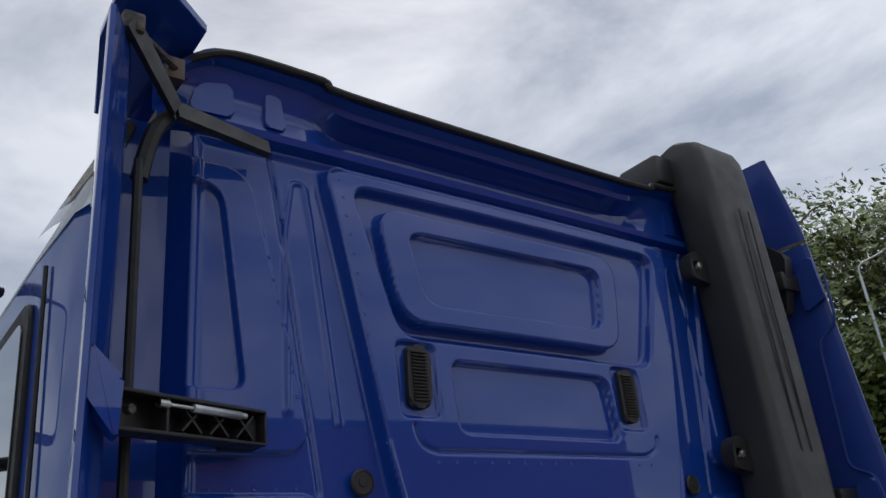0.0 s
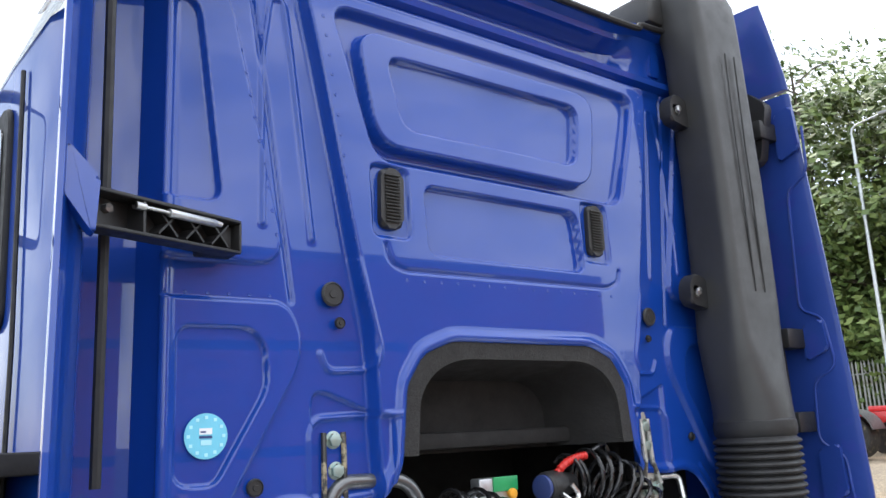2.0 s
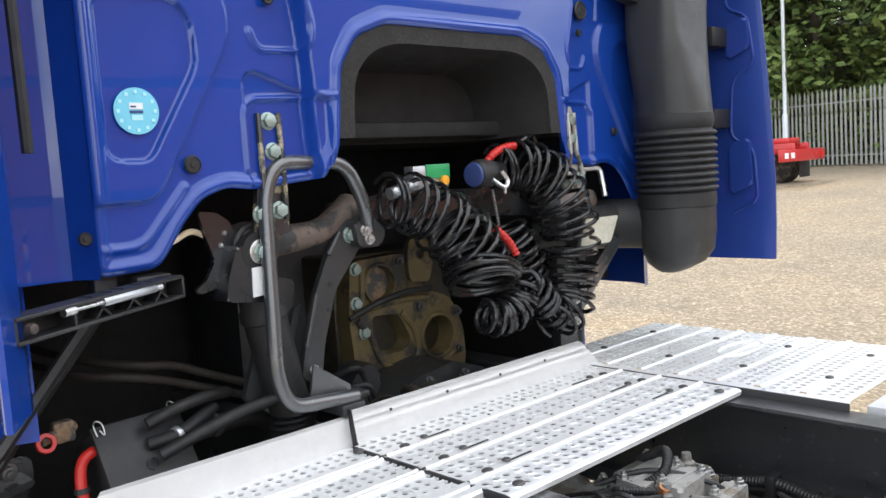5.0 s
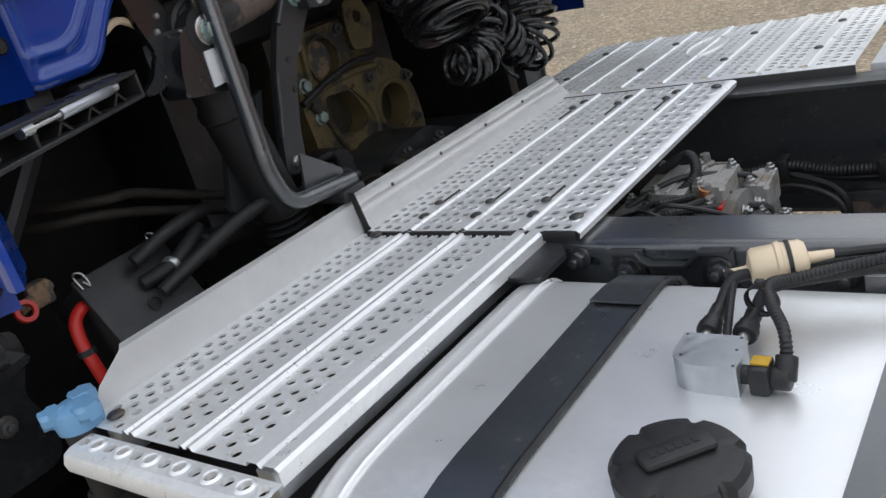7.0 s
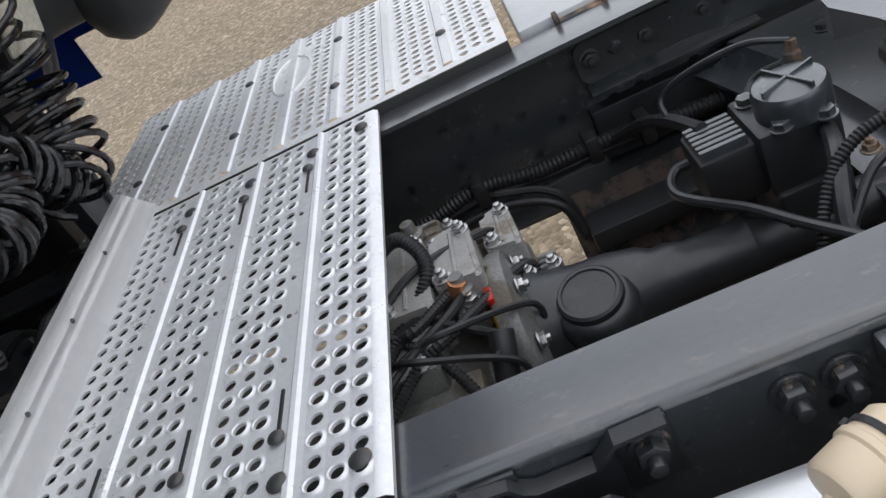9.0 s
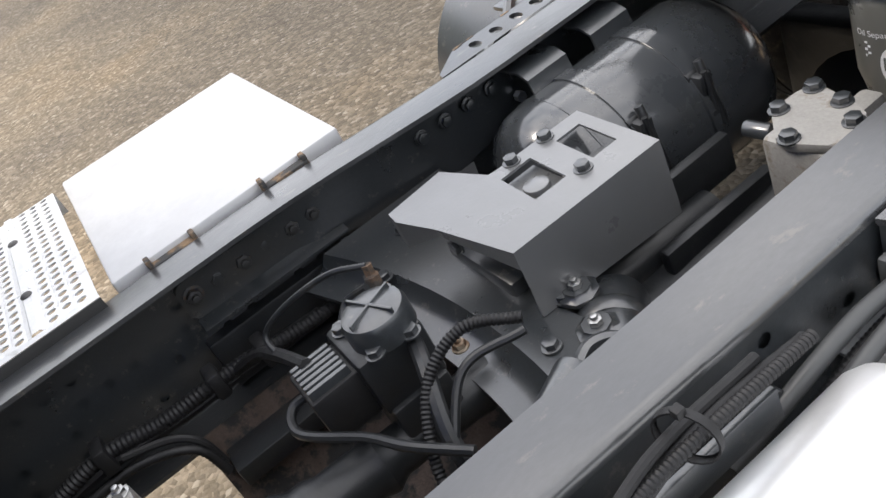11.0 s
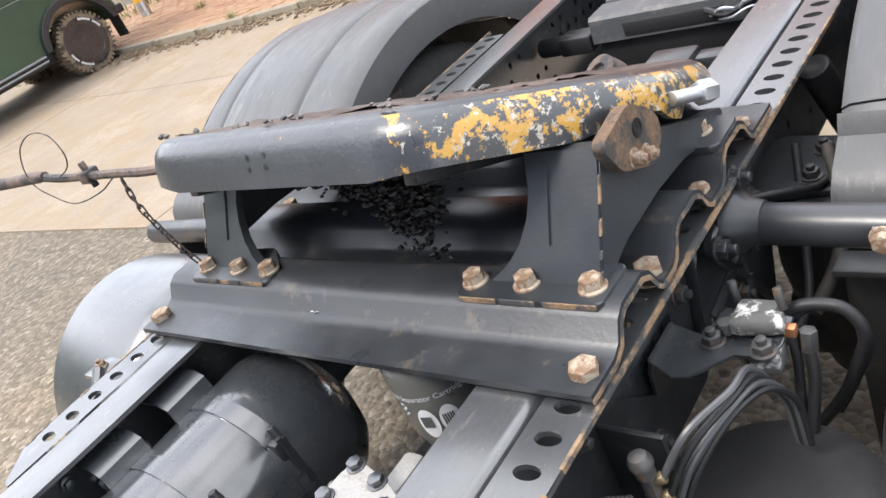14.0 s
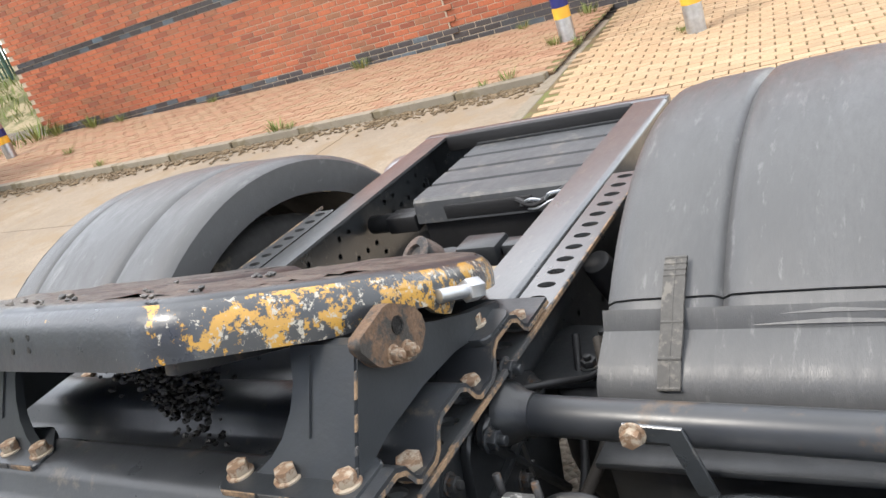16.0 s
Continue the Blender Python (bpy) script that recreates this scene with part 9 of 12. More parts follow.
bellows = thing("air_spring", "black rubber air spring between the rail and the rear axle", "air spring", (-0.54, -2.44, 0.45))
bm = bmesh.new()
lathe(bm, [(0.02, 0.0), (0.085, 0.0), (0.092, 0.06), (0.105, 0.13), (0.122, 0.17), (0.130, 0.22), (0.128, 0.30), (0.118, 0.36), (0.122, 0.372), (0.10, 0.380), (0.001, 0.382)], aim((-0.54, -2.44, 0.47), (0, 0, 1)), 32)
part("rubber_bag", bm, RUBBER, bellows)
bm = bmesh.new()
prism(bm, rounded([(-0.40, -2.34), (-0.56, -2.36), (-0.60, -2.44), (-0.56, -2.52), (-0.40, -2.54)], 0.03), 0.852, 0.862, "z", 0.002)
part("top_plate", bm, FRAME_DARK, bellows)
for p in ((-0.50, -2.40, 0.862), (-0.50, -2.48, 0.862), (-0.57, -2.44, 0.862)):
    bolt(DARK_BOLT, p, (0, 0, 1), bellows)
# ribbed cast arm between the web and the mudguard tube
arm_cast = thing("axle_hanger", "dark ribbed cast arm bolted to the rail web", "hanger", (-0.45, -2.3, 0.6))
bm = bmesh.new()
prism(bm, rounded([(-2.10, 0.94), (-2.22, 0.955), (-2.34, 0.90), (-2.36, 0.80), (-2.30, 0.62), (-2.20, 0.60), (-2.15, 0.72), (-2.06, 0.80)], 0.03), -0.432, -0.4155, "x", 0.004)
part("casting", bm, FRAME_DARK, arm_cast)
for k, (y0, z0, y1, z1) in enumerate(((-2.12, 0.93, -2.32, 0.66), (-2.22, 0.945, -2.22, 0.62), (-2.09, 0.82, -2.33, 0.86))):
    bm = bmesh.new()
    sweep(bm, [(-0.434, y0, z0), (-0.434, y1, z1)], 0.009, 8)
    part("rib", bm, FRAME_DARK, arm_cast)
for y, z in ((-2.14, 0.925), (-2.31, 0.885), (-2.33, 0.80), (-2.27, 0.64), (-2.10, 0.81), (-2.20, 0.78)):
    bolt(DARK_BOLT, (-0.4325, y, z), (-1, 0, 0), arm_cast)
for k, line in enumerate(([(-0.56, -2.14, 0.80), (-0.58, -2.22, 0.84), (-0.57, -2.30, 0.88), (-0.54, -2.38, 0.93)], [(-0.44, -2.25, 0.92), (-0.49, -2.30, 0.90), (-0.52, -2.36, 0.87), (-0.545, -2.43, 0.87)], [(-0.46, -2.12, 0.70), (-0.52, -2.20, 0.74), (-0.50, -2.32, 0.80), (-0.47, -2.44, 0.90)])):
    bm = bmesh.new()
    sweep(bm, glide(line, 8), (0.010, 0.006, 0.0075)[k], 10)
    part("hose", bm, BAY_HOSE if k == 0 else RUBBER, arm_cast, "dusty grey hose" if k == 0 else "")

far_tank = thing("side_reservoir", "large grey painted round reservoir outside the far rail", "air tank", (0.85, -1.93, 0.36))
bm = bmesh.new()
lathe(bm, [(0.0005, 0.0), (0.17, 0.006), (0.255, 0.022), (0.290, 0.055), (0.300, 0.10), (0.300, 0.40), (0.26, 0.45), (0.0005, 0.47)], aim((0.60, -1.93, 0.655), (1, 0, 0)), 56)
part("shell", bm, FRAME, far_tank)
bm = bmesh.new()
sweep(bm, corner_line([(0.43, -1.50, 0.93), (0.50, -1.55, 0.945), (0.53, -1.62, 0.95), (0.565, -1.66, 0.97)], 0.02), 0.012, 8)
box(bm, 0.545, 0.61, -1.70, -1.645, 0.955, 0.965, 0.003)
part("bracket", bm, FRAME, far_tank)
bolt(RUST_SMALL, (0.578, -1.672, 0.966), (0, 0, 1), far_tank)
bm = bmesh.new()
cyl(bm, (0.43, -1.42, 0.93), (0.50, -1.47, 0.93), 0.034, seg=18, bevel=0.005)
cyl(bm, (0.50, -1.47, 0.93), (0.53, -1.49, 0.945), 0.02, seg=14, bevel=0.003)
part("fitting", bm, GALV, far_tank)

# ---- engine bay under the cab ----
def helix(line, radii, turns, steps=16, start=0.0):
    """A line that winds round another line."""
    line = [Vector(p) for p in line]
    length = [0.0]
    for a, b in zip(line, line[1:]):
        length.append(length[-1] + (b - a).length)
    side, out, k = None, [], 0
    count = int(turns * steps)
    for n in range(count + 1):
        s = length[-1] * n / count
        while k < len(length) - 2 and length[k + 1] < s:
            k += 1
        f = (s - length[k]) / max(1e-9, length[k + 1] - length[k])
        p = line[k].lerp(line[k + 1], f)
        d = (line[min(k + 2, len(line) - 1)] - line[max(k - 1, 0)]).normalized()
        if side is None:
            side = d.orthogonal().normalized()
        side = (side - d * side.dot(d)).normalized()
        up = d.cross(side)
        u = n / count
        r = np.interp(u, [i / (len(radii) - 1) for i in range(len(radii))], radii)
        a = start + 2 * math.pi * n / steps
        wob = 1 + 0.07 * math.sin(1.7 * a / 3.1) + 0.06 * math.sin(a * 0.37 + 1)
        out.append(p + (side * math.cos(a) + up * math.sin(a)) * r * wob + d * 0.005 * math.sin(a * 0.61))
    return out


# dark inner skins added to close the bay and keep bright ground out of sight
bay = thing("engine_bay_liner", "dark sheets added to close off the bay under the cab floor", "splash liner", (0, 0.7, 0.5))
bm = bmesh.new()
box(bm, -1.14, 0.78, 0.80, 0.83, 0.36, 1.66, 0.01)
part("rear_liner", bm, LINER, bay)
bm = bmesh.new()
box(bm, -1.14, 1.10, 0.10, 1.70, 1.66, 1.70, 0.01)
part("floor_panel", bm, LINER, bay)
bm = bmesh.new()
box(bm, -1.14, -1.11, 0.12, 0.80, 0.40, 1.66, 0.01)
part("side_liner", bm, LINER, bay)
bm = bmesh.new()
box(bm, 0.70, 0.73, 0.30, 0.80, 0.40, 1.66, 0.01)
part("side_liner", bm, LINER, bay)
bm = bmesh.new()
box(bm, 0.73, 1.12, 0.30, 0.33, 1.16, 1.66, 0.01)
part("side_liner", bm, LINER, bay)
bm = bmesh.new()
box(bm, -1.12, -0.41, 0.14, 0.82, 0.50, 0.53, 0.01)
part("undertray", bm, LINER, bay)
bm = bmesh.new()
box(bm, -0.38, 0.38, -0.12, 1.2, 0.52, 0.55, 0.01)
part("undertray", bm, LINER, bay)
# slatted inner stay on the left, seen behind the strut
bm = bmesh.new()
for k in range(2):
    sweep(bm, [(-1.02, 0.10 + 0.03 * k, 1.14 - 0.03 * k), (-0.80, 0.10 + 0.03 * k, 1.40 - 0.03 * k)], 0.012, 6)
for k in range(5):
    z = 1.15 + 0.055 * k
    sweep(bm, [(-1.02 + 0.0465 * k, 0.10, z), (-1.01 + 0.0465 * k, 0.13, z - 0.03)], 0.006, 6)
part("ribbed_stay", bm, BLACK, bay)

# cab mountings
left_mount = thing("cab_mounting", "worn black cab mounting plate with zinc bolts", "mounting", (-0.5, 0.02, 1.5), "cab mountings")
bm = bmesh.new()
out = rounded([(-0.545, 1.47), (-0.465, 1.47), (-0.468, 1.60), (-0.470, 1.735), (-0.528, 1.735), (-0.527, 1.60)], [0.01, 0.01, 0.02, 0.028, 0.028, 0.02])
prism(bm, out, 0.004, 0.020, "y", 0.003)
sweep(bm, [(-0.526, -0.002, 1.50), (-0.522, -0.004, 1.60), (-0.521, -0.002, 1.71)], 0.006, 8)
sweep(bm, [(-0.474, -0.002, 1.50), (-0.475, -0.004, 1.60), (-0.476, -0.002, 1.71)], 0.006, 8)
part("plate", bm, surface("worn_black_plate", (0.02, 0.02, 0.02), 0.4, 0.0, 0.3, 20.0, coat=0.4, dirt=(0.33, 0.28, 0.18), dirt_amount=0.30, dirt_scale=26.0, bump=0.001, bump_scale=140.0), left_mount)
for p in ((-0.497, 0.003, 1.695), (-0.492, 0.003, 1.635), (-0.531, 0.003, 1.513), (-0.487, 0.003, 1.518)):
    bolt(ZINC_BOLT, p, (0, -1, 0), left_mount)
bm = bmesh.new()
cyl(bm, (-0.525, 0.028, 1.445), (-0.525, 0.13, 1.445), 0.047, seg=28, bevel=0.006)
part("bush", bm, RUBBER, left_mount)
bm = bmesh.new()
lathe(bm, [(0.047, 0.0), (0.053, 0.004), (0.053, 0.05), (0.047, 0.056)], aim((-0.525, 0.034, 1.445), (0, 1, 0)), 30, close=False)
part("bush_collar", bm, OLD_STEEL, left_mount)
bm = bmesh.new()
cyl(bm, (-0.526, 0.022, 1.441), (-0.526, 0.03, 1.441), 0.027, seg=28, bevel=0.002)
part("washer", bm, GALV, left_mount, "bright steel washer")
bolt(STEEL_BOLT, (-0.526, 0.022, 1.441), (0, -1, 0), left_mount)

right_mount = thing("cab_mounting", "galvanised cab mounting bracket with worn bolts", "mounting", (0.48, 0.02, 1.5), "cab mountings")
bm = bmesh.new()
out = rounded([(0.432, 1.500), (0.515, 1.500), (0.520, 1.545), (0.482, 1.60), (0.480, 1.735), (0.438, 1.735), (0.442, 1.60), (0.428, 1.545)], [0.02, 0.02, 0.02, 0.02, 0.02, 0.02, 0.02, 0.02])
prism(bm, out, 0.002, 0.022, "y", 0.004)
sweep(bm, [(0.440, -0.004, 1.54), (0.449, -0.008, 1.60), (0.446, -0.004, 1.71)], 0.007, 8)
sweep(bm, [(0.508, -0.004, 1.54), (0.476, -0.008, 1.60), (0.474, -0.004, 1.71)], 0.007, 8)
part("plate", bm, surface("worn_galvanised_plate", (0.50, 0.50, 0.46), 0.5, 0.6, 0.2, 24.0, dirt=(0.07, 0.06, 0.045), dirt_amount=0.42, dirt_scale=22.0, bump=0.001, bump_scale=120.0), right_mount)
for p in ((0.449, 0.0, 1.528), (0.492, 0.0, 1.528), (0.459, 0.0, 1.69), (0.461, 0.0, 1.64)):
    bolt(ZINC_BOLT, p, (0, -1, 0), right_mount)
bm = bmesh.new()
prism(bm, rounded([(0.42, 1.425), (0.535, 1.425), (0.548, 1.478), (0.53, 1.498), (0.42, 1.494)], 0.014), 0.012, 0.07, "y", 0.004)
part("lower_bracket", bm, GALV, right_mount)
bm = bmesh.new()
cyl(bm, (0.528, -0.012, 1.466), (0.528, 0.06, 1.466), 0.029, seg=24, bevel=0.004)
cyl(bm, (0.528, -0.018, 1.466), (0.528, 0.0, 1.466), 0.014, seg=20, bevel=0.003)
part("bush", bm, OLD_STEEL, right_mount)

# headboard beam that joins the mountings
beam = thing("cab_crossbeam", "rusty and black steel crossbeam behind the engine", "crossbeam", (0, 0.1, 1.45))
bm = bmesh.new()
line = glide([(-0.49, 0.06, 1.452), (-0.42, 0.06, 1.455), (-0.35, 0.07, 1.462), (-0.30, 0.08, 1.480), (-0.24, 0.10, 1.505)], 6)
sweep(bm, line, 0.03, 14, radii=[0.036 - 0.008 * math.sin(math.pi * k / (len(line) - 1)) for k in range(len(line))])
part("rusty_arm", bm, OLD_STEEL, beam, "rusty forged arm")
bm = bmesh.new()
prism(bm, rounded([(-0.30, 1.44), (-0.16, 1.47), (0.40, 1.435), (0.52, 1.40), (0.52, 1.47), (0.40, 1.515), (-0.10, 1.535), (-0.25, 1.515)], 0.012), 0.115, 0.185, "y", 0.004)
part("beam", bm, GLOSS_BLACK, beam, "black painted pressed beam")
bm = bmesh.new()
cyl(bm, (-0.02, 0.112, 1.505), (-0.02, 0.12, 1.505), 0.02, seg=20)
part("hole_plug", bm, BLACK, beam)
# pressed support leg
bm = bmesh.new()
out = rounded([(-0.312, 1.462), (-0.285, 1.485), (-0.225, 1.475), (-0.250, 1.425), (-0.332, 1.33), (-0.370, 1.22), (-0.384, 1.145), (-0.437, 1.145), (-0.420, 1.22), (-0.385, 1.33), (-0.345, 1.41)], 0.02)
prism(bm, out, 0.050, 0.066, "y", 0.003)
for a, b in (((-0.312, 1.455), (-0.345, 1.41)), ((-0.385, 1.33), (-0.420, 1.22))):
    sweep(bm, [(a[0], 0.048, a[1]), (b[0], 0.048, b[1])], 0.006, 8)
part("support_leg", bm, FRAME_DARK, beam, "dark pressed steel support leg")
for p in ((-0.345, 0.0485, 1.345), (-0.352, 0.0485, 1.29)):
    bm = bmesh.new()
    cyl(bm, p, (p[0], 0.051, p[2]), 0.006, seg=12)
    part("hole_plug", bm, BLACK, beam)
bolt(ZINC_BOLT, (-0.284, 0.049, 1.447), (0, -1, 0), beam)
bolt(STEEL_BOLT, (-0.404, 0.049, 1.165), (0, -1, 0), beam)
bm = bmesh.new()
prism(bm, rounded([(-0.47, 1.38), (-0.40, 1.36), (-0.43, 1.25), (-0.50, 1.12), (-0.55, 1.12), (-0.50, 1.26)], 0.015), 0.10, 0.115, "y", 0.003)
prism(bm, rounded([(-0.42, 1.30), (-0.40, 1.31), (-0.45, 1.17), (-0.47, 1.15)], 0.006), 0.085, 0.10, "y", 0.002)
part("rear_leg", bm, FRAME_DARK, beam)
bm = bmesh.new()
box(bm, -0.44, -0.28, 0.02, 0.12, 1.085, 1.10, 0.004)
part("foot_plate", bm, FRAME_DARK, beam)

damper = thing("cab_damper", "black cab shock absorber with a white label", "shock absorber", (-0.5, 0.1, 1.1))
bm = bmesh.new()
lathe(bm, [(0.02, 0.0), (0.044, 0.01), (0.046, 0.02), (0.046, 0.22), (0.05, 0.225), (0.05, 0.24), (0.043, 0.25), (0.043, 0.30), (0.02, 0.31)], aim((-0.445, 0.09, 1.08), (-0.075, -0.02, 0.30)), 26)
part("cylinder", bm, RUBBER, damper)
bm = bmesh.new()
prism(bm, rounded([(-0.588, 1.455), (-0.612, 1.39), (-0.618, 1.350), (-0.529, 1.338), (-0.518, 1.36), (-0.518, 1.414), (-0.53, 1.455)], 0.010), 0.0055, 0.07, "y", 0.004)
part("clevis", bm, GLOSS_BLACK, damper)
bm = bmesh.new()
lathe(bm, [(0.018, 0.0), (0.037, 0.0), (0.040, 0.004), (0.040, 0.05), (0.018, 0.05)], aim((-0.537, 0.055, 1.440), (0, -1, 0)), 32)
part("mount_eye", bm, RUBBER, damper, "black rubber mounting eye")
bm = bmesh.new()
lathe(bm, [(0.001, 0.0), (0.024, 0.0), (0.025, 0.001), (0.025, 0.004), (0.023, 0.005), (0.001, 0.005)], aim((-0.537, 0.006, 1.440), (0, -1, 0)), 28)
part("washer", bm, STEEL, damper, "bright steel washer")
bolt(ZINC_BOLT, (-0.537, 0.001, 1.440), (0, -1, 0), damper)
bm = bmesh.new()
prism(bm, [(-0.560, 1.410), (-0.527, 1.411), (-0.522, 1.355), (-0.562, 1.352)], 0.002, 0.0058, "y")
part("label", bm, WHITE, damper, "pale paper label")
bm = bmesh.new()
for k in range(4):
    lathe(bm, [(0.040, 0), (0.054, 0.006), (0.040, 0.012)], aim((-0.444 + 0.003 * k, 0.09, 1.04 + 0.013 * k), (-0.05, 0, 0.3)), 22)
part("bellow", bm, RUBBER, damper)

crescent = thing("latch_bracket", "black crescent shaped cab latch bracket", "bracket", (-0.6, 0.06, 1.45))
bm = bmesh.new()
prism(bm, rounded([(-0.640, 1.528), (-0.600, 1.522), (-0.575, 1.504), (-0.562, 1.476), (-0.560, 1.453), (-0.577, 1.401), (-0.617, 1.374), (-0.651, 1.367), (-0.659, 1.376), (-0.633, 1.393), (-0.612, 1.428), (-0.627, 1.475)], 0.006), 0.05, 0.062, "y", 0.003)
part("plate", bm, GLOSS_BLACK, crescent)
for x, z in ((-0.588, 1.481), (-0.597, 1.458), (-0.607, 1.388)):
    bm = bmesh.new()
    lathe(bm, [(0.0055, 0.0), (0.0055, 0.002), (0.004, 0.0045), (0.0001, 0.005)], aim((x, 0.0505, z), (0, -1, 0)), 14)
    part("rivet", bm, GALV, crescent)
bm = bmesh.new()
sweep(bm, glide([(-0.72, 0.06, 1.462), (-0.69, 0.05, 1.478), (-0.65, 0.06, 1.49), (-0.60, 0.08, 1.47)], 6), 0.006, 8)
part("cable", bm, CREAM, crescent, "dusty cable")

rail_h = thing("hand_rail", "grey tubular steel grab rail behind the cab", "handrail", (-0.4, 0.0, 1.1))
bm = bmesh.new()
sweep(bm, corner_line([(-0.245, 0.03, 1.455), (-0.275, 0.0, 1.52), (-0.318, 0.0, 1.608), (-0.490, 0.0, 1.612), (-0.520, 0.0, 1.55), (-0.545, -0.03, 1.19), (-0.520, -0.03, 1.125), (-0.350, -0.02, 1.108)], 0.045, 7), 0.0152, 16)
part("tube", bm, FRAME, rail_h)
bm = bmesh.new()
prism(bm, rounded([(-0.29, 1.47), (-0.245, 1.49), (-0.20, 1.45), (-0.22, 1.415), (-0.28, 1.42)], 0.01), 0.02, 0.05, "y", 0.003)
part("upper_clamp", bm, FRAME_DARK, rail_h)
bm = bmesh.new()
box(bm, -0.40, -0.34, -0.04, 0.05, 1.075, 1.10, 0.005)
part("lower_clamp", bm, FRAME_DARK, rail_h)
bm = bmesh.new()
prism(bm, rounded([(-0.437, 1.192), (-0.345, 1.128), (-0.355, 1.105), (-0.452, 1.120)], 0.005), 0.0, 0.006, "y", 0.0015)
part("gusset", bm, FRAME, rail_h, "dark triangular gusset plate")
for x in (-0.262, -0.252):
    bolt(STEEL_BOLT, (x, 0.019, 1.455 if x < -0.26 else 1.435), (0, -1, 0), rail_h)

# engine
engine = thing("engine", "golden brown cast engine rear with dark bell housing", "engine", (0, 0.6, 0.6))
def casting_face(outline, holes, y0, y1):
    """A thick cast wall with openings through it."""
    bm = bmesh.new()
    edges = []
    for loop in [outline] + holes:
        vs = [bm.verts.new((x, y0, z)) for x, z in loop]
        edges += [bm.edges.new((vs[k], vs[(k + 1) % len(vs)])) for k in range(len(vs))]
    bmesh.ops.triangle_fill(bm, use_beauty=True, use_dissolve=False, edges=edges)
    made = bmesh.ops.extrude_face_region(bm, geom=bm.faces[:])["geom"]
    for v in made:
        if isinstance(v, bmesh.types.BMVert):
            v.co.y = y1
    bmesh.ops.recalc_face_normals(bm, faces=bm.faces)
    return bm


def circle(x, z, r, n=28):
    return [(x + r * math.cos(2 * math.pi * k / n), z + r * math.sin(2 * math.pi * k / n)) for k in range(n)]


window = rounded([(-0.052, 1.205), (0.045, 1.195), (0.085, 1.115), (0.050, 1.090), (-0.015, 1.095), (-0.045, 1.135)], 0.022)
lug = rounded([(0.075, 1.35), (0.085, 1.395), (0.15, 1.395), (0.175, 1.34), (0.15, 1.27), (0.08, 1.28)], 0.015)
out = rounded([(-0.13, 0.96), (-0.115, 1.10), (-0.125, 1.20), (-0.11, 1.355), (0.08, 1.36), (0.14, 1.25), (0.24, 1.215), (0.285, 1.12), (0.29, 1.02), (0.26, 0.96)], 0.03)
part("rear_casting", casting_face(out, [circle(-0.018, 1.287, 0.047), window, circle(0.180, 1.112, 0.057)], 0.290, 0.345), ENGINE, engine, "golden brown cast housing")
part("lifting_lug", casting_face(lug, [circle(0.122, 1.352, 0.015, 16)], 0.275, 0.292), ENGINE, engine)
# backing wall coloured dark so that the openings read as shaded
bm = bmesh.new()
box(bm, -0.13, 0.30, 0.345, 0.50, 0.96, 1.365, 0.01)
part("inner_wall", bm, OPENING_SHADE, engine, "inner wall of the housing, coloured dark for the shade in its openings")
bm = bmesh.new()
lathe(bm, [(0.0465, 0.0), (0.044, 0.012), (0.030, 0.015), (0.001, 0.016)], aim((-0.018, 0.318, 1.287), (0, -1, 0)), 28)
part("core_plug", bm, RUSTY_EDGE, engine, "rusty round core plug")
for c, r in (((-0.018, 1.287), 0.052), ((0.180, 1.112), 0.062)):
    bm = bmesh.new()
    lathe(bm, [(r * 0.90, 0.0), (r * 0.92, 0.010), (r * 1.04, 0.010), (r * 1.12, 0.0)], aim((c[0], 0.291, c[1]), (0, -1, 0)), 32, close=False)
    part("ring", bm, ENGINE, engine)
for line in ([(-0.11, 1.222), (0.06, 1.232), (0.15, 1.225)], [(-0.10, 1.20), (-0.06, 1.15), (-0.03, 1.08), (0.02, 1.05)], [(0.05, 1.20), (0.095, 1.14), (0.10, 1.08), (0.06, 1.05)], [(0.13, 1.05), (0.19, 1.035), (0.25, 1.06)], [(-0.075, 1.33), (-0.08, 1.25)]):
    bm = bmesh.new()
    sweep(bm, glide([(x, 0.288, z) for x, z in line], 6), 0.009, 8)
    part("casting_rib", bm, ENGINE, engine)
for x, z in ((-0.10, 1.245), (-0.08, 1.165), (0.115, 1.205), (0.255, 1.06), (0.115, 1.03), (-0.095, 1.335), (0.05, 1.34), (0.255, 1.17)):
    bolt(DARK_BOLT if x > -0.05 else ZINC_BOLT, (x, 0.289, z), (0, -1, 0), engine)
bm = bmesh.new()
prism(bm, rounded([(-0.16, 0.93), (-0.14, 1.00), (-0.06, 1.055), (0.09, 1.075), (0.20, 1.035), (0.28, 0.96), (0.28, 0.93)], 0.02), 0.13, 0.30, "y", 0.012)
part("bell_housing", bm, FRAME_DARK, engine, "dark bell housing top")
for x, z in ((-0.10, 1.02), (-0.01, 1.05), (0.12, 1.045), (0.21, 1.0)):
    bolt(DARK_BOLT, (x, 0.13, z - 0.012), (0, -0.8, 0.6), engine)
bm = bmesh.new()
prism(bm, rounded([(-0.22, 1.04), (-0.17, 1.10), (-0.13, 1.11), (-0.10, 1.06), (-0.13, 1.01), (-0.20, 1.0)], 0.012), 0.20, 0.28, "y", 0.008)
part("starter", bm, FRAME_DARK, engine)
bm = bmesh.new()
box(bm, -0.34, 0.40, 0.48, 0.78, 0.60, 1.44, 0.04)
part("block", bm, FRAME_DARK, engine)
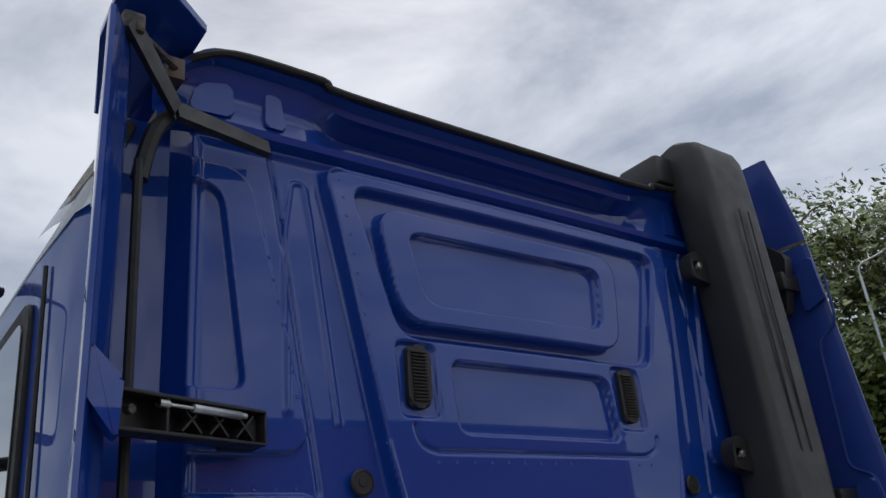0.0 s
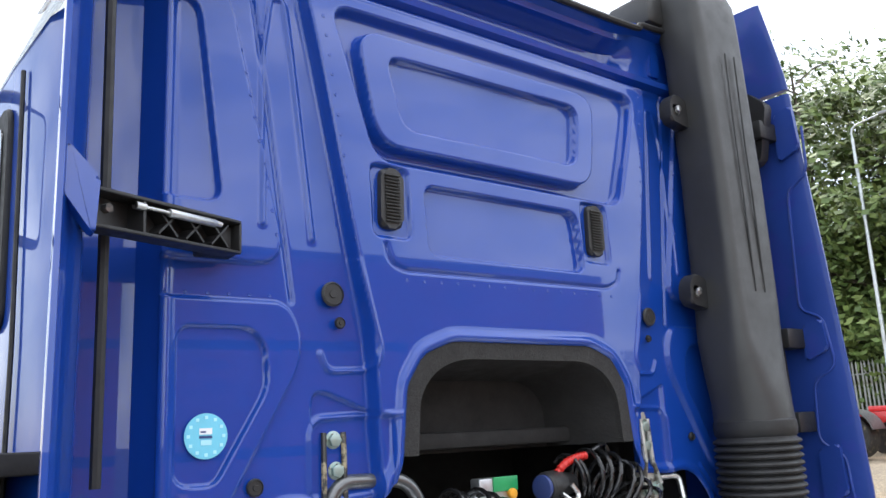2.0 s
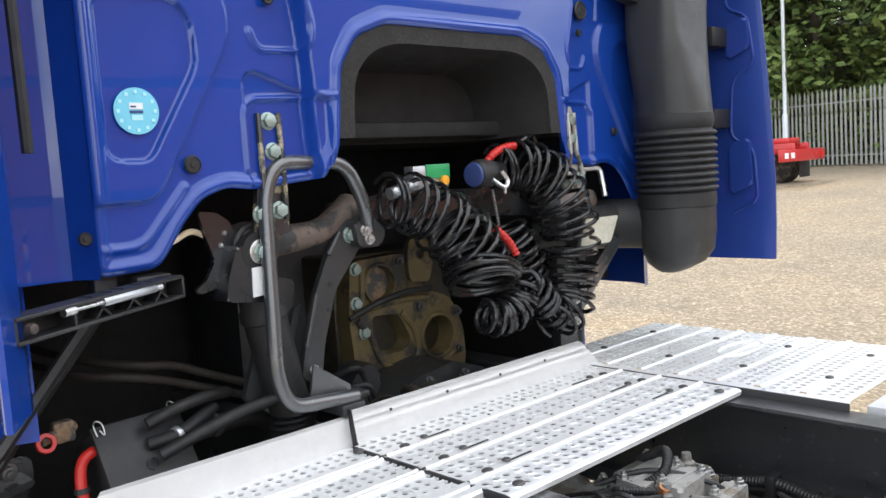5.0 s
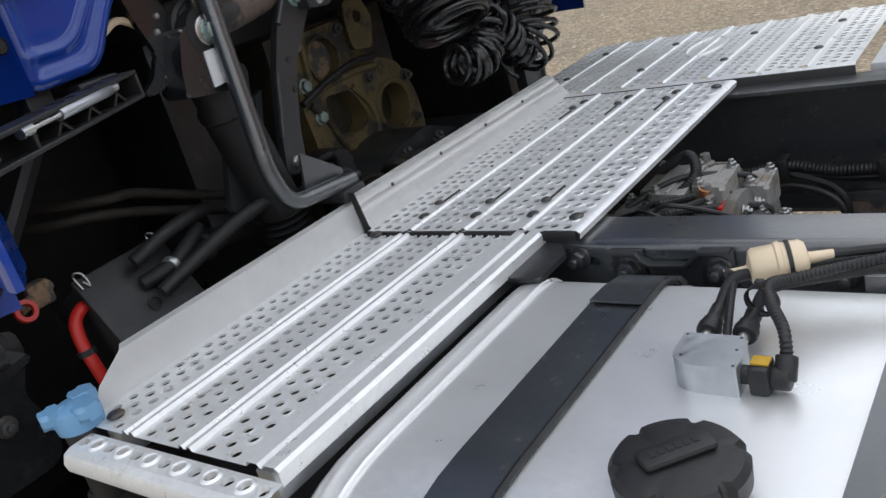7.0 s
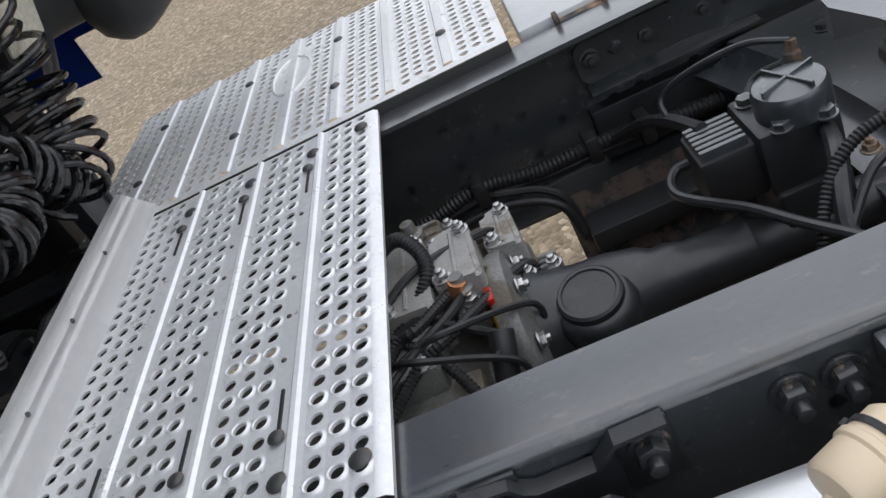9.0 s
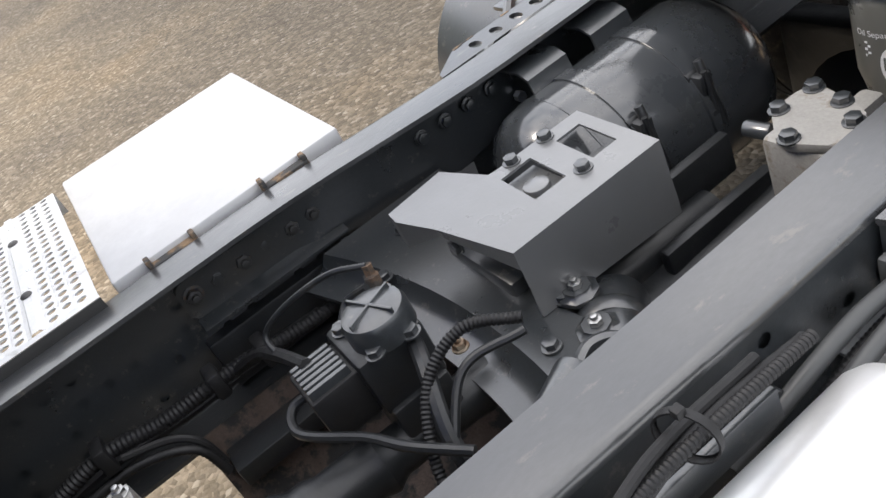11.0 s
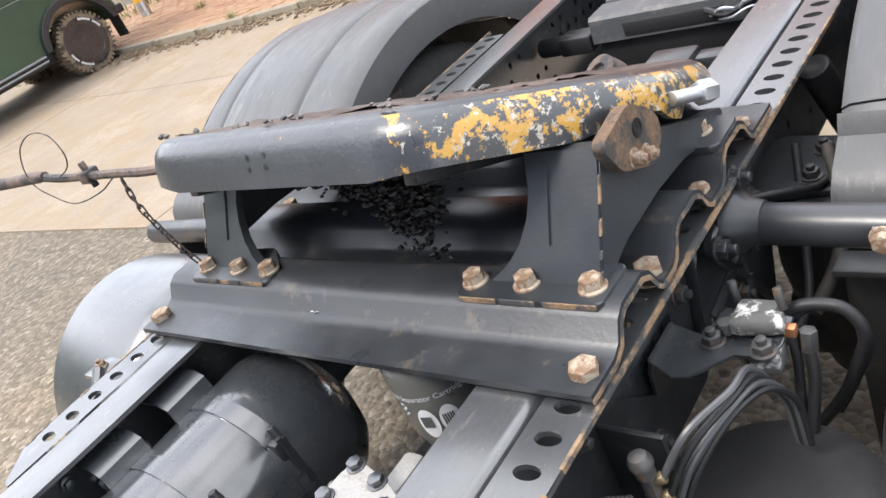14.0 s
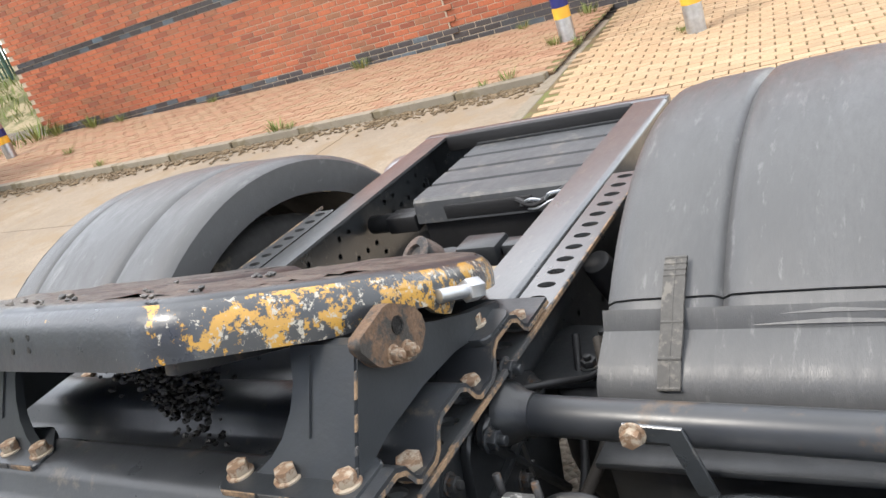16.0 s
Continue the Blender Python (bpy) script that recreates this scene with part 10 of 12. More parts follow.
for a in ([(-0.13, 0.28, 1.21), (-0.04, 0.27, 1.24), (0.06, 0.27, 1.255), (0.16, 0.28, 1.25)], [(-0.24, 0.22, 1.09), (-0.20, 0.18, 1.11), (-0.16, 0.20, 1.08), (-0.14, 0.2, 1.0)], [(-0.25, 0.2, 1.05), (-0.19, 0.15, 1.07), (-0.15, 0.16, 1.0)]):
    bm = bmesh.new()
    sweep(bm, glide(a, 6), 0.008, 8)
    part("pipe", bm, RUBBER, engine)

# coiled air and electric lines, each a thing of its own
def coil(label, pts, radii, turns, tube=0.0062, start=0.0, mat=GLOSSY):
    ob = thing("coiled_hose", label, "coiled hose", pts[0], "coiled hoses")
    bm = bmesh.new()
    sweep(bm, helix(glide(pts, 10), radii, turns, 18, start), tube, 8)
    part("coil", bm, mat, ob)
    return ob


c1 = coil("glossy black coiled air hose hanging behind the engine", [(-0.22, 0.0, 1.520), (-0.14, -0.01, 1.505), (-0.06, -0.02, 1.455), (0.0, -0.03, 1.40), (0.035, -0.03, 1.345)], [0.052, 0.066, 0.072, 0.078, 0.084], 11, 0.0058)
bm = bmesh.new()
sweep(bm, helix(glide([(0.03, -0.05, 1.34), (0.02, -0.06, 1.315), (0.015, -0.07, 1.295)], 10), [0.084, 0.088, 0.080], 5, 20, 0.6), 0.0062, 8)
part("lower_loop", bm, GLOSSY, c1)
c2 = coil("glossy black coiled air hose with a red sleeve", [(0.17, 0.02, 1.575), (0.26, 0.0, 1.575), (0.345, -0.02, 1.52), (0.385, -0.03, 1.44), (0.40, -0.03, 1.35), (0.39, -0.03, 1.26), (0.36, -0.04, 1.19), (0.30, -0.04, 1.155)], [0.050, 0.064, 0.072, 0.074, 0.072, 0.072, 0.068, 0.055], 22, 0.0060)
c3 = coil("thick black coiled electric lead", [(0.05, -0.02, 1.215), (0.11, -0.03, 1.20), (0.17, -0.03, 1.22), (0.21, -0.03, 1.27), (0.25, -0.03, 1.24), (0.30, -0.03, 1.19), (0.34, -0.03, 1.165)], [0.036, 0.042, 0.042, 0.040, 0.040, 0.040, 0.036], 21, 0.0070, 0.4, GLOSSY)
c4 = coil("black coiled lead among the air hoses", [(0.215, 0.04, 1.42), (0.235, 0.03, 1.37), (0.265, 0.02, 1.30), (0.28, 0.02, 1.25)], [0.050, 0.058, 0.055, 0.045], 9, 0.0058, 0.9, GLOSSY)
for host, pts in ((c2, [(0.115, 0.0, 1.585), (0.14, -0.01, 1.610), (0.175, -0.01, 1.622), (0.215, -0.01, 1.627)]), (c4, [(0.105, -0.03, 1.425), (0.130, -0.04, 1.400), (0.155, -0.04, 1.372), (0.165, -0.04, 1.355)])):
    bm = bmesh.new()
    line, rad = ribbed(glide(pts, 8), 0.0105, 0.011, 0.22)
    sweep(bm, line, 0.01, 12, radii=rad)
    part("red_sleeve", bm, RED, host, "red spiral sleeve")
bm = bmesh.new()
sweep(bm, glide([(0.16, -0.04, 1.356), (0.20, -0.03, 1.350), (0.24, -0.01, 1.352)], 6), 0.005, 8)
part("tail", bm, GLOSSY, c4)
bm = bmesh.new()
sweep(bm, glide([(0.215, -0.01, 1.627), (0.26, -0.01, 1.645), (0.30, 0.0, 1.650), (0.315, 0.0, 1.62), (0.30, 0.0, 1.58)], 6), 0.006, 8)
part("tail", bm, GLOSSY, c2)

block = thing("connector_block", "green and silver connector block with an orange dot", "connector", (-0.05, 0.06, 1.5))
bm = bmesh.new()
box(bm, -0.09, 0.025, 0.04, 0.075, 1.535, 1.590, 0.004)
part("body", bm, GALV, block)
bm = bmesh.new()
box(bm, -0.05, 0.027, 0.036, 0.042, 1.558, 1.592, 0.002)
part("green_face", bm, GREEN, block, "green plastic face")
bm = bmesh.new()
cyl(bm, (0.005, 0.028, 1.552), (0.005, 0.04, 1.552), 0.012, seg=20, bevel=0.002)
part("orange_dot", bm, ORANGE, block)
bm = bmesh.new()
line, rad = ribbed([Vector((-0.175 + 0.0035 * k, 0.03, 1.53 + 0.00075 * k)) for k in range(24)], 0.015, 0.014, 0.2)
sweep(bm, line, 0.015, 14, radii=rad)
part("ribbed_neck", bm, GALV, block)
plug = thing("trailer_plug", "black trailer plug with a blue end cap", "plug", (0.1, 0.0, 1.5))
bm = bmesh.new()
lathe(bm, [(0.03, 0), (0.036, 0.006), (0.036, 0.05), (0.03, 0.06), (0.024, 0.10), (0.01, 0.105)], aim((0.078, 0.0, 1.560), (1, 0.1, 0.05)), 24)
part("body", bm, BLACK, plug)
bm = bmesh.new()
cyl(bm, (0.066, -0.001, 1.560), (0.078, 0.0, 1.560), 0.030, seg=24, bevel=0.004)
part("blue_cap", bm, NAVY, plug, "blue end cap")
bm = bmesh.new()
sweep(bm, glide([(0.10, -0.035, 1.545), (0.13, -0.045, 1.525), (0.15, -0.04, 1.54), (0.135, -0.035, 1.565)], 5), 0.006, 8)
sweep(bm, [(0.14, -0.04, 1.53), (0.135, -0.042, 1.508)], 0.005, 6)
part("latch", bm, STEEL, plug, "bright metal latch")
bm = bmesh.new()
for k in range(12):
    lathe(bm, [(0.002, -0.004), (0.005, 0.0), (0.002, 0.004)], aim((0.168 + 0.0015 * k, 0.03, 1.515 - 0.008 * k), (0, 0.2, 1)), 8)
part("bead_chain", bm, STEEL, plug)
elbow = thing("air_elbow", "dark air elbow fitting with a steel collar", "pipe fitting", (0.16, 0.05, 1.45))
bm = bmesh.new()
sweep(bm, corner_line([(0.10, 0.06, 1.455), (0.155, 0.05, 1.455), (0.158, 0.04, 1.39)], 0.02), 0.009, 10)
part("hose", bm, RUBBER, elbow)
bm = bmesh.new()
cyl(bm, (0.152, 0.05, 1.456), (0.158, 0.045, 1.440), 0.012, seg=14, bevel=0.002)
part("collar", bm, STEEL, elbow)

lamp_w = thing("work_lamp", "black square work lamp with a pale lens", "work lamp", (0.51, 0.0, 1.35))
turn = Matrix.Translation((0.512, -0.045, 1.385)) @ Matrix.Rotation(radians(-4), 4, "Z") @ Matrix.Rotation(radians(14), 4, "X")
bm = bmesh.new()
prism(bm, rounded([(-0.082, -0.052), (0.066, -0.052), (0.082, 0.052), (-0.074, 0.052)], 0.010), 0.0, 0.05, "y", 0.006)
prism(bm, rounded([(-0.05, -0.03), (0.05, -0.03), (0.05, 0.03), (-0.05, 0.03)], 0.02), 0.05, 0.08, "y", 0.006)
bmesh.ops.transform(bm, matrix=turn, verts=bm.verts[:])
part("housing", bm, BLACK, lamp_w)
bm = bmesh.new()
prism(bm, rounded([(-0.070, -0.043), (0.057, -0.043), (0.072, 0.034), (-0.064, 0.034)], 0.006), -0.004, 0.001, "y", 0.001)
bmesh.ops.transform(bm, matrix=turn, verts=bm.verts[:])
part("lens", bm, LAMPGLASS, lamp_w, "pale ribbed lens")
bm = bmesh.new()
for x in (-0.086, 0.084):
    cyl(bm, (x, 0.025, -0.01), (x + (0.008 if x > 0 else -0.008), 0.025, -0.01), 0.008, seg=12)
bmesh.ops.transform(bm, matrix=turn, verts=bm.verts[:])
part("clips", bm, STEEL, lamp_w)
bm = bmesh.new()
box(bm, 0.50, 0.53, 0.02, 0.05, 1.26, 1.36, 0.004)
part("foot", bm, FRAME_DARK, lamp_w)
pipe_l = thing("bent_pipe", "bright bent metal breather pipe", "pipe", (0.58, 0, 1.47))
bm = bmesh.new()
sweep(bm, corner_line([(0.525, 0.02, 1.553), (0.592, 0.0, 1.556), (0.583, -0.02, 1.472)], 0.022), 0.0085, 14)
part("tube", bm, STEEL, pipe_l)

web = thing("hose_bracket", "black curved steel bracket beside the air hoses", "bracket", (0.46, 0.02, 1.05))
bm = bmesh.new()
prism(bm, rounded([(0.40, 1.02), (0.40, 1.32), (0.455, 1.33), (0.485, 1.26), (0.492, 1.14), (0.482, 1.02)], [0.005, 0.005, 0.01, 0.05, 0.05, 0.01]), 0.02, 0.05, "y", 0.003)
sweep(bm, glide([(0.457, 0.018, 1.33), (0.487, 0.018, 1.26), (0.494, 0.018, 1.14), (0.484, 0.018, 1.03)], 6), 0.006, 8)
part("plate", bm, FRAME_DARK, web)
for z in (1.185, 1.125):
    bolt(STEEL_BOLT, (0.47, 0.018, z), (0, -1, 0), web)
stays = thing("duct_stay", "pair of thin grey steel stays below the air duct", "stay", (0.6, 0.0, 1.2))
for a, b in (((0.49, 0.03, 1.185), (0.655, 0.0, 1.345)), ((0.495, 0.03, 1.145), (0.68, 0.0, 1.345))):
    bm = bmesh.new()
    d = (Vector(b) - Vector(a)).normalized()
    m = aim(a, d)
    box(bm, -0.003, 0.003, -0.011, 0.011, 0.0, (Vector(b) - Vector(a)).length, 0.001, m)
    part("rod", bm, FRAME, stays)
step = thing("cab_step", "blue and black lower cab step panel", "step", (0.7, 0.15, 1.0))
bm = bmesh.new()
box(bm, 0.60, 0.70, 0.20, 0.26, 0.86, 1.145, 0.006)
part("black_panel", bm, BLACK, step)
bm = bmesh.new()
box(bm, 0.705, 0.735, 0.19, 0.26, 0.86, 1.155, 0.006)
part("blue_panel", bm, BLUE, step)
bm = bmesh.new()
for k in range(4):
    sweep(bm, [(0.05 + 0.1 * k, 0.05, 1.02 + 0.004 * k), (0.14 + 0.12 * k, 0.03, 1.05 - 0.01 * k), (0.30 + 0.06 * k, 0.02, 1.02)], 0.008, 8)
single("loom_bundle", bm, RUBBER, "black cable loom lying across the bell housing", "cable loom", kind="stuff")

# left side of the bay
fuse = thing("control_box", "black plastic control box with wire clips", "control box", (-0.82, 0.09, 1.0))
fm = Matrix.Translation((-0.758, 0.155, 1.136)) @ Matrix.Rotation(radians(5), 4, "Z") @ Matrix.Rotation(radians(-30), 4, "X")
bm = bmesh.new()
box(bm, -0.088, 0.088, 0.006, 0.11, -0.20, -0.004, 0.008, fm)
part("body", bm, BLACK, fuse)
bm = bmesh.new()
box(bm, -0.092, 0.092, -0.004, 0.006, -0.205, 0.0, 0.004, fm)
part("lid", bm, BLACK, fuse)
bm = bmesh.new()
lathe(bm, [(0.013, 0), (0.013, 0.003), (0.010, 0.003), (0.010, 0.0)], fm @ aim((0.0, -0.004, -0.10), (0, -1, 0)), 20, close=False)
part("maker_mark", bm, BLACK, fuse)
for x in (-0.078, 0.074):
    for z in (-0.006, -0.195):
        bm = bmesh.new()
        sweep(bm, glide([fm @ Vector(q) for q in ((x - 0.007, -0.007, z - 0.014), (x - 0.008, -0.008, z + 0.008), (x, -0.004, z + 0.016), (x + 0.008, -0.008, z + 0.008), (x + 0.007, -0.007, z - 0.014), (x, -0.009, z - 0.004))], 5), 0.0016, 6)
        part("clip", bm, STEEL, fuse, "bright wire clip")
valve_l = thing("drain_valve", "brass drain valve with a red ring handle", "valve", (-0.96, 0.05, 1.15))
bm = bmesh.new()
lathe(bm, [(0.011, -0.004), (0.018, -0.004), (0.019, 0.0), (0.018, 0.004), (0.011, 0.004), (0.011, -0.004)], aim((-0.925, 0.155, 1.128), (0.1, -1, 0.4)), 20, close=False)
part("ring", bm, RED, valve_l, "red ring handle")
bm = bmesh.new()
cyl(bm, (-0.93, 0.17, 1.128), (-0.86, 0.19, 1.14), 0.010, seg=12, bevel=0.002)
box(bm, -0.905, -0.865, 0.17, 0.20, 1.115, 1.155, 0.006)
part("body", bm, RUSTY_EDGE, valve_l)
red_cable = thing("red_cable", "thick bright red battery cable", "cable", (-0.92, 0.0, 1.0))
bm = bmesh.new()
sweep(bm, glide([(-0.83, 0.15, 1.092), (-0.853, 0.142, 1.092), (-0.872, 0.138, 1.078), (-0.880, 0.130, 1.045), (-0.880, 0.118, 1.0), (-0.875, 0.11, 0.93)], 7), 0.0105, 12)
part("sleeve", bm, RED, red_cable)
bm = bmesh.new()
cyl(bm, (-0.880, 0.128, 1.036), (-0.880, 0.126, 1.026), 0.0145, seg=12)
part("tie", bm, BLACK, red_cable)
cap_b = thing("reservoir_cap", "pale blue winged plastic cap beside the walkway's end", "cap", (-0.985, -0.035, 0.94))
bm = bmesh.new()
lathe(bm, [(0.001, 0.036), (0.020, 0.035), (0.030, 0.028), (0.033, 0.018), (0.031, 0.0), (0.001, 0.0)], Matrix.Translation((-1.008, -0.052, 1.014)), 24)
part("cap", bm, PALE_BLUE, cap_b)
for k in range(3):
    c = Matrix.Translation((-1.008, -0.052, 1.029)) @ Matrix.Rotation(0.6 + 2.1 * k, 4, "Z")
    bm = bmesh.new()
    prism(bm, rounded([(0.010, -0.014), (0.040, -0.019), (0.046, 0.0), (0.040, 0.019), (0.010, 0.014)], 0.010), 0.0, 0.022, "z", 0.006)
    bmesh.ops.transform(bm, matrix=c, verts=bm.verts[:])
    part("wing", bm, PALE_BLUE, cap_b)
bm = bmesh.new()
cyl(bm, (-1.008, -0.052, 0.90), (-1.008, -0.052, 1.016), 0.026, seg=20, bevel=0.003)
part("neck", bm, BLACK, cap_b)
bm = bmesh.new()
box(bm, -1.03, -0.90, -0.10, 0.01, 0.72, 0.905, 0.02)
part("reservoir", bm, BLACK, cap_b)
frame_l = thing("bay_frame", "black pressed steel frame with rusty bolts below the cab", "bracket", (-1.0, 0.2, 1.05))
bm = bmesh.new()
prism(bm, rounded([(-1.09, 1.10), (-0.95, 1.115), (-0.945, 1.07), (-0.975, 1.01), (-0.95, 0.93), (-0.97, 0.88), (-1.09, 0.88)], 0.015), 0.17, 0.182, "y", 0.003)
prism(bm, rounded([(-1.09, 1.05), (-0.955, 1.075), (-0.955, 1.062), (-1.09, 1.035)], 0.004), 0.14, 0.17, "y", 0.003)
part("plate", bm, GLOSS_BLACK, frame_l)
for p in ((-1.02, 0.169, 1.085), (-0.99, 0.169, 1.09), (-1.05, 0.169, 1.08), (-1.02, 0.169, 0.98)):
    bolt(DARK_BOLT, p, (0, -1, 0), frame_l)
for name, label, r, mat, pts in (
    ("coolant_hose", "dusty brown ribbed hose across the dark bay", 0.009, BAY_HOSE, [(-0.86, 0.55, 1.26), (-0.79, 0.30, 1.235), (-0.715, 0.20, 1.223), (-0.651, 0.20, 1.21), (-0.555, 0.20, 1.167), (-0.47, 0.20, 1.13)]),
    ("coolant_hose", "dusty brown ribbed hose across the dark bay", 0.009, BAY_HOSE, [(-0.88, 0.52, 1.235), (-0.82, 0.28, 1.215), (-0.746, 0.20, 1.205), (-0.665, 0.20, 1.18), (-0.567, 0.20, 1.141), (-0.47, 0.20, 1.10)]),
    ("rubber_hose", "black rubber hose with a steel clamp", 0.0125, RUBBER, [(-0.75, 0.12, 1.125), (-0.69, 0.11, 1.145), (-0.62, 0.12, 1.150), (-0.56, 0.15, 1.14)]),
    ("rubber_hose", "black rubber hose with a steel clamp", 0.0136, RUBBER, [(-0.75, 0.12, 1.085), (-0.70, 0.10, 1.095), (-0.66, 0.11, 1.105), (-0.60, 0.14, 1.12)]),
    ("rubber_hose", "black rubber hose with a steel clamp", 0.013, RUBBER, [(-0.745, 0.08, 1.07), (-0.66, 0.06, 1.10), (-0.56, 0.06, 1.12), (-0.44, 0.08, 1.12)]),
    ("rubber_hose", "black rubber hose with a steel clamp", 0.02, RUBBER, [(-0.70, 0.16, 1.06), (-0.60, 0.14, 1.08), (-0.50, 0.16, 1.07), (-0.40, 0.2, 1.0)]),
):
    ob = thing(name, label, "hose", pts[0], "hoses in the bay")
    bm = bmesh.new()
    sweep(bm, glide(pts, 8), r, 12)
    part("tube", bm, mat, ob)
    if r > 0.0135:
        a, b = Vector(pts[1]), Vector(pts[2])
        d = (b - a).normalized() * 0.006
        bm = bmesh.new()
        cyl(bm, a - d, a + d, r * 1.25, seg=18, bevel=0.002)
        part("clamp", bm, GALV if r < 0.015 else DARKBOLT, ob)

# ---- dark running gear outside the near rail ----
# sheets added to cover the bright ground where the gap has to stay dark
shield = thing("splash_shield", "black sheets added low beside the chassis to darken the gap", "splash shield", (-0.8, -1.75, 0.4))
bm = bmesh.new()
box(bm, -1.16, -0.42, -1.66, -1.285, 0.40, 0.43, 0.01)
part("floor_sheet", bm, LINER, shield)
bm = bmesh.new()
box(bm, -1.16, -1.13, -1.66, -1.285, 0.40, 0.80, 0.008)
part("side_sheet", bm, LINER, shield)

slot_b = thing("slotted_bracket", "grey folded bracket with a square window outside the rail", "bracket", (-0.43, -1.36, 0.85))
bm = bmesh.new()
w0, w1, v0, v1 = -0.452, -0.402, -1.43, -1.32
for q in ((w0, w1, v0, -1.405), (w0, w1, -1.345, v1), (w0, w0 + 0.010, -1.405, -1.345), (w1 - 0.012, w1, -1.405, -1.345)):
    box(bm, q[0], q[1], q[2], q[3], 0.880, 0.885, 0.001, seg=1)
box(bm, w0, w0 + 0.004, v0, v1, 0.80, 0.880, 0.001, seg=1)
part("plate", bm, LIGHT_GREY, slot_b)
bolt(RUST_SMALL, (-0.425, -1.38, 0.845), (0, 0, 1), slot_b)
bm = bmesh.new()
box(bm, -0.448, -0.402, -1.425, -1.325, 0.80, 0.846, 0.004)
part("inner_block", bm, FRAME_DARK, slot_b)

knuckle = thing("brake_casting", "dark cast lever housing with bolts beside the rail", "casting", (-0.46, -1.45, 0.6))
bm = bmesh.new()
prism(bm, rounded([(-1.36, 0.84), (-1.44, 0.83), (-1.56, 0.74), (-1.68, 0.72), (-1.68, 0.50), (-1.36, 0.50)], 0.03), -0.56, -0.41, "x", 0.012)
part("body", bm, FRAME_DARK, knuckle)
for p, n in (((-0.50, -1.46, 0.805), (-0.3, 0.2, 1)), ((-0.53, -1.50, 0.775), (-0.3, 0.2, 1)), ((-0.46, -1.41, 0.835), (-0.2, 0.3, 1)), ((-0.54, -1.43, 0.80), (-0.6, 0.2, 1)), ((-0.47, -1.56, 0.745), (0, 0, 1))):
    bolt(DARK_BOLT, p, n, knuckle)
bm = bmesh.new()
cyl(bm, (-0.57, -1.45, 0.77), (-0.66, -1.40, 0.73), 0.022, seg=16, bevel=0.004)
cyl(bm, (-0.57, -1.53, 0.74), (-0.67, -1.50, 0.70), 0.026, seg=16, bevel=0.004)
part("stud", bm, FRAME_DARK, knuckle)
damp = thing("shock_absorber", "dark axle shock absorber with a rusty bush", "shock absorber", (-0.58, -1.60, 0.45))
bm = bmesh.new()
lathe(bm, [(0.020, 0.0), (0.042, 0.01), (0.044, 0.03), (0.044, 0.26), (0.03, 0.28)], aim((-0.66, -1.56, 0.48), (0.06, -0.06, 0.26)), 26)
part("cylinder", bm, FRAME_DARK, damp)
bm = bmesh.new()
lathe(bm, [(0.018, -0.028), (0.040, -0.026), (0.044, -0.018), (0.044, 0.018), (0.040, 0.026), (0.018, 0.028)], aim((-0.60, -1.63, 0.775), (-0.45, 0.5, 0.75)), 26)
part("eye", bm, RUBBER, damp)
bm = bmesh.new()
lathe(bm, [(0.001, 0.0), (0.024, 0.002), (0.026, 0.010), (0.016, 0.022), (0.001, 0.024)], aim((-0.612, -1.617, 0.795), (-0.45, 0.5, 0.75)), 18)
part("rusty_pin", bm, RUST, damp, "rusty pin end")

# round seat of the air spring, pipes that arch over it
seat = thing("spring_seat", "dark round pressed seat plate below the pipe manifold", "seat plate", (-0.6, -1.72, 0.6))
bm = bmesh.new()
lathe(bm, [(0.001, 0.0), (0.10, 0.0), (0.107, 0.004), (0.109, 0.014), (0.105, 0.018), (0.095, 0.016), (0.001, 0.014)], Matrix.Translation((-0.575, -1.70, 0.56)), 44)
part("disc", bm, LIGHT_GREY, seat, "grey pressed disc")
bm = bmesh.new()
cyl(bm, (-0.575, -1.70, 0.30), (-0.575, -1.70, 0.56), 0.088, seg=30, bevel=0.01)
part("bellows", bm, RUBBER, seat)

# castings, ribs and wires that crowd the gearbox top
gear_more = random.Random(31)
for x0, x1, y0, y1, z0, z1 in ((0.19, 0.285, -0.545, -0.465, 0.78, 0.842), (0.10, 0.20, -0.655, -0.60, 0.75, 0.80), (0.205, 0.245, -0.63, -0.575, 0.76, 0.815), (0.03, 0.09, -0.585, -0.545, 0.80, 0.845), (-0.10, -0.02, -0.60, -0.565, 0.72, 0.775), (0.12, 0.16, -0.69, -0.655, 0.75, 0.785), (0.26, 0.30, -0.44, -0.40, 0.74, 0.83)):
    bm = bmesh.new()
    box(bm, x0, x1, y0, y1, z0, z1, 0.010)
    for k in range(3):
        u = x0 + (x1 - x0) * (0.2 + 0.3 * k)
        box(bm, u - 0.003, u + 0.003, y0 + 0.004, y1 - 0.004, z1 - 0.004, z1 + 0.007, 0.002, seg=1)
    part("ribbed_cover", bm, CAST, box_gear)
    bolt(STEEL_BOLT, (x0 + 0.012, y0 + 0.012, z1), (0, 0, 1), box_gear)
for p in ((0.235, -0.505, 0.85), (0.155, -0.625, 0.803), (0.06, -0.565, 0.85)):
    bm = bmesh.new()
    lathe(bm, [(0.018, 0.0), (0.018, 0.010), (0.012, 0.014), (0.010, 0.030), (0.001, 0.030)], Matrix.Translation(p), 16)
    part("union", bm, CAST, box_gear)
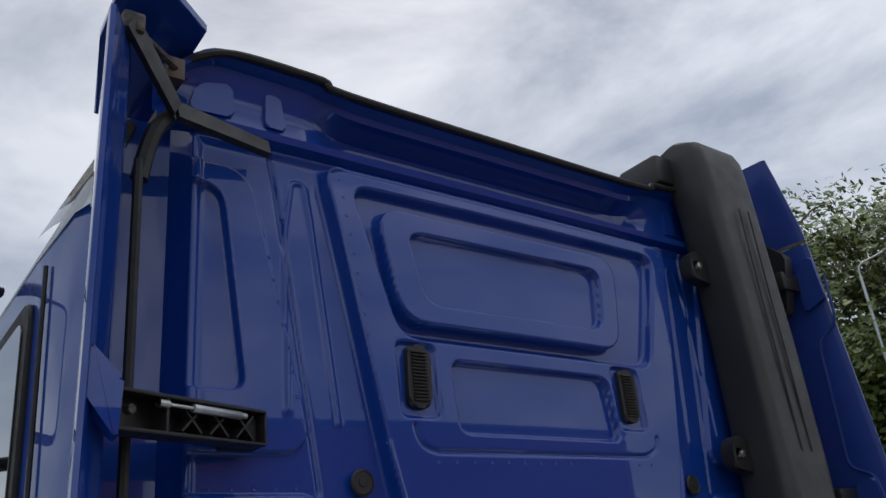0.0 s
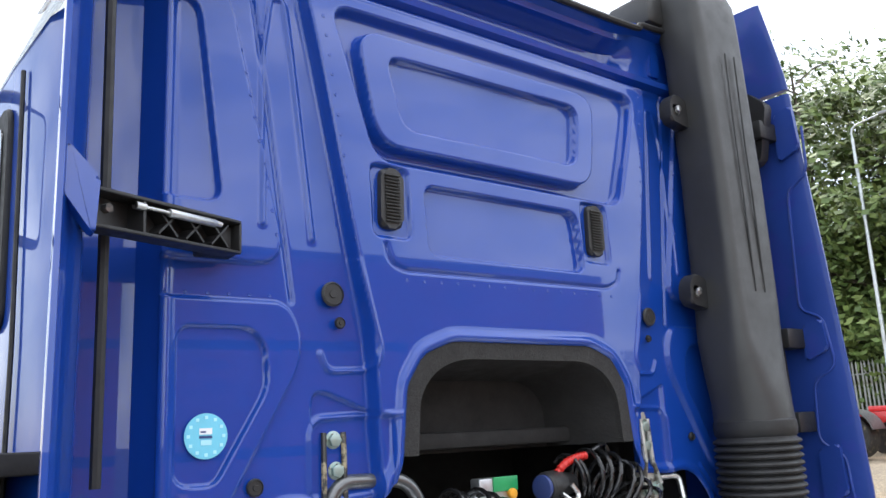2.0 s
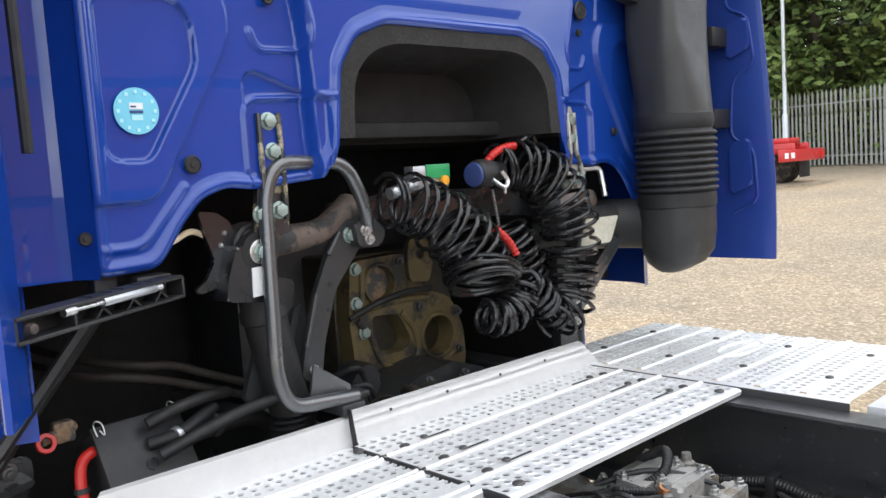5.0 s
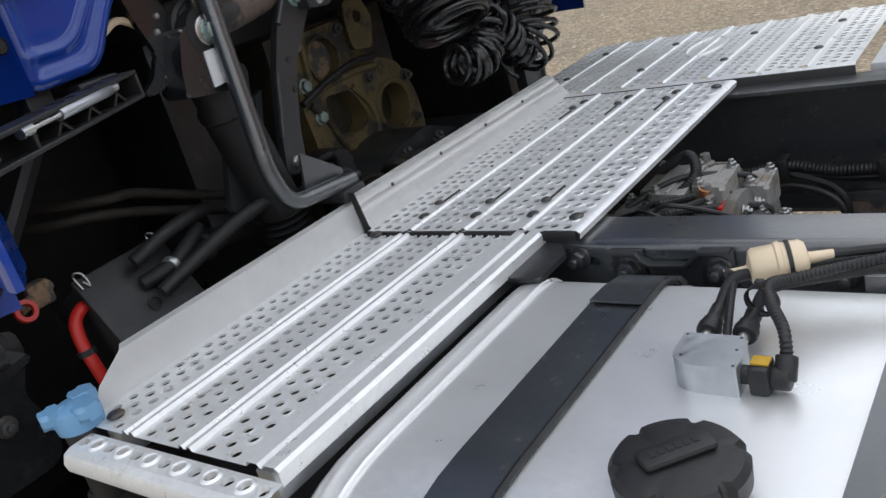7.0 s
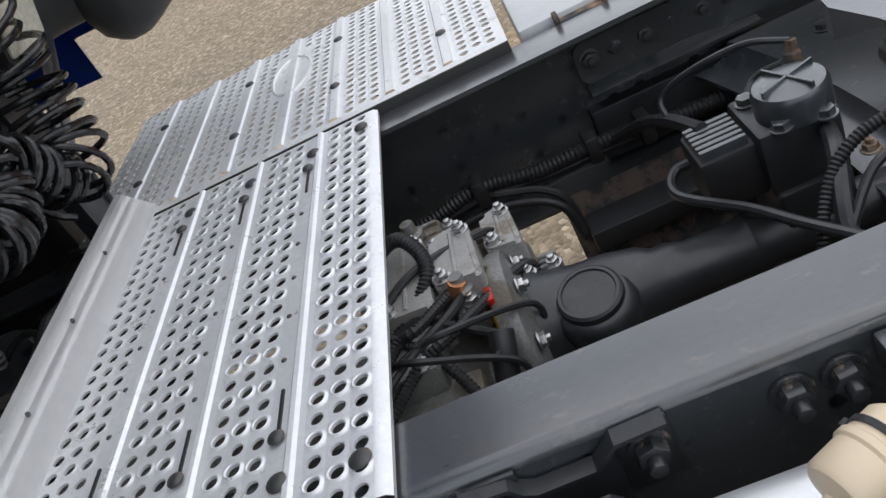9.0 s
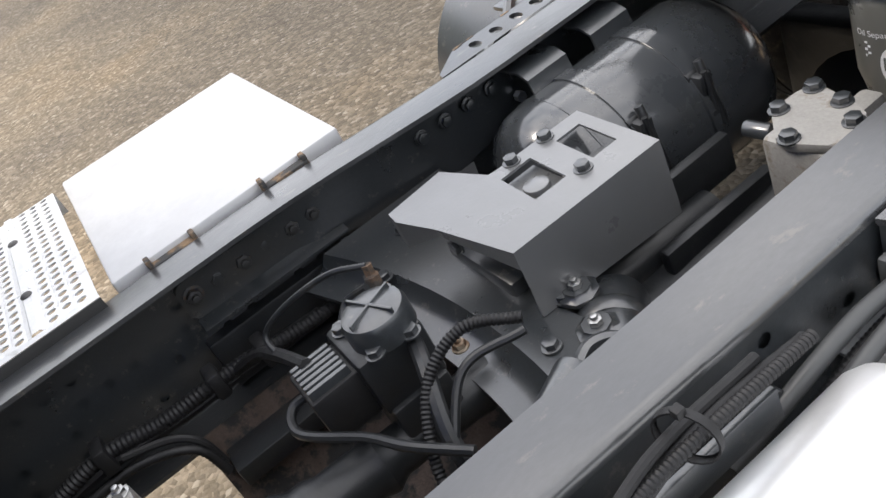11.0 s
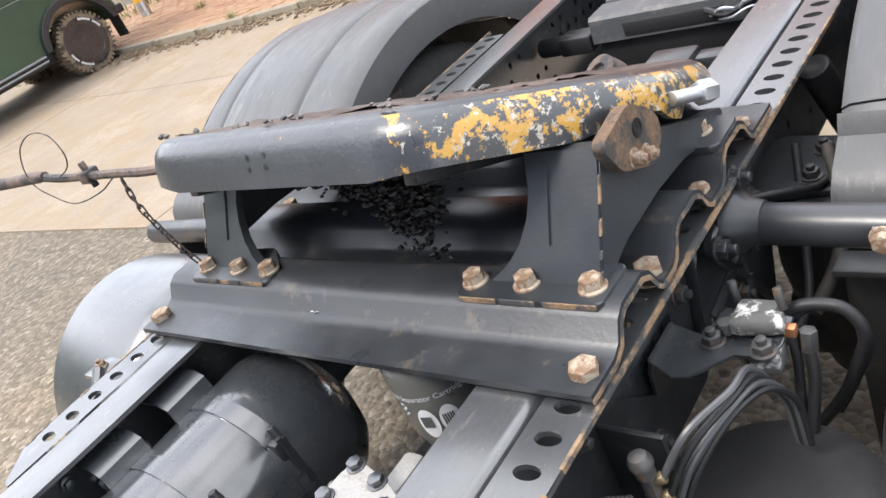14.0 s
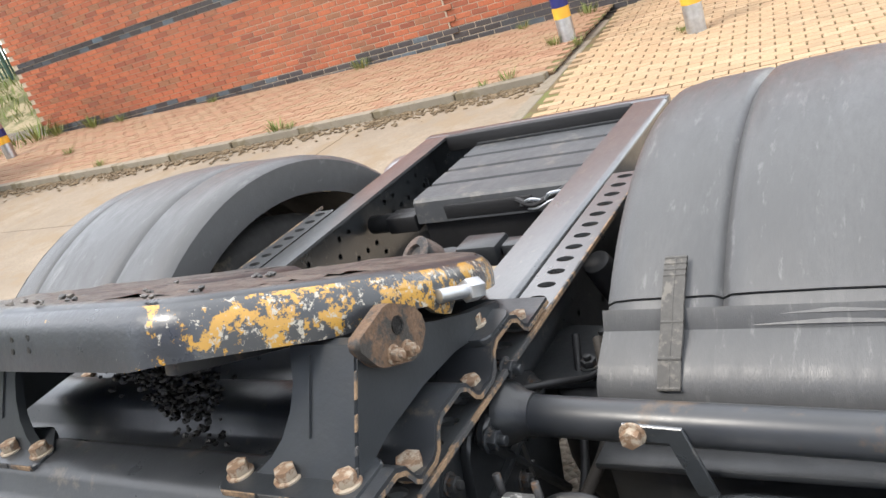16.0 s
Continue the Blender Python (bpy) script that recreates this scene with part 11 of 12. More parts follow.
# pale cast control housings with folded lids
for x0, x1, y0, y1, z1 in ((0.035, 0.205, -0.530, -0.455, 0.872), (0.055, 0.185, -0.600, -0.534, 0.876), (0.13, 0.235, -0.655, -0.604, 0.846)):
    bm = bmesh.new()
    prism(bm, rounded([(x0, y0), (x1, y0 + 0.008), (x1 - 0.012, y1), (x0 + 0.006, y1)], 0.010), 0.79, z1, "z", 0.007)
    lid = part("control_housing", bm, PALE_CAST, box_gear, "pale cast control housing")
    bm = bmesh.new()
    box(bm, x0 + 0.01, x1 - 0.02, (y0 + y1) / 2 - 0.003, (y0 + y1) / 2 + 0.003, z1 - 0.003, z1 + 0.003, 0.001, seg=1)
    part("rib", bm, PALE_CAST, lid)
    bolt(STEEL_BOLT, (x0 + 0.016, y1 - 0.014, z1), (0, 0, 1), box_gear)
    bolt(STEEL_BOLT, (x1 - 0.022, y0 + 0.018, z1), (0, 0, 1), box_gear)
for k in range(4):
    a = Vector((gear_more.uniform(-0.12, 0.24), gear_more.uniform(-0.46, -0.40), gear_more.uniform(0.84, 0.87)))
    b = Vector((gear_more.uniform(-0.12, 0.24), gear_more.uniform(-0.66, -0.56), gear_more.uniform(0.80, 0.86)))
    c = a.lerp(b, 0.5) + Vector((gear_more.uniform(-0.05, 0.05), 0, gear_more.uniform(0.01, 0.04)))
    bm = bmesh.new()
    line = glide([a, a.lerp(c, 0.5) + Vector((0.02, 0, 0)), c, b, b - Vector((0, 0, 0.06))], 7)
    if k % 3 == 0:
        p, radii = ribbed(line, 0.008, 0.006)
        sweep(bm, p, 0.008, 8, radii)
    else:
        sweep(bm, line, 0.0045, 7)
    part("cable", bm, BLACK, box_gear)
box_gear.location += Vector((-0.08, 0.0, 0.058))
# engine bay: leaner pipes and hoses round the bell housing
lean = random.Random(8)
for k in range(12):
    x = -0.34 + 0.062 * k
    pts = [(x, 0.02 + lean.uniform(0, 0.1), 0.86), (x + lean.uniform(-0.04, 0.04), 0.03, 0.95 + lean.uniform(0, 0.06)), (x + lean.uniform(-0.1, 0.1), 0.10, 1.0 + lean.uniform(-0.02, 0.06)), (x + lean.uniform(-0.1, 0.1), 0.22, 0.95)]
    bm = bmesh.new()
    sweep(bm, glide(pts, 6), lean.choice((0.006, 0.008, 0.011)), 8)
    part("hose", bm, lean.choice((RUBBER, BAY_HOSE, BLACK)), engine)

# suspension beams inside the mudguards
for s in (-1, 1):
    beam = thing("suspension_beam", "dark dirty suspension beam inside the rear wheel", "beam", (s * 0.51, -2.9, 0.5), "suspension beams")
    bm = bmesh.new()
    prism(bm, rounded([(-2.35, 0.60), (-2.62, 0.66), (-2.98, 0.68), (-3.42, 0.62), (-3.46, 0.50), (-3.0, 0.50), (-2.6, 0.48), (-2.35, 0.50)], 0.05), s * 0.42 if s > 0 else -0.61, s * 0.61 if s > 0 else -0.42, "x", 0.012)
    part("casting", bm, LINER, beam)
    bm = bmesh.new()
    lathe(bm, [(0.02, 0.0), (0.085, 0.0), (0.10, 0.05), (0.12, 0.10), (0.118, 0.20), (0.10, 0.25), (0.001, 0.255)], aim((s * 0.515, -3.22, 0.63), (0, 0, 1)), 28)
    part("rubber_bag", bm, RUBBER, beam)
    bm = bmesh.new()
    cyl(bm, (s * 0.50, -2.74, 0.66), (s * 0.46, -2.62, 0.95), 0.028, seg=18, bevel=0.004)
    part("damper", bm, RUBBER, beam)

# ---- street side: kerb, pavings, brick wall, bollards, fence, parked vehicle ----
def island_surface(name, stops, rough=0.85, bump=0.002, scale=40.0, stain=(0.10, 0.08, 0.06), stain_scale=0.8, own=False):
    """Fired or cast blocks: a colour for each block, fine grain and a stain over many."""
    m = bpy.data.materials.new(name)
    m.use_nodes = True
    nt = m.node_tree
    n, l = nt.nodes, nt.links
    bsdf = n["Principled BSDF"]
    bsdf.inputs["Roughness"].default_value = rough
    if own:
        source = n.new("ShaderNodeObjectInfo").outputs["Random"]
    else:
        source = n.new("ShaderNodeNewGeometry").outputs["Random Per Island"]
    r = n.new("ShaderNodeValToRGB")
    e = r.color_ramp.elements
    while len(e) < len(stops):
        e.new(0.5)
    for k, c in enumerate(stops):
        e[k].position, e[k].color = k / (len(stops) - 1), (*c, 1)
    l.new(source, r.inputs["Fac"])
    tc = n.new("ShaderNodeTexCoord")
    if own:
        geo = n.new("ShaderNodeNewGeometry")
        place = geo.outputs["Position"]
    else:
        place = tc.outputs["Object"]
    g = n.new("ShaderNodeTexNoise")
    g.inputs["Scale"].default_value, g.inputs["Detail"].default_value = scale, 5.0
    l.new(place, g.inputs["Vector"])
    s = n.new("ShaderNodeTexNoise")
    s.inputs["Scale"].default_value, s.inputs["Detail"].default_value, s.inputs["Roughness"].default_value = stain_scale, 7.0, 0.65
    l.new(place, s.inputs["Vector"])

    def mixed(fac, lo, hi, a, b, amount):
        mr = n.new("ShaderNodeMapRange")
        mr.inputs["From Min"].default_value, mr.inputs["From Max"].default_value, mr.inputs["To Max"].default_value = lo, hi, amount
        l.new(fac, mr.inputs["Value"])
        x = n.new("ShaderNodeMix")
        x.data_type = "RGBA"
        l.new(mr.outputs["Result"], x.inputs[0])
        l.new(a, x.inputs[6])
        x.inputs[7].default_value = (*b, 1)
        return x.outputs[2]

    col = mixed(g.outputs["Fac"], 0.35, 0.8, r.outputs["Color"], tuple(v * 0.6 for v in stops[0]), 0.55)
    col = mixed(s.outputs["Fac"], 0.5, 0.78, col, stain, 0.5)
    l.new(col, bsdf.inputs["Base Color"])
    b = n.new("ShaderNodeBump")
    b.inputs["Strength"].default_value, b.inputs["Distance"].default_value = 0.8, bump
    l.new(g.outputs["Fac"], b.inputs["Height"])
    l.new(b.outputs["Normal"], bsdf.inputs["Normal"])
    return m


RED_STOPS = [(0.26, 0.085, 0.05), (0.42, 0.125, 0.06), (0.48, 0.15, 0.07), (0.45, 0.135, 0.065), (0.30, 0.14, 0.075)]
DARK_STOPS = [(0.035, 0.033, 0.036), (0.06, 0.055, 0.058), (0.075, 0.07, 0.075), (0.05, 0.05, 0.055), (0.12, 0.16, 0.19)]
PAVER_STOPS = [(0.36, 0.25, 0.15), (0.44, 0.32, 0.19), (0.40, 0.27, 0.16), (0.48, 0.35, 0.22)]
RED_PAVER_STOPS = [(0.30, 0.165, 0.10), (0.36, 0.21, 0.13), (0.33, 0.22, 0.13), (0.38, 0.25, 0.16)]
BRICK = island_surface("red_brick", RED_STOPS)
BRICK_DARK = island_surface("dark_engineering_brick", DARK_STOPS, 0.5)
BRICK_ONE = island_surface("red_brick_single", RED_STOPS, own=True)
BRICK_DARK_ONE = island_surface("dark_brick_single", DARK_STOPS, 0.5, own=True)
PAVER = island_surface("tan_block_paver", PAVER_STOPS, 0.9, 0.003, 60.0, (0.20, 0.16, 0.10))
PAVER_ONE = island_surface("tan_block_paver_single", PAVER_STOPS, 0.9, 0.003, 60.0, (0.20, 0.16, 0.10), own=True)
PAVER_RED = island_surface("weathered_red_paver", RED_PAVER_STOPS, 0.92, 0.003, 60.0, (0.30, 0.24, 0.15), 1.6)
MORTAR = surface("pale_mortar", (0.50, 0.42, 0.32), 0.95, 0, 0.12, 3.0, grain=0.2, grain_scale=90.0)
JOINT = surface("mossy_sand_joint", (0.15, 0.11, 0.055), 0.95, 0, 0.3, 4.0, grain=0.3, grain_scale=80.0, dirt=(0.12, 0.13, 0.04), dirt_amount=0.4, dirt_scale=1.4)
BAND_BLUE = surface("bollard_navy_band", (0.018, 0.025, 0.15), 0.4, 0, 0.12, 10.0)
BAND_YELLOW = surface("bollard_amber_band", (0.80, 0.44, 0.05), 0.4, 0, 0.10, 10.0)
FENCE_GREEN = surface("dark_green_fence_paint", (0.035, 0.075, 0.055), 0.5, 0, 0.2, 4.0)
FENCE_GALV = surface("weathered_galvanised_pale", (0.30, 0.31, 0.30), 0.6, 0.4, 0.2, 3.0, dirt=(0.15, 0.14, 0.11), dirt_amount=0.3, dirt_scale=2.0)
GREEN_PAINT = surface("dark_green_vehicle_paint", (0.012, 0.045, 0.020), 0.45, 0, 0.15, 2.0, coat=0.6, sheen_rough=0.15, dirt=(0.03, 0.05, 0.025), dirt_amount=0.1, dirt_scale=3.0)
GLASS = surface("dark_window_glass", (0.02, 0.024, 0.025), 0.06, 0, 0.1, 3.0, coat=1.0, rough_vary=0.02)
MUDDY = surface("muddy_tyre", (0.20, 0.155, 0.105), 0.9, 0, 0.25, 8.0, grain=0.3, dirt=(0.03, 0.028, 0.026), dirt_amount=0.4, dirt_scale=6.0)
LEAF = island_surface("leaves", [(0.055, 0.095, 0.018), (0.095, 0.150, 0.030), (0.135, 0.195, 0.045), (0.19, 0.24, 0.06)], 0.6, 0.0, 8.0, (0.05, 0.09, 0.022), 0.3)
BARK = surface("bark", (0.12, 0.10, 0.08), 0.95, 0, 0.3, 6.0, grain=0.4, grain_scale=40.0, bump=0.01, bump_scale=20.0, stretch=(1, 1, 0.3))
GRASS = island_surface("grass_blades", [(0.10, 0.16, 0.03), (0.16, 0.22, 0.05), (0.24, 0.25, 0.08), (0.34, 0.29, 0.13)], 0.8, 0.0, 8.0, (0.2, 0.17, 0.07), 0.5)
TURF = surface("rough_turf", (0.13, 0.13, 0.045), 0.95, 0, 0.35, 1.2, grain=0.4, grain_scale=25.0, dirt=(0.27, 0.22, 0.13), dirt_amount=0.45, dirt_scale=1.5, bump=0.01, bump_scale=20.0)
DRY_DIRT = surface("dry_leaf_litter", (0.20, 0.145, 0.085), 0.95, 0, 0.35, 8.0, grain=0.5, grain_scale=40.0, bump=0.01, bump_scale=35.0)

UNIT = [(-.5, -.5, -.5), (.5, -.5, -.5), (.5, .5, -.5), (-.5, .5, -.5), (-.5, -.5, .5), (.5, -.5, .5), (.5, .5, .5), (-.5, .5, .5)]
SIDES = [(0, 3, 2, 1), (4, 5, 6, 7), (0, 1, 5, 4), (1, 2, 6, 5), (2, 3, 7, 6), (3, 0, 4, 7)]


class Pile:
    """Collects many blocks into one mesh."""
    def __init__(self):
        self.v, self.f = [], []

    def add(self, m, sx, sy, sz):
        k = len(self.v)
        self.v += [tuple(m @ Vector((a * sx, b * sy, c * sz))) for a, b, c in UNIT]
        self.f += [tuple(k + i for i in q) for q in SIDES]

    def leaf(self, p, u, w):
        k = len(self.v)
        self.v += [tuple(p - u * 0.5), tuple(p + w * 0.5), tuple(p + u * 0.5), tuple(p - w * 0.5)]
        self.f.append((k, k + 1, k + 2, k + 3))

    def mesh(self, name, material):
        me = bpy.data.meshes.new(name)
        me.from_pydata(self.v, [], self.f)
        me.materials.append(material)
        return me


def block_mesh(name, sx, sy, sz, material):
    bm = bmesh.new()
    box(bm, -sx / 2, sx / 2, -sy / 2, sy / 2, -sz / 2, sz / 2, 0.005, seg=1)
    return as_mesh(name, bm, material, False)


WALL_Y, KERB_Y = -11.1, -8.25
rng = random.Random(5)

# kerb stones
kerb = thing("kerb", "weathered concrete kerb stones with weeds", "kerb", (8, KERB_Y, 0), kind="structure")
kerb_me = block_mesh("kerb_stone", 0.906, 0.125, 0.26, KERBSTONE)
x = 2.35
while x < 15.5:
    a = math.atan2(rise(x + 0.92) - rise(x), 0.92)
    piece("kerb_stone", kerb_me, Matrix.Translation((x + 0.46, KERB_Y - 0.0625 + rng.uniform(-0.006, 0.006), rise(x + 0.46) - 0.045 + rng.uniform(-0.004, 0.004))) @ Matrix.Rotation(-a, 4, "Y"), kerb)
    x += 0.92
for k in range(4):
    piece("kerb_stone", kerb_me, Matrix.Translation((2.29, KERB_Y + 0.05 - 0.92 * k + 0.9, -0.095)) @ Matrix.Rotation(math.pi / 2, 4, "Z"), kerb)

# leaf litter along the gutter
pile = Pile()
for k in range(2600):
    x = rng.uniform(2.4, 14.5)
    y = KERB_Y + abs(rng.gauss(0, 0.16)) + 0.01
    if math.sin(x * 2.3) + math.sin(x * 5.1 + 1) < -0.6 and rng.random() < 0.7:
        continue
    s = rng.uniform(0.008, 0.035)
    pile.add(Matrix.Translation((x, y, rise(x) + 0.018)) @ Matrix.Rotation(rng.uniform(0, 3), 4, "Z") @ Matrix.Rotation(rng.uniform(-.5, .5), 4, "X"), s * 1.6, s, s * 0.35)
tagged(part("leaf_litter", pile.mesh("leaf_litter", DRY_DIRT), None, None), "dry leaf litter and grit lying in the gutter", "leaf litter", "", "stuff")

# pavement of weathered red blocks
pave = thing("pavement", "weathered reddish block paving with sandy joints", "pavement", (8, -9.7, 0), kind="structure")
bm = bmesh.new()
grid = []
xs = [2.30 + 0.6 * k for k in range(23)]
for x in xs:
    grid.append([bm.verts.new((x, y, rise(x) + 0.062 + (0.02 if y < -9 else 0))) for y in (KERB_Y - 0.12, -9.7, WALL_Y - 0.05)])
for a, b in zip(grid, grid[1:]):
    for k in range(2):
        bm.faces.new((a[k], b[k], b[k + 1], a[k + 1]))
part("joint_bed", bm, JOINT, pave)
pile = Pile()
for j in range(27):
    y = KERB_Y - 0.185 - 0.104 * j
    x = 2.42 + (0.104 if j % 2 else 0)
    while x < 15.2:
        z = rise(x) + 0.052 + (0.02 * min(1, max(0, (-8.4 - y) / 1.2))) + rng.uniform(-0.003, 0.003)
        pile.add(Matrix.Translation((x, y, z)) @ Matrix.Rotation(-0.04 * min(1, max(0, (x - 4) / 6)), 4, "Y") @ Matrix.Rotation(rng.uniform(-.012, .012), 4, "Z"), 0.199, 0.097, 0.04)
        x += 0.208
tagged(part("paver_field", pile.mesh("paver_field", PAVER_RED), None, pave), "", "", "", "stuff")

# tan block paved driveway
drive = thing("driveway", "tan block paved driveway laid in a stretcher pattern", "driveway", (0, -9.3, 0), kind="structure")
bm = bmesh.new()
box(bm, -9.0, 2.24, -12.4, -6.2, -0.05, 0.030, 0)
part("joint_bed", bm, JOINT, drive)
paver_me = block_mesh("paver", 0.196, 0.092, 0.05, PAVER_ONE)
pile, near = Pile(), 0
turn = Matrix.Translation((2.2, -6.3, 0)) @ Matrix.Rotation(radians(3), 4, "Z")
for j in range(60):
    for k in range(54):
        q = turn @ Vector((-0.105 - 0.208 * k - (0.104 if j % 2 else 0), -0.055 - 0.103 * j, 0.022 + rng.uniform(-0.0025, 0.0025)))
        if q.x < -8.9 or q.y < -12.35 or q.x > 2.13:
            continue
        m = Matrix.Translation(q) @ Matrix.Rotation(radians(3) + rng.uniform(-.015, .015), 4, "Z")
        if -0.9 < q.x < 2.1 and -9.3 < q.y < -7.3 and near < 295:
            piece("paver", paver_me, m, drive)
            near += 1
        else:
            pile.add(m, 0.196, 0.092, 0.05)
tagged(part("paver_field", pile.mesh("paver_field", PAVER), None, drive), "", "", "", "stuff")

# red brick wall with dark bands
wall = thing("brick_wall", "red brick boundary building wall with dark brick bands and pale mortar", "wall", (8, WALL_Y, 0), kind="structure")
X0, X1, TOP = -1.0, 12.15, 4.65
bm = bmesh.new()
box(bm, X0, 4.38, WALL_Y - 0.40, WALL_Y - 0.036, -0.2, TOP, 0)
box(bm, 4.38, X1 - 0.012, WALL_Y - 0.36, WALL_Y - 0.008, -0.2, TOP, 0)
box(bm, X1 - 0.34, X1 - 0.012, WALL_Y - 6.0, WALL_Y - 0.36, -0.2, TOP, 0)
part("mortar", bm, MORTAR, wall)
bm = bmesh.new()
box(bm, X0, X1 + 0.03, WALL_Y - 0.42, WALL_Y + 0.03, TOP, TOP + 0.09, 0.01)
part("coping", bm, KERBSTONE, wall)
brick_me = block_mesh("brick", 0.215, 0.06, 0.065, BRICK_ONE)
dark_me = block_mesh("brick", 0.215, 0.06, 0.065, BRICK_DARK_ONE)
reds, darks, near = Pile(), Pile(), 0
for j in range(63):
    z = -0.10 + 0.075 * j
    for side, (u0, u1) in enumerate(((X0, X1), (0.0, 5.8))):
        u = u0 + (0.1125 if j % 2 else 0.0)
        while u + 0.2 < u1:
            c = u + 0.1075
            u += 0.225
            if side == 0:
                base = rise(c) + 0.08
                back = 0.028 if c < 4.38 else 0.0
                m = Matrix.Translation((c, WALL_Y - 0.03 - back + rng.uniform(-0.0015, 0.0015), z)) @ Matrix.Rotation(rng.uniform(-.006, .006), 4, "Y")
            else:
                base = rise(X1) + 0.08
                m = Matrix.Translation((X1 - 0.03, WALL_Y - 0.02 - c, z)) @ Matrix.Rotation(math.pi / 2, 4, "Z")
            if z < base - 0.12:
                continue
            band = z < base + (0.20 if c < 5.8 else 0.13) or 1.40 < z < 1.55 or 3.05 < z < 3.2
            if side == 0 and 3.6 < c < 7.6 and z < base + 1.0 and near < 290:
                piece("brick", dark_me if band else brick_me, m, wall)
                near += 1
            else:
                (darks if band else reds).add(m, 0.215, 0.06, 0.065)
tagged(part("brick_courses", reds.mesh("brick_courses", BRICK), None, wall), "", "", "", "stuff")
tagged(part("dark_brick_courses", darks.mesh("dark_brick_courses", BRICK_DARK), None, wall), "", "", "", "stuff")

# bollards
def bollard(p, lean=0.0):
    ob = thing("bollard", "galvanised steel bollard with navy and amber bands", "bollard", p, "bollards by the wall")
    r, top = 0.085, 1.17
    bm = bmesh.new()
    lathe(bm, [(r, -0.05), (r, top - 0.01), (r * 0.93, top), (0.001, top)], Matrix.Translation(p), 28)
    part("post", bm, GALV, ob)
    for k in range(3):
        z = top - 0.165 - 0.35 * k + (0.045 if k else 0.0)
        for mat, a, b, name in ((BAND_BLUE, z + 0.03, z + 0.145, "blue_band"), (BAND_YELLOW, z - 0.085, z + 0.03, "amber_band")):
            bm = bmesh.new()
            lathe(bm, [(r, a), (r + 0.003, a + 0.001), (r + 0.003, b - 0.001), (r, b)], Matrix.Translation(p), 28, close=False)
            part(name, bm, mat, ob)
    return ob


bollard((2.46, -9.56, 0.06))
bollard((1.08, -8.74, 0.03))
bollard((11.6, -9.88, rise(11.5) + 0.06))

# bank and fence beyond the wall's corner
bm = bmesh.new()
rows = []
for k in range(12):
    x = 14.9 + 3.2 * k
    rows.append([bm.verts.new((x, y, rise(x) + h)) for y, h in ((-13.2, -0.05), (-14.2, 0.10), (-15.6, 0.42), (-17.0, 0.72), (-24.0, 0.9))])
for a, b in zip(rows, rows[1:]):
    for k in range(4):
        bm.faces.new((a[k], b[k], b[k + 1], a[k + 1]))
single("grass_bank", bm, TURF, "rough grassy bank with dry patches below the fence", "bank", kind="structure")


def palisade(name, label, p0, p1, high, mat, group, pitch=0.155, wide=0.068):
    ob = thing(name, label, "palisade fence", p0, group)
    a, b = Vector(p0), Vector(p1)
    d = b - a
    flat = Vector((d.x, d.y, 0)).normalized()
    yaw = math.atan2(flat.y, flat.x)
    bm = bmesh.new()
    w = wide / 2
    prism(bm, [(-w, 0.06), (w, 0.06), (w, high - 0.12), (w * 0.55, high - 0.06), (0, high), (-w * 0.55, high - 0.06), (-w, high - 0.12)], -0.004, 0.004, "y")
    me = as_mesh("pale", bm, mat, False)
    count = min(290, int(d.length / pitch))
    for k in range(count + 1):
        piece("pale", me, Matrix.Translation(a + d * (k / count)) @ Matrix.Rotation(yaw, 4, "Z") @ Matrix.Rotation(rng.uniform(-.012, .012), 4, "Y"), ob)
    for h in (0.35, high - 0.45):
        bm = bmesh.new()
        side = Vector((-flat.y, flat.x, 0)) * 0.03
        sweep(bm, [a + side + Vector((0, 0, h)), b + side + Vector((0, 0, h))], 0.028, 4)
        part("rail", bm, mat, ob)
    for k in range(int(d.length / 2.75) + 1):
        q = a + d * (k * 2.75 / d.length) + Vector((-flat.y, flat.x, 0)) * 0.08
        bm = bmesh.new()
        box(bm, q.x - 0.05, q.x + 0.05, q.y - 0.03, q.y + 0.03, q.z - 0.4, q.z + high - 0.2, 0)
        part("post", bm, mat, ob)
    return ob


palisade("palisade_fence", "dark green steel palisade fence on the grassy bank", (15.5, -17.0, rise(15.5) + 0.70), (36.0, -17.0, rise(36.0) + 0.70), 2.6, FENCE_GREEN, "")
palisade("palisade_fence", "weathered galvanised palisade fence in front of the wood", (27.6, 15.5, rise(27.6)), (24.0, 3.0, rise(24.0)), 2.45, FENCE_GALV, "", 0.165, 0.075)

# weeds at the kerb and by the wall
def tuft(p, size, count, seed, wide=1.0):
    r = random.Random(seed)
    pile = Pile()
    for k in range(count):
        a, s = r.uniform(0, 6.28), r.uniform(0.4, 1.0) * size
        q = Vector(p) + Vector((math.cos(a), math.sin(a), 0)) * r.uniform(0, 0.5) * size * wide
        tip = Vector((math.cos(a) * 0.6, math.sin(a) * 0.6, 1.0)) * s
        pile.leaf(q + tip * 0.5, tip, Vector((-math.sin(a), math.cos(a), 0)) * s * r.uniform(0.04, 0.09))
    tagged(part("weed_tuft", pile.mesh("weed_tuft", GRASS), None, None), "green weed tuft growing at the paving's edge", "weed", "weeds", "")


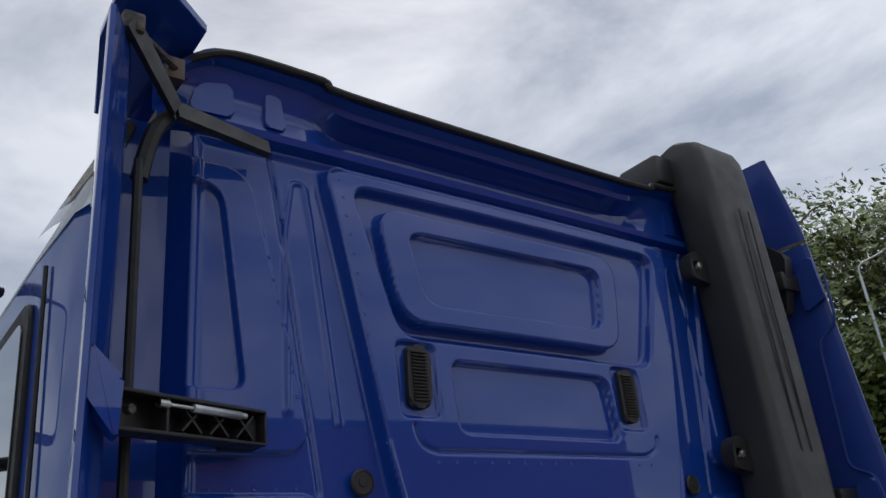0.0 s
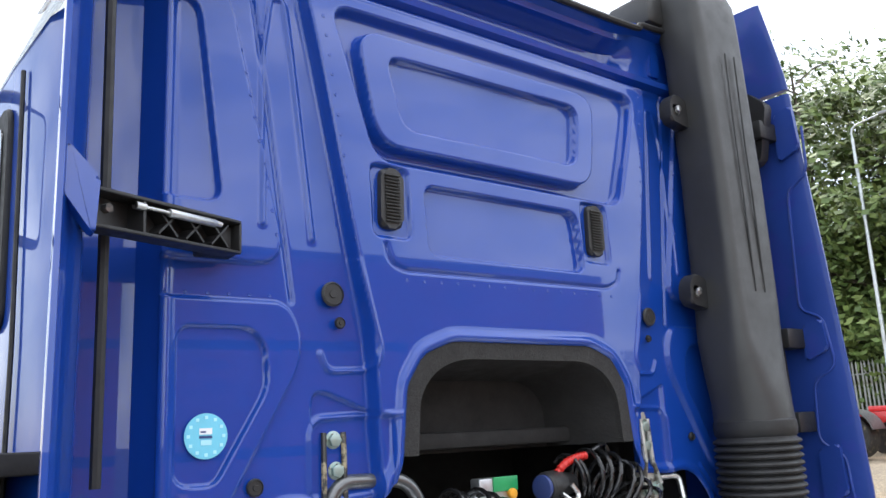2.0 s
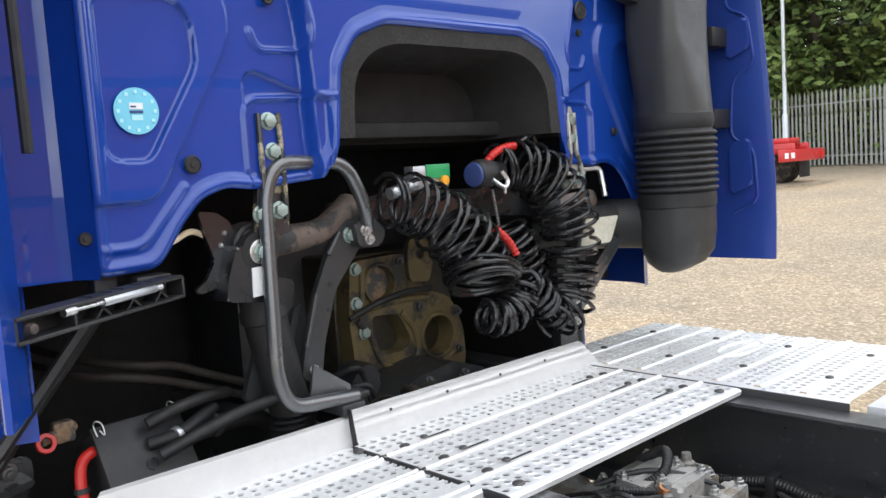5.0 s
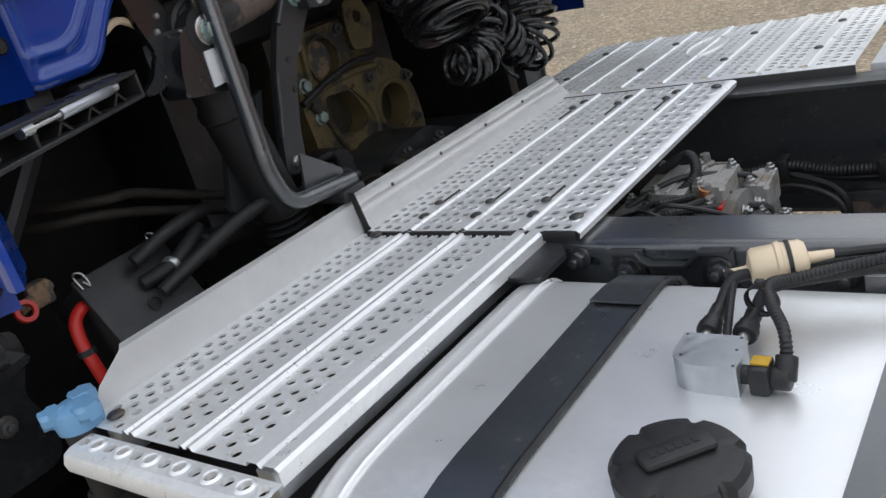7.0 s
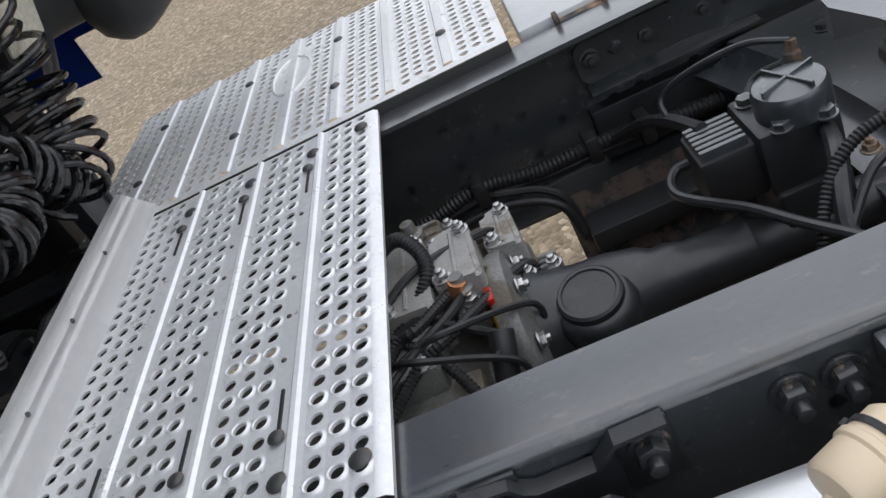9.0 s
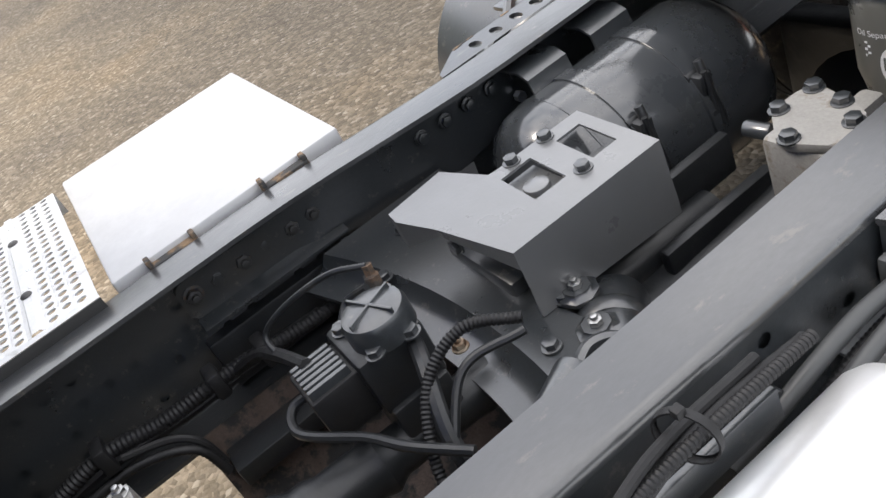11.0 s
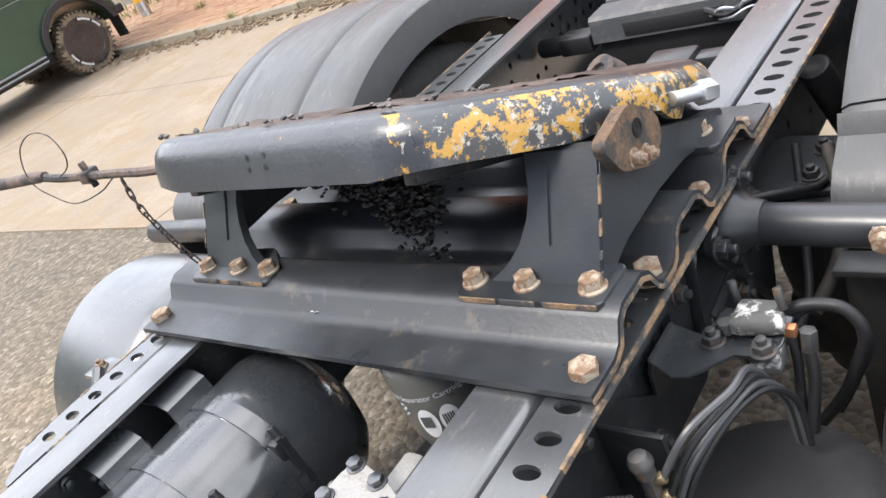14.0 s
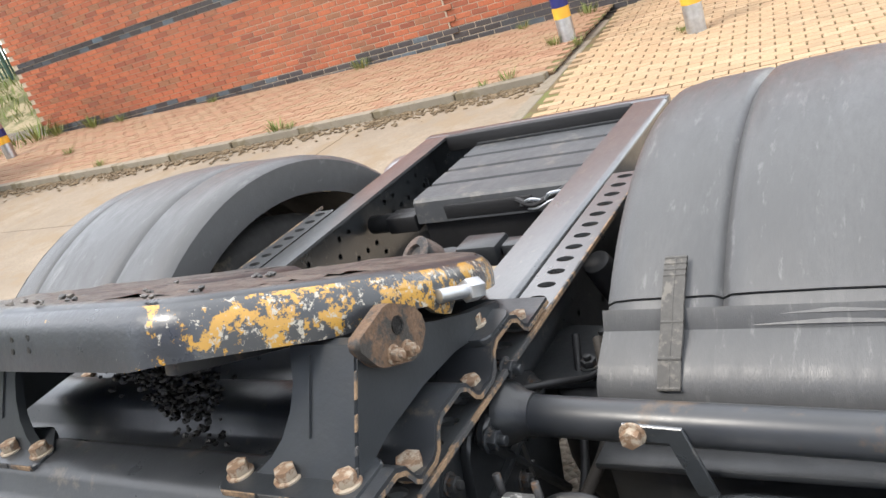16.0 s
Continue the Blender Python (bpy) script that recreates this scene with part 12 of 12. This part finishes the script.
for n, (x, y, s) in enumerate(((5.45, KERB_Y - 0.10, 0.17), (5.25, KERB_Y - 0.08, 0.12), (2.75, KERB_Y - 0.12, 0.14), (3.0, KERB_Y - 0.1, 0.09), (8.2, KERB_Y - 0.15, 0.12), (5.75, WALL_Y + 0.1, 0.20), (8.4, WALL_Y + 0.08, 0.14), (11.7, WALL_Y + 0.15, 0.30), (10.9, WALL_Y + 0.12, 0.28), (10.3, WALL_Y + 0.1, 0.2), (12.05, WALL_Y + 0.3, 0.4), (9.8, -9.4, 0.14), (2.6, -9.5, 0.15), (2.3, -9.3, 0.12), (1.2, -8.75, 0.08), (2.55, WALL_Y + 0.2, 0.18), (3.4, WALL_Y + 0.1, 0.14))):
    tuft((x, y, rise(x) + 0.06), s, 70, n)
pile = Pile()
for k in range(3500):
    x, y = rng.uniform(14.6, 24), rng.choice((rng.uniform(-17.2, -14.0), rng.gauss(-11.0, 0.7)))
    h = max(0, min(0.72, (-13.8 - y) * 0.24))
    s = rng.uniform(0.08, 0.28)
    a = rng.uniform(0, 6.28)
    tip = Vector((math.cos(a) * 0.5, math.sin(a) * 0.5, 1)) * s
    pile.leaf(Vector((x, y, rise(x) + h)) + tip * 0.45, tip, Vector((-math.sin(a), math.cos(a), 0)) * s * 0.12)
tagged(part("rough_grass", pile.mesh("rough_grass", GRASS), None, None), "rough dry green grass on the bank", "grass", "", "stuff")

# the street runs at a slant to the truck
street = Matrix.Translation((2.3, -10.95, 0)) @ Matrix.Rotation(radians(5.7), 4, "Z") @ Matrix.Translation((-2.3, 11.1, 0))
beyond = Matrix.Translation((-2.6, 0.6, -0.10)) @ street
for ob in [o for o in bpy.data.objects if o.parent is None]:
    kind_of = ob.name.split(".")[0]
    if kind_of in ("kerb", "leaf_litter", "pavement", "driveway", "brick_wall", "bollard", "weed_tuft"):
        ob.matrix_basis = street @ ob.matrix_basis
    elif kind_of in ("grass_bank", "rough_grass") or ob.name == "palisade_fence":
        ob.matrix_basis = beyond @ ob.matrix_basis

# dark green off-road vehicle standing across the road
def off_road_wheel(p, out, parent):
    hub = Vector((out, 0, 0))
    m = aim(p, hub)
    bm = bmesh.new()
    lathe(bm, [(0.215, -0.10), (0.33, -0.125), (0.375, -0.11), (0.395, -0.06), (0.40, 0.0), (0.395, 0.06), (0.375, 0.11), (0.33, 0.125), (0.215, 0.10)], m, 40, close=False)
    for k in range(40):
        for s in (-1, 1):
            box(bm, 0.36, 0.41, -0.016, 0.016, 0.02 * s if s > 0 else -0.12, 0.12 if s > 0 else -0.02, 0.004, m @ Matrix.Rotation(2 * math.pi * (k + 0.25 * s) / 40, 4, "Z"), seg=1)
    wh = part("wheel", bm, MUDDY, parent)
    bm = bmesh.new()
    lathe(bm, [(0.335, 0.122), (0.27, 0.128), (0.215, 0.118), (0.20, 0.10), (0.19, 0.03), (0.10, 0.02), (0.06, 0.06), (0.001, 0.062)], m, 36)
    for k in range(5):
        box(bm, 0.06, 0.19, -0.028, 0.028, 0.02, 0.07, 0.008, m @ Matrix.Rotation(2 * math.pi * k / 5, 4, "Z"))
    part("rim", bm, GLOSS_BLACK, wh)
    # raised white marks on the sidewall, as plain bars
    bm = bmesh.new()
    for c0, n in ((0.35, 13), (math.pi + 0.2, 13)):
        for k in range(n):
            if k in (5,):
                continue
            box(bm, 0.285, 0.312, -0.007, 0.007, 0.124, 0.1305, 0.0, m @ Matrix.Rotation(c0 + 0.085 * k, 4, "Z"))
    part("sidewall_marks", bm, WHITE, wh, "white sidewall marks")
    return wh


car = thing("off_road_vehicle", "dark green muddy off-road vehicle parked across the road", "vehicle", (10.8, -5.9, rise(10.8)))
CX, CZ = 10.02, rise(10.1)
YR, YF = -6.93, -4.72
for y in (YR, YF):
    off_road_wheel((CX + 0.12, y, CZ + 0.40), -1, car)
    off_road_wheel((CX + 1.62, y, CZ + 0.44), 1, car)
bm = bmesh.new()
side = [(YF + 1.05, 0.62), (YF + 1.05, 1.12), (YF + 0.9, 1.20), (YF - 0.25, 1.22), (YR - 0.62, 1.22), (YR - 0.66, 0.62)]
low = [(YR - 0.50, 0.58)]
for yc in (YR, YF):
    for k in range(11):
        a = math.pi - math.pi * k / 10
        low.append((yc + 0.52 * math.cos(a), 0.50 + 0.46 * math.sin(a)))
    if yc == YR:
        low += [(YR + 0.62, 0.50), (YF - 0.62, 0.50)]
outline = [(YF + 0.95, 0.58)] + side[1:] + low
prism(bm, outline, 0.0, 1.74, "x", 0.02)
bmesh.ops.transform(bm, matrix=Matrix.Translation((CX, 0, CZ)), verts=bm.verts[:])
body = part("body", bm, GREEN_PAINT, car)
bm = bmesh.new()
prism(bm, rounded([(YF + 0.05, 1.20), (YF - 0.35, 1.85), (YR - 0.55, 1.87), (YR - 0.62, 1.20)], 0.06), 0.05, 1.69, "x", 0.03)
bmesh.ops.transform(bm, matrix=Matrix.Translation((CX, 0, CZ)), verts=bm.verts[:])
cabin = part("cabin", bm, GREEN_PAINT, car)
for y0, y1 in ((YR - 0.45, YR + 0.62), (YR + 0.75, YF - 0.40)):
    bm = bmesh.new()
    prism(bm, rounded([(y0, 1.30), (y1, 1.30), (y1 - 0.05, 1.74), (y0 + 0.02, 1.74)], 0.05), 0.035, 0.052, "x", 0.004)
    bmesh.ops.transform(bm, matrix=Matrix.Translation((CX, 0, CZ)), verts=bm.verts[:])
    part("window", bm, GLASS, car)
for yc in (YR, YF):
    bm = bmesh.new()
    prof = [(yc + 0.58 * math.cos(math.pi * k / 14), 0.50 + 0.52 * math.sin(math.pi * k / 14)) for k in range(15)]
    inner = [(yc + 0.50 * math.cos(math.pi * k / 14), 0.50 + 0.44 * math.sin(math.pi * k / 14)) for k in range(14, -1, -1)]
    prism(bm, prof + inner, -0.07, 0.02, "x", 0.008)
    bmesh.ops.transform(bm, matrix=Matrix.Translation((CX, 0, CZ)), verts=bm.verts[:])
    part("arch_flare", bm, BLACK, car)
bm = bmesh.new()
for z in (0.42, 0.48):
    sweep(bm, [(CX - 0.02, YR + 0.62, CZ + z), (CX - 0.02, YF - 0.62, CZ + z)], 0.025, 8)
part("side_bar", bm, FRAME, car, "grey tubular side bar")
bm = bmesh.new()
box(bm, CX - 0.04, CX + 0.22, YR - 0.60, YR - 0.585, CZ + 0.22, CZ + 0.56, 0.004)
part("mud_flap", bm, RUBBER, car)
bm = bmesh.new()
box(bm, CX + 0.2, CX + 1.55, YR - 0.1, YF + 0.1, CZ + 0.34, CZ + 0.60, 0.03)
part("underbody", bm, FRAME_DARK, car)
bm = bmesh.new()
box(bm, CX + 0.05, CX + 1.69, YR - 0.78, YR - 0.64, CZ + 0.50, CZ + 0.62, 0.02)
part("bumper", bm, BLACK, car)

# ---- yard side: red trailer end, lamp post, wood ----
PX, PY = 25.4, 10.55
post = thing("street_lamp", "tall galvanised tubular street lamp", "street lamp", (PX, PY, rise(PX)))
bm = bmesh.new()
lathe(bm, [(0.105, 0.0), (0.105, 1.75), (0.075, 1.82), (0.070, 3.0), (0.05, 9.6), (0.001, 9.6)], Matrix.Translation((PX, PY, rise(PX))), 18)
part("column", bm, GALV, post)
bm = bmesh.new()
sweep(bm, corner_line([(PX, PY, rise(PX) + 9.5), (PX, PY, rise(PX) + 10.0), (PX + 0.2, PY - 0.9, rise(PX) + 10.2)], 0.3), 0.03, 10)
part("arm", bm, GALV, post)
bm = bmesh.new()
box(bm, PX + 0.1, PX + 0.34, PY - 1.5, PY - 0.85, rise(PX) + 10.14, rise(PX) + 10.26, 0.04)
part("lamp_head", bm, LIGHT_GREY, post)

TX, TY = 19.6, 8.55
TZ = rise(TX)
trailer = thing("red_trailer", "red truck chassis end with black mudguard and tail lamps", "trailer", (TX + 1.5, TY, TZ))
for y in (0.0, 0.85):
    bm = bmesh.new()
    box(bm, TX, TX + 7.0, TY + y, TY + y + 0.09, TZ + 0.82, TZ + 1.08, 0.01)
    part("frame_rail", bm, RED_PAINT, trailer)
bm = bmesh.new()
box(bm, TX - 0.08, TX + 0.04, TY - 0.72, TY + 1.75, TZ + 0.62, TZ + 0.92, 0.015)
part("tail_bar", bm, RED_PAINT, trailer, "red tail lamp bar")
for y in (-0.62, -0.25, 1.2, 1.55):
    bm = bmesh.new()
    box(bm, TX - 0.095, TX - 0.075, TY + y - 0.10, TY + y + 0.10, TZ + 0.70, TZ + 0.84, 0.005)
    part("tail_lamp", bm, RED if y < 0 else WHITE, trailer)
prof = [(TX + 1.0 + 0.62 * math.cos(math.pi * k / 14), TZ + 0.55 + 0.62 * math.sin(math.pi * k / 14)) for k in range(1, 14)]
for y0 in (-0.75, 1.1):
    bm = bmesh.new()
    strip(bm, prof, TY + y0, TY + y0 + 0.65, "y", 1, thick=0.02)
    part("mudguard", bm, GUARD, trailer)
for y0 in (-0.72, 1.15):
    wp = (TX + 1.0, TY + y0 + 0.28, TZ + 0.50)
    bm = bmesh.new()
    lathe(bm, [(0.25, -0.26), (0.46, -0.27), (0.50, -0.22), (0.50, 0.22), (0.46, 0.27), (0.25, 0.26), (0.24, 0.1), (0.001, 0.1)], aim(wp, (0, -1, 0)), 36)
    part("wheel", bm, TYRE, trailer)
bm = bmesh.new()
box(bm, TX + 0.32, TX + 0.335, TY - 0.74, TY - 0.10, TZ + 0.18, TZ + 0.66, 0.004)
part("mud_flap", bm, RUBBER, trailer)
bm = bmesh.new()
box(bm, TX + 0.2, TX + 0.9, TY + 0.1, TY + 0.8, TZ + 1.08, TZ + 1.22, 0.03)
part("deck_frame", bm, RED_PAINT, trailer)
bm = bmesh.new()
box(bm, TX + 2.6, TX + 5.0, TY - 0.3, TY + 1.2, TZ + 1.08, TZ + 1.2, 0.02)
part("deck_frame", bm, RED_PAINT, trailer)
trailer.location = (20.4, 9.2, TZ)
trailer.rotation_euler = (0, 0, math.pi / 2)


def tree(p, high, seed, spread=0.30, leaves=9000, low=0.12):
    r = random.Random(seed)
    ob = thing("tree", "tall leafy deciduous tree behind the fence", "tree", p, "trees behind the yard")
    base = Vector(p)
    bm = bmesh.new()
    top = base + Vector((r.uniform(-.6, .6), r.uniform(-.6, .6), high * 0.88))
    line = [base.lerp(top, t) + Vector((math.sin(t * 5 + seed) * 0.22, math.cos(t * 4 + seed) * 0.22, 0)) for t in [k / 10 for k in range(11)]]
    sweep(bm, line, 0.2, 8, radii=[0.017 * high * (1 - 0.9 * k / 10) + 0.01 for k in range(11)])
    tips = []
    for k in range(30):
        t = low + (0.95 - low) * (k + r.random()) / 30
        o = base.lerp(top, t)
        a = r.uniform(0, 6.28)
        reach = high * spread * (1 - 0.75 * abs(t - 0.45) ** 1.2) * r.uniform(0.55, 1.1)
        e = o + Vector((math.cos(a), math.sin(a), r.uniform(0.15, 0.7))) * reach
        mid = o.lerp(e, 0.5) + Vector((0, 0, reach * 0.08))
        sweep(bm, glide([o, mid, e], 3), 0.03, 5, radii=[0.05, 0.045, 0.04, 0.034, 0.028, 0.02, 0.012])
        for u in (0.45, 0.7, 0.9, 1.05):
            tips.append((o.lerp(e, u), reach * (0.26 - 0.08 * u)))
            for w in range(2):
                tips.append((o.lerp(e, u) + Vector((r.gauss(0, 1), r.gauss(0, 1), r.gauss(0, 0.7))) * reach * 0.22, reach * 0.15))
    part("trunk", bm, BARK, ob)
    pile = Pile()
    each = leaves // len(tips)
    for c, s in tips:
        for k in range(each):
            q = c + Vector((r.gauss(0, 1), r.gauss(0, 1), r.gauss(0, 0.75))) * s
            u = Vector((r.gauss(0, 1), r.gauss(0, 1), r.gauss(0, 0.6))).normalized() * r.uniform(0.20, 0.42)
            w = u.orthogonal().normalized() * u.length * 0.70
            pile.leaf(q, u, w)
    part("crown", pile.mesh("crown", LEAF), None, ob)
    return ob


for n, (x, y, h, count) in enumerate(((29.6, 18.5, 15.5, 11000), (31.0, 14.6, 17.0, 14000), (29.0, 11.2, 13.5, 13000), (31.5, 8.2, 14.0, 9000), (28.2, 6.4, 11.0, 8000), (33.0, 22.5, 15.5, 7000), (30.5, 3.0, 12.0, 7000), (35.5, 17.5, 17.0, 7000), (35.0, 11.0, 16.0, 7000))):
    tree((x, y, rise(x)), h, 20 + n, leaves=count, low=0.06 if n in (2, 4) else 0.12)
# scrub between the trunks
pile = Pile()
r = random.Random(77)
for k in range(420):
    u = r.random()
    c = Vector((28.0 + r.uniform(0.2, 3.2) - 2.6 * (1 - u), 1.0 + 22 * u, rise(28) + abs(r.gauss(0.6, 1.5))))
    for i in range(42):
        q = c + Vector((r.gauss(0, 0.35), r.gauss(0, 0.35), r.gauss(0, 0.3)))
        a = Vector((r.gauss(0, 1), r.gauss(0, 1), r.gauss(0, 0.6))).normalized() * r.uniform(0.12, 0.30)
        pile.leaf(q, a, a.orthogonal().normalized() * a.length * 0.6)
tagged(part("undergrowth", pile.mesh("undergrowth", LEAF), None, None), "dense green scrub growing through the fence", "undergrowth", "", "stuff")
bm = bmesh.new()
rows = []
for k in range(24):
    x, y = 40 + 3 * math.sin(k), -14 + 3.0 * k
    rows.append([bm.verts.new((x + (0.9 * math.sin(k * 2.1 + h)), y, h)) for h in (-0.5, 3, 6, 8.0 + 2.5 * math.sin(k * 1.7))])
for a, b in zip(rows, rows[1:]):
    for k in range(3):
        bm.faces.new((a[k], b[k], b[k + 1], a[k + 1]))
single("backdrop", bm, surface("far_wood", (0.03, 0.055, 0.018), 0.95, 0, 0.7, 1.1, grain=0.6, grain_scale=6.0, bump=0.25, bump_scale=3.0), "dark green mass of the wood further back", "wood", kind="structure")
